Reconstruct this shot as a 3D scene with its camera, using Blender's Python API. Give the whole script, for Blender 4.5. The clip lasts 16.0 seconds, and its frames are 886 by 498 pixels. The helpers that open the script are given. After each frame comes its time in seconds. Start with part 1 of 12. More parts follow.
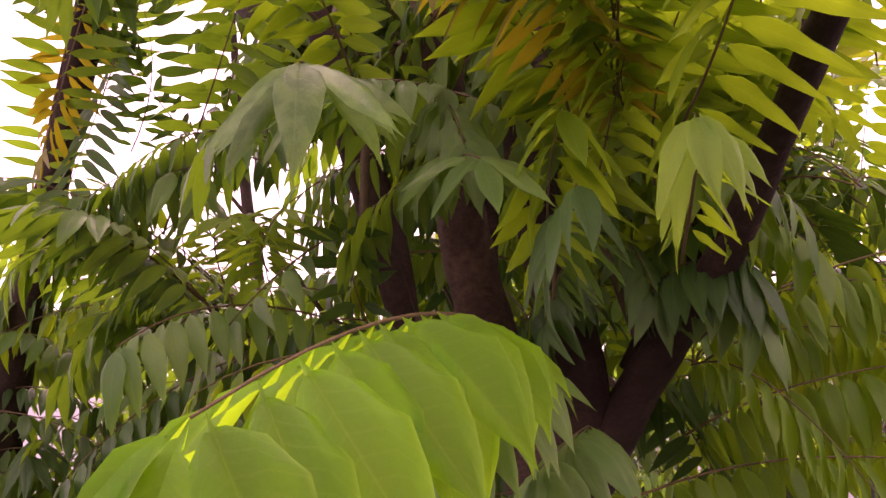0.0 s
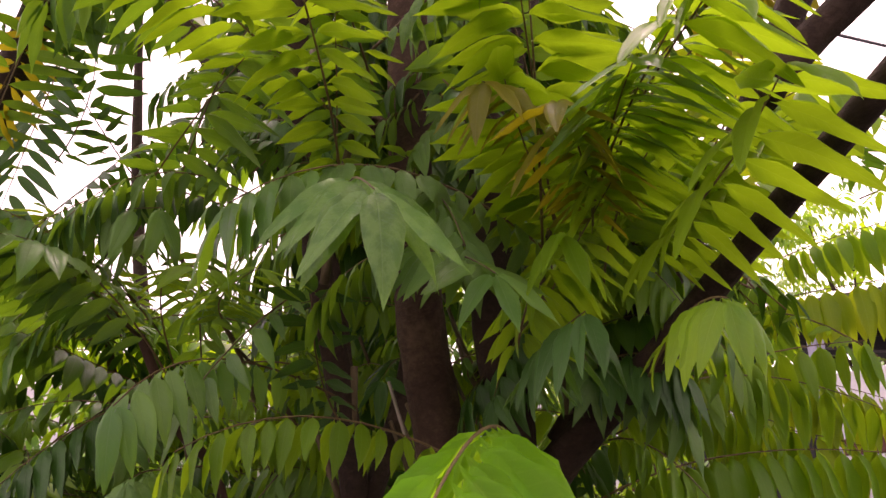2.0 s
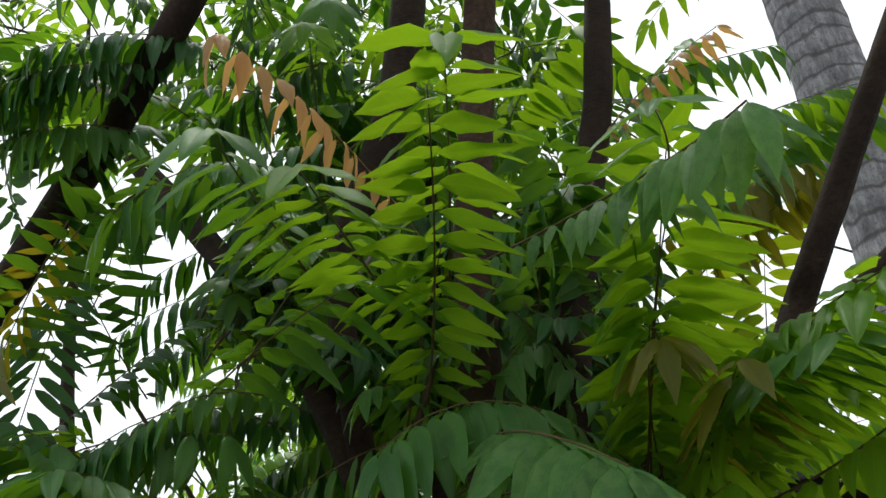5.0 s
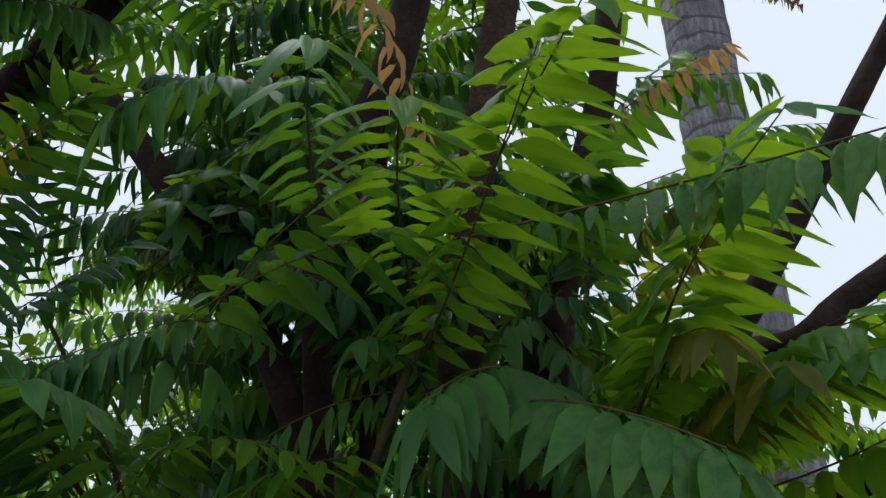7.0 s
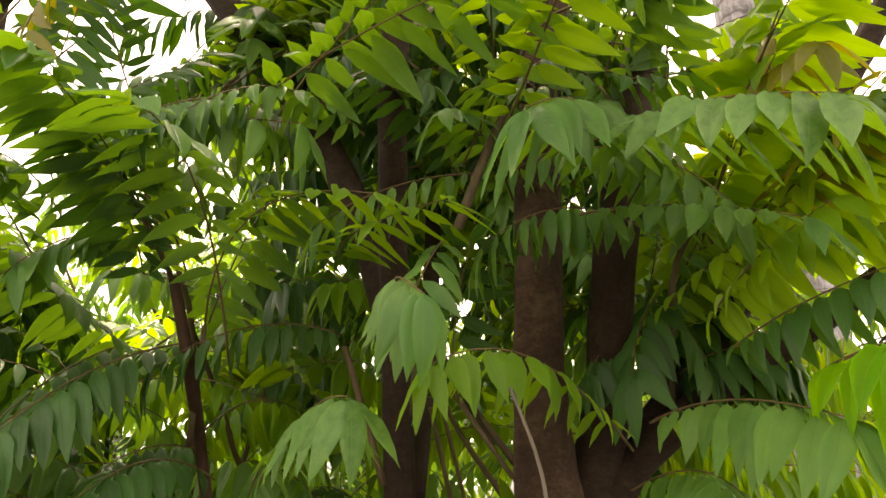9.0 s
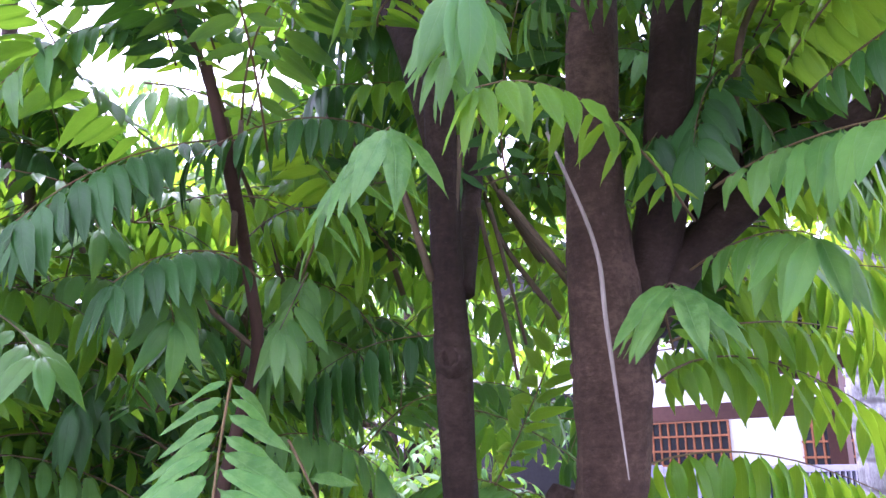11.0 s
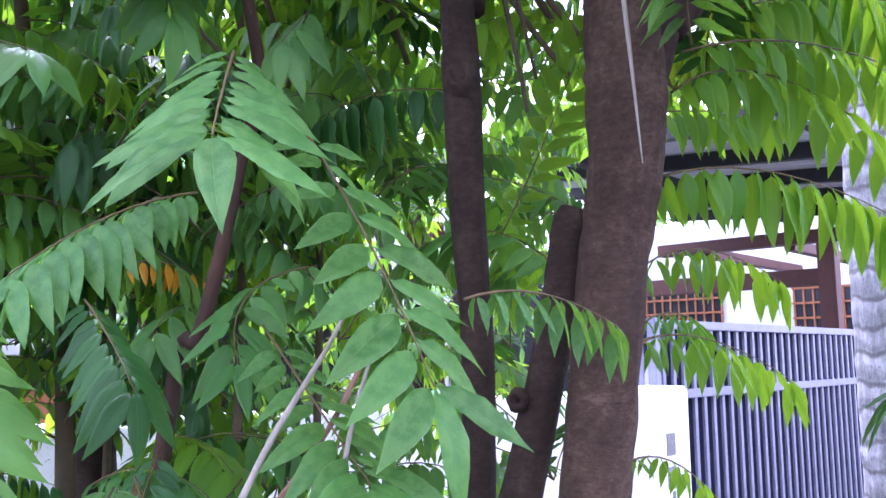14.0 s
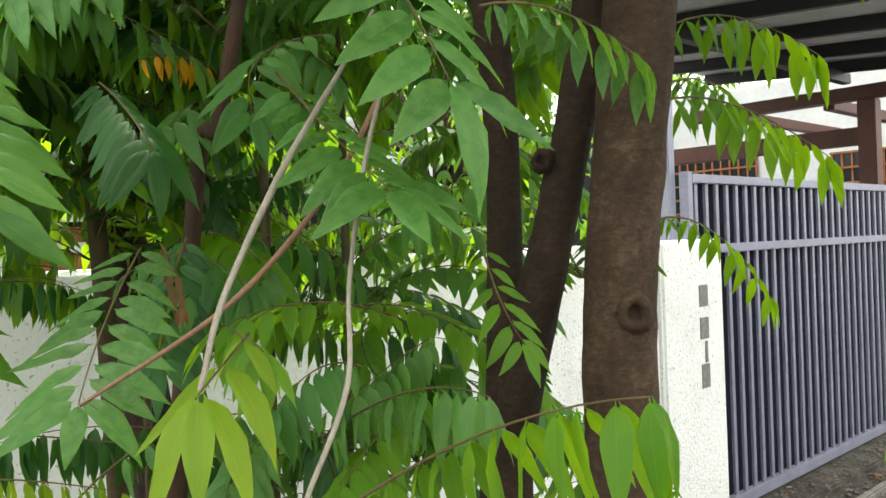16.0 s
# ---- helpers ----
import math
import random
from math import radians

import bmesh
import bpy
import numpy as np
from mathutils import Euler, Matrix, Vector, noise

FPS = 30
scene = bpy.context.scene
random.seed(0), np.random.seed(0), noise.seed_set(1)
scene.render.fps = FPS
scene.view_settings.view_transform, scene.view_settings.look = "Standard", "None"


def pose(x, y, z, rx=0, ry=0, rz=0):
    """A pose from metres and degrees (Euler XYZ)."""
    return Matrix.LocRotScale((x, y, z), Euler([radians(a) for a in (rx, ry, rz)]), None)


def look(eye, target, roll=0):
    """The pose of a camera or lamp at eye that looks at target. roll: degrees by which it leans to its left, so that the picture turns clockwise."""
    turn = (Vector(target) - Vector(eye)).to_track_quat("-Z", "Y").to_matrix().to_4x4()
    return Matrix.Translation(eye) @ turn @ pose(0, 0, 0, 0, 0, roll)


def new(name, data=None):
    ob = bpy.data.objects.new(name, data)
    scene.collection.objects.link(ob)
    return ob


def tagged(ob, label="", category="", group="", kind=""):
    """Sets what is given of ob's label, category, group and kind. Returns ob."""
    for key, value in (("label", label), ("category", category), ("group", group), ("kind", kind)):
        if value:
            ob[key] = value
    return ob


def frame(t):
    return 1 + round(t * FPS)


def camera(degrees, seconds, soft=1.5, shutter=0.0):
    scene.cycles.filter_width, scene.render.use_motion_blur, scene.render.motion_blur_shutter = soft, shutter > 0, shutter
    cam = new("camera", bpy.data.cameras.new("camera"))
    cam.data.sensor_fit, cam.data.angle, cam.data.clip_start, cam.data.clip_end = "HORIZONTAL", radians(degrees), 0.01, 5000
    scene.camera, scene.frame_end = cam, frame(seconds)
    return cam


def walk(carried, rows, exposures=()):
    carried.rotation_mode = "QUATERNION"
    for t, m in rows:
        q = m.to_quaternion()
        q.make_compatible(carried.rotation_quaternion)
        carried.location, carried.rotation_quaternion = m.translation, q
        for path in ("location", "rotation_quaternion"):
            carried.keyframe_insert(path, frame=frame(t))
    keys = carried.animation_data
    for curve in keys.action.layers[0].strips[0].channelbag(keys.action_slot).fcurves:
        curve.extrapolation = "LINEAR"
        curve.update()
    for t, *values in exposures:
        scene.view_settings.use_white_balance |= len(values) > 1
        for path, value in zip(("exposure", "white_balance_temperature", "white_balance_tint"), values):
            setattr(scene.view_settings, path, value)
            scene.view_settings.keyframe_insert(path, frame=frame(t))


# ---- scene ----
cam = camera(56.8, 16.0)
PATH = [
    (0, (-0.465, 0.681, 1.956), (-2.295, 1.241, 2.54), -5.5),
    (0.5, (-0.465, 0.614, 1.965), (-2.273, 1.258, 2.529), -4.8),
    (1, (-0.447, 0.575, 1.992), (-2.227, 1.3, 2.545), -3.8),
    (1.5, (-0.438, 0.529, 2.001), (-2.157, 1.385, 2.559), -3.6),
    (2, (-0.433, 0.552, 2.009), (-2.127, 1.444, 2.59), -2.6),
    (2.5, (-0.45, 0.537, 2.019), (-2.107, 1.461, 2.652), -2.6),
    (3, (-0.486, 0.497, 2.05), (-2.09, 1.452, 2.765), -3.8),
    (3.5, (-0.476, 0.447, 2.059), (-2.024, 1.433, 2.853), -2.8),
    (4, (-0.494, 0.416, 2.079), (-1.995, 1.421, 2.938), -3.4),
    (4.2, (-0.507, 0.407, 2.075), (-1.98, 1.413, 2.978), -3.5),
    (6.3, (-0.59, 0.273, 2.128), (-1.864, 1.583, 2.941), -5.2),
    (6.5, (-0.642, 0.269, 2.115), (-1.878, 1.601, 2.95), -3.4),
    (7, (-0.664, 0.231, 2.097), (-1.824, 1.635, 2.923), -1.9),
    (7.5, (-0.668, 0.239, 2.06), (-1.802, 1.631, 2.941), -1.9),
    (8, (-0.704, 0.238, 2.007), (-1.78, 1.645, 2.936), -1.3),
    (8.5, (-0.747, 0.227, 1.96), (-1.881, 1.644, 2.8), -1.5),
    (9, (-0.758, 0.238, 1.909), (-1.981, 1.632, 2.659), -0.5),
    (9.5, (-0.772, 0.245, 1.875), (-2.042, 1.617, 2.585), -0.1),
    (10, (-0.792, 0.258, 1.842), (-2.12, 1.617, 2.466), -0.1),
    (10.2, (-0.8, 0.269, 1.843), (-2.146, 1.629, 2.426), -0.6),
    (12.3, (-0.838, 0.31, 1.721), (-2.177, 1.721, 2.186), 0.2),
    (12.5, (-0.846, 0.314, 1.717), (-2.182, 1.734, 2.16), 0.3),
    (13, (-0.855, 0.322, 1.684), (-2.198, 1.762, 2.035), -0.2),
    (13.5, (-0.859, 0.329, 1.651), (-2.225, 1.759, 1.947), -0.4),
    (14, (-0.867, 0.33, 1.627), (-2.258, 1.743, 1.885), -0.4),
    (14.5, (-0.874, 0.348, 1.595), (-2.28, 1.76, 1.769), -0.9),
    (15, (-0.878, 0.356, 1.555), (-2.286, 1.775, 1.631), -1.9),
    (15.5, (-0.884, 0.352, 1.52), (-2.331, 1.732, 1.563), -2.3),
    (16, (-0.882, 0.355, 1.499), (-2.342, 1.721, 1.487), -2.2),
]
EXPOSURE = [
    (0, 0.78, 7900, 84), (1, 0.73, 7700, 66), (2, 0.58, 7700, 50), (3, 0.25, 8400, 38), (4.2, -0.06, 7200, 6), (6.3, -0.92, 5800, 8), (8, -0.64, 6000, 8),
    (8.5, 0.42, 8000, 18), (9, 1.12, 9000, 22), (9.5, 1.54, 6700, 34), (10.2, 1.86, 5450, 48), (12.5, 2.03, 5200, 40), (14, 1.78, 5100, 37), (15, 1.42, 5350, 17), (16, 1.16, 6900, 2),
]
walk(cam, [(t, look(eye, target, roll)) for t, eye, target, roll in PATH], EXPOSURE)

# ---- world and light: a bright overcast day ----
world = bpy.data.worlds.new("overcast_sky")
scene.world = world
world.use_nodes = True
wn, wl = world.node_tree.nodes, world.node_tree.links
wn.clear()
w_out = wn.new("ShaderNodeOutputWorld")
w_bg = wn.new("ShaderNodeBackground")
w_sky = wn.new("ShaderNodeTexSky")
w_sky.sky_type = "NISHITA"
w_sky.sun_disc = False
w_sky.sun_elevation = radians(71)
w_sky.sun_rotation = radians(292)
w_sky.dust_density = 4.0
w_mix = wn.new("ShaderNodeMix")
w_mix.data_type = "RGBA"
w_mix.inputs[0].default_value = 0.86
w_mix.inputs[7].default_value = (15.0, 15.1, 15.3, 1)
wl.new(w_sky.outputs[0], w_mix.inputs[6])
wl.new(w_mix.outputs[2], w_bg.inputs[0])
w_bg.inputs[1].default_value = 0.12
wl.new(w_bg.outputs[0], w_out.inputs[0])

sun_data = bpy.data.lights.new("sun", "SUN")
sun_data.energy = 5.0
sun_data.angle = radians(15)
sun_data.color = (1.0, 0.96, 0.9)
sun = new("sun", sun_data)
sun.matrix_world = look((-2.5, 1.0, 8), (0, 0, 0))


# ---- materials ----
def material(name):
    m = bpy.data.materials.new(name)
    m.use_nodes = True
    t = m.node_tree
    t.nodes.clear()
    out = t.nodes.new("ShaderNodeOutputMaterial")
    return m, t, out


def node(t, kind, **inputs):
    n = t.nodes.new(kind)
    for k, v in inputs.items():
        n.inputs[k.replace("_", " ")].default_value = v
    return n


def ramp(t, fac, stops):
    r = t.nodes.new("ShaderNodeValToRGB")
    e = r.color_ramp.elements
    while len(e) < len(stops):
        e.new(0.5)
    for el, (p, c) in zip(e, stops):
        el.position, el.color = p, (*c, 1)
    t.links.new(fac, r.inputs[0])
    return r.outputs[0]


def mix(t, fac, a, b, mode="MIX"):
    m = t.nodes.new("ShaderNodeMix")
    m.data_type, m.blend_type = "RGBA", mode
    for sock, v in ((0, fac), (6, a), (7, b)):
        if isinstance(v, (int, float)):
            m.inputs[sock].default_value = v
        elif isinstance(v, tuple):
            m.inputs[sock].default_value = (*v, 1)
        else:
            t.links.new(v, m.inputs[sock])
    return m.outputs[2]


def noise_of(t, scale, detail=4.0, rough=0.55, stretch=None, coord="Object"):
    c = t.nodes.new("ShaderNodeTexCoord")
    v = c.outputs[coord]
    if stretch:
        mp = t.nodes.new("ShaderNodeMapping")
        mp.inputs["Scale"].default_value = stretch
        t.links.new(v, mp.inputs[0])
        v = mp.outputs[0]
    n = node(t, "ShaderNodeTexNoise", Scale=scale, Detail=detail, Roughness=rough)
    t.links.new(v, n.inputs["Vector"])
    return n.outputs[0]


def bump(t, height, strength, distance=0.01):
    b = node(t, "ShaderNodeBump", Strength=strength, Distance=distance)
    t.links.new(height, b.inputs["Height"])
    return b.outputs[0]


def surface(name, stops, scale, rough=0.8, metal=0.0, bump_s=0.3, bump_d=0.005, stretch=None, fine=8.0, spec=0.3):
    """A plain surface with variation at two sizes and fine relief."""
    m, t, out = material(name)
    big = noise_of(t, scale, stretch=stretch)
    small = noise_of(t, scale * fine, 5.0, 0.65, stretch=stretch)
    both = mix(t, 0.45, big, small)
    col = ramp(t, both, stops)
    p = node(t, "ShaderNodeBsdfPrincipled", Roughness=rough, Metallic=metal)
    p.inputs["Specular IOR Level"].default_value = spec
    t.links.new(col, p.inputs["Base Color"])
    t.links.new(bump(t, small, bump_s, bump_d), p.inputs["Normal"])
    t.links.new(p.outputs[0], out.inputs[0])
    return m


def leaf_material(name, low, high, glow, rib, share=0.36, rough=0.44, spots=0.0, spec=0.3):
    """A leaf blade: colour varies from leaflet to leaflet, light comes through, midrib and side veins are paler."""
    m, t, out = material(name)
    geo = t.nodes.new("ShaderNodeNewGeometry")
    info = t.nodes.new("ShaderNodeObjectInfo")
    add = t.nodes.new("ShaderNodeMath")
    add.operation = "ADD"
    t.links.new(geo.outputs["Random Per Island"], add.inputs[0])
    t.links.new(info.outputs["Random"], add.inputs[1])
    fr = t.nodes.new("ShaderNodeMath")
    fr.operation = "FRACT"
    t.links.new(add.outputs[0], fr.inputs[0])
    n = noise_of(t, 38.0, 3.0)
    vary = mix(t, 0.3, fr.outputs[0], n)
    col = mix(t, vary, low, high)
    uv = t.nodes.new("ShaderNodeUVMap")
    sep = t.nodes.new("ShaderNodeSeparateXYZ")
    t.links.new(uv.outputs[0], sep.inputs[0])
    off = t.nodes.new("ShaderNodeMath")
    off.operation = "SUBTRACT"
    off.inputs[1].default_value = 0.5
    t.links.new(sep.outputs[1], off.inputs[0])
    ab = t.nodes.new("ShaderNodeMath")
    ab.operation = "ABSOLUTE"
    t.links.new(off.outputs[0], ab.inputs[0])
    # side veins run slanting from the midrib
    sl = t.nodes.new("ShaderNodeMath")
    sl.operation = "MULTIPLY_ADD"
    sl.inputs[1].default_value = -0.45
    t.links.new(ab.outputs[0], sl.inputs[0])
    t.links.new(sep.outputs[0], sl.inputs[2])
    sn = t.nodes.new("ShaderNodeMath")
    sn.operation = "SINE"
    ml = t.nodes.new("ShaderNodeMath")
    ml.operation = "MULTIPLY"
    ml.inputs[1].default_value = 62.0
    t.links.new(sl.outputs[0], ml.inputs[0])
    t.links.new(ml.outputs[0], sn.inputs[0])
    vein = ramp(t, sn.outputs[0], [(0.8, (0, 0, 0)), (1.0, (1, 1, 1))])
    mid = ramp(t, ab.outputs[0], [(0.0, (1, 1, 1)), (0.03, (0, 0, 0))])
    both = t.nodes.new("ShaderNodeMath")
    both.operation = "MULTIPLY_ADD"
    both.inputs[1].default_value = 0.3
    t.links.new(vein, both.inputs[0])
    t.links.new(mid, both.inputs[2])
    both.use_clamp = True
    half = t.nodes.new("ShaderNodeMath")
    half.operation = "MULTIPLY"
    half.inputs[1].default_value = 0.5
    t.links.new(both.outputs[0], half.inputs[0])
    col = mix(t, half.outputs[0], col, rib)
    # pale margin: an edge highlight painted with the rib colour
    col = mix(t, ramp(t, ab.outputs[0], [(0.455, (0, 0, 0)), (0.5, (0.45,) * 3)]), col, rib)
    if spots:
        patch = noise_of(t, 7.0, 2.0)
        mottle = mix(t, 0.5, patch, noise_of(t, 62.0, 3.0, 0.5), "MULTIPLY")
        sp = ramp(t, mottle, [(0.33, (0, 0, 0)), (0.44, (spots,) * 3)])
        col = mix(t, sp, col, (0.2, 0.36, 0.1))
    p = node(t, "ShaderNodeBsdfPrincipled", Roughness=rough)
    p.inputs["Specular IOR Level"].default_value = spec
    t.links.new(col, p.inputs["Base Color"])
    hb = t.nodes.new("ShaderNodeMath")
    hb.operation = "MULTIPLY_ADD"
    hb.inputs[1].default_value = -0.6
    t.links.new(both.outputs[0], hb.inputs[0])
    t.links.new(n, hb.inputs[2])
    t.links.new(bump(t, hb.outputs[0], 0.5, 0.0011), p.inputs["Normal"])
    tr = t.nodes.new("ShaderNodeBsdfTranslucent")
    t.links.new(mix(t, vary, glow, tuple(min(1.0, g * 1.35) for g in glow)), tr.inputs[0])
    mx = t.nodes.new("ShaderNodeMixShader")
    mx.inputs[0].default_value = share
    t.links.new(p.outputs[0], mx.inputs[1])
    t.links.new(tr.outputs[0], mx.inputs[2])
    t.links.new(mx.outputs[0], out.inputs[0])
    return m


LEAF = {
    "mid": leaf_material("leaf_green", (0.015, 0.066, 0.016), (0.058, 0.175, 0.046), (0.2, 0.4, 0.013), (0.12, 0.22, 0.075), share=0.4, rough=0.4, spots=0.3, spec=0.27),
    # old-leaf green, lowered further so the colour holds inner-crown shade
    "dark": leaf_material("leaf_old_green_shaded", (0.010, 0.05, 0.010), (0.03, 0.11, 0.022), (0.085, 0.23, 0.008), (0.075, 0.135, 0.05), share=0.27),
    "bright": leaf_material("leaf_young_green", (0.045, 0.135, 0.010), (0.085, 0.21, 0.014), (0.31, 0.51, 0.012), (0.2, 0.32, 0.05), share=0.5),
    "bronze": leaf_material("leaf_bronze", (0.08, 0.1, 0.012), (0.14, 0.14, 0.016), (0.4, 0.34, 0.01), (0.26, 0.22, 0.07), share=0.5),
    "orange": leaf_material("leaf_orange", (0.3, 0.17, 0.06), (0.42, 0.22, 0.08), (0.7, 0.4, 0.12), (0.45, 0.3, 0.15), share=0.5),
    "yellow": leaf_material("leaf_yellow", (0.55, 0.25, 0.01), (0.62, 0.32, 0.015), (0.8, 0.36, 0.01), (0.6, 0.36, 0.05), share=0.45),
    "fresh": leaf_material("leaf_fresh_green", (0.035, 0.13, 0.006), (0.06, 0.18, 0.008), (0.34, 0.66, 0.014), (0.3, 0.44, 0.06), share=0.62, spec=0.2),
    "lime": leaf_material("leaf_lime", (0.1, 0.2, 0.014), (0.16, 0.27, 0.018), (0.42, 0.54, 0.012), (0.3, 0.36, 0.08), share=0.5),
    "dry": leaf_material("leaf_dry_brown", (0.13, 0.06, 0.025), (0.24, 0.12, 0.05), (0.22, 0.1, 0.035), (0.26, 0.17, 0.09), share=0.15, rough=0.7),
}
M_RACHIS = surface("leaf_stalk", [(0.3, (0.06, 0.05, 0.018)), (0.7, (0.14, 0.085, 0.035))], 60, 0.6)
M_TWIG = surface("green_brown_twig", [(0.3, (0.05, 0.045, 0.02)), (0.7, (0.11, 0.075, 0.04))], 50, 0.7)
M_STICK = surface("dry_stick", [(0.3, (0.17, 0.14, 0.115)), (0.7, (0.34, 0.3, 0.26))], 40, 0.8, stretch=(1, 1, 0.2))
M_REDSTICK = surface("red_brown_stalk", [(0.3, (0.14, 0.07, 0.045)), (0.7, (0.25, 0.14, 0.09))], 40, 0.7)


def plaster_material():
    m, t, out = material("white_painted_plaster")
    big = noise_of(t, 4.0, 4.0)
    rough = noise_of(t, 60.0, 5.0, 0.65)
    col = ramp(t, mix(t, 0.4, big, rough), [(0.3, (0.7, 0.69, 0.68)), (0.45, (0.83, 0.83, 0.83)), (0.7, (0.88, 0.88, 0.88))])
    chips = noise_of(t, 85.0, 3.0, 0.6)
    col = mix(t, ramp(t, chips, [(0.62, (0, 0, 0)), (0.67, (0.8,) * 3)]), col, (0.3, 0.28, 0.26))
    p = node(t, "ShaderNodeBsdfPrincipled", Roughness=0.9)
    t.links.new(col, p.inputs["Base Color"])
    t.links.new(bump(t, rough, 0.8, 0.01), p.inputs["Normal"])
    t.links.new(p.outputs[0], out.inputs[0])
    return m


M_WALL = plaster_material()
M_HOUSE = surface("white_house_paint", [(0.3, (0.46, 0.46, 0.48)), (0.7, (0.58, 0.58, 0.6))], 2, 0.8, bump_s=0.1)
M_RED = surface("dark_red_brown_paint", [(0.3, (0.07, 0.028, 0.022)), (0.7, (0.11, 0.045, 0.035))], 4, 0.55, bump_s=0.1)
M_BRICK = surface("orange_brown_paint", [(0.3, (0.2, 0.075, 0.03)), (0.7, (0.3, 0.12, 0.05))], 6, 0.7, bump_s=0.2)
M_GATE = surface("grey_blue_gate_paint", [(0.3, (0.19, 0.19, 0.26)), (0.7, (0.28, 0.28, 0.36))], 9, 0.45, metal=0.2, bump_s=0.12)
M_SHEET = surface("dark_navy_sheet", [(0.3, (0.012, 0.013, 0.028)), (0.7, (0.018, 0.02, 0.036))], 6, 0.9, bump_s=0.1, spec=0.05)
M_ROOF = surface("grey_roof_sheet", [(0.3, (0.5, 0.5, 0.54)), (0.7, (0.62, 0.62, 0.66))], 3, 0.5, metal=0.15, bump_s=0.15)
M_DARK = surface("black_steel_purlin", [(0.3, (0.012, 0.012, 0.016)), (0.7, (0.03, 0.03, 0.035))], 5, 0.5)
M_CONCRETE = surface("worn_concrete", [(0.3, (0.09, 0.08, 0.072)), (0.7, (0.22, 0.2, 0.185))], 4, 0.9, bump_s=0.5)
M_PAINTBLACK = surface("faded_black_paint", [(0.3, (0.1, 0.1, 0.1)), (0.7, (0.3, 0.29, 0.28))], 60, 0.8)
M_GLASS = surface("dark_window", [(0.3, (0.01, 0.012, 0.015)), (0.7, (0.02, 0.024, 0.03))], 3, 0.15, bump_s=0.02)
M_GROUND = surface("earth_and_gravel", [(0.35, (0.03, 0.026, 0.022)), (0.52, (0.075, 0.065, 0.055)), (0.68, (0.17, 0.155, 0.14))], 6, 0.95, bump_s=0.8, bump_d=0.02, fine=16)
M_PEBBLE = surface("pebbles", [(0.3, (0.08, 0.07, 0.062)), (0.6, (0.17, 0.15, 0.135)), (0.75, (0.34, 0.32, 0.3))], 9, 0.9, bump_s=0.4)
M_ROAD = surface("asphalt", [(0.3, (0.04, 0.04, 0.042)), (0.7, (0.07, 0.07, 0.072))], 6, 0.9, bump_s=0.5, fine=20)


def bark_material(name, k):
    """Thin brown bark: soft patches, fine grain, thin dark cross lines and pale pores. k: brightness."""
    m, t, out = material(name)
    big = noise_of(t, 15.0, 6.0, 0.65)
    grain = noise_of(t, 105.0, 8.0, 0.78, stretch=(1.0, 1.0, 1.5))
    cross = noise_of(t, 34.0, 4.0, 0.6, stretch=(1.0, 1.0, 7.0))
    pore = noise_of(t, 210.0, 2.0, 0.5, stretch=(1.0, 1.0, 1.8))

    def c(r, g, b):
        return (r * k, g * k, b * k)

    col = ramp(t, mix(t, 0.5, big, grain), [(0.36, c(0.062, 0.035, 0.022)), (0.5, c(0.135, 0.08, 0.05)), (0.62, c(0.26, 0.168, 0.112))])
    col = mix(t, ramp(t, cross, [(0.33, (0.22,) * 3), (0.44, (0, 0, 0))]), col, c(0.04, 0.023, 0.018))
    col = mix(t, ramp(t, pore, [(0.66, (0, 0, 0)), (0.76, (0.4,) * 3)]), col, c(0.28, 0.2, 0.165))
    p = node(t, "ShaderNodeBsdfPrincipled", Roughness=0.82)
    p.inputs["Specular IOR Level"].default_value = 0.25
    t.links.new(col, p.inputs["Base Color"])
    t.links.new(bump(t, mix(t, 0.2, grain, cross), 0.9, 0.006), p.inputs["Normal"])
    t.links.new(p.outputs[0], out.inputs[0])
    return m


def palm_bark_material():
    """Grey bark with leaf-scar rings, upright cracks and pale lichen."""
    m, t, out = material("grey_palm_bark")
    fib = noise_of(t, 42.0, 6.0, 0.75, stretch=(1.0, 1.0, 0.16))
    blotch = noise_of(t, 9.0, 5.0, 0.65)
    fine = noise_of(t, 120.0, 4.0, 0.7, stretch=(1.0, 1.0, 0.6))
    ring = node(t, "ShaderNodeTexWave", Scale=3.1, Distortion=3.2, Detail=3.0)
    ring.bands_direction = "Z"
    ring.inputs["Detail Scale"].default_value = 2.5
    t.links.new(t.nodes.new("ShaderNodeTexCoord").outputs["Object"], ring.inputs["Vector"])
    col = ramp(t, mix(t, 0.45, fib, blotch), [(0.34, (0.07, 0.068, 0.075)), (0.5, (0.21, 0.205, 0.22)), (0.64, (0.40, 0.395, 0.41))])
    col = mix(t, ramp(t, ring.outputs[1], [(0.0, (0.75,) * 3), (0.16, (0, 0, 0))]), col, (0.055, 0.05, 0.05))
    col = mix(t, ramp(t, fine, [(0.36, (0.6,) * 3), (0.46, (0, 0, 0))]), col, (0.06, 0.056, 0.056))
    p = node(t, "ShaderNodeBsdfPrincipled", Roughness=0.9)
    t.links.new(col, p.inputs["Base Color"])
    t.links.new(bump(t, mix(t, 0.5, fib, ring.outputs[1]), 0.9, 0.012), p.inputs["Normal"])
    t.links.new(p.outputs[0], out.inputs[0])
    return m


# one bark twice: limbs at half brightness, crown shade put into the colour
M_BARK_SHADED = bark_material("brown_bark_shaded", 0.22)
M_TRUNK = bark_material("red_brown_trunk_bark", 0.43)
M_REDBARK = surface("red_brown_bark", [(0.3, (0.026, 0.014, 0.008)), (0.7, (0.066, 0.034, 0.02))], 12, 0.8, bump_s=0.5, stretch=(1, 1, 0.4))
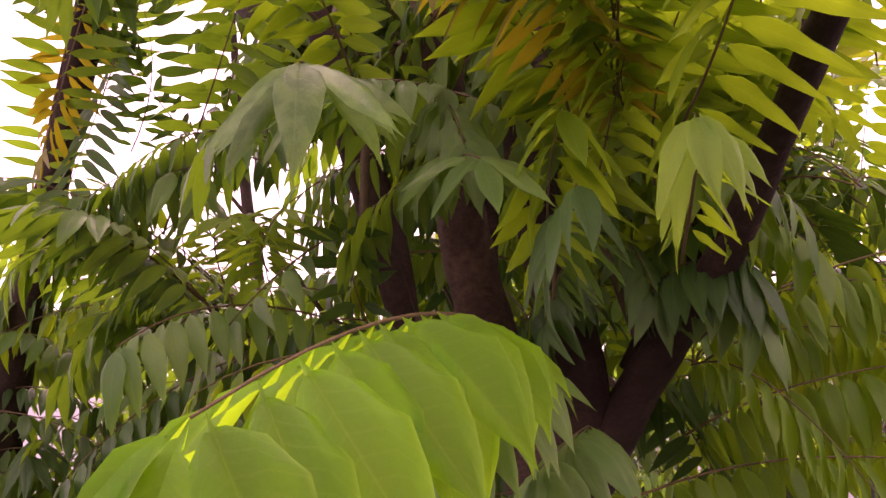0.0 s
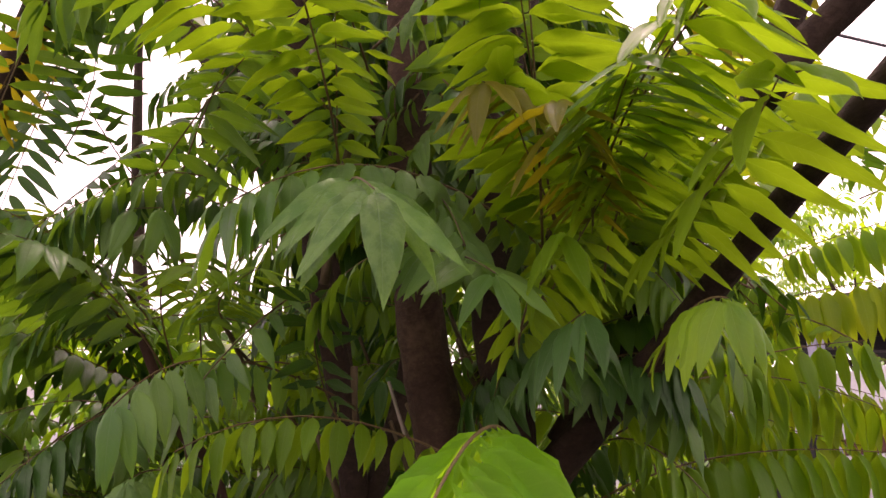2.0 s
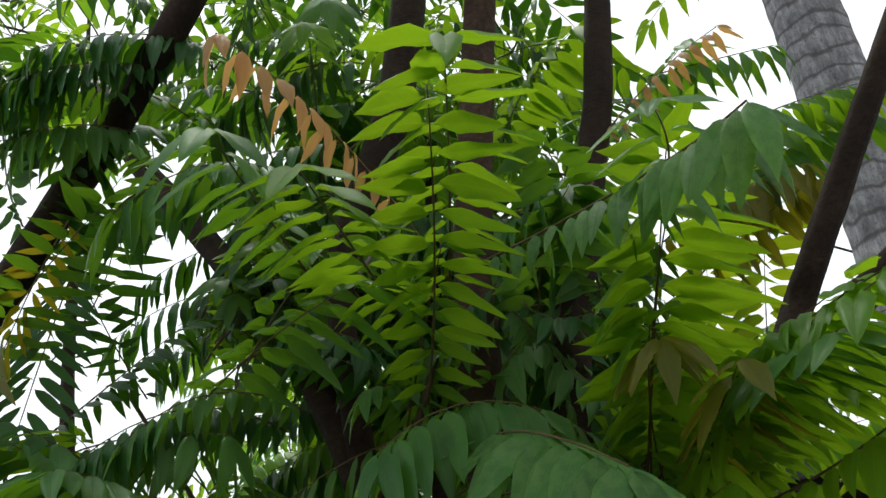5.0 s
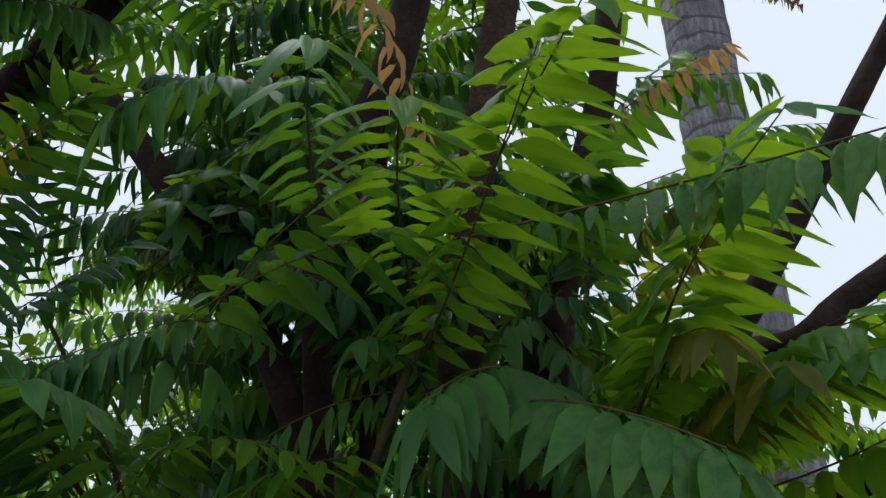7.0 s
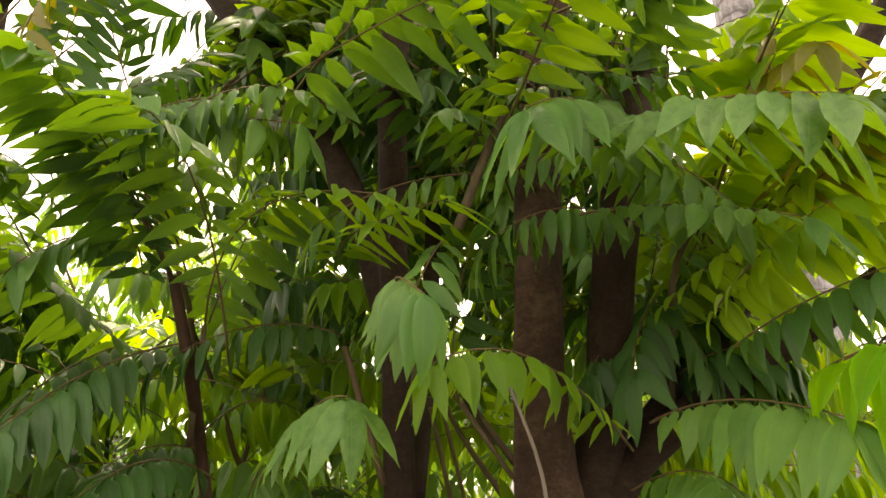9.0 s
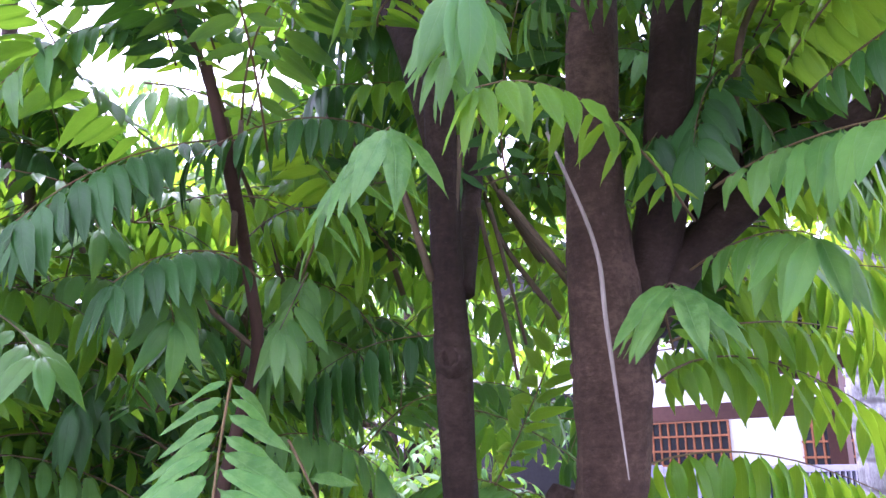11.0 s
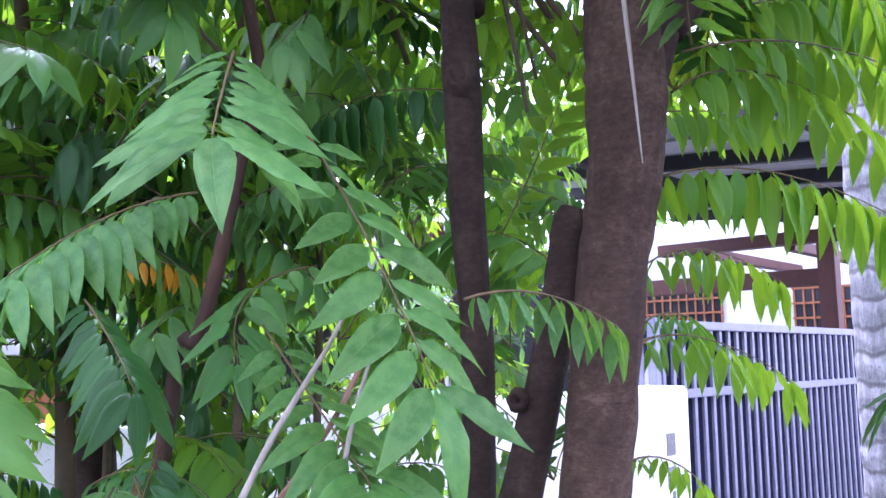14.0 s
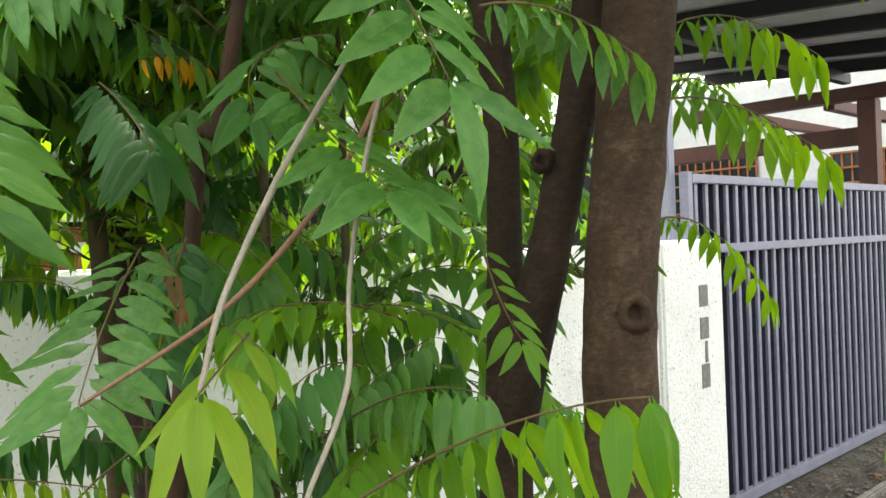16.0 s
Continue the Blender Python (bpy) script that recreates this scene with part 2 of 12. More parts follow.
M_PALM = palm_bark_material()


# ---- building helpers ----
def mesh_of(name, verts, faces, mat, smooth=True, uvs=None):
    me = bpy.data.meshes.new(name)
    me.from_pydata([tuple(v) for v in verts], [], faces)
    me.materials.append(mat)
    if smooth:
        me.polygons.foreach_set("use_smooth", [True] * len(me.polygons))
    if uvs is not None:
        layer = me.uv_layers.new(name="UVMap")
        idx = np.zeros(len(me.loops), dtype=np.int32)
        me.loops.foreach_get("vertex_index", idx)
        layer.data.foreach_set("uv", np.asarray(uvs, dtype=np.float32)[idx].ravel())
    me.update()
    return me


def child(ob, parent):
    """Hang ob under parent without moving it."""
    ob.parent = parent
    ob.matrix_parent_inverse = parent.matrix_basis.inverted()
    return ob


def part(name, bm, mat, parent, label=""):
    me = bpy.data.meshes.new(name)
    bm.to_mesh(me)
    bm.free()
    me.materials.append(mat)
    ob = new(name, me)
    if parent is not None:
        child(ob, parent)
    return tagged(ob, label)


def box(bm, lo, hi, bevel=0.0):
    lo, hi = Vector(lo), Vector(hi)
    b2 = bmesh.new()
    bmesh.ops.create_cube(b2, size=1.0, matrix=Matrix.Translation((lo + hi) / 2) @ Matrix.Diagonal((*(hi - lo), 1)))
    if bevel:
        bmesh.ops.bevel(b2, geom=b2.edges[:], offset=bevel, segments=2, affect="EDGES", clamp_overlap=True)
    tmp = bpy.data.meshes.new("tmp")
    b2.to_mesh(tmp)
    b2.free()
    bm.from_mesh(tmp)
    bpy.data.meshes.remove(tmp)
    return bm


def boxed(name, lo, hi, mat, parent=None, bevel=0.004, label=""):
    return part(name, box(bmesh.new(), lo, hi, bevel), mat, parent, label)


def spline(points, steps):
    """Points of a smooth line through the given ones (x, y, z, radius)."""
    p = np.array(points, float)
    p = np.vstack([2 * p[0] - p[1], p, 2 * p[-1] - p[-2]])
    out = []
    for i in range(1, len(p) - 2):
        for k in range(steps):
            t = k / steps
            a, b, c, d = p[i - 1], p[i], p[i + 1], p[i + 2]
            out.append(0.5 * (2 * b + (c - a) * t + (2 * a - 5 * b + 4 * c - d) * t * t + (3 * b - a - 3 * c + d) * t**3))
    out.append(p[-2])
    return np.array(out)


def tube(line, sides=12, rough=0.0, seed=0, cap=True):
    """Vertices and faces of a tapered, slightly uneven pipe along a line of (x, y, z, radius)."""
    rng = np.random.default_rng(seed)
    verts, faces = [], []
    ref = Vector((0.3, 0.9, 0.2)).normalized()
    n = len(line)
    for i, (x, y, z, r) in enumerate(line):
        a, b = line[max(i - 1, 0)][:3], line[min(i + 1, n - 1)][:3]
        d = (Vector(b) - Vector(a)).normalized()
        u = (ref - d * ref.dot(d)).normalized()
        v = d.cross(u)
        ref = u
        for k in range(sides):
            th = 2 * math.pi * k / sides
            rr = r * (1 + rough * (noise.noise(Vector((math.cos(th) * 1.7, math.sin(th) * 1.7, i * 0.35 + seed * 7.1))))) * (1 + rough * 0.2 * rng.uniform(-1, 1))
            verts.append(Vector((x, y, z)) + (u * math.cos(th) + v * math.sin(th)) * rr)
    for i in range(n - 1):
        for k in range(sides):
            k2 = (k + 1) % sides
            faces.append((i * sides + k, i * sides + k2, (i + 1) * sides + k2, (i + 1) * sides + k))
    if cap:
        faces.append(tuple(range(sides))[::-1])
        faces.append(tuple((n - 1) * sides + k for k in range(sides)))
    return verts, faces


def limb(name, points, mat, parent, label="", sides=14, rough=0.08, seed=0, steps=8):
    v, f = tube(spline(points, steps), sides, rough, seed)
    ob = new(name, mesh_of(name, v, f, mat))
    if parent is not None:
        child(ob, parent)
    return tagged(ob, label)


# ---- leaves ----
STATIONS = [(0.0, 0.0), (0.055, 0.08), (0.085, 0.42), (0.16, 0.77), (0.29, 0.97), (0.44, 1.0), (0.6, 0.84), (0.75, 0.55), (0.88, 0.24), (1.0, 0.0)]


def leaflet_shape(curl, fold, wide, twist):
    """A pointed leaflet one long: lies along +x, face to +z, each half softly rounded beside the sunken midrib."""
    verts, uvs, rows = [], [], []
    for s, hw in STATIONS:
        z = -curl * s * s
        h = hw * wide
        bend = twist * 0.2 * s * s
        if hw == 0:
            rows.append([len(verts)])
            verts.append((s, bend, z))
            uvs.append((s, 0.5))
            continue
        rows.append(list(range(len(verts), len(verts) + 5)))
        for side in (-1.0, -0.5, 0.0, 0.5, 1.0):
            out = abs(side)
            y = side * h
            lift = fold * out * h + y * twist * s + 0.3 * h * (1 - (2 * out - 1) ** 2 if out else 0)
            wave = 0.014 * math.sin(11 * s + 2.3 * side) + 0.008 * math.sin(23 * s + 4.1 * side)
            verts.append((s + 0.02 * math.sin(9 * s + side) * out, y * (1 + 0.12 * side) + bend, z + lift + wave * out))
            uvs.append((s, 0.5 + 0.5 * side))
    faces = []
    for a, b in zip(rows, rows[1:]):
        if len(a) == 1:
            faces += [(a[0], p, q) for p, q in zip(b, b[1:])]
        elif len(b) == 1:
            faces += [(p, b[0], q) for p, q in zip(a, a[1:])]
        else:
            faces += [(a[k], b[k], b[k + 1], a[k + 1]) for k in range(4)]
    return np.array(verts), faces, np.array(uvs)


SHAPES = [leaflet_shape(c, f, wd, tw) for c, f, wd, tw in (
    (0.10, 0.12, 0.137, 0.25), (0.22, 0.2, 0.144, -0.35), (0.04, 0.08, 0.132, 0.1), (0.30, 0.06, 0.15, -0.2), (0.16, 0.26, 0.134, 0.45))]
LEAFLET_MESH = {}


def leaflet_mesh(kind, k):
    if (kind, k) not in LEAFLET_MESH:
        v, f, uv = SHAPES[k]
        v = v * np.array((1.0, 1.22 if kind == "fresh" else 1.02, 2.0 if kind == "fresh" else 1.0))
        if kind == "fresh":
            v[:, 0] = v[:, 0] ** 0.8
        LEAFLET_MESH[kind, k] = mesh_of("leaflet", v, f, LEAF[kind], uvs=uv)
    return LEAFLET_MESH[kind, k]


frond_rng = np.random.default_rng(11)


def frond_frames(b, m, t, pairs, length, hang, roll, start):
    """Stalk line and a list of (3x3 axes, place, length) for the leaflets of a feather leaf."""
    rng = frond_rng
    b, m, t = (Vector(q) for q in (b, m, t))

    def at(u):
        return (1 - u) ** 2 * b + 2 * u * (1 - u) * m + u * u * t

    def along(u):
        return (2 * (1 - u) * (m - b) + 2 * u * (t - m)).normalized()

    size = (t - b).length
    line = [(*at(k / 10), 0.00165 * (1 - 0.6 * k / 10) * (0.6 + size)) for k in range(11)]
    leaves = []
    up = Vector((0, 0, 1))
    hang, roll = radians(hang), radians(roll)

    def add(u, side, sweep, scale):
        d = along(u)
        nrm = (up - d * up.dot(d))
        nrm = nrm.normalized() if nrm.length > 0.15 else d.orthogonal().normalized()
        nrm = Matrix.Rotation(roll + rng.normal(0, 0.06), 3, d) @ nrm
        s = d.cross(nrm) * side
        h = hang * rng.uniform(0.8, 1.15) + rng.normal(0, 0.06)
        sweep = sweep + rng.normal(0, 0.07)
        way = (s * math.cos(sweep) + d * math.sin(sweep)) if side else d.copy()
        way = (way * math.cos(h) - up * math.sin(h)).normalized()
        face = nrm - way * nrm.dot(way)
        if face.length < 0.1:
            face = s - way * s.dot(way)
        face.normalize()
        wid = face.cross(way).normalized()
        ax = Matrix((way, wid, face)).transposed()
        leaves.append((ax, at(u) + s * 0.002 * side * side, length * scale * rng.uniform(0.9, 1.08), rng.integers(len(SHAPES))))

    for k in range(pairs):
        f = k / max(pairs - 1, 1)
        u = start + (0.985 - start) * f
        scale = 0.62 + 0.42 * min(1.0, f * 1.9) - 0.06 * max(0.0, f - 0.7)
        sweep = 0.30 + 0.18 * f + 0.2 * f * f
        for side in (-1, 1):
            add(min(1.0, u + rng.uniform(-0.2, 0.2) * (1 - start) / pairs), side, sweep, scale)
    add(1.0, 0, 0, 1.02)
    return line, leaves


def frond_arrays(line, leaves, sides=5, slim=1.0):
    v, f = tube(line, sides)
    verts = [np.array([tuple(q) for q in v])]
    uv = [np.zeros((len(v), 2))]
    faces, mats = list(f), [1] * len(f)
    n = len(v)
    for ax, place, size, k in leaves:
        sv, sf, suv = SHAPES[k]
        verts.append((sv * size * np.array((1.0, slim, slim))) @ np.array(ax).T + np.array(place))
        uv.append(suv)
        faces += [tuple(i + n for i in q) for q in sf]
        mats += [0] * len(sf)
        n += len(sv)
    return np.vstack(verts), faces, np.vstack(uv), mats


def joined_mesh(name, sets, kind):
    """One mesh from several (verts, faces, uvs, mats)."""
    n, verts, faces, uvs, mats = 0, [], [], [], []
    for v, f, uv, mt in sets:
        verts.append(v)
        faces += [tuple(i + n for i in q) for q in f]
        uvs.append(uv)
        mats += mt
        n += len(v)
    me = mesh_of(name, np.vstack(verts), faces, LEAF[kind], uvs=np.vstack(uvs))
    me.materials.append(M_RACHIS)
    me.polygons.foreach_set("material_index", mats)
    return me


FROND_LABEL = {
    "mid": "green feather leaf with pointed leaflets", "dark": "older dark green feather leaf, darkened further for inner shade",
    "bright": "young yellow-green feather leaf lit through", "bronze": "bronze-green young feather leaf",
    "orange": "soft orange new feather leaf", "fresh": "broad fresh green feather leaf", "lime": "young lime-yellow feather leaf", "yellow": "yellow ageing feather leaf", "dry": "withered brown feather leaf"}


def frond(b, m, t, pairs, length, hang, roll, kind, start, hero=False, parent=None, slim=1.0):
    """A feather leaf from b over m to t. hero: its leaflets are pieces of their own. slim: how wide they are."""
    parent = parent or tree
    line, leaves = frond_frames(b, m, t, pairs, length, hang, roll, start)
    if hero:
        v, f = tube(line, 6)
        ob = new("frond", mesh_of("stalk", v, f, M_RACHIS))
        child(ob, parent)
        for ax, place, size, k in leaves:
            lf = new("leaflet", leaflet_mesh(kind, int(k)))
            lf.parent = ob
            lf.matrix_basis = Matrix.Translation(place) @ ax.to_4x4() @ Matrix.Scale(size, 4)
            lf.matrix_parent_inverse = parent.matrix_basis.inverted() @ parent.matrix_basis
    else:
        ob = new("frond", joined_mesh("frond", [frond_arrays(line, leaves, 5, slim)], kind))
        child(ob, parent)
    return tagged(ob, FROND_LABEL[kind])


BULK = {}


def bulk(b, az, size, lift, pairs, length, hang, kind):
    """A feather leaf of the inner or the added overhead crown, later joined with its like."""
    h = Vector((math.cos(az), math.sin(az), 0))
    b = Vector(b)
    t = b + h * size * 0.9 + Vector((0, 0, size * (lift - 0.25)))
    m = b + h * size * 0.42 + Vector((0, 0, size * (lift * 0.9 + 0.12)))
    line, leaves = frond_frames(b, m, t, pairs, length, hang, 0, 0.12)
    BULK.setdefault(kind, []).append(frond_arrays(line, leaves, 4))


# ---- ground ----
def ground_height(x, y):
    return 0.012 * noise.noise(Vector((x * 1.3, y * 1.3, 0)))


xs = [-400, -60, -20, -10, -6, -4, -3, -2.5, -2, -1.5, -1, -0.5, 0, 0.5, 1, 2, 4, 8, 20, 60, 400]
verts = [(x, y, ground_height(x, y) if abs(x) < 5 and abs(y) < 20 else 0) for y in [-400, -60, -20, -8, -4, -2, -1, 0, 1, 2, 3, 4, 4.5, 5, 5.5, 6, 6.5, 7, 8, 10, 14, 20, 60, 400] for x in xs]
nx = len(xs)
faces = [(j * nx + i, j * nx + i + 1, (j + 1) * nx + i + 1, (j + 1) * nx + i) for j in range(len(verts) // nx - 1) for i in range(nx - 1)]
tagged(new("ground", mesh_of("ground", verts, faces, M_GROUND)), "grey-brown earth and gravel verge with leaf litter", "ground", kind="structure")
tagged(boxed("road", (-0.3, -60, -0.05), (5.5, 60, 0.03), M_ROAD, bevel=0.01), "dark worn asphalt lane beside the verge", "road", kind="structure")
tagged(boxed("threshold", (-3.12, 4.0, -0.05), (-2.78, 12.0, 0.045), M_GROUND, bevel=0.012), "worn concrete strip below the gate", "pavement", kind="structure")
tagged(boxed("kerb", (-2.62, 4.05, -0.05), (-2.57, 12.0, 0.05), M_CONCRETE, bevel=0.01), "thin pale concrete kerb along the verge", "kerb", kind="structure")

# made-up wall behind the camera, closes the place and blocks low skylight
tagged(boxed("unseen_wall_across_lane", (6.2, -30, -0.1), (6.4, 30, 2.6), M_CONCRETE, bevel=0.02), "plain grey unseen wall added across the lane to cut low sky light", "wall", kind="structure")

# ---- garden wall and gate pier ----
wall = tagged(boxed("wall_front", (-2.99, -14.0, -0.1), (-2.85, 3.47, 1.47), M_WALL, bevel=0.012), "white rough-plastered garden wall with worn paint", "wall", kind="structure")
pier = tagged(boxed("gate_pier", (-3.13, 3.475, -0.1), (-2.83, 4.0, 1.475), M_WALL, bevel=0.014), "white rough-plastered gate pier with faded marks", "pier", kind="structure")
PLATE = [(0, 1.215, 0.075, 0.10), (0, 1.065, 0.075, 0.10), (0.012, 0.955, 0.022, 0.10), (0, 0.845, 0.07, 0.11)]
for k, (dy, z, wd, ht) in enumerate(PLATE):
    mark = boxed("painted_bar", (-2.8302, 3.81 - wd / 2 + dy, z - ht / 2), (-2.826, 3.81 + wd / 2 + dy, z + ht / 2), M_PAINTBLACK, pier, 0.001)

# ---- gate ----
gate = tagged(new("gate"), "grey-blue painted steel sliding gate with upright bars", "gate")
gate.matrix_basis = pose(-3.0, 6.5, 0)
GX0, GX1 = -3.03, -2.99
GY0, GY1 = 4.02, 10.0
boxed("top_rail", (GX0, GY0, 1.755), (GX1 + 0.006, GY1, 1.80), M_GATE, gate)
boxed("mid_rail", (GX0, GY0, 1.40), (GX1 + 0.006, GY1, 1.445), M_GATE, gate)
boxed("bottom_rail", (GX0, GY0, 0.06), (GX1 + 0.006, GY1, 0.12), M_GATE, gate)
boxed("end_post", (GX0, GY0 - 0.05, 0.06), (GX1 + 0.008, GY0 - 0.001, 1.81), M_GATE, gate)
# above the mid rail the sheet is added, standing in for the dark behind
boxed("backing_sheet", (GX0 - 0.02, GY0, 0.1), (GX0 - 0.012, GY1, 1.76), M_SHEET, gate, 0.001, "dark navy steel sheet behind the bars, its top standing in for the dark background")
bar_me = None
for k in range(56):
    y = GY0 + 0.06 + k * 0.105
    if bar_me is None:
        bm = box(bmesh.new(), (-0.008, -0.0155, 0.12), (0.008, 0.0155, 1.755), 0.002)
        bar_me = bpy.data.meshes.new("bar")
        bm.to_mesh(bar_me)
        bm.free()
        bar_me.materials.append(M_GATE)
    bar = new("bar", bar_me)
    child(bar, gate)
    bar.matrix_basis = pose(-3.008, y, 0)
pole = tagged(boxed("gate_pole", (-3.10, 3.90, 0), (-3.04, 3.96, 2.75), M_GATE, bevel=0.006), "tall grey-blue steel pole behind the gate pier", "pole")

# ---- house with carport behind the gate ----
house = tagged(new("house"), "white house with dark red-brown columns and beams", "house")
house.matrix_basis = pose(-6, 9, 0)
boxed("wall", (-9.0, 11.2, 0), (-2.9, 11.4, 3.5), M_HOUSE, house, 0.01)
boxed("wall", (-9.2, -6.0, 0), (-9.0, 11.2, 3.2), M_HOUSE, house, 0.01)
boxed("wall", (-8.99, 5.2, 0), (-5.6, 5.4, 2.9), M_HOUSE, house, 0.01)
for cx, cy in ((-3.535, 7.98), (-5.2, 4.6), (-3.4, 11.05)):
    boxed("column", (cx - 0.075, cy - 0.075, 0), (cx + 0.075, cy + 0.075, 2.62), M_RED, house, 0.008, "dark red-brown painted column")
boxed("beam", (-5.2, 7.9, 2.622), (-3.36, 8.04, 2.74), M_RED, house, 0.006)
boxed("beam", (-8.0, 8.06, 2.24), (-3.62, 8.16, 2.40), M_RED, house, 0.006)
boxed("rafter", (-4.78, 8.045, 2.58), (-4.68, 10.4, 2.68), M_RED, house, 0.006)
boxed("rafter", (-3.95, 8.045, 2.58), (-3.85, 10.4, 2.68), M_RED, house, 0.006)
boxed("conduit", (-3.9, 10.98, 2.52), (-3.4, 11.0, 2.54), M_DARK, house, 0.003)


def barred_window(x0, x1, z0, z1):
    win = boxed("window", (x0, 11.17, z0), (x1, 11.198, z1), M_GLASS, house, 0.004, "window with a brown grille")
    n = int((x1 - x0) / 0.12)
    for k in range(n + 1):
        x = x0 + (x1 - x0) * k / n
        boxed("window_bar", (x - 0.012, 11.14, z0), (x + 0.012, 11.165, z1), M_BRICK, win, 0.002)
    for k in range(6):
        z = z0 + (z1 - z0) * k / 5
        boxed("window_rail", (x0 - 0.02, 11.12, z - 0.014), (x1 + 0.02, 11.138, z + 0.014), M_BRICK, win, 0.002)


barred_window(-5.1, -4.0, 1.5, 2.46)
barred_window(-7.4, -6.1, 1.6, 2.6)

boxed("wall", (-5.59, 5.2, 0), (-4.2, 5.4, 2.32), M_DARK, house, 0.01, "dark sheet-metal store wall")

# corrugated carport roof
cr = tagged(new("carport_roof"), "grey corrugated steel carport roof on black purlins", "roof")
cr.matrix_basis = pose(-5, 7, 2.9)
verts, faces = [], []
nc = 150
for i in range(nc + 1):
    y = 4.3 + i * 3.65 / nc
    z = 0.022 * max(-0.7, min(0.7, math.sin(i * math.pi / 3))) / 0.7
    verts += [(-5.0, y, 3.077 + z), (-2.5, y, 2.876 + z), (-5.0, y, 3.081 + z), (-2.5, y, 2.88 + z)]
for i in range(nc):
    a, b = i * 4, i * 4 + 4
    faces += [(a, a + 1, b + 1, b), (a + 2, b + 2, b + 3, a + 3)]
ob = new("roof_sheet", mesh_of("roof_sheet", verts, faces, M_ROOF, False))
child(ob, cr)
for k in range(5):
    y = 4.36 + k * 0.85
    bm = box(bmesh.new(), (-4.95, y - 0.03, -0.05), (-2.55, y + 0.03, 0.05), 0.004)
    bm.transform(Matrix.Translation((-3.05, 0, 2.845)) @ Matrix.Rotation(math.atan(0.0804), 4, "Y") @ Matrix.Translation((3.05, 0, 0)))
    part("purlin", bm, M_DARK, cr)
boxed("cross_beam", (-3.72, 4.3, 2.76), (-3.64, 7.89, 2.85), M_DARK, cr, 0.004)
boxed("gutter", (-2.5, 4.26, 2.82), (-2.43, 7.95, 2.91), M_DARK, cr, 0.01)

# low balustrade and dark shed seen over the wall
bal = tagged(new("balustrade"), "orange-brown balustrade with white rails behind the wall", "balustrade")
bal.matrix_basis = pose(-4.2, 0, 0)
boxed("panel", (-4.3, -6, 0), (-4.2, 2.0, 1.62), M_BRICK, bal, 0.01)
boxed("rail", (-4.19, -6, 1.52), (-4.15, 2.0, 1.56), M_HOUSE, bal, 0.005)
boxed("rail", (-4.19, -6, 1.64), (-4.13, 2.0, 1.70), M_HOUSE, bal, 0.005)
for k in range(16):
    boxed("post", (-4.2, -5.8 + k * 0.5, 1.3), (-4.16, -5.76 + k * 0.5, 1.68), M_HOUSE, bal, 0.004)
shed = tagged(new("outbuilding"), "dark grey outbuilding behind the garden wall", "building")
shed.matrix_basis = pose(-5.5, 2.6, 0)
boxed("wall", (-6.5, 0.9, 0), (-4.6, 3.3, 2.1), M_DARK, shed, 0.02)
boxed("roof", (-6.7, 0.7, 2.1), (-4.4, 3.5, 2.2), M_ROOF, shed, 0.02)

# litter on the verge before the gate
lit_rng = np.random.default_rng(17)
verts, faces = [], []
for k in range(2600):
    x, y, r = lit_rng.uniform(-2.97, -1.7), lit_rng.uniform(4.0, 7.5), lit_rng.uniform(0.004, 0.016)
    z = (0.046 if x < -2.78 else ground_height(x, y)) + r * 0.3
    q = len(verts)
    verts += [(x + r * a * lit_rng.uniform(0.7, 1.3), y + r * b * lit_rng.uniform(0.7, 1.3), z + r * c) for a, b, c in ((1, 0, 0), (0, 1, 0), (-1, 0, 0), (0, -1, 0), (0, 0, 0.7), (0, 0, -0.6))]
    faces += [(q, q + 1, q + 4), (q + 1, q + 2, q + 4), (q + 2, q + 3, q + 4), (q + 3, q, q + 4), (q + 1, q, q + 5), (q + 2, q + 1, q + 5), (q + 3, q + 2, q + 5), (q, q + 3, q + 5)]
tagged(new("gravel", mesh_of("gravel", verts, faces, M_PEBBLE, False)), "loose grey and pale pebbles on the verge", "gravel", kind="stuff")
sets = []
for k in range(420):
    x, y = lit_rng.uniform(-2.95, -1.7), lit_rng.uniform(4.0, 8.5)
    ax = Matrix.Rotation(lit_rng.uniform(0, 6.28), 3, "Z") @ Matrix.Rotation(lit_rng.normal(0, 0.25), 3, "X")
    sv, sf, suv = SHAPES[k % 5]
    sets.append(((sv * lit_rng.uniform(0.03, 0.07)) @ np.array(ax).T + np.array((x, y, ground_height(x, y) + (0.052 if x < -2.78 else 0.02))), sf, suv, [0] * len(sf)))
tagged(new("leaf_litter", joined_mesh("leaf_litter", sets, "dry")), "dry brown fallen leaflets on the ground", "leaf litter", kind="stuff")

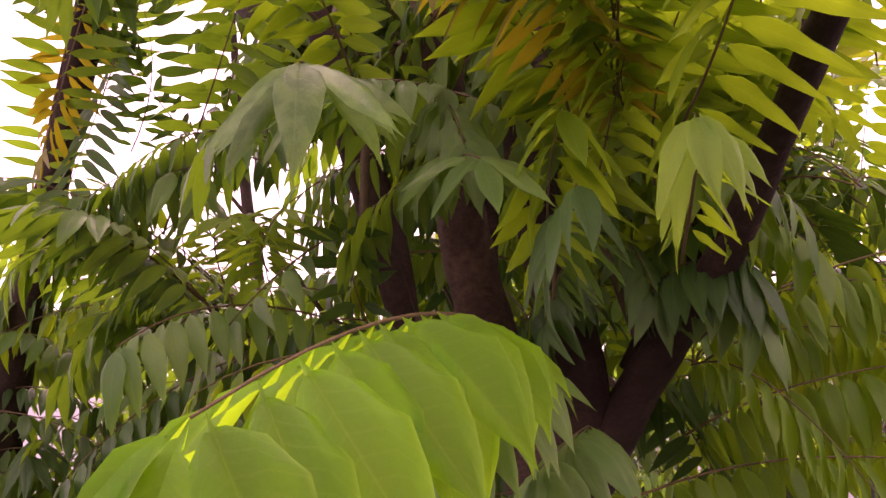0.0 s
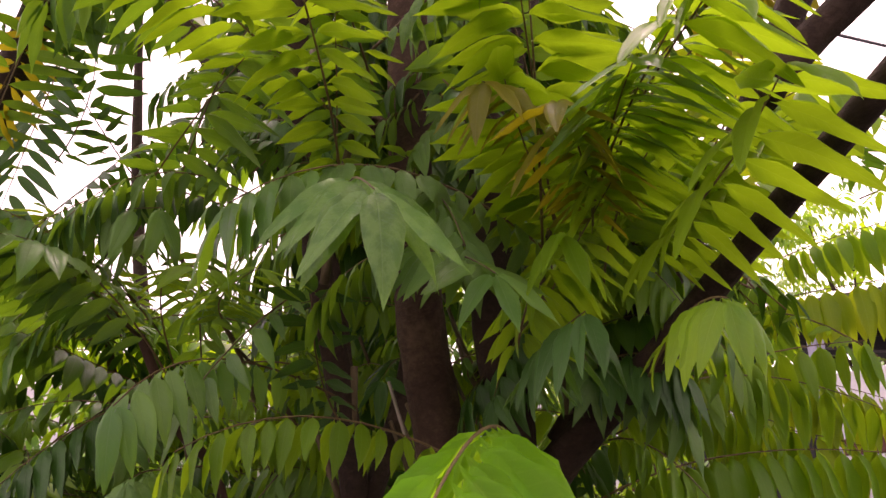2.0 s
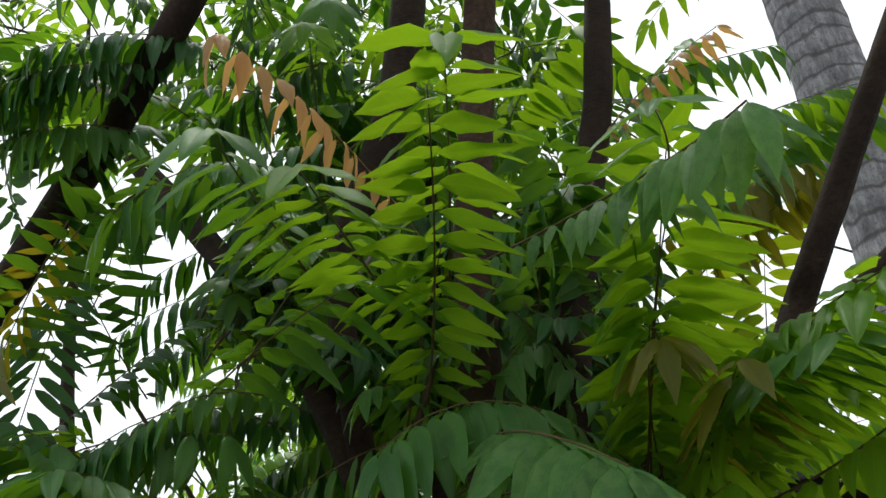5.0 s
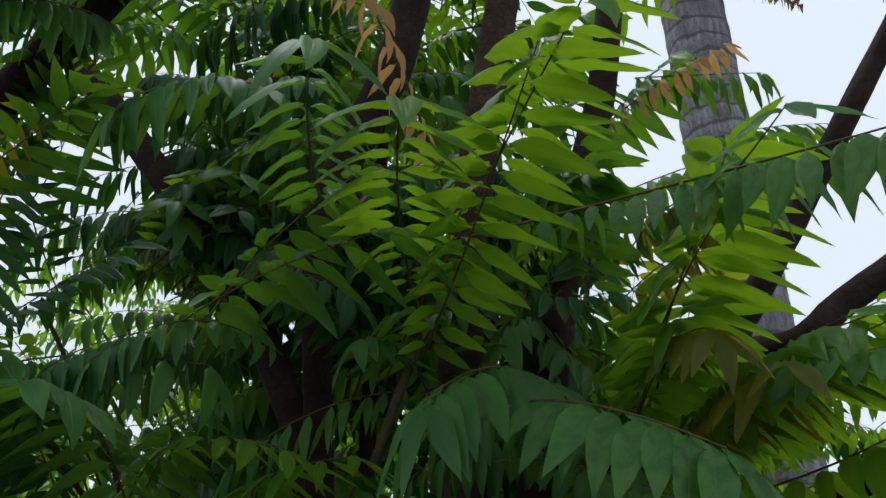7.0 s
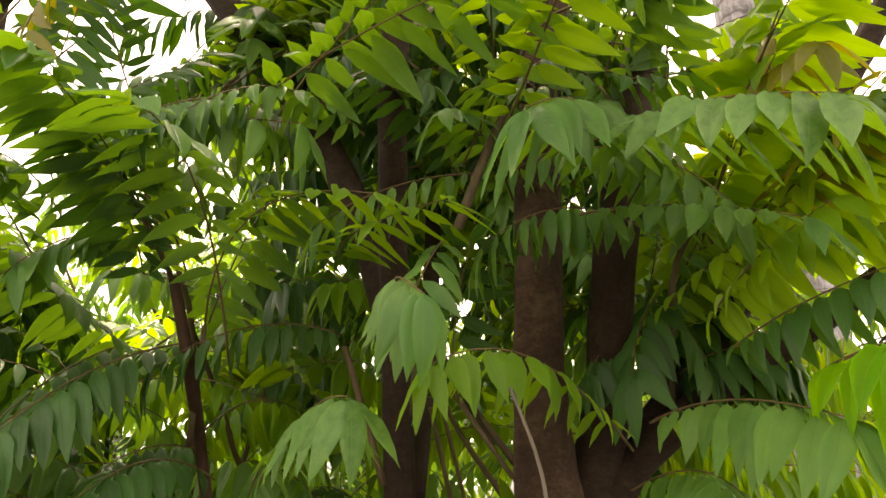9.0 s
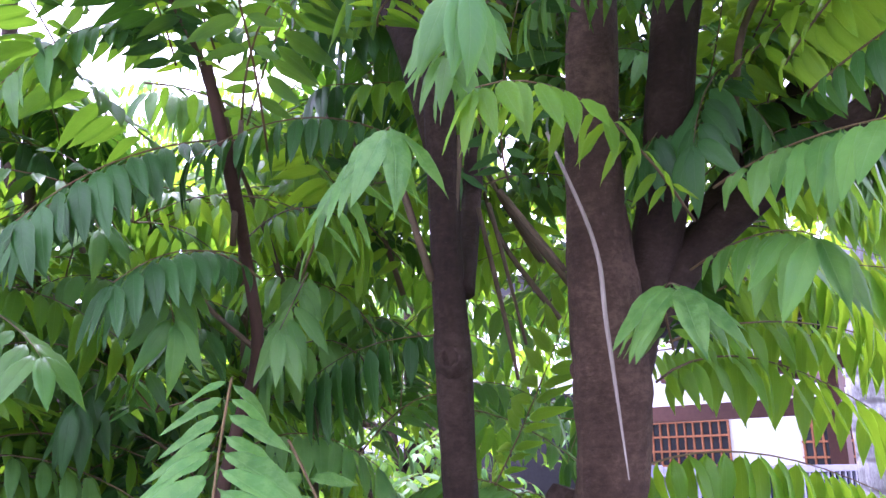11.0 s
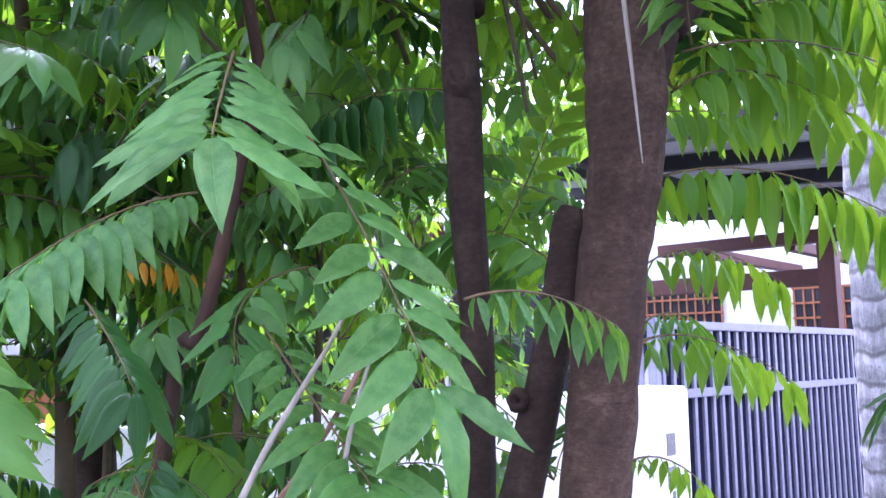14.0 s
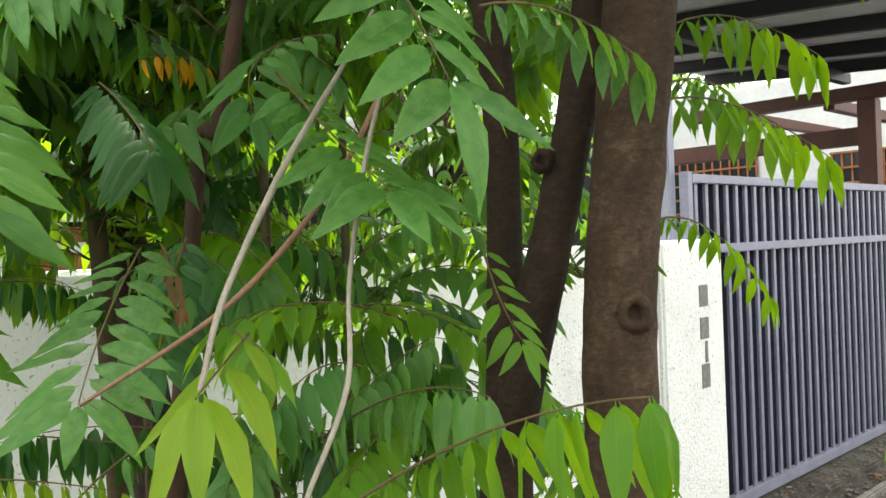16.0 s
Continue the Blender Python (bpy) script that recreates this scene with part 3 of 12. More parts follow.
# ---- trees farther off ----
def far_tree(x, y, height, spread, count, seed, kinds=("mid", "bright"), leaf=1.0, low=0.3):
    rng = np.random.default_rng(seed)
    thing = tagged(new("background_tree"), "leafy green tree beyond the garden wall", "tree", group="trees beyond the wall")
    thing.matrix_basis = pose(x, y, 0)
    limb("trunk", [(x, y, -0.05, .14), (x + 0.05, y, height * 0.3, .11), (x - 0.05, y + 0.1, height * 0.55, .07), (x, y, height * 0.9, .03)], M_BARK_SHADED, thing, "", 10, 0.1, seed)
    hubs = []
    for k in range(16):
        a, rr = rng.uniform(0, 6.28), spread * math.sqrt(rng.uniform(0.05, 1))
        top = Vector((x + math.cos(a) * rr, y + math.sin(a) * rr, height * rng.uniform(low, 1.0)))
        hubs.append(top)
        root = Vector((x, y, height * rng.uniform(0.25, 0.6)))
        mid = (root + top) / 2 + Vector((0, 0, 0.15))
        limb("limb", [(*root, .04), (*mid, .028), (*top, .01)], M_BARK_SHADED, thing, "", 6, 0.05, seed + k, 5)
    for kind in kinds:
        sets = []
        for c in range(count // len(kinds)):
            h = hubs[rng.integers(len(hubs))]
            p = h + Vector(rng.normal(0, 1, 3)) * spread * 0.22
            a, L = rng.uniform(0, 6.28), leaf * rng.uniform(0.3, 0.5)
            d = Vector((math.cos(a), math.sin(a), 0))
            ln, lv = frond_frames(p, p + d * L * 0.45 + Vector((0, 0, 0.1)), p + d * L * 0.9 - Vector((0, 0, rng.uniform(0, 0.15))), 6, leaf * rng.uniform(0.09, 0.13), rng.choice([15, 40, 65]), 0, 0.1)
            sets.append(frond_arrays(ln, lv, 3))
        ob = new("foliage", joined_mesh("foliage", sets, kind))
        child(ob, thing)
        tagged(ob, kind="stuff")


far_tree(-4.3, 2.0, 2.75, 0.9, 300, 31, ("mid", "dark"), 0.9, 0.35)
far_tree(-5.0, 0.6, 2.6, 1.1, 300, 35, ("mid", "dark"), 1.0, 0.35)
far_tree(-4.6, -1.6, 2.8, 1.5, 260, 32, ("mid", "dark"))
far_tree(-4.1, 3.35, 3.1, 0.75, 320, 38, ("bright", "mid"), 0.8, 0.3)
far_tree(-10.5, 7.2, 7.6, 2.6, 420, 33, ("mid", "bright"), 2.0, 0.35)
far_tree(-12.0, 3.0, 4.6, 2.4, 380, 36, ("mid", "dark"), 2.0, 0.3)
far_tree(-9.5, 13.5, 6.4, 2.4, 380, 34, ("mid", "bright"), 2.0, 0.3)
far_tree(-16.0, -2.0, 5.2, 3.0, 320, 37, ("mid", "bright"), 2.6, 0.2)

# ---- palm ----
palm = tagged(new("palm"), "tall palm with a grey ringed trunk", "palm tree")
palm.matrix_basis = pose(-1.78, 3.66, 0)
line = []
for i in range(116):
    z = -0.05 + i * 0.055
    r = 0.172 * (1 - 0.018 * z) + (0.05 * math.exp(-z * 3) if z > 0 else 0.05)
    r *= 1 + (0.012 if i % 3 == 0 else -0.008)
    line.append((-1.78, 3.66, z, r))
v, f = tube(line, 28, 0.02, 3)
ob = new("trunk", mesh_of("trunk", v, f, M_PALM))
child(ob, palm)
rng = np.random.default_rng(5)


def palm_frond(az, lift, size, droop=0.6, wide=0.75, top=6.3):
    base = Vector((-1.78, 3.66, top))
    out = Vector((math.cos(az), math.sin(az), 0))
    verts, faces = [], []
    steps = 44
    side = Vector((-out.y, out.x, 0))
    for k in range(steps):
        u = k / (steps - 1)
        p = base + out * size * u + Vector((0, 0, size * (lift * u - droop * u * u)))
        verts += [p + side * 0.02 * (1 - 0.7 * u), p - side * 0.02 * (1 - 0.7 * u)]
    for k in range(steps - 1):
        u = k / (steps - 1)
        q = 2 * k
        faces.append((q, q + 1, q + 3, q + 2))
        ln = wide * math.sin(math.pi * (0.12 + 0.85 * u))
        for s in (1, -1):
            a = q if s > 0 else q + 1
            tip = verts[a] + side * s * ln * 0.8 + out * ln * 0.3 - Vector((0, 0, ln * rng.uniform(0.45, 0.75)))
            verts.append(tip)
            faces.append((a, a + 2, len(verts) - 1))
    return verts, faces


for k in range(18):
    v, f = palm_frond(k * 2.399, rng.uniform(0.9, 1.6), rng.uniform(1.6, 2.2))
    ob = new("palm_frond", mesh_of("palm_frond", v, f, LEAF["dark"], False, uvs=np.full((len(v), 2), 0.2)))
    child(ob, palm)

for az in (-0.2, 0.1, 0.35, 0.6, 0.85):
    v, f = palm_frond(az, 0.3, 0.5, 1.7 + 0.3 * math.sin(az * 5), 0.3, 5.6)
    ob = new("palm_frond", mesh_of("palm_frond", v, f, LEAF["dry"], False, uvs=np.full((len(v), 2), 0.2)))
    child(ob, palm)
    tagged(ob, "withered hanging palm leaf")

# overhead cable
cab = limb("cable", [(-16.0, -20.2, 13.6, .012), (-4.936, 4.835, 6.05, .012), (-4.14, 6.63, 5.5, .012), (1.0, 18.2, 2.0, .012)], M_DARK, None, "", 6, 0.0, 9)
tagged(cab, "thin black overhead cable", "cable")

# ---- the feather-leaved tree ----
tree = tagged(new("tree"), "many-stemmed fruit tree with brown bark and feather leaves", "tree")
tree.matrix_basis = pose(-1.42, 1.04, 0)
T1 = [(-1.40, 1.03, -0.05, .060), (-1.385, 1.025, 0.5, .046), (-1.365, 1.022, 1.0, .039), (-1.352, 1.022, 1.25, .0365), (-1.35, 1.025, 1.428, .0355), (-1.341, 1.036, 1.565, .0355), (-1.326, 1.046, 1.73, .036), (-1.31, 1.043, 1.80, .0375), (-1.295, 1.03, 1.90, .040), (-1.283, 1.005, 2.0, .036), (-1.262, 0.97, 2.10, .029), (-1.24, 0.945, 2.2, .027), (-1.222, 0.93, 2.33, .0255), (-1.21, 0.925, 2.45, .0245), (-1.17, 0.91, 2.58, .023), (-1.128, 0.904, 2.73, .021), (-1.05, 0.89, 3.0, .018), (-0.97, 0.9, 3.5, .013), (-0.93, 0.92, 4.2, .008)]
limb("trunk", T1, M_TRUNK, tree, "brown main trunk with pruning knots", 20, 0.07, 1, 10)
limb("limb", [(-1.29, 1.04, 1.9, .03), (-1.262, 1.058, 2.0, .0285), (-1.225, 1.045, 2.09, .026), (-1.19, 1.01, 2.18, .025), (-1.15, 0.99, 2.32, .024), (-1.12, 1.0, 2.46, .022), (-1.09, 1.035, 2.62, .0195), (-1.05, 1.05, 2.78, .018), (-1.0, 1.08, 3.2, .014), (-0.95, 1.1, 4.0, .008)], M_BARK_SHADED, tree, "", 16, 0.08, 2)
limb("limb", [(-1.27, 1.06, 1.96, .026), (-1.2, 1.10, 2.05, .022), (-1.055, 1.113, 2.132, .0165), (-0.929, 1.082, 2.18, .0130), (-0.801, 1.041, 2.217, .0112), (-0.6, 0.985, 2.28, .010), (-0.38, 0.92, 2.36, .008), (-0.1, 0.86, 2.5, .007)], M_BARK_SHADED, tree, "", 14, 0.09, 3)
limb("limb", [(-1.54, 1.04, -0.05, .05), (-1.52, 1.035, 0.6, .038), (-1.51, 1.03, 1.2, .027), (-1.498, 1.025, 1.486, .0195), (-1.493, 1.02, 1.641, .019), (-1.482, 0.997, 1.761, .0195), (-1.462, 0.965, 1.93, .0215), (-1.452, 0.95, 1.99, .019), (-1.435, 0.925, 2.132, .018), (-1.40, 0.88, 2.3, .0175), (-1.34, 0.82, 2.53, .018), (-1.29, 0.84, 2.66, .0225), (-1.251, 0.868, 2.79, .0255), (-1.19, 0.89, 3.1, .022), (-1.1, 0.92, 3.8, .014)], M_BARK_SHADED, tree, "thin brown stem with an oval scar", 14, 0.08, 4)
limb("limb", [(-1.525, 1.035, 1.15, .030), (-1.508, 1.03, 1.263, .029), (-1.48, 1.032, 1.367, .026), (-1.435, 1.025, 1.485, .023), (-1.416, 1.044, 1.602, .0215), (-1.398, 1.055, 1.70, .0215), (-1.388, 1.06, 1.765, .0215), (-1.383, 1.063, 1.785, .017)], M_BARK_SHADED, tree, "dark leaning stem cut off at the top", 14, 0.1, 5)
limb("limb", [(-1.44, 0.96, 2.0, .014), (-1.5, 1.05, 2.2, .013), (-1.53, 1.1, 2.5, .012), (-1.55, 1.15, 3.0, .010)], M_BARK_SHADED, tree, "", 10, 0.08, 6)


def knot(p, way, r, seed):
    """A pruning scar: a swollen ring with a sunken, cracked middle."""
    bm = bmesh.new()
    rng = np.random.default_rng(seed)
    rings = [(1.35, -0.4), (1.1, 0.15), (0.85, 0.42), (0.62, 0.32), (0.45, -0.15), (0.3, -0.5), (0.1, -0.45)]
    prev = None
    for rr, h in rings:
        cur = []
        for k in range(14):
            a = 2 * math.pi * k / 14
            q = rr * r * (1 + rng.uniform(-0.1, 0.1))
            cur.append(bm.verts.new((math.cos(a) * q, math.sin(a) * q * 1.12, h * r + rng.uniform(-0.05, 0.05) * r)))
        if prev:
            for k in range(14):
                bm.faces.new((prev[k], prev[(k + 1) % 14], cur[(k + 1) % 14], cur[k]))
        prev = cur
    bm.faces.new(prev)
    for fc in bm.faces:
        fc.smooth = True
    bm.transform(Matrix.Translation(p) @ Vector(way).to_track_quat("Z", "Y").to_matrix().to_4x4())
    return part("knot", bm, M_BARK_SHADED if seed in (4, 6) else M_TRUNK, tree, "round pruning scar")


knot((-1.317, 1.003, 1.428), (0.65, -0.75, 0), 0.014, 1)
knot((-1.305, 1.015, 1.775), (0.5, -0.8, 0.1), 0.008, 2)
knot((-1.318, 1.004, 1.905), (0.1, -0.95, 0.1), 0.009, 3)
knot((-1.451, 0.95, 1.925), (0.5, -0.85, 0.1), 0.014, 4)
knot((-1.195, 0.876, 2.405), (0.5, -0.85, -0.1), 0.009, 5)
knot((-1.424, 1.005, 1.58), (0.5, -0.85, 0), 0.009, 6)
knot((-1.35, 0.99, 1.27), (0.4, -0.9, 0), 0.01, 7)

tree_b = tagged(new("tree"), "slender neighbouring tree with reddish-brown stems", "tree")
tree_b.matrix_basis = pose(-1.95, 0.75, 0)
limb("trunk", [(-2.020, 0.820, -0.050, 0.0200), (-1.970, 0.820, 0.800, 0.0180), (-1.837, 0.829, 1.566, 0.0105), (-1.786, 0.836, 1.649, 0.0095), (-1.742, 0.835, 1.736, 0.0090), (-1.711, 0.843, 1.856, 0.0082), (-1.674, 0.843, 1.947, 0.0080), (-1.665, 0.815, 2.059, 0.0072), (-1.590, 0.748, 2.116, 0.0080), (-1.558, 0.689, 2.230, 0.0060)], M_REDBARK, tree_b, "reddish-brown slender stem", 12, 0.06, 21)
limb("limb", [(-2.400, 1.100, -0.050, 0.0700), (-2.440, 1.060, 0.800, 0.0550), (-2.511, 1.022, 1.369, 0.0450), (-2.465, 1.005, 1.481, 0.0400), (-2.478, 0.991, 1.559, 0.0360), (-2.522, 0.946, 1.793, 0.0320), (-2.553, 0.915, 1.938, 0.0300), (-2.660, 0.870, 2.200, 0.0240), (-2.700, 0.800, 2.800, 0.0170), (-2.68, 0.76, 3.5, 0.010), (-2.62, 0.7, 4.3, 0.003)], M_BARK_SHADED, tree_b, "dark stem close to the wall", 12, 0.08, 22)
limb("limb", [(-2.3, 0.1, -0.05, 0.05), (-2.28, 0.2, 1.0, 0.042), (-2.2, 0.29, 1.8, 0.035), (-2.05, 0.36, 2.25, 0.03), (-1.848, 0.433, 2.461, 0.026), (-1.614, 0.516, 2.66, 0.0245), (-1.52, 0.549, 2.74, 0.0235), (-1.463, 0.569, 2.788, 0.023), (-1.301, 0.62, 2.94, 0.020), (-1.147, 0.66, 3.1, 0.014)], M_BARK_SHADED, tree_b, "", 14, 0.08, 23)
limb("limb", [(-1.435, 0.925, 2.15, 0.0170), (-1.50, 0.915, 2.36, 0.0205), (-1.596, 0.863, 2.58, 0.0225), (-1.675, 0.795, 2.72, 0.0225), (-1.735, 0.735, 2.837, 0.0215), (-1.795, 0.679, 2.95, 0.02), (-1.9, 0.58, 3.2, 0.013)], M_BARK_SHADED, tree, "", 12, 0.08, 24)
limb("limb", [(-1.21, 1.10, 2.06, 0.0200), (-1.10, 1.18, 2.23, 0.0185), (-1.039, 1.292, 2.430, 0.0195), (-0.988, 1.296, 2.500, 0.0188), (-0.901, 1.310, 2.623, 0.0177), (-0.831, 1.321, 2.722, 0.0163), (-0.723, 1.336, 2.879, 0.0137), (-0.54, 1.36, 3.2, 0.0110)], M_BARK_SHADED, tree, "", 12, 0.08, 25)
limb("limb", [(-1.045, 1.280, 2.410, 0.0150), (-0.927, 1.175, 2.373, 0.0165), (-0.876, 1.186, 2.407, 0.0165), (-0.814, 1.206, 2.443, 0.0160), (-0.721, 1.234, 2.501, 0.0150), (-0.607, 1.273, 2.559, 0.0120)], M_BARK_SHADED, tree, "", 12, 0.08, 26)
limb("twig", [(-1.422, 1.009, 2.129, 0.0035), (-1.341, 1.021, 2.018, 0.0030)], M_TWIG, tree, "", 7, 0.05, 40, 5)
limb("twig", [(-1.444, 0.994, 2.109, 0.0030), (-1.449, 1.049, 1.962, 0.0030), (-1.450, 1.065, 1.909, 0.0020)], M_TWIG, tree, "", 7, 0.05, 41, 5)
limb("twig", [(-1.434, 1.002, 2.115, 0.0030), (-1.448, 1.081, 1.953, 0.0020)], M_TWIG, tree, "", 7, 0.05, 42, 5)
limb("twig", [(-1.475, 0.876, 2.169, 0.0040), (-1.457, 0.928, 2.011, 0.0050)], M_TWIG, tree, "", 7, 0.05, 43, 5)
limb("twig", [(-1.413, 0.932, 2.175, 0.0050), (-1.442, 0.938, 2.023, 0.0060)], M_TWIG, tree, "", 7, 0.05, 44, 5)
limb("twig", [(-1.560, 0.687, 2.230, 0.0030), (-1.506, 0.577, 2.315, 0.0020)], M_TWIG, tree_b, "", 7, 0.05, 45, 5)
limb("twig", [(-1.563, 0.738, 2.183, 0.0030), (-1.626, 0.773, 2.058, 0.0040)], M_TWIG, tree_b, "", 7, 0.05, 46, 5)
limb("twig", [(-1.274, 0.844, 2.242, 0.0060), (-1.228, 0.843, 2.325, 0.0050), (-1.187, 0.847, 2.392, 0.0040)], M_TWIG, tree, "", 7, 0.05, 47, 5)
limb("twig", [(-1.165, 1.081, 2.090, 0.0050), (-1.122, 1.030, 2.210, 0.0040), (-1.075, 1.014, 2.269, 0.0030)], M_TWIG, tree, "", 7, 0.05, 48, 5)
limb("twig", [(-1.673, 0.844, 1.947, 0.0040), (-1.727, 0.803, 2.005, 0.0030), (-1.743, 0.769, 2.065, 0.0020)], M_TWIG, tree_b, "", 7, 0.05, 49, 5)
limb("twig", [(-2.131, 0.797, 2.160, 0.0060), (-2.123, 0.842, 2.038, 0.0070), (-2.129, 0.875, 1.916, 0.0070)], M_TWIG, tree_b, "", 7, 0.05, 50, 5)
limb("twig", [(-2.16, 0.70, 2.35, 0.007), (-2.195, 0.747, 2.125, 0.0120), (-2.223, 0.792, 1.898, 0.0140), (-2.26, 0.86, 1.6, 0.016), (-2.3, 0.9, 0.9, 0.02), (-2.32, 0.92, -0.05, 0.025)], M_TWIG, tree_b, "", 7, 0.05, 51, 5)
limb("dry_stalk", [(-1.398, 0.771, 1.689, 0.0016), (-1.386, 0.725, 1.631, 0.0019), (-1.399, 0.681, 1.558, 0.0026), (-1.384, 0.623, 1.471, 0.0023), (-1.341, 0.581, 1.417, 0.0017)], M_STICK, tree, "dry pale leaf stalk hanging down", 8, 0.12, 60)
limb("leaf_stalk", [(-1.402, 0.796, 1.656, 0.0022), (-1.412, 0.755, 1.576, 0.0024), (-1.429, 0.707, 1.509, 0.0024), (-1.454, 0.651, 1.451, 0.0022), (-1.504, 0.567, 1.391, 0.0014)], M_REDSTICK, tree, "bare red-brown leaf stalk", 8, 0.06, 61)
limb("dry_stalk", [(-1.359, 0.753, 1.638, 0.0013), (-1.356, 0.726, 1.568, 0.0019), (-1.343, 0.696, 1.475, 0.0017), (-1.321, 0.675, 1.409, 0.0019), (-1.307, 0.631, 1.347, 0.0017), (-1.296, 0.614, 1.328, 0.0014)], M_STICK, tree, "dry pale leaf stalk hanging down", 8, 0.12, 62)
limb("dry_stalk", [(-1.273, 0.847, 2.574, 0.0016), (-1.332, 0.835, 2.531, 0.0042), (-1.391, 0.823, 2.480, 0.0036)], M_STICK, tree, "dry pale leaf stalk hanging down", 8, 0.12, 63)
limb("dry_stalk", [(-1.285, 0.924, 2.137, 0.0019), (-1.247, 0.940, 2.017, 0.0020), (-1.241, 0.944, 1.933, 0.0022), (-1.239, 0.961, 1.795, 0.0006)], M_STICK, tree, "dry pale leaf stalk hanging down", 8, 0.12, 64)

limb("thin_stem", [(-2.028, 1.027, -0.050, 0.0117), (-2.008, 1.027, 0.937, 0.0091), (-1.968, 1.007, 1.874, 0.0065), (-1.915, 0.966, 2.078, 0.0057), (-1.836, 0.890, 2.249, 0.0049), (-1.789, 0.824, 2.335, 0.0041), (-1.768, 0.686, 2.518, 0.0032)], M_TWIG, tree, "thin dark upright stem", 7, 0.08, 70, 6)
limb("thin_stem", [(-2.029, 1.172, -0.050, 0.0108), (-2.009, 1.172, 0.938, 0.0084), (-1.969, 1.152, 1.876, 0.0060), (-1.910, 1.024, 2.123, 0.0050), (-1.871, 0.946, 2.215, 0.0040), (-1.833, 0.886, 2.266, 0.0030)], M_TWIG, tree, "thin dark upright stem", 7, 0.08, 71, 6)
limb("thin_stem", [(-2.379, 0.976, -0.050, 0.0108), (-2.359, 0.976, 0.940, 0.0084), (-2.319, 0.956, 1.879, 0.0060), (-2.278, 0.870, 2.154, 0.0050), (-2.296, 0.771, 2.331, 0.0040), (-2.310, 0.681, 2.499, 0.0030)], M_TWIG, tree, "thin dark upright stem", 7, 0.08, 72, 6)
limb("thin_stem", [(-1.492, 1.241, 2.060, 0.0060), (-1.562, 1.189, 2.183, 0.0045), (-1.605, 1.187, 2.257, 0.0030)], M_TWIG, tree, "thin dark upright stem", 7, 0.08, 73, 6)
limb("thin_stem", [(-1.514, 1.240, 2.012, 0.0050), (-1.579, 1.194, 2.134, 0.0037), (-1.581, 1.147, 2.233, 0.0025)], M_TWIG, tree, "thin dark upright stem", 7, 0.08, 74, 6)
limb("thin_stem", [(-1.765, 1.167, 2.076, 0.0050), (-1.776, 1.113, 2.215, 0.0037), (-1.784, 1.068, 2.337, 0.0025)], M_TWIG, tree, "thin dark upright stem", 7, 0.08, 75, 6)
limb("thin_stem", [(-1.536, 1.235, 2.097, 0.0060), (-1.602, 1.199, 2.239, 0.0045), (-1.651, 1.187, 2.356, 0.0030)], M_TWIG, tree, "thin dark upright stem", 7, 0.08, 76, 6)
limb("thin_stem", [(-1.999, 1.097, 2.046, 0.0050), (-1.938, 1.102, 2.215, 0.0037), (-1.878, 1.093, 2.422, 0.0025)], M_TWIG, tree, "thin dark upright stem", 7, 0.08, 77, 6)
limb("thin_stem", [(-2.247, 0.997, 2.068, 0.0050), (-2.232, 0.949, 2.269, 0.0037), (-2.261, 0.858, 2.471, 0.0025)], M_TWIG, tree, "thin dark upright stem", 7, 0.08, 78, 6)

# fronds that stand out singly
frond((-1.433, 0.725, 1.833), (-1.345, 0.731, 1.732), (-1.269, 0.729, 1.606), 9, 0.086, -2, 0, "mid", 0.14, hero=True)
frond((-1.504, 0.745, 1.655), (-1.397, 0.742, 1.569), (-1.315, 0.712, 1.538), 9, 0.071, 12, 0, "mid", 0.12, hero=True)
frond((-1.290, 0.782, 1.669), (-1.280, 0.857, 1.694), (-1.286, 0.987, 1.652), 9, .050, 60, 0, "mid", 0.08, hero=True)
frond((-1.425, 0.916, 1.494), (-1.393, 0.892, 1.453), (-1.348, 0.880, 1.413), 6, .040, 25, 0, "bright", 0.08)
frond((-1.469, 0.687, 1.888), (-1.390, 0.629, 1.815), (-1.267, 0.555, 1.749), 10, 0.083, 22, 0, "mid", 0.04, hero=True)
frond((-1.527, 0.688, 1.773), (-1.518, 0.607, 1.753), (-1.484, 0.523, 1.685), 13, .07, 40, 0, "mid", 0.06, hero=True)
frond((-1.798, 0.702, 1.692), (-1.704, 0.688, 1.659), (-1.611, 0.677, 1.597), 10, .074, 35, 0, "dark", 0.08)
frond((-1.623, 0.530, 1.660), (-1.571, 0.526, 1.610), (-1.527, 0.514, 1.532), 10, .068, 10, 0, "mid", 0.0)
frond((-1.648, 0.678, 1.506), (-1.599, 0.620, 1.447), (-1.515, 0.570, 1.391), 10, .068, 4, 0, "mid", 0.04, hero=True)
frond((-1.436, 0.669, 1.437), (-1.391, 0.624, 1.424), (-1.323, 0.571, 1.418), 3, .074, 50, 0, "lime", 0.16, hero=True)
frond((-1.594, 0.735, 1.428), (-1.510, 0.706, 1.429), (-1.429, 0.677, 1.423), 6, .048, 55, 0, "bright", 0.08)
frond((-1.426, 0.738, 1.285), (-1.270, 0.759, 1.389), (-1.139, 0.752, 1.409), 11, .064, 66, 0, "bright", 0.12, hero=True)
frond((-1.531, 0.830, 1.333), (-1.435, 0.846, 1.385), (-1.300, 0.786, 1.386), 12, .058, 70, 0, "mid", 0.08)
frond((-1.351, 1.114, 1.711), (-1.374, 1.296, 1.798), (-1.318, 1.442, 1.724), 10, .066, 70, 0, "bright", 0.08)
frond((-1.346, 1.119, 1.658), (-1.368, 1.243, 1.695), (-1.370, 1.328, 1.656), 9, .040, 60, 0, "mid", 0.08)
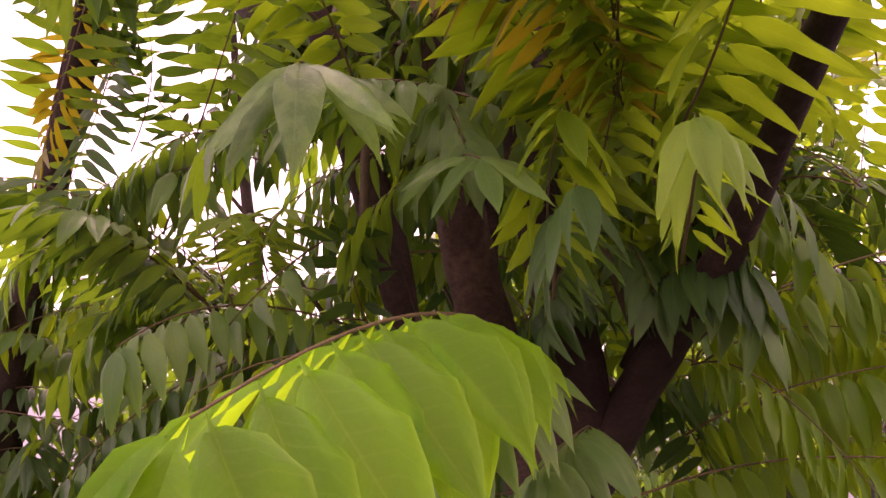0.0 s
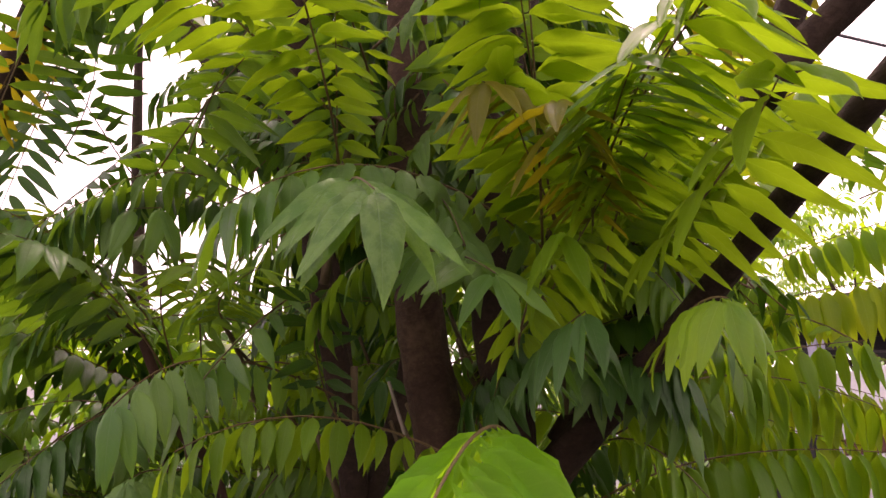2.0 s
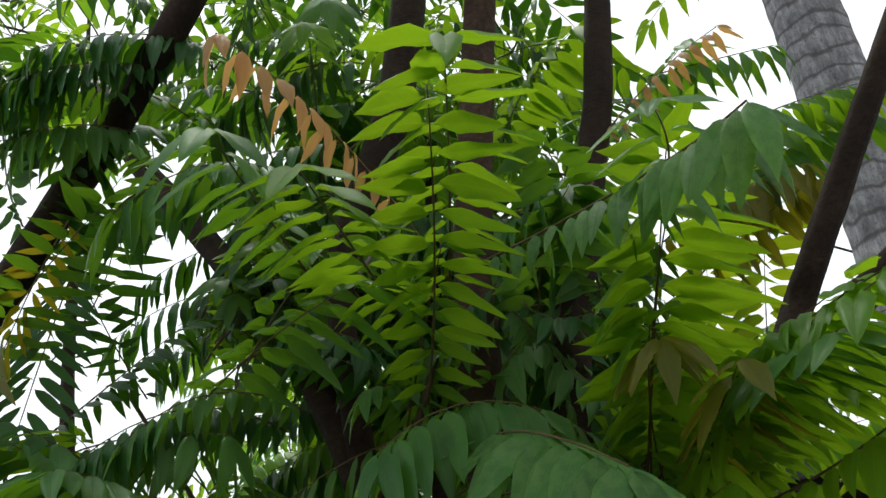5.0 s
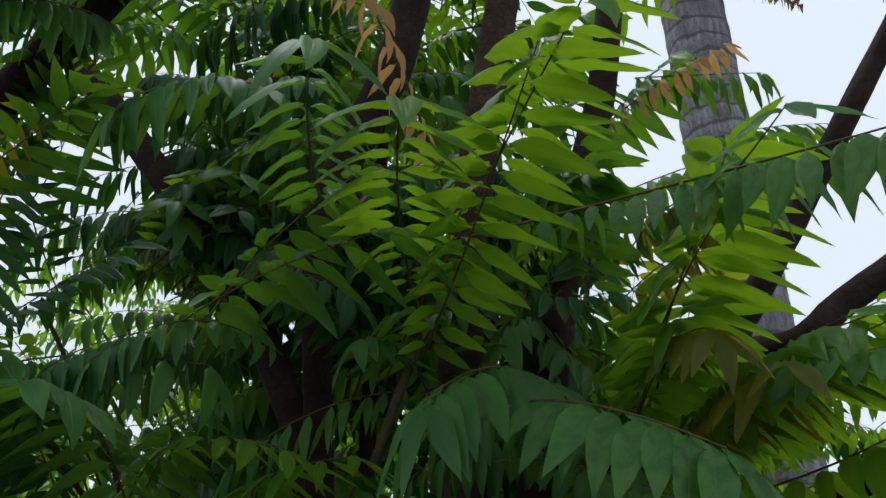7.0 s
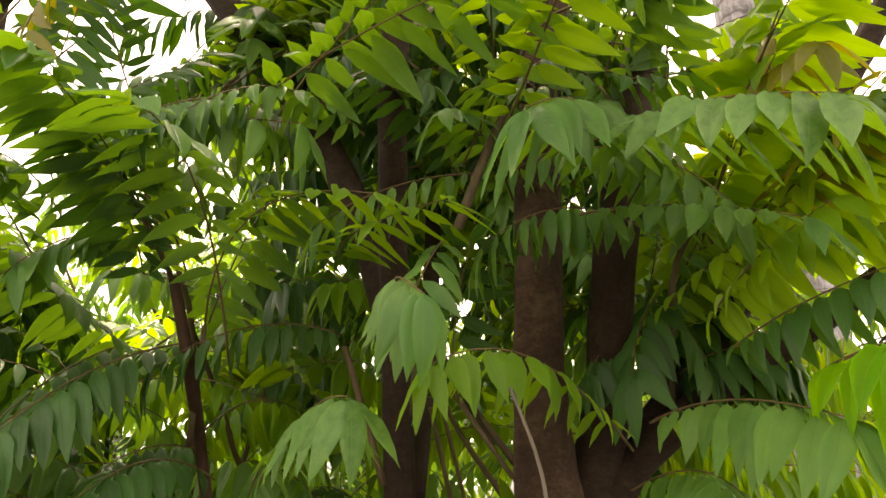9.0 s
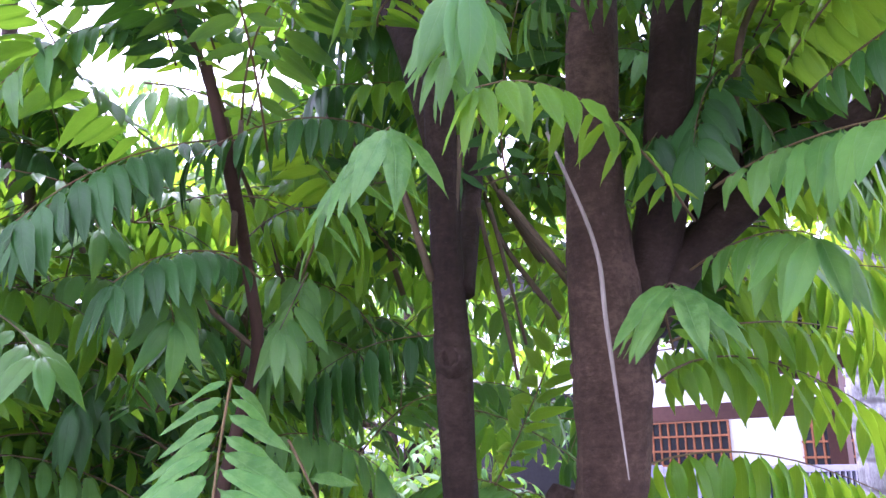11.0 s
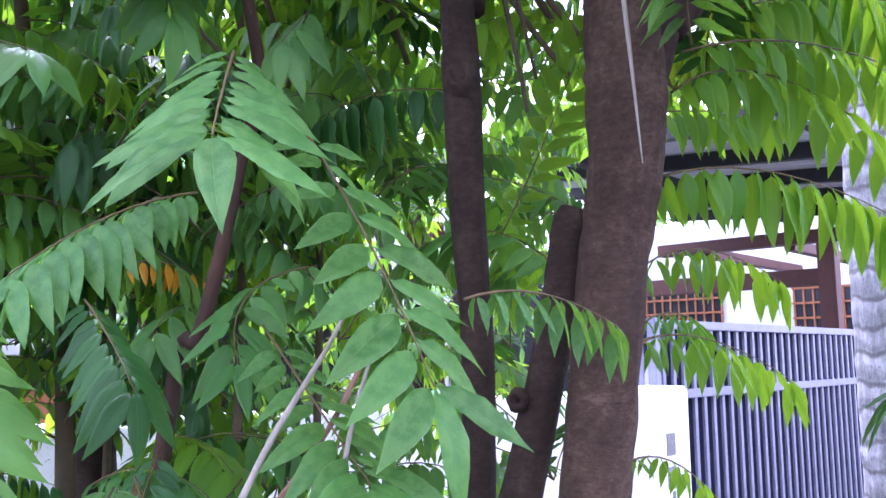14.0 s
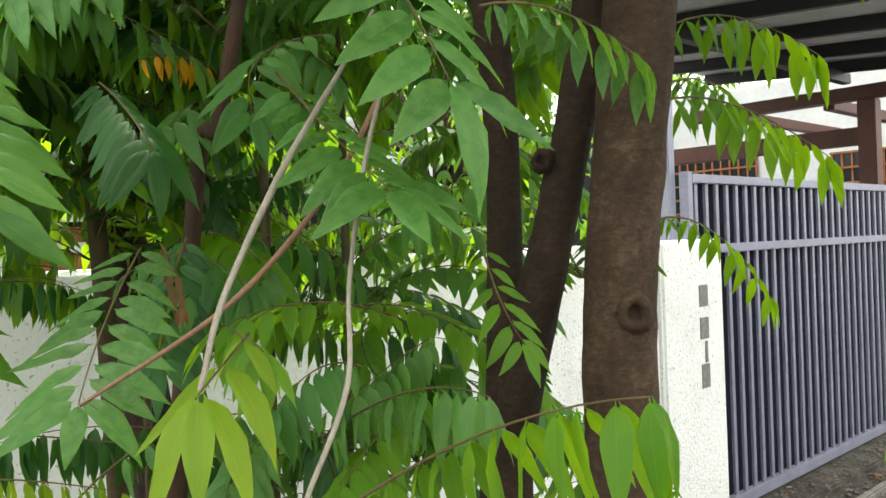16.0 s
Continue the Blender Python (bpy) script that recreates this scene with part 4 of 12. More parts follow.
frond((-1.340, 1.096, 1.637), (-1.353, 1.258, 1.676), (-1.303, 1.428, 1.590), 11, .066, 65, 0, "bright", 0.08)
frond((-1.346, 1.088, 1.515), (-1.342, 1.188, 1.536), (-1.317, 1.280, 1.421), 10, .040, 55, 0, "bright", 0.08)
frond((-1.302, 1.058, 1.800), (-1.232, 1.159, 1.852), (-1.139, 1.307, 1.777), 14, .080, 75, 0, "bright", 0.06)
frond((-1.233, 1.157, 1.997), (-1.200, 1.301, 2.066), (-1.082, 1.469, 2.038), 17, .085, 75, 0, "bright", 0.08)
frond((-1.254, 1.073, 1.932), (-1.187, 1.217, 1.993), (-1.105, 1.410, 1.935), 16, .070, 65, 0, "bright", 0.08)
frond((-1.269, 1.072, 1.892), (-1.202, 1.125, 1.965), (-1.144, 1.398, 1.855), 14, .075, 60, 0, "bright", 0.08)
frond((-1.220, 1.026, 1.917), (-1.210, 0.983, 1.988), (-1.109, 0.843, 1.936), 9, .078, 40, 0, "mid", 0.16, hero=True)
frond((-1.194, 1.026, 1.993), (-1.109, 1.011, 2.026), (-1.028, 0.908, 1.970), 10, .074, 50, 0, "mid", 0.16)
frond((-1.131, 0.961, 2.047), (-1.041, 0.931, 2.069), (-0.910, 0.809, 2.003), 12, .072, 50, 0, "mid", 0.12)
frond((-1.159, 0.975, 2.025), (-1.146, 0.791, 2.126), (-1.154, 0.672, 2.055), 13, .056, 50, 0, "bright", 0.12, hero=True)
frond((-1.507, 0.784, 1.996), (-1.328, 0.701, 2.070), (-1.210, 0.645, 2.036), 9, .066, 50, 0, "mid", 0.16, hero=True)
frond((-1.258, 0.808, 2.225), (-1.217, 0.737, 2.174), (-1.193, 0.686, 2.100), 6, .056, 38, 0, "mid", 0.08)
frond((-1.563, 0.738, 2.183), (-1.439, 0.659, 2.315), (-1.254, 0.716, 2.242), 7, .060, 23, 0, "bright", 0.44)
frond((-1.244, 0.888, 2.323), (-1.090, 0.889, 2.344), (-0.988, 0.865, 2.204), 14, .058, 55, 0, "mid", 0.08)
frond((-1.119, 0.969, 2.248), (-1.157, 0.865, 2.282), (-1.220, 0.822, 2.211), 12, .060, 60, 0, "mid", 0.08)
frond((-1.343, 0.775, 2.364), (-1.348, 0.658, 2.416), (-1.386, 0.581, 2.324), 12, .055, 50, 0, "mid", 0.08)
frond((-1.560, 0.687, 2.230), (-1.488, 0.582, 2.318), (-1.440, 0.460, 2.349), 10, .085, 28, 0, "mid", 0.2)
frond((-1.598, 0.754, 2.174), (-1.582, 0.613, 2.133), (-1.559, 0.520, 2.020), 12, .075, 45, 0, "dark", 0.12)
frond((-1.486, 0.880, 2.186), (-1.510, 0.774, 2.210), (-1.573, 0.685, 2.126), 12, .060, 60, 0, "dark", 0.08)
frond((-1.605, 0.799, 2.019), (-1.578, 0.699, 2.062), (-1.551, 0.607, 1.977), 10, .070, 45, 0, "dark", 0.16)
frond((-1.100, 1.061, 2.247), (-1.027, 0.962, 2.287), (-0.934, 0.879, 2.331), 10, .082, 28, 0, "bright", 0.16)
frond((-1.172, 1.038, 2.160), (-1.104, 1.022, 2.204), (-0.932, 0.978, 2.257), 10, .064, 38, 0, "bright", 0.24)
frond((-2.180, 0.936, 2.245), (-2.023, 1.042, 2.318), (-1.874, 1.215, 2.254), 16, .100, 80, 0, "bright", 0.04)
frond((-1.228, 0.871, 2.396), (-1.142, 0.729, 2.458), (-0.992, 0.587, 2.432), 13, .078, 23, 0, "bright", 0.2, hero=True)
frond((-1.211, 0.884, 2.446), (-1.078, 0.801, 2.491), (-0.868, 0.638, 2.485), 14, .078, 28, 0, "bright", 0.16)
frond((-1.138, 0.851, 2.464), (-0.871, 0.870, 2.444), (-0.713, 0.716, 2.352), 16, .064, 60, 0, "mid", 0.12, hero=True)
frond((-1.089, 1.030, 2.250), (-0.990, 0.947, 2.364), (-0.878, 0.860, 2.403), 11, .095, 28, 0, "bright", 0.08, hero=True)
frond((-0.870, 0.854, 2.424), (-0.831, 0.827, 2.432), (-0.775, 0.721, 2.396), 4, .062, 23, 0, "mid", 0.08)
frond((-1.128, 0.809, 2.468), (-1.058, 0.667, 2.546), (-0.991, 0.520, 2.533), 12, .046, 70, 0, "orange", 0.24)
frond((-1.067, 1.039, 2.653), (-0.986, 1.072, 2.722), (-0.920, 1.114, 2.751), 10, .036, 50, 0, "orange", 0.08)
frond((-1.411, 0.782, 2.361), (-1.400, 0.655, 2.416), (-1.402, 0.549, 2.314), 16, .066, 60, 0, "dark", 0.08)
frond((-1.064, 1.008, 2.228), (-1.070, 0.829, 2.361), (-1.069, 0.691, 2.247), 17, .08, 45, 0, "mid", 0.08)
frond((-1.029, 1.029, 2.246), (-0.962, 0.984, 2.274), (-0.856, 0.872, 2.273), 9, .070, 35, 0, "bronze", 0.16)
frond((-0.956, 0.988, 2.276), (-0.883, 0.942, 2.287), (-0.785, 0.880, 2.269), 10, .070, 25, 0, "mid", 0.16)
frond((-1.099, 0.807, 2.262), (-0.992, 0.761, 2.267), (-0.858, 0.731, 2.188), 12, .08, 32, 0, "mid", 0.16, hero=True)
frond((-1.130, 0.859, 2.231), (-1.050, 0.877, 2.233), (-0.923, 0.852, 2.163), 10, .062, 28, 0, "mid", 0.16)
frond((-0.925, 0.986, 2.092), (-0.849, 0.965, 2.142), (-0.740, 0.883, 2.104), 10, .05, 55, 0, "bright", 0.16)
frond((-1.323, 0.897, 2.113), (-1.270, 0.706, 2.198), (-1.110, 0.618, 2.087), 13, .062, 65, 0, "mid", 0.08)
frond((-0.935, 0.862, 2.050), (-0.835, 0.778, 2.062), (-0.712, 0.677, 1.985), 14, .092, 44, 0, "fresh", 0.03, hero=True)
frond((-1.002, 1.004, 2.259), (-0.929, 0.959, 2.303), (-0.795, 0.954, 2.327), 10, .086, 28, 0, "bright", 0.16)
frond((-1.018, 0.990, 2.303), (-0.960, 0.916, 2.340), (-0.890, 0.831, 2.297), 8, .058, 40, 0, "bronze", 0.24)
frond((-1.508, 0.631, 2.311), (-1.349, 0.692, 2.437), (-1.138, 0.717, 2.424), 10, .080, 23, 0, "mid", 0.12)
frond((-1.640, 0.460, 2.427), (-1.571, 0.482, 2.539), (-1.394, 0.543, 2.603), 13, .078, 15, 0, "mid", 0.04, slim=0.75)
frond((-1.271, 0.858, 2.334), (-1.186, 0.829, 2.408), (-1.089, 0.791, 2.462), 10, .050, 38, 0, "mid", 0.16)
frond((-1.512, 0.741, 2.131), (-1.396, 0.619, 2.315), (-1.344, 0.509, 2.287), 10, .080, 25, 0, "mid", 0.24)
frond((-1.067, 0.996, 2.239), (-0.974, 0.941, 2.364), (-0.862, 0.858, 2.457), 13, .080, 28, 0, "bright", 0.08)
frond((-1.196, 0.835, 2.338), (-1.084, 0.782, 2.419), (-0.920, 0.660, 2.488), 13, .080, 28, 0, "bright", 0.08)
frond((-0.997, 1.027, 2.285), (-0.915, 0.987, 2.321), (-0.721, 0.911, 2.313), 13, .072, 33, 0, "bright", 0.04)
frond((-1.203, 0.703, 2.464), (-1.151, 0.625, 2.498), (-1.018, 0.526, 2.464), 10, .074, 33, 0, "mid", 0.08)
frond((-1.553, 0.925, 1.417), (-1.570, 0.819, 1.468), (-1.579, 0.721, 1.430), 9, .060, 25, 0, "bright", .1)
frond((-1.539, 0.852, 1.379), (-1.541, 0.806, 1.403), (-1.510, 0.736, 1.362), 8, .056, 60, 0, "mid", .1)
frond((-1.585, 1.152, 1.762), (-1.523, 1.167, 1.860), (-1.428, 1.142, 1.998), 12, .066, 5, 0, "bright", .1)
frond((-1.941, 0.598, 2.017), (-1.837, 0.620, 1.981), (-1.677, 0.594, 1.921), 6, .078, 35, 0, "mid", .1)
frond((-1.686, 0.853, 2.059), (-1.704, 0.754, 2.094), (-1.690, 0.671, 1.997), 10, .072, 55, 0, "dark", .1)
frond((-1.670, 0.911, 2.055), (-1.622, 0.862, 2.014), (-1.566, 0.801, 1.956), 6, .070, 60, 0, "mid", .1)
frond((-1.620, 1.120, 1.988), (-1.663, 1.007, 1.987), (-1.685, 0.938, 1.925), 11, .090, 80, 0, "dark", .1)
frond((-1.714, 0.728, 2.190), (-1.724, 0.635, 2.144), (-1.677, 0.557, 2.041), 10, .070, 30, 0, "dark", .1)
frond((-1.158, 0.936, 2.442), (-1.134, 0.935, 2.422), (-1.109, 0.950, 2.325), 8, .050, 38, 0, "mid", .05)
frond((-1.188, 0.955, 2.319), (-1.187, 0.938, 2.338), (-1.170, 0.901, 2.361), 3, .040, 23, 0, "mid", .1)
frond((-1.146, 0.956, 2.477), (-1.165, 0.911, 2.483), (-1.195, 0.870, 2.421), 8, .050, 35, 0, "dark", .1)
frond((-1.290, 0.789, 2.625), (-1.295, 0.639, 2.690), (-1.321, 0.537, 2.551), 13, .078, 50, 0, "mid", .1)
frond((-1.328, 0.869, 2.897), (-1.371, 0.756, 2.896), (-1.422, 0.692, 2.800), 11, .105, 80, 0, "dark", .1)
frond((-1.324, 0.909, 2.361), (-1.312, 0.836, 2.433), (-1.324, 0.763, 2.425), 9, .055, 30, 0, "dark", .1)
frond((-1.256, 0.928, 2.311), (-1.232, 0.838, 2.393), (-1.244, 0.788, 2.360), 8, .055, 35, 0, "mid", .1)
frond((-1.441, 0.806, 2.470), (-1.357, 0.792, 2.496), (-1.286, 0.826, 2.429), 9, .06, 35, 0, "dark", .1)
frond((-1.883, 0.787, 1.744), (-1.862, 0.826, 1.763), (-1.823, 0.866, 1.723), 7, .042, 70, 0, "yellow", .05)
frond((-1.673, 0.709, 1.511), (-1.661, 0.716, 1.487), (-1.633, 0.708, 1.447), 7, .02, 70, 0, "dry", .1)
frond((-1.894, 0.759, 1.864), (-1.780, 0.764, 1.970), (-1.690, 0.777, 1.971), 10, .07, 45, 0, "dark", .1)
frond((-1.593, 0.870, 1.726), (-1.602, 0.754, 1.705), (-1.523, 0.731, 1.623), 9, .062, 25, 0, "mid", .05)
frond((-1.305, 0.885, 2.079), (-1.283, 0.833, 2.122), (-1.226, 0.813, 2.216), 8, .05, 30, 0, "dark", .1)
frond((-1.156, 0.912, 2.433), (-1.174, 0.887, 2.394), (-1.213, 0.823, 2.392), 8, .05, 35, 0, "mid", .1)
frond((-1.146, 0.954, 2.427), (-1.119, 0.948, 2.371), (-1.075, 0.953, 2.331), 7, .05, 40, 0, "mid", .1)
frond((-1.138, 0.933, 2.445), (-1.105, 0.942, 2.398), (-1.041, 0.955, 2.403), 7, .055, 30, 0, "dark", .1)
frond((-1.597, 0.540, 2.337), (-1.487, 0.573, 2.371), (-1.325, 0.674, 2.328), 11, .07, 75, 0, "mid", .05)
frond((-1.192, 1.316, 2.604), (-1.122, 1.368, 2.742), (-0.933, 1.492, 2.765), 14, .085, 70, 0, "mid", .05)
frond((-1.196, 1.279, 2.517), (-1.133, 1.351, 2.615), (-0.989, 1.392, 2.654), 10, .075, 75, 0, "bronze", .05)
frond((-1.169, 1.151, 2.084), (-1.131, 1.264, 2.176), (-1.094, 1.496, 2.091), 13, .075, 78, 0, "bright", .05)
frond((-1.144, 1.181, 2.106), (-1.142, 1.316, 2.166), (-1.092, 1.487, 2.174), 12, .075, 78, 0, "bright", .05)
frond((-1.235, 1.198, 2.073), (-1.200, 1.283, 2.127), (-1.189, 1.448, 2.076), 13, .075, 78, 0, "bright", .05)
frond((-1.264, 1.190, 1.993), (-1.249, 1.242, 2.021), (-1.229, 1.434, 1.965), 12, .065, 75, 0, "bright", .05)
frond((-1.668, 0.818, 2.085), (-1.622, 0.868, 2.164), (-1.607, 0.955, 2.099), 10, .08, 75, 0, "bright", .05)
frond((-1.658, 0.581, 2.608), (-1.595, 0.555, 2.665), (-1.508, 0.588, 2.718), 10, .07, 10, 0, "mid", .05, slim=0.6)
frond((-1.400, 0.700, 2.378), (-1.317, 0.716, 2.478), (-1.203, 0.744, 2.519), 11, .075, 28, 0, "mid", .05)
frond((-1.745, 0.570, 2.531), (-1.618, 0.633, 2.609), (-1.551, 0.592, 2.691), 11, .075, 15, 0, "dark", .05, slim=0.75)
frond((-1.075, 1.073, 2.210), (-1.010, 1.037, 2.284), (-0.896, 1.038, 2.325), 11, .078, 30, 0, "bright", .1)
frond((-1.090, 1.158, 2.231), (-0.993, 1.169, 2.292), (-0.895, 1.152, 2.325), 10, .075, 33, 0, "bright", .1)
frond((-1.198, 1.108, 2.164), (-1.102, 1.073, 2.275), (-1.002, 1.018, 2.350), 12, .085, 30, 0, "bright", .1)
frond((-1.031, 1.153, 2.283), (-0.958, 1.124, 2.311), (-0.870, 1.079, 2.340), 9, .075, 38, 0, "bright", .1)
frond((-1.175, 1.115, 2.207), (-1.080, 1.099, 2.298), (-1.017, 1.119, 2.181), 13, .07, 55, 0, "bright", .05)
frond((-1.214, 1.117, 2.120), (-1.109, 1.121, 2.191), (-1.048, 1.134, 2.082), 12, .07, 60, 0, "mid", .05)
frond((-1.199, 1.157, 2.064), (-1.136, 1.191, 2.077), (-1.092, 1.253, 1.922), 12, .075, 70, 0, "bright", .05)
frond((-1.199, 1.057, 2.217), (-1.142, 1.080, 2.207), (-1.116, 1.079, 2.121), 9, .06, 45, 0, "mid", .05)
frond((-1.778, 0.787, 1.518), (-1.753, 0.748, 1.458), (-1.697, 0.712, 1.390), 10, .07, 25, 0, "dark", .05)
frond((-1.899, 0.758, 1.471), (-1.792, 0.790, 1.532), (-1.696, 0.819, 1.462), 10, .07, 45, 0, "mid", .05)
frond((-1.756, 0.884, 1.481), (-1.736, 0.832, 1.434), (-1.733, 0.763, 1.455), 9, .07, 50, 0, "mid", .05)
frond((-1.626, 1.022, 1.384), (-1.609, 0.968, 1.376), (-1.621, 0.881, 1.325), 10, .075, 70, 0, "mid", .05)
frond((-1.617, 0.957, 1.300), (-1.593, 0.911, 1.297), (-1.582, 0.849, 1.253), 8, .07, 40, 0, "bright", .05)
frond((-1.716, 0.852, 1.292), (-1.699, 0.797, 1.289), (-1.662, 0.763, 1.245), 8, .07, 40, 0, "mid", .05)
frond((-2.251, 0.795, 1.484), (-2.229, 0.744, 1.498), (-2.224, 0.676, 1.485), 7, .07, 80, 0, "bright", .05)
frond((-1.050, 0.988, 2.568), (-1.128, 0.960, 2.470), (-1.153, 0.985, 2.308), 10, .075, 38, 0, "dark", .05)
frond((-1.191, 0.974, 2.515), (-1.238, 0.964, 2.431), (-1.261, 0.951, 2.335), 9, .075, 30, 0, "dark", .05)
frond((-1.569, 0.710, 2.244), (-1.474, 0.590, 2.353), (-1.458, 0.454, 2.366), 12, .085, 38, 0, "mid", .1)
frond((-1.151, 1.079, 2.239), (-1.083, 1.121, 2.316), (-1.028, 1.175, 2.180), 11, .075, 45, 0, "mid", .05)
frond((-1.224, 1.118, 2.180), (-1.124, 1.198, 2.248), (-1.063, 1.222, 2.143), 11, .075, 50, 0, "bright", .05)
frond((-1.282, 0.792, 2.696), (-1.310, 0.711, 2.699), (-1.395, 0.578, 2.610), 13, .08, 55, 0, "dark", .05)
frond((-1.588, 0.669, 2.234), (-1.550, 0.626, 2.291), (-1.505, 0.547, 2.316), 10, .075, 30, 0, "dark", .05)
frond((-1.629, 0.726, 2.246), (-1.552, 0.641, 2.326), (-1.511, 0.564, 2.370), 13, .085, 25, 0, "bright", .1, slim=0.6)
frond((-1.659, 0.598, 2.301), (-1.647, 0.516, 2.394), (-1.630, 0.434, 2.303), 11, .075, 50, 0, "mid", .05)
frond((-1.605, 0.665, 2.270), (-1.618, 0.586, 2.304), (-1.628, 0.503, 2.158), 12, .08, 40, 0, "mid", .05)
frond((-1.208, 1.193, 2.128), (-1.110, 1.153, 2.257), (-1.057, 1.076, 2.382), 12, .085, 33, 0, "bright", .1)
frond((-1.184, 1.198, 2.167), (-1.091, 1.155, 2.302), (-1.011, 1.145, 2.329), 11, .08, 33, 0, "bright", .1)
frond((-1.654, 0.686, 2.121), (-1.656, 0.620, 2.115), (-1.650, 0.561, 2.050), 10, .07, 45, 0, "dark", .05)
frond((-1.678, 0.711, 2.015), (-1.623, 0.682, 2.051), (-1.573, 0.681, 1.951), 9, .07, 35, 0, "mid", .05)
frond((-1.106, 1.026, 2.425), (-1.057, 0.980, 2.513), (-1.031, 0.898, 2.578), 11, .075, 38, 0, "mid", .03)
frond((-1.165, 0.983, 2.415), (-1.120, 0.936, 2.498), (-1.031, 0.924, 2.533), 10, .075, 30, 0, "mid", .03)
frond((-1.046, 1.002, 2.549), (-1.049, 0.949, 2.577), (-1.089, 0.888, 2.513), 9, .07, 50, 0, "mid", .03)
frond((-1.126, 0.999, 2.369), (-1.139, 0.938, 2.431), (-1.147, 0.900, 2.365), 8, .06, 40, 0, "mid", .03)
frond((-1.151, 1.084, 2.228), (-1.158, 1.014, 2.186), (-1.157, 0.984, 2.105), 9, .07, 40, 0, "dark", .03)
frond((-1.244, 1.101, 2.117), (-1.193, 1.028, 2.182), (-1.206, 0.980, 2.111), 9, .065, 55, 0, "dark", .03)
frond((-1.520, 0.536, 2.707), (-1.465, 0.455, 2.784), (-1.438, 0.386, 2.794), 12, .08, 30, 0, "dark", .05)
frond((-1.444, 0.583, 2.785), (-1.411, 0.490, 2.837), (-1.446, 0.405, 2.756), 12, .08, 50, 0, "mid", .05)
frond((-1.580, 0.490, 2.656), (-1.594, 0.435, 2.755), (-1.449, 0.447, 2.819), 12, .075, 38, 0, "dark", .05)
frond((-1.266, 1.062, 2.769), (-1.189, 1.031, 2.821), (-1.084, 1.060, 2.857), 12, .08, 38, 0, "bright", .05)
frond((-1.231, 1.183, 2.688), (-1.116, 1.179, 2.777), (-1.018, 1.187, 2.822), 12, .08, 38, 0, "mid", .05)
frond((-2.109, 0.943, 1.212), (-2.160, 0.816, 1.262), (-2.219, 0.680, 1.229), 13, .085, 80, 0, "dark", .02)
frond((-2.219, 0.682, 1.469), (-2.162, 0.742, 1.486), (-2.129, 0.778, 1.455), 7, .08, 80, 0, "bright", .02)
frond((-1.881, 1.042, 1.400), (-1.889, 0.960, 1.439), (-1.892, 0.885, 1.399), 9, .08, 60, 0, "bright", .02)
frond((-1.890, 1.179, 1.424), (-1.911, 1.083, 1.364), (-1.816, 1.111, 1.289), 9, .08, 60, 0, "bright", .02)
frond((-1.253, 0.886, 2.327), (-1.313, 0.801, 2.321), (-1.348, 0.725, 2.246), 10, .07, 50, 0, "mid", .05, slim=0.6)
frond((-1.346, 0.749, 2.212), (-1.333, 0.728, 2.236), (-1.208, 0.754, 2.235), 9, .06, 25, 0, "bright", .05, slim=0.65)
frond((-1.653, 0.655, 2.322), (-1.565, 0.642, 2.364), (-1.449, 0.689, 2.341), 10, .075, 50, 0, "mid", .05, slim=0.6)
frond((-1.311, 1.236, 1.959), (-1.275, 1.185, 2.018), (-1.260, 1.150, 2.058), 9, .07, 40, 0, "dark", .03)
frond((-1.323, 1.286, 2.039), (-1.270, 1.211, 2.092), (-1.289, 1.145, 2.041), 9, .07, 55, 0, "dark", .03)
frond((-1.681, 1.099, 2.096), (-1.697, 0.988, 2.177), (-1.684, 0.910, 2.242), 11, .075, 30, 0, "bright", .05)
frond((-1.732, 1.081, 1.999), (-1.714, 1.001, 2.082), (-1.760, 0.893, 2.064), 10, .075, 45, 0, "mid", .05)
frond((-1.620, 1.287, 2.129), (-1.564, 1.241, 2.218), (-1.476, 1.231, 2.291), 10, .075, 30, 0, "bright", .05)
frond((-1.603, 0.574, 2.676), (-1.597, 0.547, 2.557), (-1.537, 0.511, 2.378), 15, .078, 20, 0, "dark", .02, slim=0.6)
frond((-1.632, 0.557, 2.395), (-1.614, 0.636, 2.479), (-1.595, 0.718, 2.563), 13, .075, 35, 0, "dark", .02, slim=0.62)
frond((-1.503, 0.529, 2.636), (-1.554, 0.497, 2.542), (-1.545, 0.479, 2.437), 12, .075, 10, 0, "bronze", .02, slim=0.6)
frond((-1.711, 0.704, 2.485), (-1.669, 0.613, 2.576), (-1.603, 0.549, 2.659), 13, .07, 15, 0, "dark", .03, slim=0.55)
frond((-1.660, 1.475, 2.184), (-1.756, 1.476, 2.009), (-1.818, 1.415, 1.774), 13, .08, 26, 0, "bright", .02)
frond((-1.151, 1.151, 2.262), (-1.112, 1.135, 2.323), (-1.073, 1.115, 2.380), 11, .075, 33, 0, "bright", .05)
frond((-1.093, 1.122, 2.246), (-1.043, 1.117, 2.288), (-0.993, 1.113, 2.321), 12, .075, 33, 0, "bright", .05)
frond((-1.219, 1.103, 2.163), (-1.164, 1.118, 2.191), (-1.098, 1.144, 2.190), 11, .07, 50, 0, "mid", .05)
frond((-1.158, 1.089, 2.121), (-1.096, 1.100, 2.160), (-1.042, 1.129, 2.128), 12, .075, 60, 0, "dark", .05)
frond((-1.955, 0.980, 3.068), (-1.986, 0.810, 3.055), (-2.049, 0.677, 2.957), 14, .1, 60, 0, "dark", .03)
frond((-2.055, 1.052, 2.882), (-2.094, 0.875, 2.868), (-2.149, 0.762, 2.750), 13, .1, 60, 0, "dark", .03)
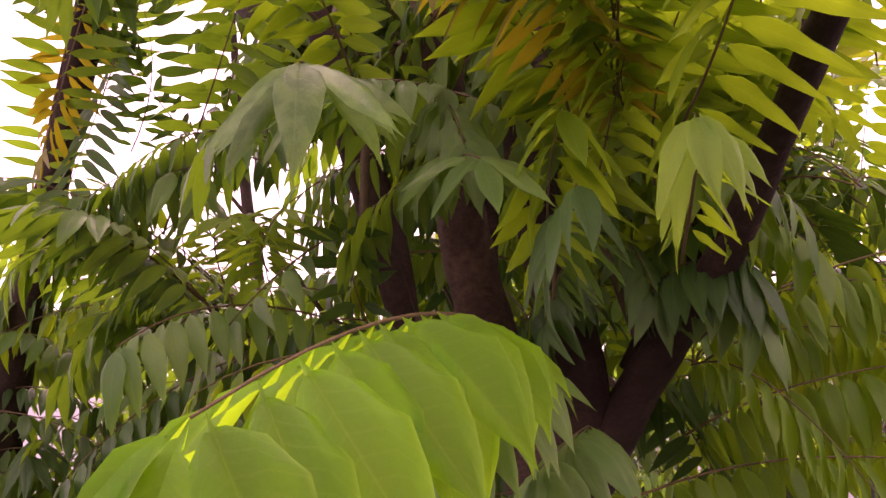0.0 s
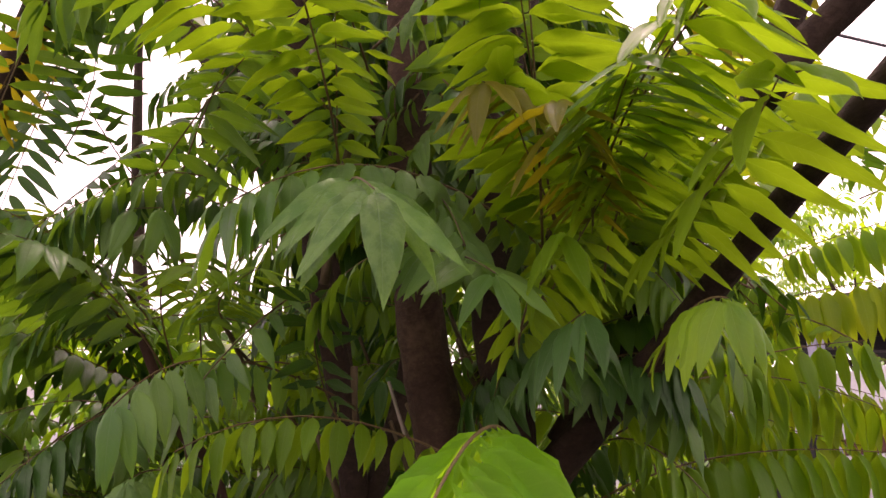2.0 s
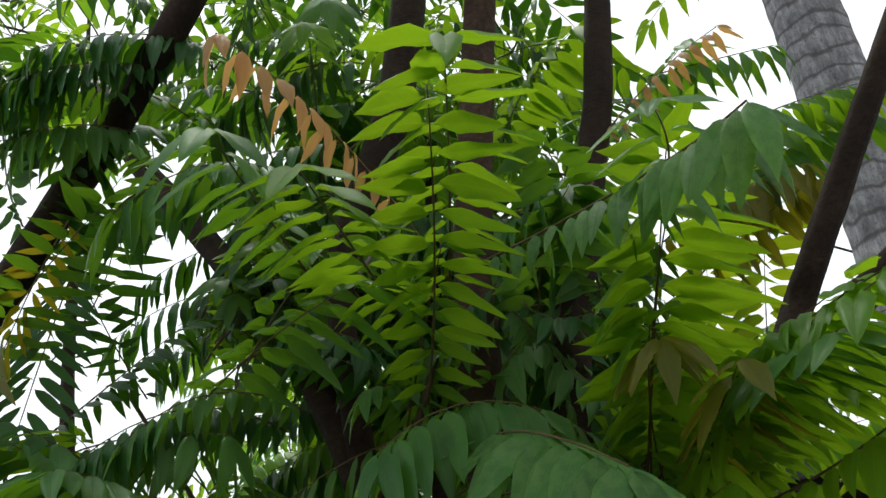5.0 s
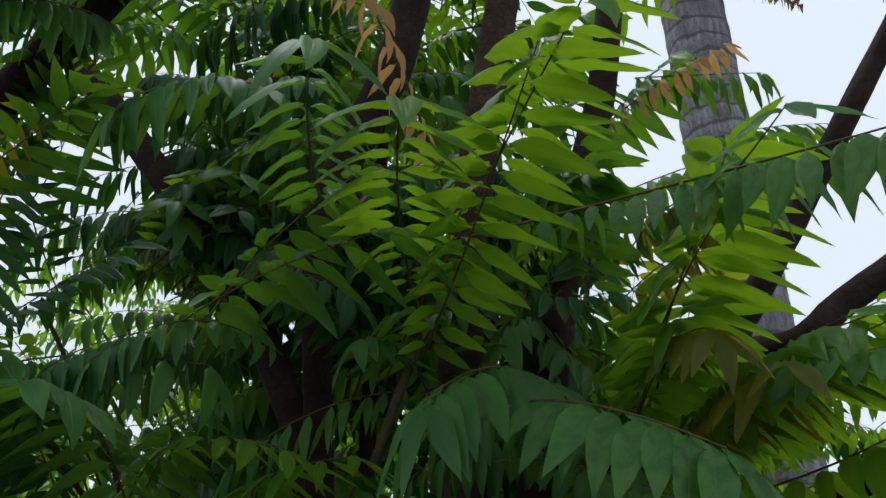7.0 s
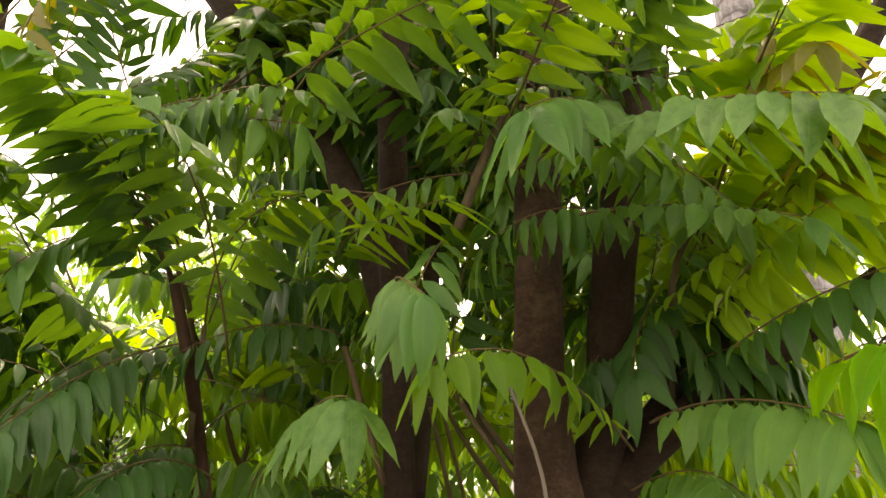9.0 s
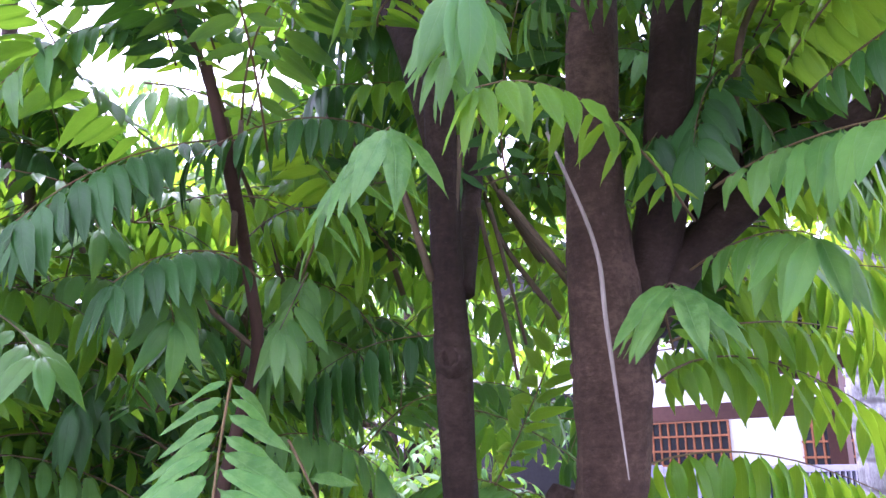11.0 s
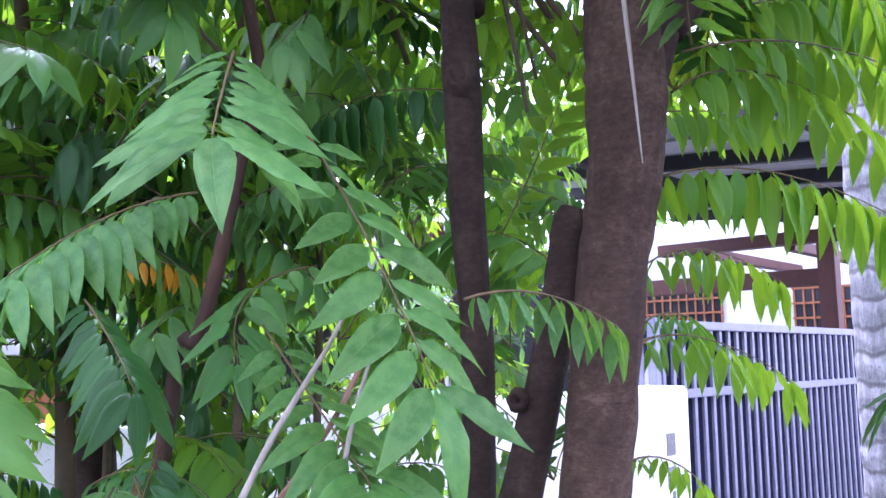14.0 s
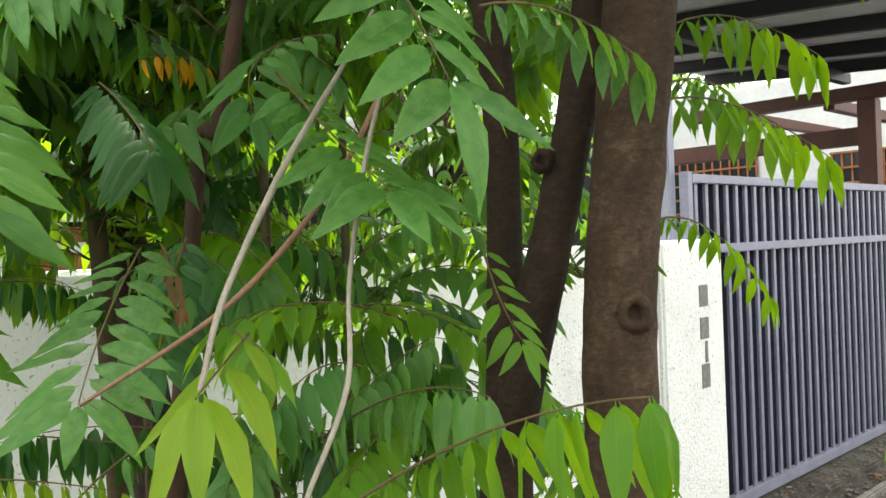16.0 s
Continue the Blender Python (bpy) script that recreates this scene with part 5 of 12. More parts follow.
frond((-2.075, 1.175, 2.832), (-2.124, 1.001, 2.819), (-2.178, 0.883, 2.714), 12, .1, 55, 0, "mid", .03)
frond((-1.742, 0.612, 2.269), (-1.686, 0.536, 2.317), (-1.632, 0.471, 2.342), 12, .08, 22, 0, "mid", .05)
frond((-1.722, 0.740, 2.178), (-1.695, 0.639, 2.218), (-1.659, 0.548, 2.248), 11, .08, 35, 0, "mid", .05)
frond((-1.624, 0.782, 2.209), (-1.534, 0.755, 2.292), (-1.456, 0.744, 2.316), 10, .075, 30, 0, "mid", .08)
frond((-1.784, 0.563, 1.286), (-1.770, 0.611, 1.280), (-1.737, 0.688, 1.253), 9, .05, 75, 0, "lime", .03)
frond((-2.162, 0.703, 1.249), (-2.118, 0.822, 1.225), (-2.021, 0.909, 1.206), 12, .062, 75, 0, "dark", .03)
frond((-2.193, 0.675, 1.469), (-2.176, 0.739, 1.474), (-2.102, 0.800, 1.446), 9, .06, 75, 0, "dark", .03)
frond((-1.994, 1.107, 1.354), (-1.947, 1.175, 1.372), (-1.825, 1.237, 1.349), 9, .08, 75, 0, "dark", .03)
frond((-2.024, 0.964, 1.376), (-1.974, 1.053, 1.396), (-1.912, 1.137, 1.364), 9, .07, 72, 0, "mid", .03)
frond((-1.430, 1.383, 2.164), (-1.393, 1.497, 2.187), (-1.335, 1.620, 2.198), 12, .085, 72, 0, "lime", .03)
frond((-1.498, 1.386, 2.131), (-1.452, 1.522, 2.123), (-1.391, 1.653, 2.113), 13, .08, 74, 0, "lime", .03)
frond((-1.446, 1.305, 1.958), (-1.410, 1.431, 1.985), (-1.358, 1.559, 1.988), 13, .07, 74, 0, "bright", .03)
frond((-0.990, 1.000, 2.250), (-0.896, 0.954, 2.292), (-0.740, 0.895, 2.300), 9, .09, 35, 0, "bright", .1)
frond((-1.158, 1.176, 2.320), (-1.041, 1.189, 2.377), (-0.890, 1.230, 2.388), 11, .085, 55, 0, "bright", .05)
frond((-1.948, 1.170, 2.535), (-1.944, 1.019, 2.587), (-1.963, 0.872, 2.519), 12, .08, 60, 0, "dark", .03)
frond((-1.971, 1.192, 2.405), (-1.975, 1.035, 2.461), (-1.993, 0.880, 2.391), 12, .08, 60, 0, "mid", .03)
frond((-2.029, 1.158, 2.655), (-2.028, 1.002, 2.683), (-2.050, 0.861, 2.599), 12, .08, 55, 0, "mid", .03)
frond((-1.934, 1.066, 2.329), (-1.918, 0.937, 2.400), (-1.919, 0.790, 2.362), 12, .08, 55, 0, "mid", .03)
frond((-1.072, 1.175, 2.808), (-1.004, 1.223, 2.806), (-0.915, 1.233, 2.770), 10, .06, 60, 0, "mid", .03)
frond((-1.040, 1.366, 2.779), (-0.974, 1.394, 2.789), (-0.888, 1.441, 2.775), 12, .06, 50, 0, "bright", .03)
frond((-1.423, 1.644, 2.296), (-1.320, 1.722, 2.318), (-1.197, 1.804, 2.313), 13, .1, 74, 0, "lime", .03)
frond((-1.355, 1.680, 2.372), (-1.276, 1.730, 2.399), (-1.169, 1.795, 2.407), 12, .085, 70, 0, "bright", .03)
frond((-1.442, 1.511, 2.180), (-1.334, 1.610, 2.185), (-1.198, 1.656, 2.118), 15, .1, 72, 0, "lime", .03)
frond((-1.507, 1.451, 2.115), (-1.373, 1.586, 2.111), (-1.223, 1.643, 2.050), 15, .1, 74, 0, "lime", .03)
frond((-0.955, 1.018, 2.196), (-0.828, 0.990, 2.210), (-0.738, 0.956, 2.253), 9, .085, 40, 0, "bright", .08)
frond((-1.229, 1.345, 2.729), (-1.092, 1.407, 2.780), (-0.950, 1.478, 2.791), 15, .08, 55, 0, "bright", .03)
frond((-1.221, 1.333, 2.651), (-1.118, 1.369, 2.713), (-0.998, 1.393, 2.687), 12, .09, 68, 0, "bronze", .03)
frond((-1.407, 0.605, 2.835), (-1.381, 0.496, 2.807), (-1.388, 0.416, 2.719), 14, .08, 60, 0, "dark", .03, slim=0.85)
frond((-1.464, 0.589, 2.764), (-1.428, 0.500, 2.745), (-1.424, 0.429, 2.667), 13, .08, 60, 0, "mid", .03, slim=0.85)
frond((-1.369, 0.652, 2.865), (-1.380, 0.550, 2.877), (-1.392, 0.454, 2.797), 13, .08, 60, 0, "dark", .03)
frond((-1.567, 1.089, 2.374), (-1.563, 0.970, 2.414), (-1.583, 0.838, 2.357), 13, .085, 60, 0, "dark", .03)
frond((-1.564, 1.123, 2.289), (-1.577, 0.986, 2.334), (-1.591, 0.861, 2.275), 13, .085, 60, 0, "dark", .03)
frond((-1.653, 1.081, 2.498), (-1.643, 0.971, 2.520), (-1.653, 0.862, 2.462), 12, .08, 60, 0, "dark", .03)
frond((-1.757, 0.934, 2.822), (-1.806, 0.829, 2.840), (-1.851, 0.731, 2.738), 12, .08, 60, 0, "dark", .03)
frond((-1.798, 0.989, 2.700), (-1.857, 0.879, 2.714), (-1.891, 0.783, 2.619), 12, .08, 60, 0, "dark", .03)
frond((-1.241, 1.550, 2.457), (-1.198, 1.520, 2.544), (-1.105, 1.426, 2.642), 12, .085, 30, 0, "lime", .05)
frond((-1.370, 1.599, 2.496), (-1.322, 1.568, 2.593), (-1.253, 1.483, 2.672), 11, .085, 35, 0, "lime", .05)
frond((-1.509, 1.721, 2.327), (-1.453, 1.706, 2.439), (-1.353, 1.658, 2.511), 10, .08, 40, 0, "bright", .05)
frond((-1.507, 1.071, 2.271), (-1.508, 0.985, 2.306), (-1.533, 0.887, 2.267), 11, .075, 50, 0, "bright", .03)
frond((-1.545, 1.059, 2.407), (-1.555, 0.958, 2.430), (-1.579, 0.866, 2.375), 11, .075, 45, 0, "bright", .03)
frond((-1.537, 1.173, 2.313), (-1.525, 1.148, 2.420), (-1.502, 1.062, 2.495), 10, .07, 35, 0, "bright", .05)
frond((-1.201, 1.094, 2.187), (-1.157, 1.077, 2.254), (-1.131, 1.042, 2.321), 9, .06, 35, 0, "bright", .05)
frond((-1.210, 1.159, 2.206), (-1.178, 1.170, 2.283), (-1.127, 1.119, 2.344), 9, .07, 35, 0, "bright", .05)
frond((-1.037, 0.942, 2.097), (-0.968, 0.915, 2.123), (-0.876, 0.893, 2.127), 11, .055, 55, 0, "dark", .05)
frond((-1.051, 0.948, 2.133), (-0.998, 0.929, 2.181), (-0.917, 0.911, 2.199), 10, .07, 50, 0, "bright", .05)
# end of the single fronds
# leaves deeper in the crown
frond((-0.96, 2.56, 2.04), (-1.13, 2.53, 2.16), (-1.32, 2.50, 2.02), 11, 0.062, 65, 0, "bright", 0.12)
frond((-1.52, 1.42, 2.93), (-1.69, 1.39, 3.06), (-1.88, 1.37, 2.92), 11, 0.074, 15, 0, "dark", 0.12)
frond((-1.52, 1.42, 2.93), (-1.54, 1.27, 3.09), (-1.56, 1.11, 2.98), 10, 0.083, 15, 0, "mid", 0.12)
frond((-1.52, 1.42, 2.93), (-1.47, 1.25, 3.07), (-1.40, 1.06, 2.92), 13, 0.065, 30, 0, "bright", 0.12)
frond((-1.44, 1.19, 1.67), (-1.56, 1.24, 1.84), (-1.70, 1.29, 1.73), 12, 0.079, 30, 0, "bright", 0.12)
frond((-1.44, 1.19, 1.67), (-1.56, 1.15, 1.86), (-1.70, 1.10, 1.76), 13, 0.084, 30, 0, "mid", 0.12)
frond((-1.64, 1.77, 2.95), (-1.77, 1.88, 3.12), (-1.91, 2.01, 2.98), 12, 0.073, 65, 0, "bright", 0.12)
frond((-1.64, 1.77, 2.95), (-1.78, 1.67, 3.19), (-1.94, 1.55, 3.05), 11, 0.058, 45, 0, "mid", 0.12)
frond((-1.29, 1.84, 1.44), (-1.17, 1.86, 1.50), (-1.04, 1.88, 1.39), 12, 0.075, 30, 0, "bright", 0.12)
frond((-1.29, 1.84, 1.44), (-1.17, 1.90, 1.63), (-1.03, 1.96, 1.53), 13, 0.071, 30, 0, "mid", 0.12)
frond((-1.28, 2.42, 1.65), (-1.26, 2.53, 1.73), (-1.25, 2.65, 1.64), 11, 0.081, 65, 0, "bright", 0.12)
frond((-1.28, 2.42, 1.65), (-1.29, 2.24, 1.79), (-1.29, 2.03, 1.64), 10, 0.080, 30, 0, "mid", 0.12)
frond((-1.28, 2.42, 1.65), (-1.16, 2.31, 1.71), (-1.03, 2.18, 1.57), 10, 0.074, 65, 0, "bright", 0.12)
frond((-1.28, 2.42, 1.65), (-1.14, 2.41, 1.72), (-0.98, 2.40, 1.59), 14, 0.084, 15, 0, "bright", 0.12)
frond((-1.00, 1.54, 3.32), (-1.17, 1.52, 3.54), (-1.36, 1.50, 3.41), 13, 0.069, 45, 0, "dark", 0.12)
frond((-1.00, 1.54, 3.32), (-1.06, 1.40, 3.38), (-1.13, 1.24, 3.24), 12, 0.062, 65, 0, "bright", 0.12)
frond((-1.00, 1.54, 3.32), (-0.83, 1.50, 3.46), (-0.63, 1.46, 3.31), 13, 0.079, 15, 0, "bright", 0.12)
frond((-1.00, 1.54, 3.32), (-0.86, 1.50, 3.39), (-0.71, 1.45, 3.27), 12, 0.064, 45, 0, "bright", 0.12)
frond((-1.43, 2.04, 1.04), (-1.39, 1.93, 1.21), (-1.36, 1.80, 1.12), 13, 0.070, 65, 0, "bright", 0.12)
frond((-1.43, 2.04, 1.04), (-1.31, 2.08, 1.21), (-1.18, 2.14, 1.12), 14, 0.068, 45, 0, "mid", 0.12)
frond((-1.43, 2.04, 1.04), (-1.38, 2.15, 1.15), (-1.32, 2.27, 1.05), 11, 0.081, 45, 0, "dark", 0.12)
frond((-1.23, 1.91, 1.99), (-1.17, 2.05, 2.07), (-1.11, 2.20, 1.95), 14, 0.071, 30, 0, "dark", 0.12)
frond((-1.23, 1.91, 1.99), (-1.11, 1.89, 2.10), (-0.98, 1.87, 2.00), 12, 0.064, 45, 0, "bright", 0.12)
frond((-1.23, 1.91, 1.99), (-1.10, 1.93, 2.04), (-0.95, 1.94, 1.92), 10, 0.074, 65, 0, "bright", 0.12)
frond((-1.64, 1.35, 1.44), (-1.74, 1.40, 1.50), (-1.86, 1.46, 1.40), 14, 0.066, 15, 0, "mid", 0.12)
frond((-1.64, 1.35, 1.44), (-1.78, 1.27, 1.56), (-1.93, 1.18, 1.43), 11, 0.077, 15, 0, "mid", 0.12)
frond((-1.64, 1.35, 1.44), (-1.64, 1.20, 1.65), (-1.65, 1.02, 1.54), 12, 0.061, 65, 0, "mid", 0.12)
frond((-1.64, 1.35, 1.44), (-1.68, 1.47, 1.58), (-1.72, 1.61, 1.48), 11, 0.075, 30, 0, "dark", 0.12)
frond((-1.10, 2.39, 1.28), (-1.25, 2.46, 1.34), (-1.43, 2.54, 1.19), 11, 0.063, 30, 0, "bright", 0.12)
frond((-1.55, 1.13, 2.20), (-1.62, 1.21, 2.25), (-1.71, 1.31, 2.15), 10, 0.067, 65, 0, "bright", 0.12)
frond((-1.55, 1.13, 2.20), (-1.68, 1.12, 2.34), (-1.84, 1.12, 2.23), 11, 0.059, 65, 0, "mid", 0.12)
frond((-1.55, 1.13, 2.20), (-1.50, 1.27, 2.28), (-1.44, 1.43, 2.16), 12, 0.066, 65, 0, "mid", 0.12)
frond((-1.43, 2.33, 1.34), (-1.39, 2.48, 1.40), (-1.34, 2.65, 1.26), 13, 0.084, 30, 0, "mid", 0.12)
frond((-1.43, 2.33, 1.34), (-1.29, 2.21, 1.49), (-1.13, 2.08, 1.35), 11, 0.078, 30, 0, "bright", 0.12)
frond((-1.43, 2.33, 1.34), (-1.33, 2.38, 1.42), (-1.21, 2.43, 1.33), 10, 0.063, 45, 0, "bright", 0.12)
frond((-0.88, 1.56, 3.23), (-0.76, 1.47, 3.40), (-0.62, 1.36, 3.27), 12, 0.070, 65, 0, "mid", 0.12)
frond((-0.88, 1.56, 3.23), (-0.76, 1.66, 3.41), (-0.61, 1.77, 3.29), 11, 0.066, 15, 0, "mid", 0.12)
frond((-0.88, 1.56, 3.23), (-1.05, 1.53, 3.33), (-1.24, 1.49, 3.19), 11, 0.069, 15, 0, "bright", 0.12)
frond((-0.88, 1.56, 3.23), (-0.85, 1.39, 3.47), (-0.82, 1.18, 3.33), 14, 0.066, 65, 0, "mid", 0.12)
frond((-1.16, 1.69, 2.12), (-1.09, 1.81, 2.21), (-1.01, 1.94, 2.09), 14, 0.071, 30, 0, "bright", 0.12)
frond((-1.16, 1.69, 2.12), (-1.33, 1.63, 2.37), (-1.53, 1.57, 2.23), 11, 0.083, 15, 0, "bright", 0.12)
frond((-1.16, 1.69, 2.12), (-1.04, 1.66, 2.22), (-0.91, 1.62, 2.12), 14, 0.059, 30, 0, "bright", 0.12)
frond((-1.16, 1.69, 2.12), (-1.00, 1.75, 2.30), (-0.82, 1.82, 2.16), 12, 0.071, 45, 0, "mid", 0.12)
frond((-1.22, 2.30, 1.96), (-1.08, 2.24, 2.14), (-0.93, 2.18, 2.02), 13, 0.071, 65, 0, "mid", 0.12)
frond((-1.22, 2.30, 1.96), (-1.06, 2.35, 2.20), (-0.87, 2.42, 2.07), 13, 0.076, 45, 0, "bright", 0.12)
frond((-1.22, 2.30, 1.96), (-1.16, 2.46, 2.09), (-1.10, 2.65, 1.94), 12, 0.083, 15, 0, "bright", 0.12)
frond((-1.22, 2.30, 1.96), (-1.21, 2.18, 2.11), (-1.20, 2.04, 2.02), 13, 0.079, 15, 0, "mid", 0.12)
frond((-0.97, 1.60, 3.42), (-0.99, 1.78, 3.66), (-1.01, 1.98, 3.52), 13, 0.069, 30, 0, "bright", 0.12)
frond((-0.97, 1.60, 3.42), (-1.10, 1.61, 3.56), (-1.24, 1.62, 3.46), 14, 0.079, 45, 0, "bright", 0.12)
frond((-0.97, 1.60, 3.42), (-1.09, 1.48, 3.53), (-1.22, 1.35, 3.40), 13, 0.078, 65, 0, "bright", 0.12)
frond((-0.91, 1.86, 1.61), (-1.01, 1.80, 1.76), (-1.13, 1.74, 1.67), 11, 0.061, 45, 0, "bright", 0.12)
frond((-0.91, 1.86, 1.61), (-1.03, 1.82, 1.65), (-1.16, 1.78, 1.54), 14, 0.059, 15, 0, "mid", 0.12)
frond((-0.97, 2.20, 1.64), (-1.07, 2.10, 1.71), (-1.19, 1.99, 1.59), 13, 0.073, 45, 0, "mid", 0.12)
frond((-1.48, 1.47, 2.04), (-1.57, 1.55, 2.20), (-1.68, 1.64, 2.11), 13, 0.060, 45, 0, "bright", 0.12)
frond((-1.48, 1.47, 2.04), (-1.60, 1.44, 2.19), (-1.73, 1.41, 2.09), 11, 0.080, 15, 0, "mid", 0.12)
frond((-1.48, 1.47, 2.04), (-1.55, 1.32, 2.21), (-1.64, 1.16, 2.09), 13, 0.084, 30, 0, "bright", 0.12)
frond((-1.48, 1.47, 2.04), (-1.47, 1.63, 2.23), (-1.46, 1.82, 2.11), 12, 0.082, 15, 0, "mid", 0.12)
frond((-0.85, 1.50, 3.24), (-0.80, 1.61, 3.30), (-0.74, 1.72, 3.21), 13, 0.072, 65, 0, "dark", 0.12)
frond((-0.85, 1.50, 3.24), (-1.00, 1.43, 3.39), (-1.17, 1.34, 3.26), 10, 0.064, 65, 0, "bright", 0.12)
frond((-1.27, 2.42, 2.36), (-1.37, 2.39, 2.49), (-1.49, 2.35, 2.40), 14, 0.060, 15, 0, "mid", 0.12)
frond((-1.27, 2.42, 2.36), (-1.13, 2.30, 2.45), (-0.98, 2.15, 2.29), 11, 0.063, 45, 0, "mid", 0.12)
frond((-1.27, 2.42, 2.36), (-1.13, 2.43, 2.43), (-0.96, 2.44, 2.31), 14, 0.080, 15, 0, "bright", 0.12)
frond((-1.27, 2.42, 2.36), (-1.14, 2.54, 2.46), (-0.98, 2.67, 2.30), 13, 0.079, 15, 0, "bright", 0.12)
frond((-1.08, 2.39, 1.43), (-1.26, 2.42, 1.53), (-1.47, 2.45, 1.37), 14, 0.069, 65, 0, "bright", 0.12)
frond((-1.08, 2.39, 1.43), (-1.16, 2.27, 1.59), (-1.26, 2.13, 1.47), 14, 0.064, 45, 0, "bright", 0.12)
frond((-1.43, 2.23, 2.53), (-1.30, 2.30, 2.61), (-1.14, 2.38, 2.48), 10, 0.082, 45, 0, "mid", 0.12)
frond((-1.43, 2.23, 2.53), (-1.44, 2.36, 2.70), (-1.45, 2.51, 2.60), 10, 0.061, 15, 0, "bright", 0.12)
frond((-1.64, 1.64, 1.01), (-1.63, 1.51, 1.10), (-1.61, 1.36, 1.00), 11, 0.072, 15, 0, "bright", 0.12)
frond((-1.64, 1.64, 1.01), (-1.76, 1.63, 1.16), (-1.90, 1.61, 1.07), 13, 0.068, 30, 0, "bright", 0.12)
frond((-1.06, 1.74, 1.64), (-1.13, 1.87, 1.71), (-1.21, 2.03, 1.58), 14, 0.071, 65, 0, "bright", 0.12)
frond((-1.06, 1.74, 1.64), (-1.14, 1.82, 1.68), (-1.23, 1.91, 1.59), 14, 0.063, 15, 0, "bright", 0.12)
frond((-0.95, 2.14, 1.93), (-1.10, 2.15, 1.97), (-1.27, 2.17, 1.84), 10, 0.070, 45, 0, "bright", 0.12)
frond((-0.95, 2.14, 1.93), (-1.09, 2.07, 2.01), (-1.24, 1.99, 1.88), 14, 0.059, 65, 0, "mid", 0.12)
frond((-1.03, 1.66, 1.24), (-1.09, 1.53, 1.44), (-1.16, 1.38, 1.33), 10, 0.072, 65, 0, "mid", 0.12)
frond((-1.03, 1.66, 1.24), (-1.13, 1.77, 1.31), (-1.24, 1.90, 1.18), 13, 0.073, 45, 0, "mid", 0.12)
frond((-1.03, 1.66, 1.24), (-1.15, 1.69, 1.39), (-1.29, 1.71, 1.29), 12, 0.072, 30, 0, "dark", 0.12)
frond((-1.82, 1.21, 1.88), (-1.91, 1.30, 2.04), (-2.01, 1.39, 1.95), 14, 0.072, 15, 0, "dark", 0.12, parent=tree_b)
frond((-1.82, 1.21, 1.88), (-2.00, 1.22, 2.14), (-2.21, 1.24, 2.00), 13, 0.076, 15, 0, "mid", 0.12, parent=tree_b)
frond((-1.82, 1.21, 1.88), (-1.91, 1.08, 2.02), (-2.00, 0.93, 1.89), 10, 0.067, 15, 0, "mid", 0.12, parent=tree_b)
frond((-1.82, 1.21, 1.88), (-1.77, 1.06, 2.06), (-1.72, 0.89, 1.94), 10, 0.079, 65, 0, "mid", 0.12, parent=tree_b)
frond((-1.82, 1.21, 1.88), (-1.66, 1.23, 1.94), (-1.46, 1.24, 1.79), 12, 0.061, 15, 0, "mid", 0.12, parent=tree_b)
frond((-1.82, 1.21, 1.88), (-1.72, 1.27, 1.99), (-1.61, 1.33, 1.90), 10, 0.075, 30, 0, "mid", 0.12, parent=tree_b)
frond((-2.39, 1.47, 2.49), (-2.26, 1.45, 2.66), (-2.13, 1.41, 2.56), 14, 0.062, 15, 0, "bright", 0.12, parent=tree_b)
frond((-2.39, 1.47, 2.49), (-2.27, 1.47, 2.63), (-2.14, 1.48, 2.54), 11, 0.064, 30, 0, "mid", 0.12, parent=tree_b)
frond((-2.39, 1.47, 2.49), (-2.44, 1.59, 2.54), (-2.50, 1.72, 2.43), 10, 0.062, 15, 0, "dark", 0.12, parent=tree_b)
frond((-2.20, 0.38, 1.93), (-2.23, 0.51, 2.11), (-2.25, 0.66, 2.01), 11, 0.082, 65, 0, "mid", 0.12, parent=tree_b)
frond((-2.20, 0.38, 1.93), (-2.33, 0.39, 2.10), (-2.48, 0.41, 1.99), 11, 0.082, 45, 0, "dark", 0.12, parent=tree_b)
frond((-2.20, 0.38, 1.93), (-2.27, 0.27, 2.02), (-2.34, 0.14, 1.91), 11, 0.074, 65, 0, "dark", 0.12, parent=tree_b)
frond((-2.20, 0.38, 1.93), (-2.15, 0.22, 2.09), (-2.08, 0.04, 1.95), 12, 0.067, 45, 0, "bright", 0.12, parent=tree_b)
frond((-2.20, 0.38, 1.93), (-2.04, 0.36, 2.15), (-1.85, 0.34, 2.02), 12, 0.082, 65, 0, "mid", 0.12, parent=tree_b)
frond((-2.20, 0.38, 1.93), (-2.12, 0.49, 2.02), (-2.03, 0.62, 1.91), 12, 0.069, 45, 0, "dark", 0.12, parent=tree_b)
frond((-1.82, 0.79, 1.88), (-1.93, 0.77, 1.92), (-2.07, 0.75, 1.82), 12, 0.064, 15, 0, "mid", 0.12, parent=tree_b)
frond((-1.82, 0.79, 1.88), (-1.87, 0.69, 2.02), (-1.93, 0.57, 1.93), 12, 0.061, 65, 0, "mid", 0.12, parent=tree_b)
frond((-1.82, 0.79, 1.88), (-1.82, 0.91, 1.94), (-1.82, 1.04, 1.84), 11, 0.067, 45, 0, "mid", 0.12, parent=tree_b)
frond((-1.82, 0.79, 1.88), (-1.93, 0.91, 2.04), (-2.05, 1.05, 1.91), 14, 0.082, 15, 0, "bright", 0.12, parent=tree_b)
frond((-1.96, 1.79, 3.32), (-2.14, 1.78, 3.55), (-2.35, 1.76, 3.41), 13, 0.070, 45, 0, "bright", 0.12, parent=tree_b)
frond((-1.96, 1.79, 3.32), (-2.03, 1.65, 3.38), (-2.10, 1.48, 3.24), 12, 0.074, 30, 0, "mid", 0.12, parent=tree_b)
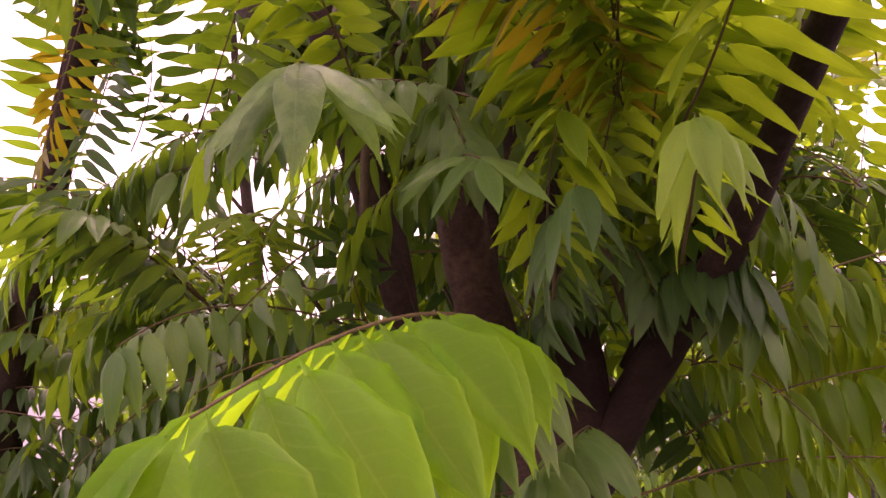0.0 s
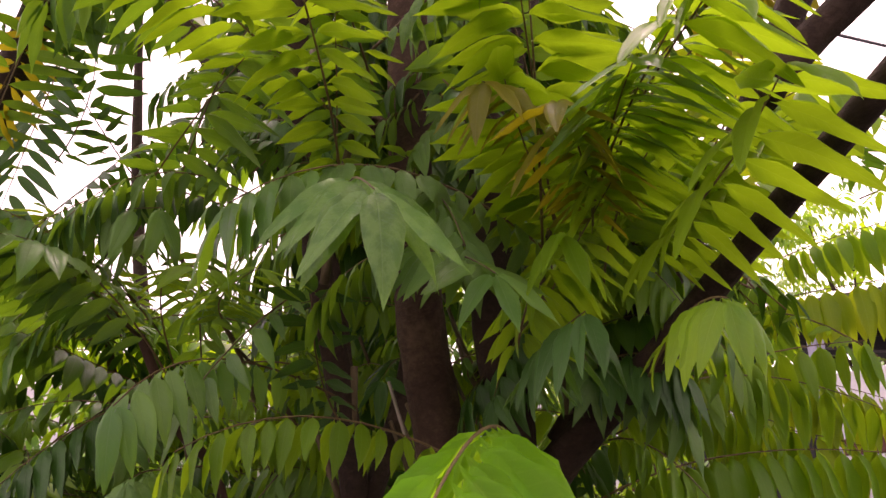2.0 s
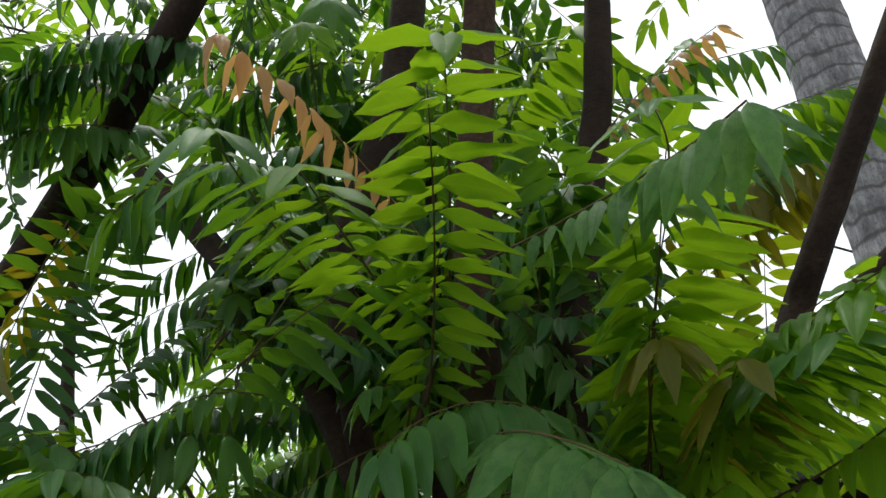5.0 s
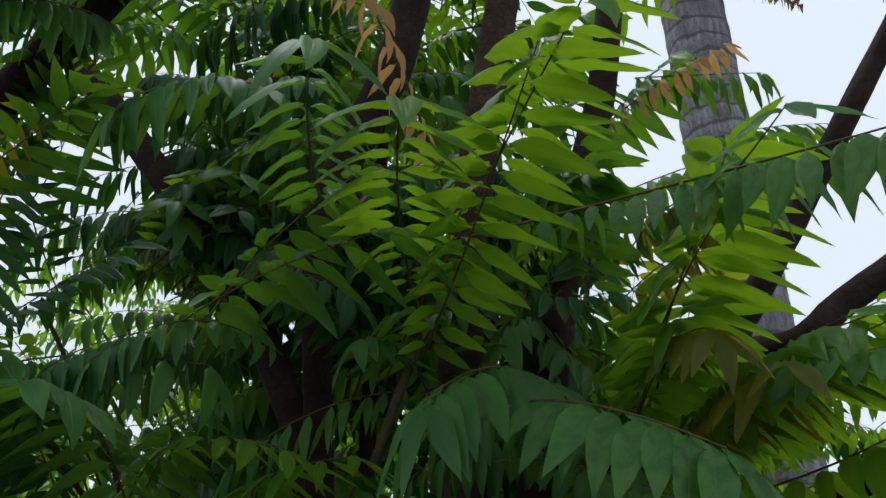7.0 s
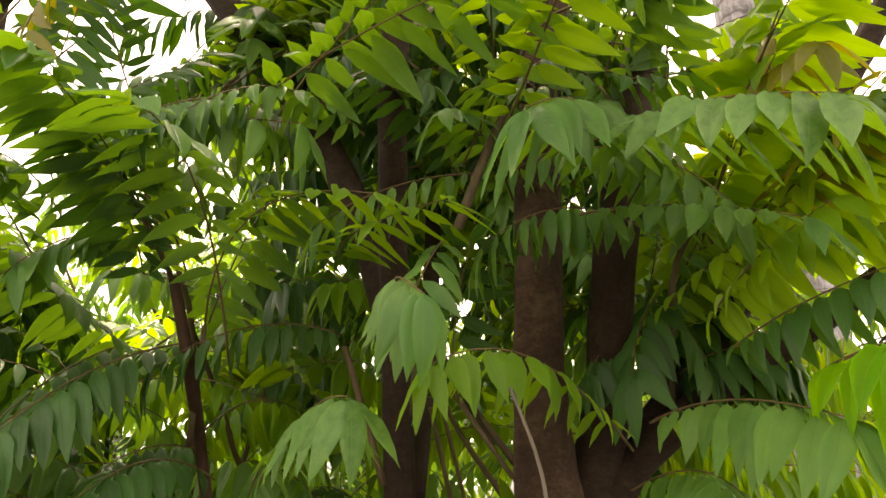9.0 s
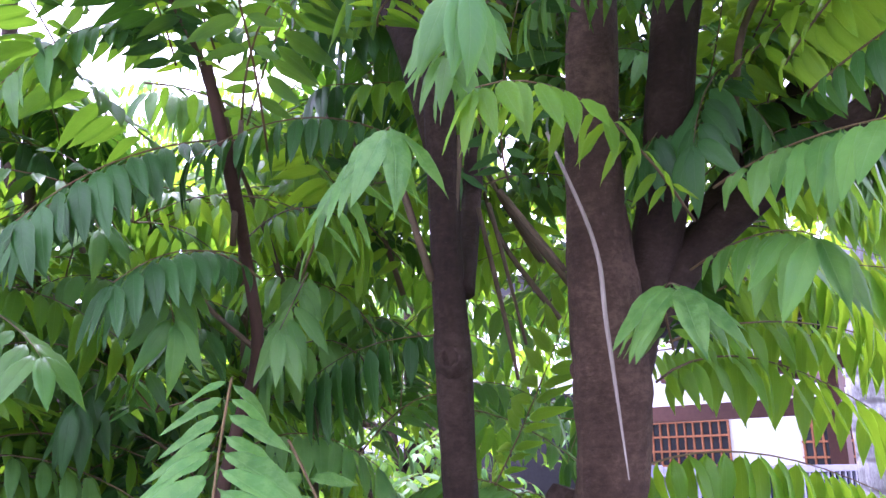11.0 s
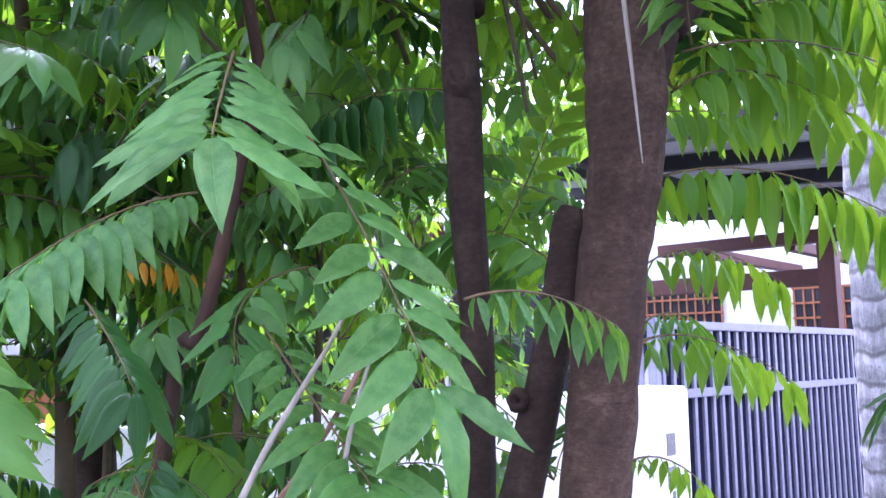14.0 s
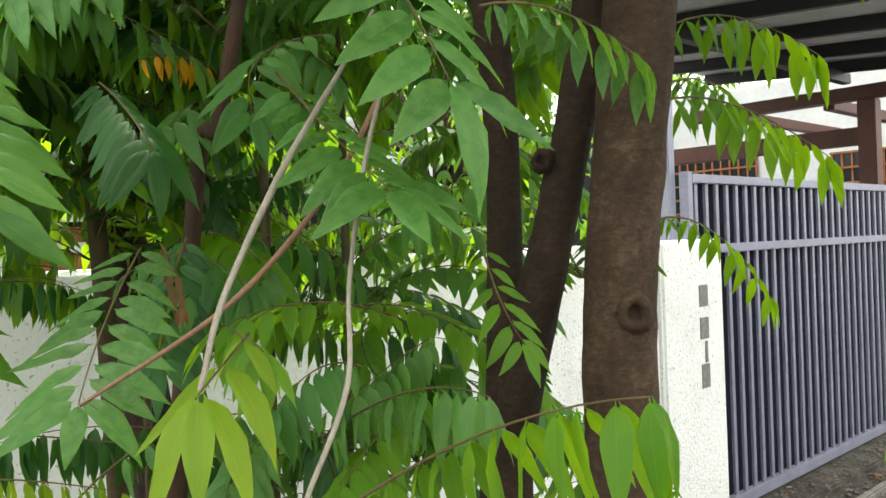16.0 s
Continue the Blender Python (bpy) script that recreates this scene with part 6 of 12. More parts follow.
frond((-1.96, 1.79, 3.32), (-1.82, 1.69, 3.51), (-1.66, 1.57, 3.37), 12, 0.078, 65, 0, "mid", 0.12, parent=tree_b)
frond((-1.96, 1.79, 3.32), (-1.80, 1.84, 3.53), (-1.62, 1.89, 3.40), 10, 0.084, 15, 0, "dark", 0.12, parent=tree_b)
frond((-2.04, 1.04, 2.23), (-2.17, 1.01, 2.38), (-2.32, 0.96, 2.27), 12, 0.074, 65, 0, "mid", 0.12, parent=tree_b)
frond((-2.04, 1.04, 2.23), (-2.11, 0.93, 2.41), (-2.19, 0.79, 2.30), 13, 0.085, 30, 0, "bright", 0.12, parent=tree_b)
frond((-2.04, 1.04, 2.23), (-1.89, 1.05, 2.34), (-1.72, 1.05, 2.22), 13, 0.084, 30, 0, "bright", 0.12, parent=tree_b)
frond((-2.04, 1.04, 2.23), (-2.03, 1.15, 2.33), (-2.02, 1.28, 2.24), 12, 0.062, 65, 0, "mid", 0.12, parent=tree_b)
frond((-2.04, 1.04, 2.23), (-2.15, 1.17, 2.30), (-2.28, 1.32, 2.15), 13, 0.061, 45, 0, "bright", 0.12, parent=tree_b)
frond((-1.70, 1.42, 3.19), (-1.71, 1.29, 3.32), (-1.73, 1.14, 3.22), 13, 0.068, 65, 0, "bright", 0.12, parent=tree_b)
frond((-1.70, 1.42, 3.19), (-1.60, 1.28, 3.32), (-1.47, 1.12, 3.18), 13, 0.074, 45, 0, "dark", 0.12, parent=tree_b)
frond((-1.70, 1.42, 3.19), (-1.55, 1.41, 3.26), (-1.37, 1.40, 3.13), 10, 0.063, 30, 0, "mid", 0.12, parent=tree_b)
frond((-1.70, 1.42, 3.19), (-1.78, 1.59, 3.25), (-1.86, 1.78, 3.09), 11, 0.081, 15, 0, "bright", 0.12, parent=tree_b)
frond((-1.70, 1.42, 3.19), (-1.83, 1.38, 3.36), (-1.97, 1.33, 3.26), 12, 0.083, 30, 0, "bright", 0.12, parent=tree_b)
frond((-2.39, 1.72, 2.62), (-2.30, 1.62, 2.72), (-2.20, 1.50, 2.60), 10, 0.061, 45, 0, "mid", 0.12, parent=tree_b)
frond((-2.39, 1.72, 2.62), (-2.28, 1.77, 2.66), (-2.15, 1.84, 2.55), 10, 0.084, 15, 0, "mid", 0.12, parent=tree_b)
frond((-2.39, 1.72, 2.62), (-2.40, 1.85, 2.69), (-2.40, 2.00, 2.57), 11, 0.078, 30, 0, "bright", 0.12, parent=tree_b)
frond((-1.91, 1.02, 1.38), (-1.80, 1.12, 1.61), (-1.67, 1.24, 1.49), 11, 0.067, 45, 0, "mid", 0.12, parent=tree_b)
frond((-1.91, 1.02, 1.38), (-2.00, 1.14, 1.56), (-2.09, 1.27, 1.45), 14, 0.067, 65, 0, "dark", 0.12, parent=tree_b)
frond((-1.91, 1.02, 1.38), (-2.05, 1.03, 1.47), (-2.20, 1.04, 1.36), 10, 0.081, 15, 0, "mid", 0.12, parent=tree_b)
frond((-1.91, 1.02, 1.38), (-1.88, 0.90, 1.54), (-1.84, 0.77, 1.45), 10, 0.075, 45, 0, "dark", 0.12, parent=tree_b)
frond((-1.91, 1.02, 1.38), (-1.74, 1.07, 1.48), (-1.55, 1.12, 1.33), 13, 0.081, 15, 0, "bright", 0.12, parent=tree_b)
frond((-1.93, 2.12, 2.67), (-2.02, 2.26, 2.81), (-2.12, 2.41, 2.68), 11, 0.074, 30, 0, "dark", 0.12, parent=tree_b)
frond((-1.93, 2.12, 2.67), (-2.08, 2.19, 2.87), (-2.25, 2.26, 2.74), 11, 0.062, 30, 0, "mid", 0.12, parent=tree_b)
frond((-1.93, 2.12, 2.67), (-1.98, 1.98, 2.79), (-2.05, 1.82, 2.66), 11, 0.075, 15, 0, "bright", 0.12, parent=tree_b)
frond((-1.93, 2.12, 2.67), (-1.84, 2.02, 2.81), (-1.73, 1.90, 2.70), 11, 0.079, 45, 0, "dark", 0.12, parent=tree_b)
frond((-1.93, 2.12, 2.67), (-1.80, 2.10, 2.86), (-1.65, 2.08, 2.77), 14, 0.070, 15, 0, "bright", 0.12, parent=tree_b)
frond((-2.35, 0.37, 1.89), (-2.24, 0.38, 1.96), (-2.11, 0.40, 1.86), 10, 0.080, 65, 0, "dark", 0.12, parent=tree_b)
frond((-2.35, 0.37, 1.89), (-2.25, 0.44, 2.02), (-2.13, 0.53, 1.92), 14, 0.081, 65, 0, "bright", 0.12, parent=tree_b)
frond((-2.35, 0.37, 1.89), (-2.45, 0.51, 2.01), (-2.56, 0.68, 1.87), 11, 0.065, 15, 0, "bright", 0.12, parent=tree_b)
frond((-2.35, 0.37, 1.89), (-2.45, 0.27, 2.08), (-2.56, 0.16, 1.97), 10, 0.081, 45, 0, "mid", 0.12, parent=tree_b)
frond((-2.35, 0.37, 1.89), (-2.32, 0.23, 2.04), (-2.29, 0.07, 1.93), 14, 0.066, 45, 0, "dark", 0.12, parent=tree_b)
frond((-1.81, 1.20, 2.73), (-1.66, 1.09, 2.97), (-1.50, 0.97, 2.83), 11, 0.058, 65, 0, "mid", 0.12, parent=tree_b)
frond((-1.81, 1.20, 2.73), (-1.79, 1.37, 2.95), (-1.75, 1.55, 2.83), 13, 0.081, 45, 0, "dark", 0.12, parent=tree_b)
frond((-1.81, 1.20, 2.73), (-1.79, 1.35, 2.86), (-1.77, 1.53, 2.74), 10, 0.074, 15, 0, "dark", 0.12, parent=tree_b)
frond((-1.81, 1.20, 2.73), (-1.83, 1.09, 2.85), (-1.84, 0.97, 2.76), 14, 0.077, 65, 0, "mid", 0.12, parent=tree_b)
frond((-2.08, 1.35, 3.25), (-2.11, 1.17, 3.47), (-2.15, 0.96, 3.32), 11, 0.080, 45, 0, "mid", 0.12, parent=tree_b)
frond((-2.08, 1.35, 3.25), (-1.96, 1.30, 3.37), (-1.83, 1.24, 3.27), 11, 0.059, 65, 0, "bright", 0.12, parent=tree_b)
frond((-2.08, 1.35, 3.25), (-1.96, 1.42, 3.32), (-1.83, 1.49, 3.20), 13, 0.080, 65, 0, "mid", 0.12, parent=tree_b)
frond((-2.08, 1.35, 3.25), (-2.10, 1.49, 3.38), (-2.12, 1.64, 3.27), 11, 0.063, 15, 0, "mid", 0.12, parent=tree_b)
frond((-2.08, 1.35, 3.25), (-2.20, 1.36, 3.40), (-2.35, 1.38, 3.31), 10, 0.081, 30, 0, "mid", 0.12, parent=tree_b)
frond((-2.15, 1.57, 2.51), (-2.31, 1.58, 2.72), (-2.49, 1.58, 2.60), 14, 0.076, 65, 0, "dark", 0.12, parent=tree_b)
frond((-2.15, 1.57, 2.51), (-2.22, 1.46, 2.62), (-2.30, 1.33, 2.51), 10, 0.067, 15, 0, "bright", 0.12, parent=tree_b)
frond((-2.15, 1.57, 2.51), (-2.13, 1.44, 2.63), (-2.11, 1.29, 2.52), 14, 0.081, 45, 0, "dark", 0.12, parent=tree_b)
frond((-2.15, 1.57, 2.51), (-2.04, 1.55, 2.59), (-1.90, 1.52, 2.48), 13, 0.066, 30, 0, "mid", 0.12, parent=tree_b)
frond((-2.15, 1.57, 2.51), (-2.09, 1.69, 2.57), (-2.01, 1.82, 2.45), 13, 0.069, 30, 0, "mid", 0.12, parent=tree_b)
frond((-2.15, 1.57, 2.51), (-2.18, 1.70, 2.62), (-2.21, 1.85, 2.51), 12, 0.077, 30, 0, "bright", 0.12, parent=tree_b)
frond((-2.14, 1.66, 3.40), (-1.96, 1.70, 3.49), (-1.76, 1.75, 3.33), 10, 0.062, 45, 0, "bright", 0.12, parent=tree_b)
frond((-2.14, 1.66, 3.40), (-2.13, 1.79, 3.48), (-2.12, 1.94, 3.37), 10, 0.069, 45, 0, "bright", 0.12, parent=tree_b)
frond((-2.14, 1.66, 3.40), (-2.28, 1.72, 3.47), (-2.44, 1.79, 3.33), 10, 0.060, 30, 0, "mid", 0.12, parent=tree_b)
frond((-2.14, 1.66, 3.40), (-2.24, 1.57, 3.53), (-2.36, 1.48, 3.43), 11, 0.074, 45, 0, "mid", 0.12, parent=tree_b)
frond((-2.14, 1.66, 3.40), (-2.07, 1.55, 3.57), (-2.00, 1.43, 3.48), 12, 0.073, 45, 0, "bright", 0.12, parent=tree_b)
frond((-2.14, 1.66, 3.40), (-1.98, 1.64, 3.60), (-1.79, 1.63, 3.47), 14, 0.085, 30, 0, "bright", 0.12, parent=tree_b)
frond((-2.18, 1.66, 3.06), (-2.01, 1.69, 3.19), (-1.82, 1.73, 3.04), 13, 0.080, 45, 0, "mid", 0.12, parent=tree_b)
frond((-2.18, 1.66, 3.06), (-2.05, 1.73, 3.10), (-1.91, 1.81, 2.98), 13, 0.070, 65, 0, "mid", 0.12, parent=tree_b)
frond((-2.18, 1.66, 3.06), (-2.20, 1.78, 3.22), (-2.23, 1.91, 3.13), 11, 0.073, 30, 0, "mid", 0.12, parent=tree_b)
frond((-2.18, 1.66, 3.06), (-2.07, 1.53, 3.19), (-1.94, 1.38, 3.05), 11, 0.077, 15, 0, "mid", 0.12, parent=tree_b)
frond((-2.06, 0.92, 2.77), (-1.96, 1.05, 2.90), (-1.85, 1.19, 2.76), 13, 0.079, 65, 0, "bright", 0.12, parent=tree_b)
frond((-2.10, 2.01, 3.58), (-1.96, 1.97, 3.70), (-1.79, 1.92, 3.57), 14, 0.078, 65, 0, "bright", 0.12, parent=tree_b)
frond((-2.10, 2.01, 3.58), (-2.00, 2.11, 3.72), (-1.88, 2.23, 3.61), 14, 0.071, 45, 0, "mid", 0.12, parent=tree_b)
frond((-2.10, 2.01, 3.58), (-2.22, 2.03, 3.64), (-2.35, 2.04, 3.55), 10, 0.077, 15, 0, "mid", 0.12, parent=tree_b)
frond((-2.10, 2.01, 3.58), (-2.16, 1.90, 3.74), (-2.22, 1.77, 3.64), 13, 0.072, 65, 0, "mid", 0.12, parent=tree_b)
frond((-2.10, 2.01, 3.58), (-2.10, 1.83, 3.65), (-2.10, 1.63, 3.49), 11, 0.064, 15, 0, "bright", 0.12, parent=tree_b)
frond((-2.06, 0.31, 2.20), (-2.12, 0.43, 2.34), (-2.18, 0.56, 2.24), 14, 0.084, 65, 0, "mid", 0.12, parent=tree_b)
frond((-2.06, 0.31, 2.20), (-2.17, 0.27, 2.33), (-2.28, 0.22, 2.24), 11, 0.077, 30, 0, "dark", 0.12, parent=tree_b)
frond((-2.06, 0.31, 2.20), (-2.07, 0.20, 2.31), (-2.07, 0.07, 2.22), 10, 0.067, 45, 0, "mid", 0.12, parent=tree_b)
frond((-2.06, 0.31, 2.20), (-1.99, 0.22, 2.27), (-1.90, 0.12, 2.17), 10, 0.084, 15, 0, "mid", 0.12, parent=tree_b)
frond((-2.06, 0.31, 2.20), (-2.02, 0.42, 2.24), (-1.96, 0.55, 2.13), 11, 0.075, 45, 0, "dark", 0.12, parent=tree_b)
frond((-2.28, 1.35, 3.28), (-2.16, 1.43, 3.36), (-2.04, 1.53, 3.24), 11, 0.074, 15, 0, "mid", 0.12, parent=tree_b)
frond((-2.28, 1.35, 3.28), (-2.32, 1.49, 3.38), (-2.36, 1.66, 3.25), 11, 0.076, 65, 0, "dark", 0.12, parent=tree_b)
frond((-2.28, 1.35, 3.28), (-2.39, 1.49, 3.44), (-2.53, 1.65, 3.29), 14, 0.066, 30, 0, "mid", 0.12, parent=tree_b)
frond((-2.28, 1.35, 3.28), (-2.17, 1.28, 3.32), (-2.05, 1.20, 3.21), 13, 0.059, 45, 0, "mid", 0.12, parent=tree_b)
frond((-2.32, 0.88, 1.49), (-2.41, 0.96, 1.63), (-2.50, 1.04, 1.55), 10, 0.059, 30, 0, "bright", 0.12, parent=tree_b)
frond((-2.32, 0.88, 1.49), (-2.34, 0.72, 1.62), (-2.36, 0.54, 1.49), 11, 0.063, 65, 0, "mid", 0.12, parent=tree_b)
frond((-2.32, 0.88, 1.49), (-2.24, 0.73, 1.57), (-2.14, 0.56, 1.42), 10, 0.059, 65, 0, "bright", 0.12, parent=tree_b)
frond((-2.32, 0.88, 1.49), (-2.19, 0.98, 1.64), (-2.05, 1.08, 1.51), 12, 0.084, 15, 0, "bright", 0.12, parent=tree_b)
frond((-2.32, 0.88, 1.49), (-2.36, 1.02, 1.57), (-2.40, 1.17, 1.45), 13, 0.074, 15, 0, "dark", 0.12, parent=tree_b)
frond((-1.86, 1.84, 2.23), (-1.94, 1.93, 2.28), (-2.04, 2.03, 2.17), 12, 0.061, 15, 0, "mid", 0.12, parent=tree_b)
frond((-1.86, 1.84, 2.23), (-1.97, 1.70, 2.41), (-2.10, 1.55, 2.27), 10, 0.068, 45, 0, "mid", 0.12, parent=tree_b)
frond((-1.86, 1.84, 2.23), (-1.89, 1.67, 2.40), (-1.94, 1.49, 2.27), 12, 0.064, 30, 0, "dark", 0.12, parent=tree_b)
frond((-1.86, 1.84, 2.23), (-1.75, 1.78, 2.30), (-1.64, 1.72, 2.20), 11, 0.077, 65, 0, "bright", 0.12, parent=tree_b)
frond((-1.86, 1.84, 2.23), (-1.82, 2.00, 2.32), (-1.77, 2.19, 2.18), 13, 0.081, 15, 0, "bright", 0.12, parent=tree_b)
frond((-1.91, 1.15, 2.50), (-1.76, 1.24, 2.61), (-1.58, 1.33, 2.47), 13, 0.082, 65, 0, "mid", 0.12, parent=tree_b)
frond((-1.91, 1.15, 2.50), (-1.94, 1.29, 2.66), (-1.98, 1.45, 2.54), 11, 0.080, 15, 0, "bright", 0.12, parent=tree_b)
frond((-1.91, 1.15, 2.50), (-2.01, 1.29, 2.57), (-2.12, 1.44, 2.43), 10, 0.067, 45, 0, "bright", 0.12, parent=tree_b)
frond((-1.98, 1.10, 1.19), (-1.81, 1.15, 1.41), (-1.61, 1.21, 1.27), 10, 0.083, 30, 0, "mid", 0.12, parent=tree_b)
frond((-1.98, 1.10, 1.19), (-1.96, 1.24, 1.33), (-1.94, 1.40, 1.21), 11, 0.078, 45, 0, "mid", 0.12, parent=tree_b)
frond((-2.24, 1.93, 2.96), (-2.15, 1.78, 3.14), (-2.05, 1.61, 3.00), 10, 0.063, 45, 0, "mid", 0.12, parent=tree_b)
frond((-2.24, 1.93, 2.96), (-2.06, 1.95, 3.09), (-1.86, 1.98, 2.94), 13, 0.073, 15, 0, "mid", 0.12, parent=tree_b)
frond((-2.24, 1.93, 2.96), (-2.21, 2.07, 3.04), (-2.16, 2.23, 2.92), 10, 0.066, 30, 0, "bright", 0.12, parent=tree_b)
frond((-2.24, 1.93, 2.96), (-2.34, 2.06, 3.10), (-2.44, 2.21, 2.96), 13, 0.079, 30, 0, "mid", 0.12, parent=tree_b)
frond((-2.24, 1.93, 2.96), (-2.38, 1.90, 3.08), (-2.53, 1.87, 2.97), 11, 0.081, 45, 0, "mid", 0.12, parent=tree_b)
frond((-2.24, 1.93, 2.96), (-2.28, 1.79, 3.14), (-2.33, 1.63, 3.03), 14, 0.062, 65, 0, "dark", 0.12, parent=tree_b)
frond((-1.98, 0.67, 1.14), (-1.98, 0.51, 1.33), (-1.97, 0.32, 1.20), 12, 0.065, 30, 0, "dark", 0.12, parent=tree_b)
frond((-1.98, 0.67, 1.14), (-1.91, 0.84, 1.37), (-1.82, 1.02, 1.23), 12, 0.074, 65, 0, "mid", 0.12, parent=tree_b)
frond((-1.98, 0.67, 1.14), (-2.07, 0.60, 1.28), (-2.17, 0.51, 1.19), 12, 0.082, 30, 0, "mid", 0.12, parent=tree_b)
frond((-1.86, 1.36, 1.16), (-1.74, 1.29, 1.36), (-1.61, 1.20, 1.26), 10, 0.065, 30, 0, "bright", 0.12, parent=tree_b)
frond((-1.86, 1.36, 1.16), (-1.68, 1.36, 1.25), (-1.49, 1.36, 1.10), 11, 0.083, 45, 0, "dark", 0.12, parent=tree_b)
frond((-1.86, 1.36, 1.16), (-1.83, 1.50, 1.23), (-1.80, 1.65, 1.11), 13, 0.066, 30, 0, "mid", 0.12, parent=tree_b)
frond((-1.86, 1.36, 1.16), (-1.94, 1.50, 1.35), (-2.03, 1.65, 1.23), 14, 0.075, 15, 0, "dark", 0.12, parent=tree_b)
frond((-1.86, 1.36, 1.16), (-1.99, 1.35, 1.22), (-2.14, 1.32, 1.10), 14, 0.084, 45, 0, "mid", 0.12, parent=tree_b)
frond((-1.86, 1.36, 1.16), (-1.97, 1.25, 1.31), (-2.10, 1.12, 1.18), 13, 0.063, 45, 0, "mid", 0.12, parent=tree_b)
frond((-2.07, 1.45, 2.40), (-2.22, 1.55, 2.52), (-2.39, 1.67, 2.37), 10, 0.081, 65, 0, "mid", 0.12, parent=tree_b)
frond((-2.07, 1.45, 2.40), (-2.23, 1.44, 2.49), (-2.42, 1.43, 2.35), 13, 0.059, 65, 0, "dark", 0.12, parent=tree_b)
frond((-2.07, 1.45, 2.40), (-2.07, 1.27, 2.51), (-2.07, 1.07, 2.36), 10, 0.083, 15, 0, "mid", 0.12, parent=tree_b)
frond((-2.07, 1.45, 2.40), (-1.97, 1.31, 2.50), (-1.85, 1.16, 2.35), 10, 0.069, 30, 0, "dark", 0.12, parent=tree_b)
frond((-2.07, 1.45, 2.40), (-1.90, 1.47, 2.47), (-1.71, 1.49, 2.32), 12, 0.080, 30, 0, "bright", 0.12, parent=tree_b)
frond((-2.07, 1.45, 2.40), (-2.08, 1.62, 2.49), (-2.10, 1.81, 2.34), 14, 0.085, 30, 0, "mid", 0.12, parent=tree_b)
frond((-2.12, 0.46, 3.49), (-2.29, 0.42, 3.64), (-2.48, 0.37, 3.50), 13, 0.083, 15, 0, "mid", 0.12, parent=tree_b)
frond((-2.12, 0.46, 3.49), (-2.20, 0.30, 3.59), (-2.29, 0.11, 3.43), 10, 0.061, 30, 0, "bright", 0.12, parent=tree_b)
frond((-2.12, 0.46, 3.49), (-2.06, 0.35, 3.56), (-2.00, 0.22, 3.45), 14, 0.082, 15, 0, "dark", 0.12, parent=tree_b)
frond((-2.12, 0.46, 3.49), (-1.97, 0.38, 3.72), (-1.79, 0.29, 3.59), 13, 0.061, 65, 0, "dark", 0.12, parent=tree_b)
frond((-2.12, 0.46, 3.49), (-1.99, 0.57, 3.61), (-1.84, 0.70, 3.47), 10, 0.072, 45, 0, "mid", 0.12, parent=tree_b)
frond((-2.12, 0.46, 3.49), (-2.21, 0.56, 3.65), (-2.32, 0.68, 3.55), 10, 0.078, 30, 0, "bright", 0.12, parent=tree_b)
frond((-2.24, 0.71, 3.32), (-2.16, 0.58, 3.37), (-2.07, 0.44, 3.24), 12, 0.071, 15, 0, "mid", 0.12, parent=tree_b)
frond((-2.24, 0.71, 3.32), (-2.14, 0.79, 3.46), (-2.03, 0.89, 3.36), 12, 0.059, 65, 0, "dark", 0.12, parent=tree_b)
frond((-2.24, 0.71, 3.32), (-2.25, 0.87, 3.54), (-2.27, 1.05, 3.42), 13, 0.080, 65, 0, "mid", 0.12, parent=tree_b)
frond((-2.24, 0.71, 3.32), (-2.26, 0.58, 3.51), (-2.29, 0.44, 3.42), 12, 0.065, 30, 0, "mid", 0.12, parent=tree_b)
frond((-1.76, 1.96, 3.38), (-1.77, 1.84, 3.52), (-1.79, 1.70, 3.43), 13, 0.074, 15, 0, "mid", 0.12, parent=tree_b)
frond((-1.76, 1.96, 3.38), (-1.70, 1.83, 3.49), (-1.65, 1.68, 3.38), 14, 0.079, 45, 0, "mid", 0.12, parent=tree_b)
frond((-2.29, 1.92, 2.14), (-2.24, 2.04, 2.32), (-2.19, 2.18, 2.22), 14, 0.082, 65, 0, "dark", 0.12, parent=tree_b)
frond((-2.29, 1.92, 2.14), (-2.41, 2.01, 2.25), (-2.55, 2.10, 2.13), 11, 0.074, 15, 0, "dark", 0.12, parent=tree_b)
frond((-2.29, 1.92, 2.14), (-2.25, 1.79, 2.28), (-2.21, 1.65, 2.18), 12, 0.067, 65, 0, "mid", 0.12, parent=tree_b)
frond((-2.29, 1.92, 2.14), (-2.12, 1.86, 2.31), (-1.93, 1.79, 2.17), 11, 0.073, 65, 0, "bright", 0.12, parent=tree_b)
frond((-1.87, 1.53, 1.64), (-1.97, 1.60, 1.71), (-2.10, 1.67, 1.60), 12, 0.083, 15, 0, "dark", 0.12, parent=tree_b)
frond((-1.87, 1.53, 1.64), (-1.97, 1.46, 1.76), (-2.10, 1.38, 1.65), 14, 0.065, 45, 0, "mid", 0.12, parent=tree_b)
frond((-1.87, 1.53, 1.64), (-1.93, 1.44, 1.76), (-2.01, 1.33, 1.66), 14, 0.078, 30, 0, "mid", 0.12, parent=tree_b)
frond((-1.87, 1.53, 1.64), (-1.76, 1.39, 1.88), (-1.64, 1.23, 1.75), 12, 0.065, 65, 0, "mid", 0.12, parent=tree_b)
frond((-2.28, 1.73, 1.97), (-2.17, 1.82, 2.06), (-2.03, 1.92, 1.94), 14, 0.080, 30, 0, "dark", 0.12, parent=tree_b)
frond((-2.28, 1.73, 1.97), (-2.34, 1.89, 2.14), (-2.40, 2.08, 2.00), 12, 0.068, 15, 0, "mid", 0.12, parent=tree_b)
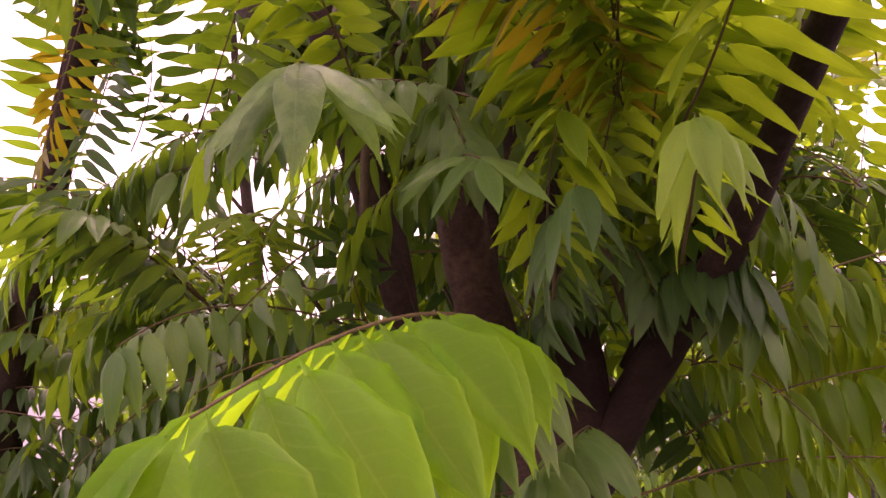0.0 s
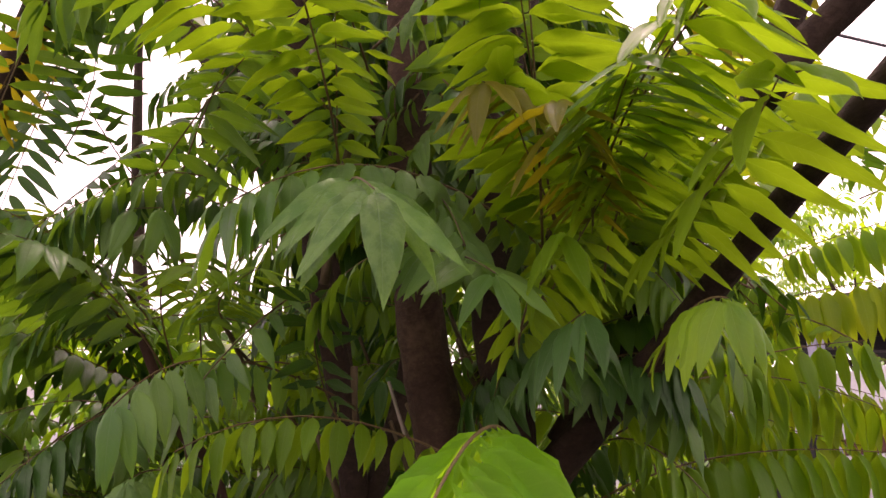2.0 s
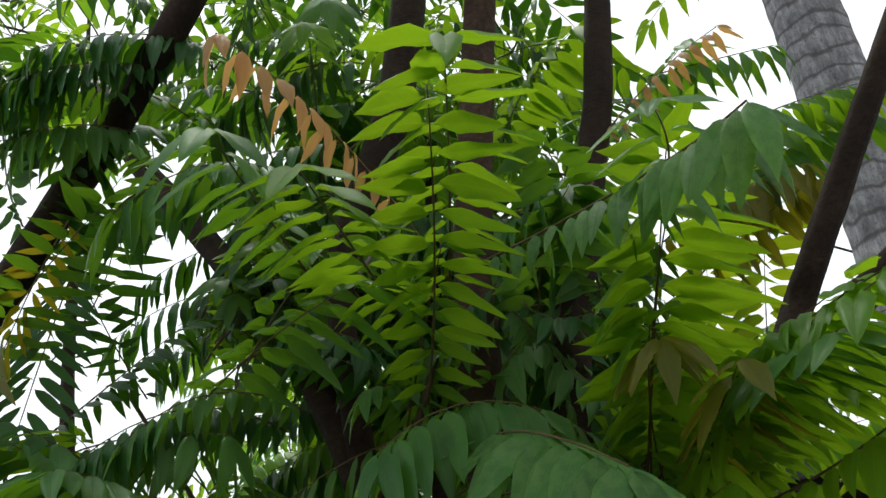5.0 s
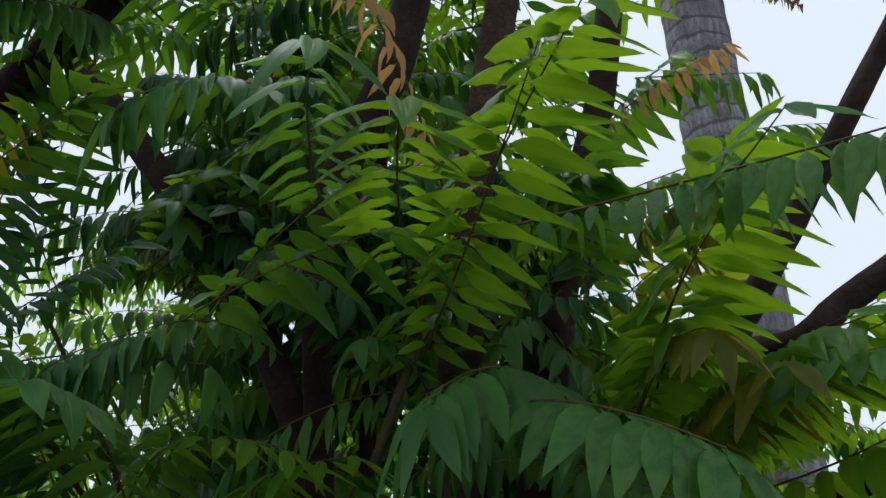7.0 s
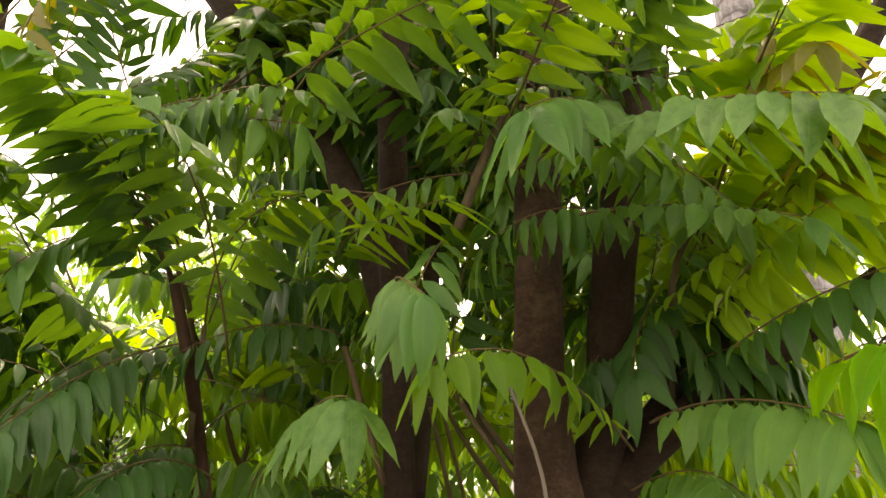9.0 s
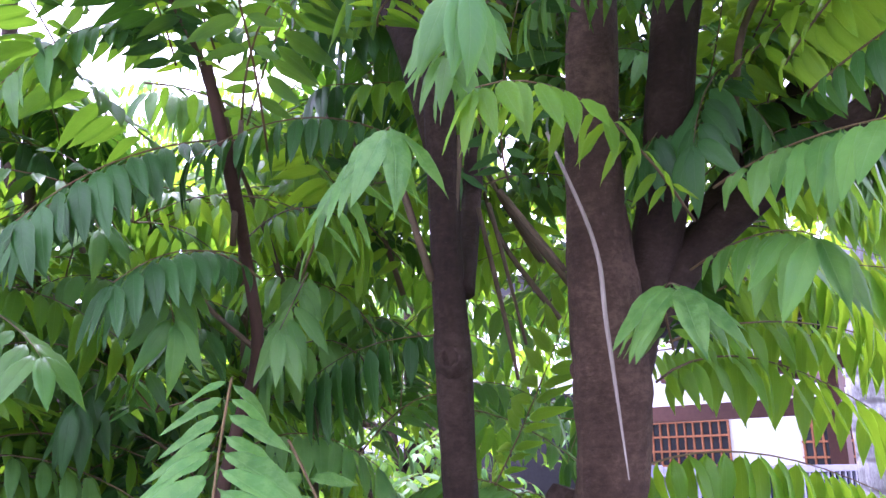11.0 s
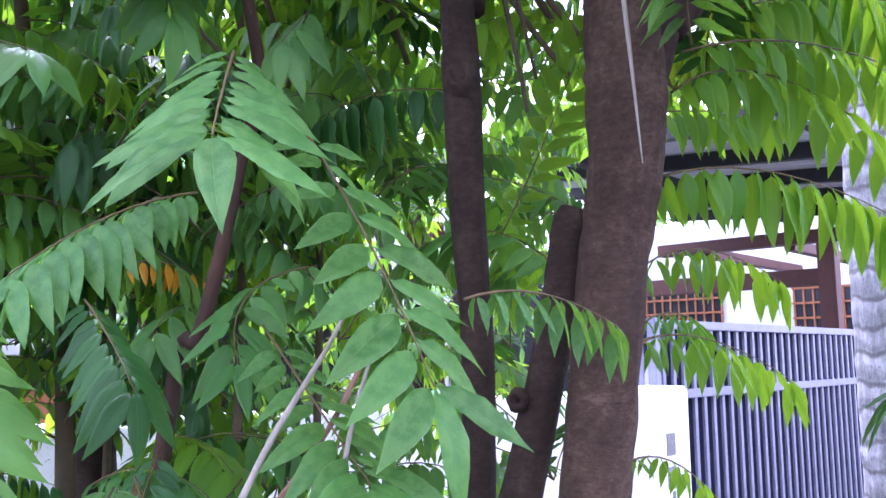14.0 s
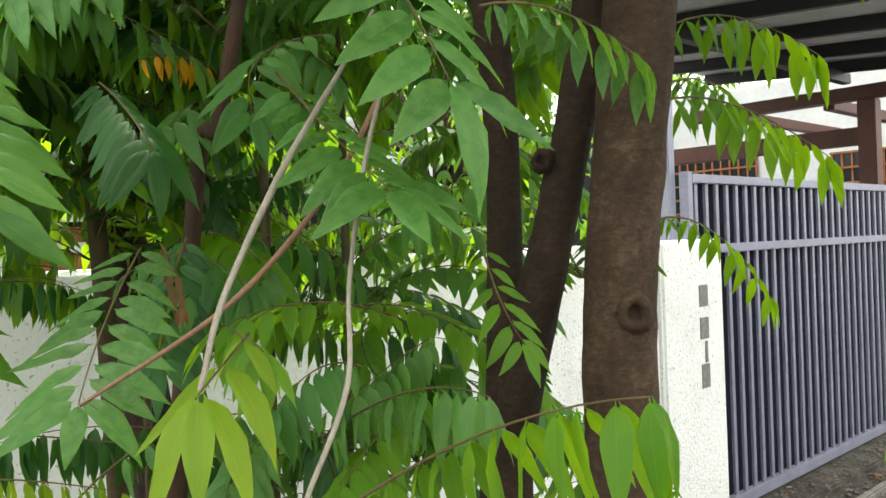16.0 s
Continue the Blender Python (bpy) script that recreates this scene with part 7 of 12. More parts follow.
frond((-2.28, 1.73, 1.97), (-2.40, 1.70, 2.05), (-2.54, 1.67, 1.94), 13, 0.060, 15, 0, "dark", 0.12, parent=tree_b)
frond((-2.28, 1.73, 1.97), (-2.30, 1.60, 2.03), (-2.33, 1.45, 1.92), 10, 0.061, 15, 0, "mid", 0.12, parent=tree_b)
frond((-2.28, 1.73, 1.97), (-2.21, 1.56, 2.21), (-2.13, 1.37, 2.07), 13, 0.062, 15, 0, "bright", 0.12, parent=tree_b)
frond((-2.28, 1.73, 1.97), (-2.17, 1.72, 2.11), (-2.04, 1.72, 2.02), 14, 0.077, 30, 0, "bright", 0.12, parent=tree_b)
frond((-1.99, 1.17, 3.53), (-2.05, 1.07, 3.65), (-2.11, 0.96, 3.56), 10, 0.064, 30, 0, "mid", 0.12, parent=tree_b)
frond((-1.99, 1.17, 3.53), (-1.94, 1.04, 3.59), (-1.88, 0.89, 3.47), 12, 0.068, 30, 0, "dark", 0.12, parent=tree_b)
frond((-1.99, 1.17, 3.53), (-1.88, 1.12, 3.69), (-1.76, 1.06, 3.60), 10, 0.063, 45, 0, "mid", 0.12, parent=tree_b)
frond((-1.99, 1.17, 3.53), (-1.87, 1.31, 3.77), (-1.73, 1.46, 3.63), 10, 0.064, 15, 0, "mid", 0.12, parent=tree_b)
frond((-1.99, 1.17, 3.53), (-2.01, 1.35, 3.77), (-2.03, 1.55, 3.63), 10, 0.063, 45, 0, "mid", 0.12, parent=tree_b)
frond((-1.99, 1.17, 3.53), (-2.13, 1.22, 3.60), (-2.30, 1.28, 3.46), 13, 0.070, 65, 0, "bright", 0.12, parent=tree_b)
frond((-2.03, 1.09, 1.12), (-1.89, 1.20, 1.31), (-1.72, 1.32, 1.17), 11, 0.081, 15, 0, "dark", 0.12, parent=tree_b)
frond((-2.03, 1.09, 1.12), (-2.15, 1.13, 1.23), (-2.28, 1.18, 1.13), 13, 0.075, 15, 0, "mid", 0.12, parent=tree_b)
frond((-2.03, 1.09, 1.12), (-2.13, 1.00, 1.18), (-2.24, 0.89, 1.06), 12, 0.068, 65, 0, "mid", 0.12, parent=tree_b)
frond((-2.03, 1.09, 1.12), (-2.02, 0.98, 1.19), (-2.00, 0.85, 1.09), 13, 0.079, 30, 0, "mid", 0.12, parent=tree_b)
frond((-2.03, 1.09, 1.12), (-1.88, 1.02, 1.32), (-1.70, 0.94, 1.18), 13, 0.079, 65, 0, "dark", 0.12, parent=tree_b)
frond((-1.95, 0.26, 2.15), (-2.06, 0.14, 2.26), (-2.19, -0.00, 2.12), 14, 0.064, 30, 0, "dark", 0.12, parent=tree_b)
frond((-1.95, 0.26, 2.15), (-1.86, 0.12, 2.37), (-1.75, -0.04, 2.24), 14, 0.069, 15, 0, "mid", 0.12, parent=tree_b)
frond((-1.95, 0.26, 2.15), (-1.92, 0.40, 2.19), (-1.88, 0.56, 2.06), 10, 0.076, 30, 0, "dark", 0.12, parent=tree_b)
frond((-1.95, 0.26, 2.15), (-2.12, 0.26, 2.26), (-2.30, 0.25, 2.12), 11, 0.083, 65, 0, "mid", 0.12, parent=tree_b)
frond((-2.41, 1.83, 2.00), (-2.49, 1.76, 2.08), (-2.60, 1.67, 1.98), 14, 0.082, 45, 0, "dark", 0.12, parent=tree_b)
frond((-2.41, 1.83, 2.00), (-2.41, 1.72, 2.06), (-2.41, 1.59, 1.96), 12, 0.062, 45, 0, "mid", 0.12, parent=tree_b)
frond((-2.41, 1.83, 2.00), (-2.26, 1.80, 2.18), (-2.10, 1.76, 2.07), 11, 0.073, 15, 0, "dark", 0.12, parent=tree_b)
frond((-2.41, 1.83, 2.00), (-2.25, 1.92, 2.23), (-2.06, 2.02, 2.09), 12, 0.073, 30, 0, "bright", 0.12, parent=tree_b)
frond((-2.41, 1.83, 2.00), (-2.34, 2.00, 2.23), (-2.27, 2.18, 2.10), 11, 0.079, 45, 0, "bright", 0.12, parent=tree_b)
frond((-1.66, 1.99, 3.32), (-1.81, 1.91, 3.56), (-1.99, 1.81, 3.42), 12, 0.075, 45, 0, "mid", 0.12, parent=tree_b)
frond((-1.66, 1.99, 3.32), (-1.66, 1.83, 3.38), (-1.66, 1.65, 3.24), 12, 0.070, 45, 0, "mid", 0.12, parent=tree_b)
frond((-2.24, 1.97, 3.17), (-2.30, 1.81, 3.32), (-2.37, 1.62, 3.18), 13, 0.069, 45, 0, "mid", 0.12, parent=tree_b)
frond((-2.24, 1.97, 3.17), (-2.18, 1.82, 3.27), (-2.12, 1.65, 3.13), 14, 0.062, 65, 0, "dark", 0.12, parent=tree_b)
frond((-2.24, 1.97, 3.17), (-2.11, 1.91, 3.33), (-1.97, 1.84, 3.22), 14, 0.066, 30, 0, "bright", 0.12, parent=tree_b)
frond((-2.24, 1.97, 3.17), (-2.32, 2.07, 3.21), (-2.40, 2.18, 3.10), 10, 0.081, 30, 0, "bright", 0.12, parent=tree_b)
frond((-1.71, 1.82, 3.45), (-1.79, 1.73, 3.51), (-1.88, 1.63, 3.41), 10, 0.082, 65, 0, "bright", 0.12, parent=tree_b)
frond((-1.71, 1.82, 3.45), (-1.66, 1.70, 3.62), (-1.60, 1.55, 3.52), 14, 0.080, 15, 0, "bright", 0.12, parent=tree_b)
frond((-1.73, 1.68, 1.88), (-1.83, 1.77, 2.01), (-1.93, 1.86, 1.91), 10, 0.075, 65, 0, "dark", 0.12, parent=tree_b)
frond((-1.73, 1.68, 1.88), (-1.89, 1.66, 2.04), (-2.07, 1.63, 1.92), 12, 0.081, 45, 0, "dark", 0.12, parent=tree_b)
frond((-1.73, 1.68, 1.88), (-1.82, 1.55, 1.94), (-1.91, 1.40, 1.80), 10, 0.072, 65, 0, "mid", 0.12, parent=tree_b)
frond((-1.78, 1.17, 3.51), (-1.90, 1.12, 3.58), (-2.04, 1.06, 3.47), 11, 0.073, 30, 0, "mid", 0.12, parent=tree_b)
frond((-1.78, 1.17, 3.51), (-1.76, 1.06, 3.62), (-1.74, 0.94, 3.54), 11, 0.074, 15, 0, "mid", 0.12, parent=tree_b)
frond((-1.78, 1.17, 3.51), (-1.64, 1.06, 3.74), (-1.48, 0.93, 3.60), 11, 0.065, 30, 0, "bright", 0.12, parent=tree_b)
frond((-1.78, 1.17, 3.51), (-1.63, 1.22, 3.57), (-1.47, 1.29, 3.43), 10, 0.077, 45, 0, "bright", 0.12, parent=tree_b)
frond((-1.78, 1.17, 3.51), (-1.76, 1.35, 3.65), (-1.74, 1.55, 3.50), 13, 0.070, 30, 0, "mid", 0.12, parent=tree_b)
frond((-1.78, 1.17, 3.51), (-1.85, 1.31, 3.58), (-1.93, 1.46, 3.45), 12, 0.074, 30, 0, "bright", 0.12, parent=tree_b)
frond((-2.03, 0.43, 1.69), (-2.04, 0.55, 1.78), (-2.06, 0.68, 1.68), 13, 0.077, 65, 0, "dark", 0.12, parent=tree_b)
frond((-2.35, 1.51, 2.56), (-2.25, 1.39, 2.62), (-2.12, 1.24, 2.47), 12, 0.063, 45, 0, "mid", 0.12, parent=tree_b)
frond((-2.35, 1.51, 2.56), (-2.18, 1.58, 2.70), (-1.99, 1.65, 2.55), 13, 0.073, 45, 0, "mid", 0.12, parent=tree_b)
frond((-2.35, 1.51, 2.56), (-2.30, 1.65, 2.62), (-2.24, 1.81, 2.49), 13, 0.072, 45, 0, "bright", 0.12, parent=tree_b)
frond((-1.87, 0.89, 1.79), (-1.76, 0.95, 1.91), (-1.64, 1.01, 1.81), 13, 0.072, 45, 0, "mid", 0.12, parent=tree_b)
frond((-1.87, 0.89, 1.79), (-1.97, 1.00, 2.00), (-2.08, 1.12, 1.89), 10, 0.077, 30, 0, "bright", 0.12, parent=tree_b)
frond((-1.87, 0.89, 1.79), (-2.03, 0.86, 1.93), (-2.21, 0.82, 1.79), 10, 0.070, 30, 0, "dark", 0.12, parent=tree_b)
frond((-1.87, 0.89, 1.79), (-1.97, 0.77, 1.96), (-2.08, 0.63, 1.84), 11, 0.063, 45, 0, "mid", 0.12, parent=tree_b)
frond((-2.23, 1.23, 2.63), (-2.29, 1.34, 2.71), (-2.36, 1.46, 2.61), 13, 0.084, 15, 0, "dark", 0.12, parent=tree_b)
frond((-2.09, 0.39, 2.48), (-2.22, 0.34, 2.58), (-2.36, 0.28, 2.47), 12, 0.070, 65, 0, "bright", 0.12, parent=tree_b)
frond((-2.09, 0.39, 2.48), (-2.04, 0.25, 2.64), (-1.99, 0.09, 2.53), 11, 0.066, 65, 0, "dark", 0.12, parent=tree_b)
frond((-2.39, 0.81, 1.65), (-2.45, 0.65, 1.82), (-2.52, 0.48, 1.69), 13, 0.064, 30, 0, "mid", 0.12, parent=tree_b)
frond((-2.39, 0.81, 1.65), (-2.29, 0.69, 1.76), (-2.17, 0.55, 1.63), 13, 0.077, 45, 0, "mid", 0.12, parent=tree_b)
frond((-2.39, 0.81, 1.65), (-2.30, 0.89, 1.73), (-2.21, 0.97, 1.63), 13, 0.081, 65, 0, "mid", 0.12, parent=tree_b)
frond((-2.39, 0.81, 1.65), (-2.35, 0.92, 1.68), (-2.31, 1.05, 1.58), 10, 0.070, 65, 0, "dark", 0.12, parent=tree_b)
frond((-2.39, 0.81, 1.65), (-2.46, 0.71, 1.69), (-2.55, 0.59, 1.58), 13, 0.061, 30, 0, "mid", 0.12, parent=tree_b)
frond((-2.36, 0.51, 1.66), (-2.20, 0.56, 1.81), (-2.02, 0.62, 1.68), 11, 0.061, 65, 0, "mid", 0.12, parent=tree_b)
frond((-2.36, 0.51, 1.66), (-2.39, 0.63, 1.81), (-2.43, 0.77, 1.72), 13, 0.083, 30, 0, "mid", 0.12, parent=tree_b)
frond((-2.22, 1.49, 2.92), (-2.16, 1.58, 3.04), (-2.09, 1.69, 2.95), 12, 0.061, 45, 0, "dark", 0.12, parent=tree_b)
frond((-2.22, 1.49, 2.92), (-2.20, 1.64, 3.10), (-2.17, 1.81, 2.98), 10, 0.069, 45, 0, "mid", 0.12, parent=tree_b)
frond((-2.22, 1.49, 2.92), (-2.22, 1.35, 3.02), (-2.23, 1.20, 2.90), 14, 0.058, 30, 0, "mid", 0.12, parent=tree_b)
frond((-2.22, 1.49, 2.92), (-2.06, 1.46, 3.09), (-1.88, 1.43, 2.97), 10, 0.060, 65, 0, "bright", 0.12, parent=tree_b)
frond((-1.72, 1.02, 1.80), (-1.85, 1.13, 1.86), (-2.01, 1.26, 1.70), 13, 0.071, 65, 0, "bright", 0.12, parent=tree_b)
frond((-1.72, 1.02, 1.80), (-1.84, 0.95, 1.89), (-1.97, 0.87, 1.78), 10, 0.078, 45, 0, "mid", 0.12, parent=tree_b)
frond((-1.72, 1.02, 1.80), (-1.73, 1.19, 2.00), (-1.75, 1.37, 1.87), 13, 0.081, 30, 0, "mid", 0.12, parent=tree_b)
frond((-1.82, 1.26, 2.80), (-1.84, 1.39, 2.97), (-1.87, 1.53, 2.87), 14, 0.075, 15, 0, "dark", 0.12, parent=tree_b)
frond((-1.82, 1.26, 2.80), (-1.96, 1.37, 2.85), (-2.12, 1.49, 2.70), 12, 0.062, 30, 0, "dark", 0.12, parent=tree_b)
frond((-1.82, 1.26, 2.80), (-1.93, 1.17, 3.00), (-2.05, 1.08, 2.89), 14, 0.084, 15, 0, "dark", 0.12, parent=tree_b)
frond((-1.82, 1.26, 2.80), (-1.81, 1.08, 3.05), (-1.80, 0.88, 2.91), 12, 0.075, 45, 0, "bright", 0.12, parent=tree_b)
frond((-1.82, 1.26, 2.80), (-1.64, 1.22, 2.91), (-1.44, 1.17, 2.76), 11, 0.080, 15, 0, "mid", 0.12, parent=tree_b)
frond((-1.82, 1.26, 2.80), (-1.73, 1.38, 2.98), (-1.62, 1.52, 2.86), 14, 0.067, 45, 0, "bright", 0.12, parent=tree_b)
frond((-1.99, 1.48, 3.22), (-2.01, 1.33, 3.34), (-2.04, 1.15, 3.21), 10, 0.071, 30, 0, "mid", 0.12, parent=tree_b)
frond((-1.99, 1.48, 3.22), (-1.90, 1.42, 3.37), (-1.79, 1.36, 3.29), 14, 0.061, 30, 0, "mid", 0.12, parent=tree_b)
frond((-1.99, 1.48, 3.22), (-1.96, 1.67, 3.37), (-1.94, 1.87, 3.22), 14, 0.068, 65, 0, "bright", 0.12, parent=tree_b)
frond((-1.99, 1.48, 3.22), (-2.14, 1.51, 3.38), (-2.32, 1.55, 3.25), 14, 0.085, 45, 0, "dark", 0.12, parent=tree_b)
frond((-1.99, 1.48, 3.22), (-2.10, 1.45, 3.27), (-2.23, 1.42, 3.17), 12, 0.066, 30, 0, "bright", 0.12, parent=tree_b)
frond((-2.35, 1.78, 2.64), (-2.45, 1.69, 2.79), (-2.56, 1.58, 2.69), 11, 0.059, 30, 0, "dark", 0.12, parent=tree_b)
frond((-2.35, 1.78, 2.64), (-2.26, 1.65, 2.86), (-2.16, 1.51, 2.74), 12, 0.071, 45, 0, "dark", 0.12, parent=tree_b)
frond((-2.35, 1.78, 2.64), (-2.18, 1.78, 2.82), (-1.97, 1.77, 2.68), 13, 0.080, 30, 0, "mid", 0.12, parent=tree_b)
frond((-2.35, 1.78, 2.64), (-2.32, 1.95, 2.70), (-2.28, 2.13, 2.55), 10, 0.064, 15, 0, "mid", 0.12, parent=tree_b)
frond((-2.35, 1.78, 2.64), (-2.38, 1.94, 2.85), (-2.40, 2.12, 2.73), 12, 0.073, 45, 0, "bright", 0.12, parent=tree_b)
frond((-2.30, 1.39, 3.26), (-2.22, 1.47, 3.36), (-2.12, 1.56, 3.26), 10, 0.074, 45, 0, "bright", 0.12, parent=tree_b)
frond((-2.30, 1.39, 3.26), (-2.32, 1.51, 3.40), (-2.34, 1.65, 3.30), 14, 0.061, 30, 0, "mid", 0.12, parent=tree_b)
frond((-2.30, 1.39, 3.26), (-2.25, 1.29, 3.34), (-2.18, 1.18, 3.25), 13, 0.075, 65, 0, "dark", 0.12, parent=tree_b)
frond((-2.30, 1.39, 3.26), (-2.19, 1.38, 3.41), (-2.07, 1.38, 3.33), 10, 0.064, 45, 0, "bright", 0.12, parent=tree_b)
frond((-2.09, 0.32, 1.75), (-2.05, 0.46, 1.84), (-2.00, 0.62, 1.72), 12, 0.067, 30, 0, "bright", 0.12, parent=tree_b)
frond((-1.95, 1.91, 1.23), (-2.02, 2.00, 1.29), (-2.10, 2.10, 1.19), 14, 0.081, 15, 0, "mid", 0.12, parent=tree_b)
frond((-2.09, 0.27, 2.58), (-1.95, 0.22, 2.65), (-1.79, 0.16, 2.52), 13, 0.062, 30, 0, "bright", 0.12, parent=tree_b)
frond((-2.09, 0.27, 2.58), (-2.19, 0.16, 2.69), (-2.30, 0.04, 2.57), 14, 0.084, 65, 0, "bright", 0.12, parent=tree_b)
frond((-2.09, 0.27, 2.58), (-2.00, 0.14, 2.73), (-1.89, -0.02, 2.60), 13, 0.078, 15, 0, "mid", 0.12, parent=tree_b)
frond((-2.43, 0.37, 2.36), (-2.50, 0.47, 2.45), (-2.58, 0.58, 2.35), 11, 0.070, 15, 0, "mid", 0.12, parent=tree_b)
frond((-2.43, 0.37, 2.36), (-2.43, 0.20, 2.42), (-2.44, -0.00, 2.27), 14, 0.059, 15, 0, "bright", 0.12, parent=tree_b)
frond((-2.43, 0.37, 2.36), (-2.29, 0.25, 2.46), (-2.14, 0.11, 2.30), 10, 0.071, 45, 0, "mid", 0.12, parent=tree_b)
frond((-2.43, 0.37, 2.36), (-2.27, 0.41, 2.50), (-2.08, 0.46, 2.36), 14, 0.066, 65, 0, "dark", 0.12, parent=tree_b)
frond((-2.43, 0.37, 2.36), (-2.49, 0.53, 2.57), (-2.56, 0.72, 2.43), 11, 0.073, 15, 0, "mid", 0.12, parent=tree_b)
frond((-2.28, 0.18, 1.87), (-2.38, 0.26, 2.01), (-2.50, 0.35, 1.91), 12, 0.071, 45, 0, "mid", 0.12, parent=tree_b)
frond((-2.28, 0.18, 1.87), (-2.14, 0.29, 2.00), (-1.99, 0.42, 1.85), 13, 0.061, 45, 0, "mid", 0.12, parent=tree_b)
frond((-2.01, 0.76, 1.79), (-1.97, 0.91, 1.91), (-1.91, 1.09, 1.78), 13, 0.067, 15, 0, "dark", 0.12, parent=tree_b)
frond((-2.01, 0.76, 1.79), (-2.09, 0.88, 1.83), (-2.18, 1.01, 1.71), 13, 0.069, 15, 0, "bright", 0.12, parent=tree_b)
frond((-2.01, 0.76, 1.79), (-2.12, 0.77, 1.91), (-2.25, 0.79, 1.82), 11, 0.077, 45, 0, "mid", 0.12, parent=tree_b)
frond((-2.01, 0.76, 1.79), (-2.02, 0.64, 1.84), (-2.03, 0.51, 1.74), 14, 0.064, 30, 0, "mid", 0.12, parent=tree_b)
frond((-2.01, 0.76, 1.79), (-1.94, 0.66, 1.96), (-1.85, 0.54, 1.87), 14, 0.084, 15, 0, "bright", 0.12, parent=tree_b)
frond((-1.75, 2.16, 2.23), (-1.89, 2.10, 2.30), (-2.06, 2.03, 2.16), 11, 0.062, 65, 0, "bright", 0.12, parent=tree_b)
frond((-1.75, 2.16, 2.23), (-1.76, 2.02, 2.34), (-1.77, 1.87, 2.23), 10, 0.084, 65, 0, "bright", 0.12, parent=tree_b)
bulk((-1.69, 1.29, 3.18), 0.51, 0.34, 0.21, 11, 0.063, 65, "mid")
bulk((-1.73, 0.93, 2.89), 2.70, 0.37, 0.54, 12, 0.079, 30, "mid")
bulk((-2.05, 0.79, 3.06), 5.92, 0.35, 0.07, 11, 0.070, 30, "dark")
bulk((-1.37, 0.97, 2.90), 3.28, 0.34, 0.52, 11, 0.065, 45, "mid")
bulk((-1.74, 0.89, 2.94), 1.36, 0.35, 0.42, 11, 0.069, 15, "dark")
bulk((-2.17, 0.81, 3.28), 5.55, 0.30, 0.41, 9, 0.078, 15, "dark")
bulk((-1.49, 0.97, 2.98), 2.19, 0.40, 0.24, 11, 0.079, 30, "mid")
bulk((-1.95, 0.91, 3.18), 0.67, 0.30, 0.48, 9, 0.065, 65, "dark")
bulk((-1.47, 0.93, 2.85), 3.18, 0.25, 0.39, 10, 0.074, 45, "dark")
bulk((-1.65, 0.94, 3.02), 2.11, 0.34, 0.31, 11, 0.061, 45, "dark")
bulk((-1.95, 0.67, 3.02), 0.71, 0.35, 0.27, 11, 0.072, 45, "mid")
bulk((-1.49, 0.78, 2.92), 4.36, 0.29, 0.42, 9, 0.068, 45, "mid")
bulk((-1.36, 0.85, 2.75), 1.80, 0.32, 0.49, 11, 0.071, 30, "mid")
bulk((-1.68, 1.08, 3.23), 0.53, 0.39, 0.13, 12, 0.065, 65, "dark")
bulk((-1.69, 1.16, 2.95), 5.24, 0.30, 0.41, 12, 0.079, 30, "mid")
bulk((-1.74, 1.02, 2.97), 5.57, 0.31, 0.18, 11, 0.066, 30, "dark")
bulk((-1.69, 1.08, 2.95), 4.93, 0.40, 0.36, 10, 0.073, 15, "dark")
bulk((-1.67, 1.00, 2.87), 5.86, 0.24, 0.53, 9, 0.077, 15, "dark")
bulk((-1.52, 0.68, 2.86), 4.72, 0.36, 0.07, 12, 0.065, 45, "mid")
bulk((-1.52, 0.90, 2.80), 5.72, 0.32, 0.50, 9, 0.075, 45, "bright")
bulk((-1.71, 1.24, 3.17), 4.84, 0.40, 0.39, 9, 0.071, 30, "mid")
bulk((-1.39, 0.96, 2.93), 1.59, 0.34, 0.11, 10, 0.066, 45, "mid")
bulk((-1.53, 0.75, 2.72), 2.39, 0.31, 0.38, 12, 0.060, 45, "dark")
bulk((-2.02, 0.81, 3.16), 4.66, 0.39, 0.22, 9, 0.063, 30, "mid")
bulk((-1.65, 1.20, 2.96), 5.54, 0.33, 0.46, 11, 0.075, 30, "mid")
bulk((-1.79, 1.03, 2.98), 1.56, 0.25, 0.18, 9, 0.078, 15, "dark")
bulk((-1.78, 1.13, 3.00), 5.44, 0.33, 0.42, 10, 0.069, 65, "mid")
bulk((-1.30, 0.90, 2.85), 3.02, 0.38, 0.29, 9, 0.080, 15, "dark")
bulk((-1.70, 0.80, 3.06), 6.15, 0.31, 0.43, 10, 0.060, 65, "dark")
bulk((-1.72, 0.96, 2.95), 2.04, 0.36, 0.08, 10, 0.076, 30, "dark")
bulk((-1.40, 1.00, 2.86), 1.03, 0.31, 0.24, 11, 0.070, 45, "dark")
bulk((-2.03, 0.82, 3.23), 0.95, 0.35, 0.05, 9, 0.069, 45, "dark")
bulk((-1.68, 1.05, 3.12), 5.74, 0.36, 0.33, 10, 0.078, 45, "dark")
bulk((-1.62, 1.28, 3.16), 0.36, 0.29, 0.31, 11, 0.079, 45, "dark")
bulk((-1.69, 0.68, 2.83), 5.73, 0.28, 0.00, 10, 0.065, 45, "mid")
bulk((-2.15, 0.76, 3.31), 1.63, 0.25, 0.01, 9, 0.077, 65, "mid")
bulk((-1.60, 1.03, 3.08), 4.62, 0.28, 0.40, 10, 0.070, 65, "dark")
bulk((-1.90, 0.88, 3.13), 5.11, 0.25, 0.11, 9, 0.079, 30, "mid")
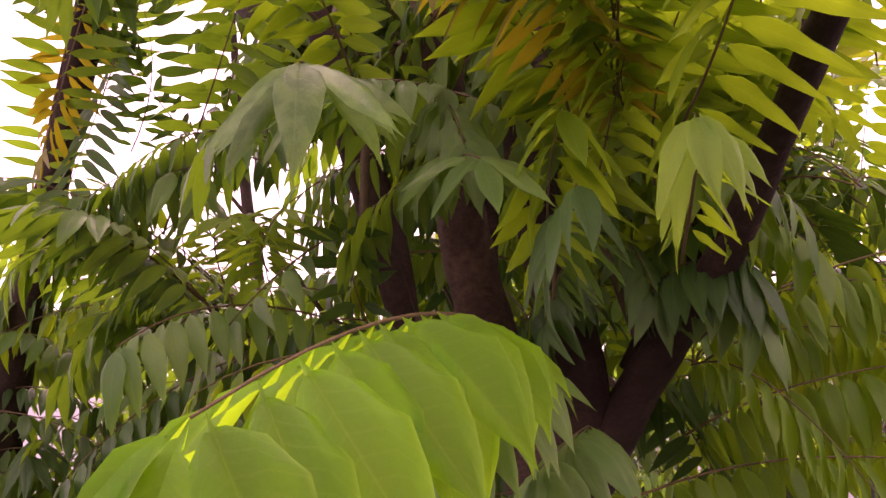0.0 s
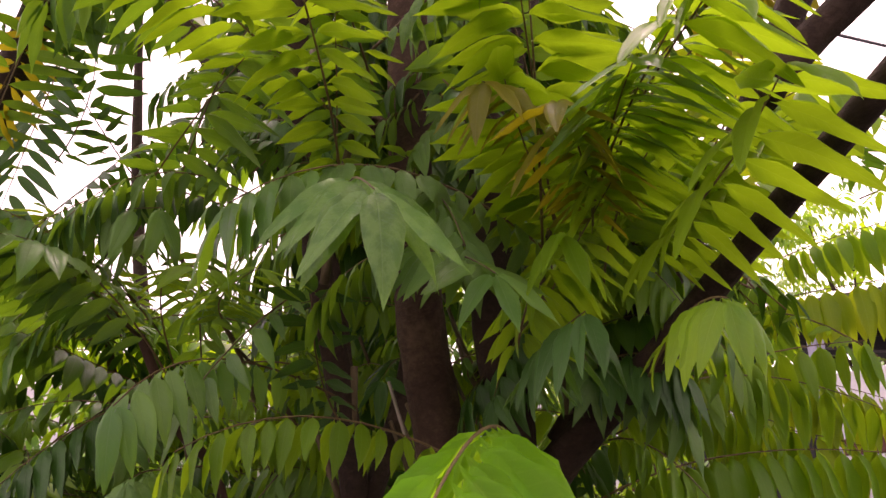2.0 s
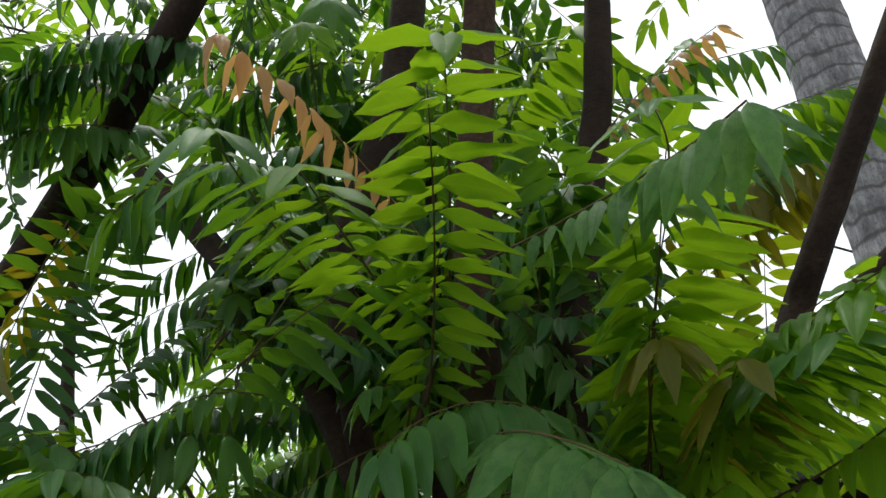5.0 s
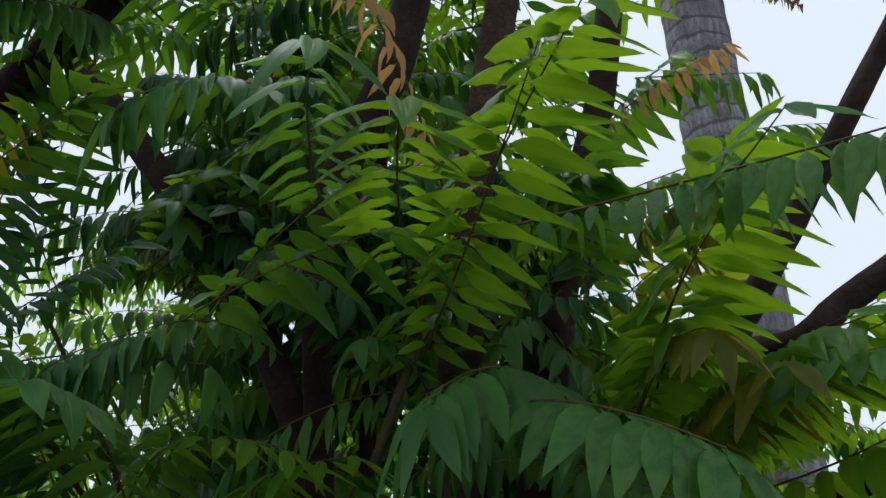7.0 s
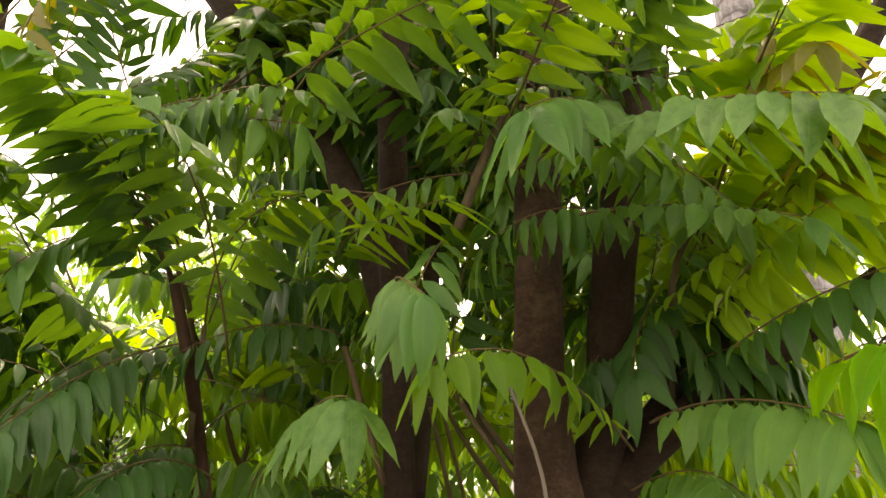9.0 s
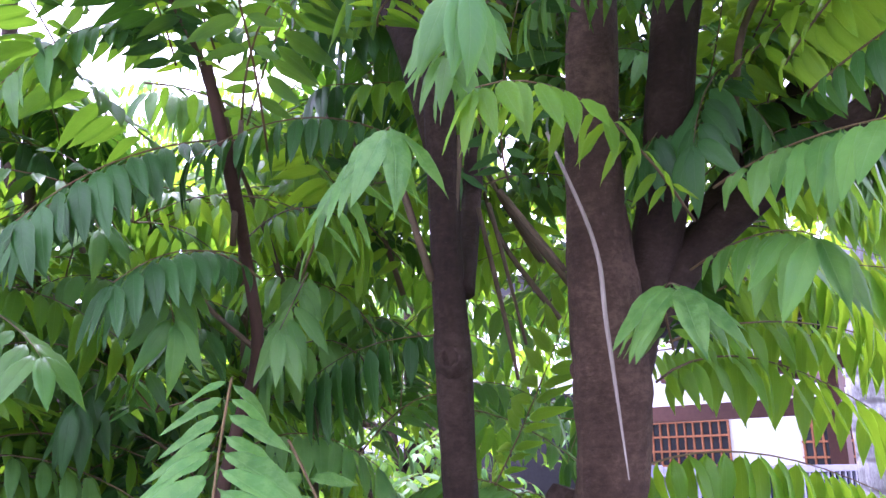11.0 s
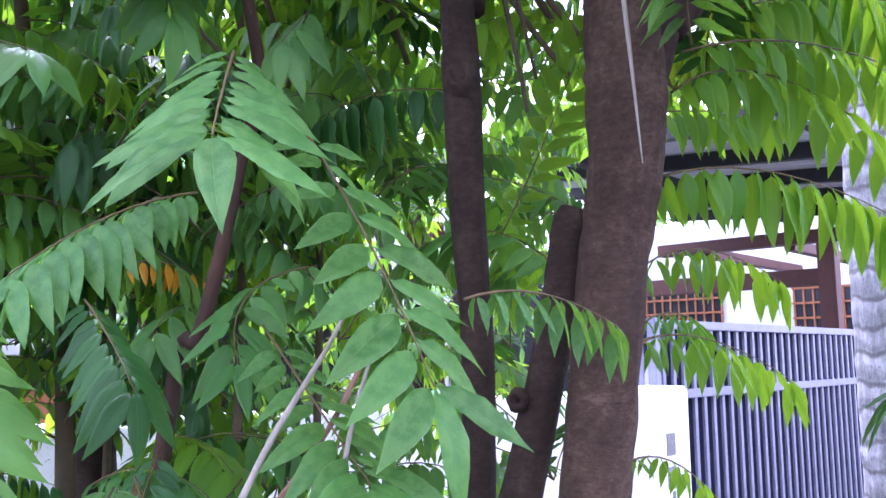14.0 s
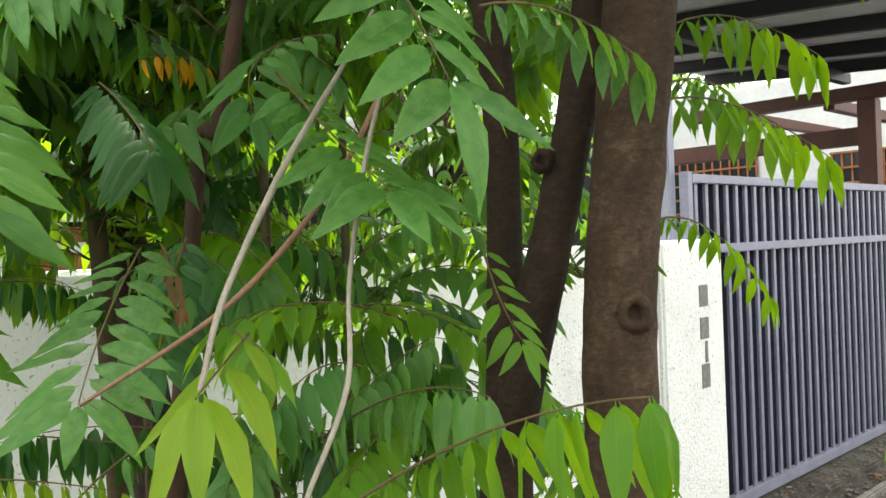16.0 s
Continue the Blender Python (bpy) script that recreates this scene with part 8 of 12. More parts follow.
bulk((-1.65, 0.94, 2.84), 5.03, 0.28, 0.14, 12, 0.076, 65, "dark")
bulk((-1.69, 0.94, 2.89), 1.56, 0.37, 0.17, 10, 0.072, 30, "dark")
bulk((-1.66, 0.81, 2.68), 1.23, 0.37, 0.28, 12, 0.075, 15, "bright")
bulk((-2.00, 0.87, 2.74), 0.23, 0.36, 0.44, 12, 0.069, 45, "mid")
bulk((-1.73, 0.86, 2.75), 1.24, 0.35, 0.00, 10, 0.071, 45, "mid")
bulk((-1.88, 0.86, 2.71), 0.63, 0.26, 0.40, 12, 0.070, 15, "mid")
bulk((-1.60, 0.76, 2.53), 0.90, 0.29, 0.44, 10, 0.071, 30, "mid")
bulk((-1.97, 0.96, 2.77), 0.53, 0.36, 0.37, 12, 0.066, 45, "bright")
bulk((-1.58, 0.79, 2.55), 1.32, 0.24, 0.05, 12, 0.061, 65, "mid")
bulk((-2.01, 0.87, 2.74), 6.27, 0.24, 0.19, 11, 0.077, 65, "dark")
bulk((-1.89, 0.94, 2.71), 0.75, 0.36, 0.00, 10, 0.072, 45, "mid")
bulk((-1.72, 0.83, 2.69), 1.25, 0.29, 0.53, 12, 0.070, 30, "mid")
bulk((-1.68, 0.81, 2.70), 1.50, 0.31, 0.12, 11, 0.074, 15, "dark")
bulk((-1.88, 0.95, 2.80), 2.34, 0.27, 0.14, 12, 0.079, 45, "mid")
bulk((-1.23, 1.16, 2.69), 2.41, 0.30, 0.33, 10, 0.065, 65, "dark")
bulk((-1.40, 1.23, 2.75), 5.21, 0.26, 0.07, 11, 0.064, 30, "dark")
bulk((-1.28, 1.01, 2.63), 0.96, 0.26, 0.07, 9, 0.062, 45, "dark")
bulk((-1.49, 1.39, 2.42), 2.67, 0.37, 0.48, 9, 0.079, 15, "dark")
bulk((-1.50, 1.22, 2.70), 5.09, 0.31, 0.15, 9, 0.061, 45, "dark")
bulk((-1.18, 1.10, 2.58), 3.06, 0.27, 0.22, 11, 0.070, 15, "dark")
bulk((-1.20, 1.01, 2.62), 1.80, 0.38, 0.36, 9, 0.063, 45, "mid")
bulk((-1.62, 1.35, 2.33), 0.75, 0.25, 0.31, 12, 0.070, 45, "mid")
bulk((-1.38, 1.31, 2.58), 1.66, 0.29, 0.17, 11, 0.061, 45, "dark")
bulk((-1.48, 1.30, 2.48), 5.20, 0.26, 0.40, 9, 0.061, 45, "dark")
bulk((-1.31, 1.04, 2.55), 3.04, 0.33, 0.18, 9, 0.074, 65, "mid")
bulk((-1.38, 1.44, 2.56), 2.30, 0.24, 0.44, 9, 0.061, 65, "dark")
bulk((-1.36, 1.06, 2.54), 2.89, 0.29, 0.35, 9, 0.075, 15, "dark")
bulk((-1.25, 1.24, 2.37), 2.07, 0.37, 0.23, 10, 0.072, 45, "dark")
bulk((-1.49, 1.21, 2.59), 1.72, 0.24, 0.23, 11, 0.076, 65, "bright")
bulk((-1.51, 1.26, 2.71), 6.03, 0.31, 0.00, 10, 0.078, 45, "dark")
bulk((-1.21, 1.23, 2.43), 1.94, 0.39, 0.27, 10, 0.066, 15, "bright")
bulk((-1.22, 1.01, 2.56), 3.12, 0.36, 0.52, 10, 0.077, 45, "mid")
bulk((-1.33, 1.32, 2.29), 3.27, 0.32, 0.09, 9, 0.074, 15, "dark")
bulk((-1.31, 1.21, 2.39), 4.17, 0.35, 0.25, 12, 0.067, 45, "bright")
bulk((-1.41, 1.13, 2.38), 2.69, 0.27, 0.55, 10, 0.064, 30, "dark")
bulk((-1.26, 1.37, 2.47), 3.34, 0.30, 0.43, 11, 0.078, 15, "dark")
bulk((-1.39, 1.32, 2.55), 4.17, 0.29, 0.49, 12, 0.069, 65, "dark")
bulk((-1.29, 1.19, 2.48), 1.84, 0.31, 0.53, 11, 0.063, 65, "dark")
bulk((-1.18, 1.08, 2.58), 1.82, 0.27, 0.43, 10, 0.073, 65, "bright")
bulk((-1.44, 1.48, 2.31), 2.01, 0.25, 0.36, 9, 0.073, 30, "dark")
bulk((-1.26, 1.34, 2.30), 2.96, 0.25, 0.34, 10, 0.062, 65, "dark")
bulk((-1.30, 1.46, 2.36), 2.47, 0.28, 0.14, 10, 0.073, 15, "dark")
bulk((-1.25, 1.12, 2.56), 4.16, 0.38, 0.43, 10, 0.066, 65, "dark")
bulk((-1.59, 1.32, 2.31), 3.83, 0.34, 0.20, 11, 0.074, 30, "dark")
bulk((-1.35, 1.07, 2.66), 1.55, 0.26, 0.45, 9, 0.076, 15, "dark")
bulk((-1.22, 1.37, 2.33), 2.70, 0.37, 0.44, 9, 0.060, 15, "dark")
bulk((-1.34, 1.25, 2.77), 5.82, 0.33, 0.19, 9, 0.061, 15, "dark")
bulk((-1.39, 1.23, 2.56), 3.08, 0.32, 0.08, 10, 0.072, 65, "bright")
bulk((-1.39, 1.21, 2.31), 3.35, 0.36, 0.28, 10, 0.067, 45, "mid")
bulk((-1.25, 1.19, 2.40), 2.67, 0.32, 0.31, 9, 0.077, 45, "mid")
bulk((-1.31, 1.20, 2.56), 3.02, 0.31, 0.44, 9, 0.066, 45, "dark")
bulk((-1.42, 1.30, 2.40), 2.00, 0.33, 0.49, 12, 0.076, 30, "dark")
bulk((-1.37, 1.21, 2.28), 2.28, 0.40, 0.20, 10, 0.062, 15, "mid")
bulk((-1.22, 1.31, 2.58), 3.82, 0.37, 0.01, 9, 0.061, 30, "dark")
bulk((-1.33, 1.38, 2.39), 3.70, 0.31, 0.31, 12, 0.071, 15, "dark")
bulk((-1.25, 1.21, 2.40), 2.94, 0.39, 0.53, 12, 0.065, 15, "dark")
bulk((-1.39, 1.27, 2.39), 2.75, 0.35, 0.15, 12, 0.075, 30, "dark")
bulk((-1.35, 1.48, 2.43), 3.47, 0.39, 0.11, 11, 0.062, 65, "dark")
bulk((-1.34, 1.26, 2.26), 1.28, 0.34, 0.31, 9, 0.065, 45, "dark")
bulk((-1.56, 0.83, 2.48), 0.84, 0.34, 0.30, 10, 0.064, 65, "mid")
bulk((-2.13, 1.14, 2.50), 0.43, 0.33, 0.45, 10, 0.079, 30, "dark")
bulk((-2.22, 1.14, 2.44), 0.62, 0.30, 0.39, 10, 0.073, 30, "dark")
bulk((-1.83, 1.04, 2.40), 0.94, 0.39, 0.28, 12, 0.074, 30, "dark")
bulk((-1.92, 1.00, 2.71), 5.72, 0.34, 0.49, 12, 0.063, 65, "mid")
bulk((-1.97, 0.99, 2.71), 1.06, 0.27, 0.33, 9, 0.080, 45, "dark")
bulk((-2.12, 0.89, 2.74), 0.01, 0.24, 0.24, 9, 0.063, 65, "mid")
bulk((-1.73, 0.82, 2.60), 0.33, 0.33, 0.11, 9, 0.060, 45, "mid")
bulk((-2.05, 0.99, 2.78), 0.19, 0.37, 0.33, 12, 0.066, 45, "mid")
bulk((-1.81, 1.00, 2.71), 5.50, 0.24, 0.01, 10, 0.074, 30, "dark")
bulk((-1.94, 0.95, 2.68), 0.15, 0.37, 0.43, 11, 0.064, 45, "dark")
bulk((-1.79, 0.96, 2.59), 6.10, 0.36, 0.34, 12, 0.079, 45, "dark")
bulk((-1.76, 0.90, 2.58), 5.94, 0.34, 0.29, 11, 0.062, 15, "dark")
bulk((-2.10, 1.20, 2.46), 2.66, 0.30, 0.02, 10, 0.076, 45, "dark")
bulk((-1.97, 1.07, 2.43), 0.51, 0.40, 0.10, 10, 0.063, 15, "mid")
bulk((-2.13, 1.09, 2.58), 1.90, 0.40, 0.47, 12, 0.078, 65, "mid")
bulk((-1.61, 0.88, 2.52), 0.51, 0.27, 0.24, 10, 0.063, 65, "bright")
bulk((-1.56, 0.76, 2.48), 1.67, 0.25, 0.29, 9, 0.073, 65, "dark")
bulk((-2.09, 1.15, 2.42), 5.98, 0.39, 0.09, 9, 0.066, 15, "dark")
bulk((-1.68, 0.93, 2.60), 1.85, 0.33, 0.29, 12, 0.074, 30, "bright")
bulk((-1.83, 0.94, 2.60), 0.04, 0.27, 0.02, 9, 0.069, 15, "dark")
bulk((-1.84, 0.97, 2.68), 1.12, 0.38, 0.25, 12, 0.063, 30, "dark")
bulk((-2.05, 1.10, 2.41), 1.64, 0.39, 0.30, 12, 0.079, 65, "dark")
bulk((-2.06, 1.01, 2.81), 0.29, 0.24, 0.21, 9, 0.067, 45, "mid")
bulk((-1.94, 1.02, 2.68), 0.31, 0.24, 0.42, 9, 0.068, 30, "dark")
bulk((-1.94, 0.60, 2.28), 2.66, 0.37, 0.37, 10, 0.079, 30, "bright")
bulk((-2.05, 0.64, 2.35), 4.84, 0.34, 0.46, 10, 0.062, 30, "mid")
bulk((-1.94, 0.60, 2.32), 4.71, 0.35, 0.01, 9, 0.066, 45, "bright")
bulk((-2.04, 0.61, 2.33), 4.29, 0.30, 0.12, 10, 0.076, 65, "mid")
bulk((-1.91, 0.66, 2.32), 3.66, 0.26, 0.36, 11, 0.076, 15, "mid")
bulk((-2.16, 0.66, 2.37), 2.09, 0.39, 0.09, 9, 0.067, 65, "mid")
bulk((-1.78, 0.72, 2.30), 1.59, 0.39, 0.01, 9, 0.074, 30, "mid")
bulk((-1.99, 0.66, 2.35), 2.99, 0.29, 0.45, 11, 0.072, 30, "dark")
bulk((-2.00, 0.62, 2.30), 2.31, 0.39, 0.35, 12, 0.077, 30, "bright")
bulk((-2.02, 0.63, 2.34), 4.91, 0.30, 0.26, 9, 0.076, 45, "dark")
bulk((-1.98, 0.68, 2.35), 3.31, 0.30, 0.49, 10, 0.067, 45, "mid")
bulk((-2.17, 0.65, 2.37), 4.20, 0.33, 0.54, 9, 0.067, 30, "mid")
bulk((-2.13, 0.65, 2.35), 1.90, 0.39, 0.12, 12, 0.061, 65, "bright")
bulk((-2.02, 0.67, 2.36), 2.87, 0.40, 0.39, 10, 0.076, 15, "dark")
bulk((-1.98, 0.63, 2.32), 4.52, 0.26, 0.13, 12, 0.068, 65, "mid")
bulk((-2.07, 0.72, 2.38), 4.11, 0.25, 0.13, 12, 0.077, 45, "mid")
bulk((-1.95, 0.64, 2.31), 2.38, 0.30, 0.38, 11, 0.062, 45, "mid")
bulk((-1.92, 0.65, 2.29), 2.68, 0.39, 0.04, 12, 0.065, 45, "dark")
bulk((-1.93, 0.64, 2.29), 2.36, 0.26, 0.27, 12, 0.075, 15, "dark")
bulk((-2.06, 0.63, 2.35), 5.87, 0.26, 0.06, 10, 0.079, 45, "bright")
bulk((-2.16, 0.66, 2.36), 2.49, 0.28, 0.39, 10, 0.072, 65, "dark")
bulk((-2.27, 0.93, 2.85), 0.40, 0.39, 0.05, 10, 0.071, 65, "bright")
bulk((-2.15, 0.65, 2.38), 5.22, 0.34, 0.08, 11, 0.066, 65, "bright")
bulk((-1.90, 0.60, 2.30), 3.25, 0.26, 0.30, 12, 0.066, 45, "mid")
bulk((-2.21, 0.67, 2.38), 3.60, 0.29, 0.04, 12, 0.061, 30, "mid")
bulk((-1.97, 0.57, 2.35), 2.03, 0.32, 0.22, 12, 0.069, 65, "mid")
bulk((-2.12, 0.72, 2.38), 2.04, 0.40, 0.09, 9, 0.068, 65, "dark")
bulk((-2.24, 0.90, 2.78), 0.45, 0.40, 0.02, 9, 0.075, 65, "mid")
bulk((-2.30, 0.70, 2.44), 3.25, 0.32, 0.09, 9, 0.063, 15, "bright")
bulk((-1.87, 0.62, 2.31), 3.00, 0.29, 0.50, 12, 0.063, 15, "mid")
bulk((-2.31, 0.69, 2.43), 3.89, 0.32, 0.41, 9, 0.077, 65, "dark")
bulk((-1.95, 0.67, 2.32), 5.13, 0.25, 0.14, 10, 0.068, 65, "bright")
bulk((-1.90, 1.00, 2.68), 5.95, 0.31, 0.49, 10, 0.075, 65, "mid")
bulk((-1.72, 0.82, 2.61), 0.08, 0.26, 0.07, 12, 0.071, 65, "dark")
bulk((-1.78, 0.92, 2.63), 5.68, 0.27, 0.40, 9, 0.067, 30, "dark")
bulk((-1.67, 0.81, 2.64), 0.29, 0.38, 0.11, 11, 0.079, 30, "bright")
bulk((-1.82, 0.94, 2.60), 5.66, 0.34, 0.34, 12, 0.072, 15, "mid")
bulk((-1.94, 1.05, 2.70), 5.42, 0.26, 0.19, 12, 0.061, 45, "dark")
bulk((-1.79, 0.84, 2.68), 0.55, 0.38, 0.22, 10, 0.062, 30, "mid")
bulk((-1.61, 0.78, 2.60), 1.27, 0.35, 0.09, 9, 0.073, 15, "bright")
bulk((-1.68, 0.83, 2.61), 2.20, 0.36, 0.48, 9, 0.074, 65, "dark")
bulk((-1.65, 0.83, 2.57), 1.48, 0.26, 0.32, 10, 0.074, 65, "dark")
bulk((-1.90, 1.01, 2.77), 0.11, 0.32, 0.19, 11, 0.061, 65, "dark")
bulk((-1.67, 0.79, 2.61), 1.80, 0.35, 0.36, 12, 0.066, 15, "dark")
bulk((-1.61, 0.81, 2.58), 1.33, 0.35, 0.13, 9, 0.068, 15, "dark")
bulk((-1.65, 0.78, 2.56), 0.52, 0.37, 0.32, 9, 0.075, 65, "dark")
bulk((-1.93, 0.99, 2.88), 1.56, 0.28, 0.06, 10, 0.076, 30, "mid")
bulk((-1.92, 0.90, 2.69), 1.32, 0.28, 0.53, 11, 0.065, 65, "dark")
bulk((-1.96, 0.88, 2.69), 1.56, 0.25, 0.42, 12, 0.070, 65, "dark")
bulk((-1.92, 0.90, 2.69), 0.54, 0.24, 0.09, 12, 0.075, 15, "bright")
bulk((-1.86, 0.82, 2.62), 0.35, 0.35, 0.19, 12, 0.064, 65, "mid")
bulk((-1.92, 0.96, 2.73), 6.19, 0.40, 0.42, 12, 0.068, 15, "dark")
bulk((-1.72, 0.79, 2.55), 0.38, 0.31, 0.37, 9, 0.065, 45, "mid")
bulk((-1.77, 0.80, 2.65), 0.33, 0.35, 0.49, 12, 0.077, 65, "mid")
bulk((-1.97, 1.06, 2.57), 0.17, 0.38, 0.49, 10, 0.071, 65, "bright")
bulk((-1.79, 0.94, 2.74), 6.05, 0.25, 0.35, 9, 0.071, 65, "mid")
bulk((-1.85, 0.89, 2.63), 0.66, 0.25, 0.22, 11, 0.072, 45, "bright")
bulk((-1.78, 0.94, 2.57), 5.61, 0.29, 0.39, 11, 0.063, 45, "mid")
bulk((-1.93, 0.97, 2.87), 5.90, 0.25, 0.18, 9, 0.064, 65, "mid")
bulk((-1.78, 0.92, 2.71), 6.20, 0.40, 0.30, 10, 0.071, 15, "bright")
bulk((-1.91, 0.84, 2.69), 0.73, 0.32, 0.35, 11, 0.077, 65, "bright")
bulk((-1.81, 0.86, 2.58), 6.09, 0.38, 0.43, 11, 0.075, 15, "bright")
bulk((-1.96, 0.95, 2.83), 1.65, 0.24, 0.12, 10, 0.080, 15, "mid")
bulk((-2.06, 0.90, 2.78), 1.36, 0.32, 0.26, 11, 0.066, 65, "bright")
bulk((-1.94, 1.01, 2.80), 5.97, 0.25, 0.42, 11, 0.072, 30, "mid")
bulk((-1.86, 0.91, 2.70), 0.80, 0.40, 0.18, 11, 0.071, 65, "bright")
bulk((-1.61, 0.80, 2.51), 0.76, 0.28, 0.19, 12, 0.075, 15, "mid")
bulk((-1.86, 0.92, 2.70), 1.54, 0.34, 0.10, 10, 0.074, 30, "mid")
bulk((-1.80, 0.92, 2.64), 6.11, 0.35, 0.52, 11, 0.069, 30, "dark")
bulk((-1.82, 0.93, 2.72), 3.09, 0.26, 0.43, 12, 0.062, 45, "mid")
bulk((-1.88, 0.99, 2.75), 5.98, 0.34, 0.18, 11, 0.068, 45, "dark")
bulk((-1.88, 1.00, 2.78), 5.47, 0.30, 0.34, 12, 0.065, 15, "dark")
bulk((-1.65, 0.81, 2.53), 1.44, 0.24, 0.52, 12, 0.071, 15, "bright")
bulk((-1.93, 0.93, 2.73), 5.93, 0.36, 0.35, 11, 0.063, 45, "dark")
bulk((-1.40, 1.28, 2.67), 2.57, 0.36, 0.24, 9, 0.062, 65, "mid")
bulk((-1.41, 1.18, 2.73), 1.70, 0.35, 0.19, 11, 0.079, 30, "bright")
bulk((-1.45, 1.07, 2.53), 1.31, 0.31, 0.36, 12, 0.065, 15, "dark")
bulk((-1.65, 1.03, 2.68), 0.17, 0.35, 0.19, 12, 0.075, 65, "dark")
bulk((-1.37, 1.01, 2.68), 3.88, 0.35, 0.30, 10, 0.075, 45, "bright")
bulk((-1.37, 0.87, 2.60), 1.56, 0.39, 0.21, 10, 0.074, 65, "mid")
bulk((-1.75, 1.04, 2.73), 0.66, 0.25, 0.37, 11, 0.065, 15, "dark")
bulk((-1.46, 1.02, 2.61), 0.68, 0.28, 0.33, 9, 0.070, 15, "dark")
bulk((-1.41, 0.98, 2.69), 2.06, 0.38, 0.04, 10, 0.069, 15, "bright")
bulk((-1.30, 1.05, 2.64), 2.03, 0.32, 0.34, 10, 0.077, 45, "dark")
bulk((-1.63, 1.05, 2.81), 2.93, 0.31, 0.30, 12, 0.064, 30, "bright")
bulk((-1.46, 1.02, 2.75), 2.65, 0.27, 0.08, 12, 0.070, 15, "mid")
bulk((-1.43, 1.31, 2.89), 4.04, 0.24, 0.32, 9, 0.070, 30, "mid")
bulk((-1.30, 1.05, 2.50), 1.11, 0.33, 0.04, 10, 0.068, 65, "mid")
bulk((-1.40, 0.99, 2.68), 0.87, 0.34, 0.05, 10, 0.073, 30, "mid")
bulk((-1.70, 1.02, 2.71), 1.86, 0.34, 0.13, 11, 0.070, 45, "dark")
bulk((-1.60, 1.24, 2.93), 0.94, 0.25, 0.44, 12, 0.069, 45, "mid")
bulk((-1.79, 1.08, 2.87), 0.50, 0.37, 0.11, 11, 0.063, 65, "mid")
bulk((-1.47, 1.30, 2.90), 5.25, 0.32, 0.05, 9, 0.063, 65, "mid")
bulk((-1.47, 0.92, 2.62), 0.42, 0.26, 0.33, 11, 0.077, 65, "mid")
bulk((-1.60, 1.30, 2.73), 2.11, 0.39, 0.30, 10, 0.073, 45, "bright")
bulk((-1.57, 0.91, 2.59), 1.06, 0.25, 0.41, 10, 0.076, 15, "mid")
bulk((-1.64, 1.00, 2.61), 5.58, 0.29, 0.01, 12, 0.066, 45, "bright")
bulk((-1.45, 0.98, 2.71), 3.55, 0.26, 0.49, 9, 0.062, 65, "bright")
bulk((-1.75, 1.05, 2.86), 1.75, 0.40, 0.21, 12, 0.075, 45, "mid")
bulk((-1.31, 1.49, 2.27), 2.97, 0.32, 0.12, 11, 0.063, 30, "mid")
bulk((-1.30, 1.46, 2.24), 3.71, 0.34, 0.46, 12, 0.078, 15, "bright")
bulk((-1.22, 1.32, 2.26), 2.18, 0.25, 0.02, 9, 0.077, 15, "dark")
bulk((-1.30, 1.44, 2.25), 4.78, 0.25, 0.51, 12, 0.066, 45, "mid")
bulk((-1.31, 1.52, 2.42), 4.68, 0.32, 0.41, 9, 0.074, 65, "dark")
bulk((-1.11, 1.63, 2.40), 1.07, 0.25, 0.51, 10, 0.070, 15, "dark")
bulk((-1.19, 1.42, 2.26), 3.08, 0.32, 0.52, 9, 0.071, 30, "dark")
bulk((-1.26, 1.41, 2.31), 4.16, 0.27, 0.47, 11, 0.064, 45, "mid")
bulk((-1.22, 1.44, 2.27), 2.18, 0.34, 0.18, 11, 0.066, 45, "mid")
bulk((-1.12, 1.77, 2.45), 1.64, 0.27, 0.14, 9, 0.061, 30, "bright")
bulk((-1.26, 1.38, 2.34), 3.60, 0.35, 0.11, 9, 0.077, 30, "mid")
bulk((-1.17, 1.33, 2.31), 3.39, 0.29, 0.36, 9, 0.074, 15, "mid")
bulk((-1.13, 1.65, 2.24), 1.75, 0.26, 0.35, 9, 0.076, 65, "bright")
bulk((-1.32, 1.53, 2.40), 4.54, 0.25, 0.32, 11, 0.060, 65, "dark")
bulk((-1.23, 1.46, 2.25), 3.02, 0.32, 0.39, 10, 0.080, 45, "mid")
bulk((-1.19, 1.75, 2.28), 2.02, 0.37, 0.46, 9, 0.071, 65, "mid")
bulk((-1.15, 1.62, 2.40), 1.11, 0.34, 0.08, 10, 0.061, 45, "bright")
bulk((-1.17, 1.80, 2.28), 0.02, 0.40, 0.07, 9, 0.074, 15, "dark")
bulk((-1.22, 1.36, 2.35), 3.61, 0.27, 0.16, 11, 0.069, 15, "bright")
bulk((-1.13, 1.71, 2.36), 1.28, 0.30, 0.22, 10, 0.061, 65, "dark")
bulk((-1.16, 1.38, 2.25), 3.15, 0.40, 0.21, 10, 0.061, 45, "mid")
bulk((-1.33, 1.60, 2.27), 3.55, 0.25, 0.41, 11, 0.073, 15, "bright")
bulk((-1.22, 1.41, 2.29), 3.09, 0.27, 0.24, 9, 0.073, 45, "mid")
bulk((-1.24, 1.42, 2.32), 4.19, 0.26, 0.02, 10, 0.075, 30, "dark")
bulk((-1.21, 1.50, 2.24), 3.89, 0.36, 0.48, 12, 0.063, 15, "mid")
bulk((-1.24, 1.17, 2.43), 1.36, 0.24, 0.07, 12, 0.066, 30, "bright")
bulk((-1.65, 1.19, 2.50), 2.76, 0.32, 0.15, 12, 0.072, 30, "dark")
bulk((-1.45, 1.03, 2.57), 4.05, 0.30, 0.35, 11, 0.061, 65, "dark")
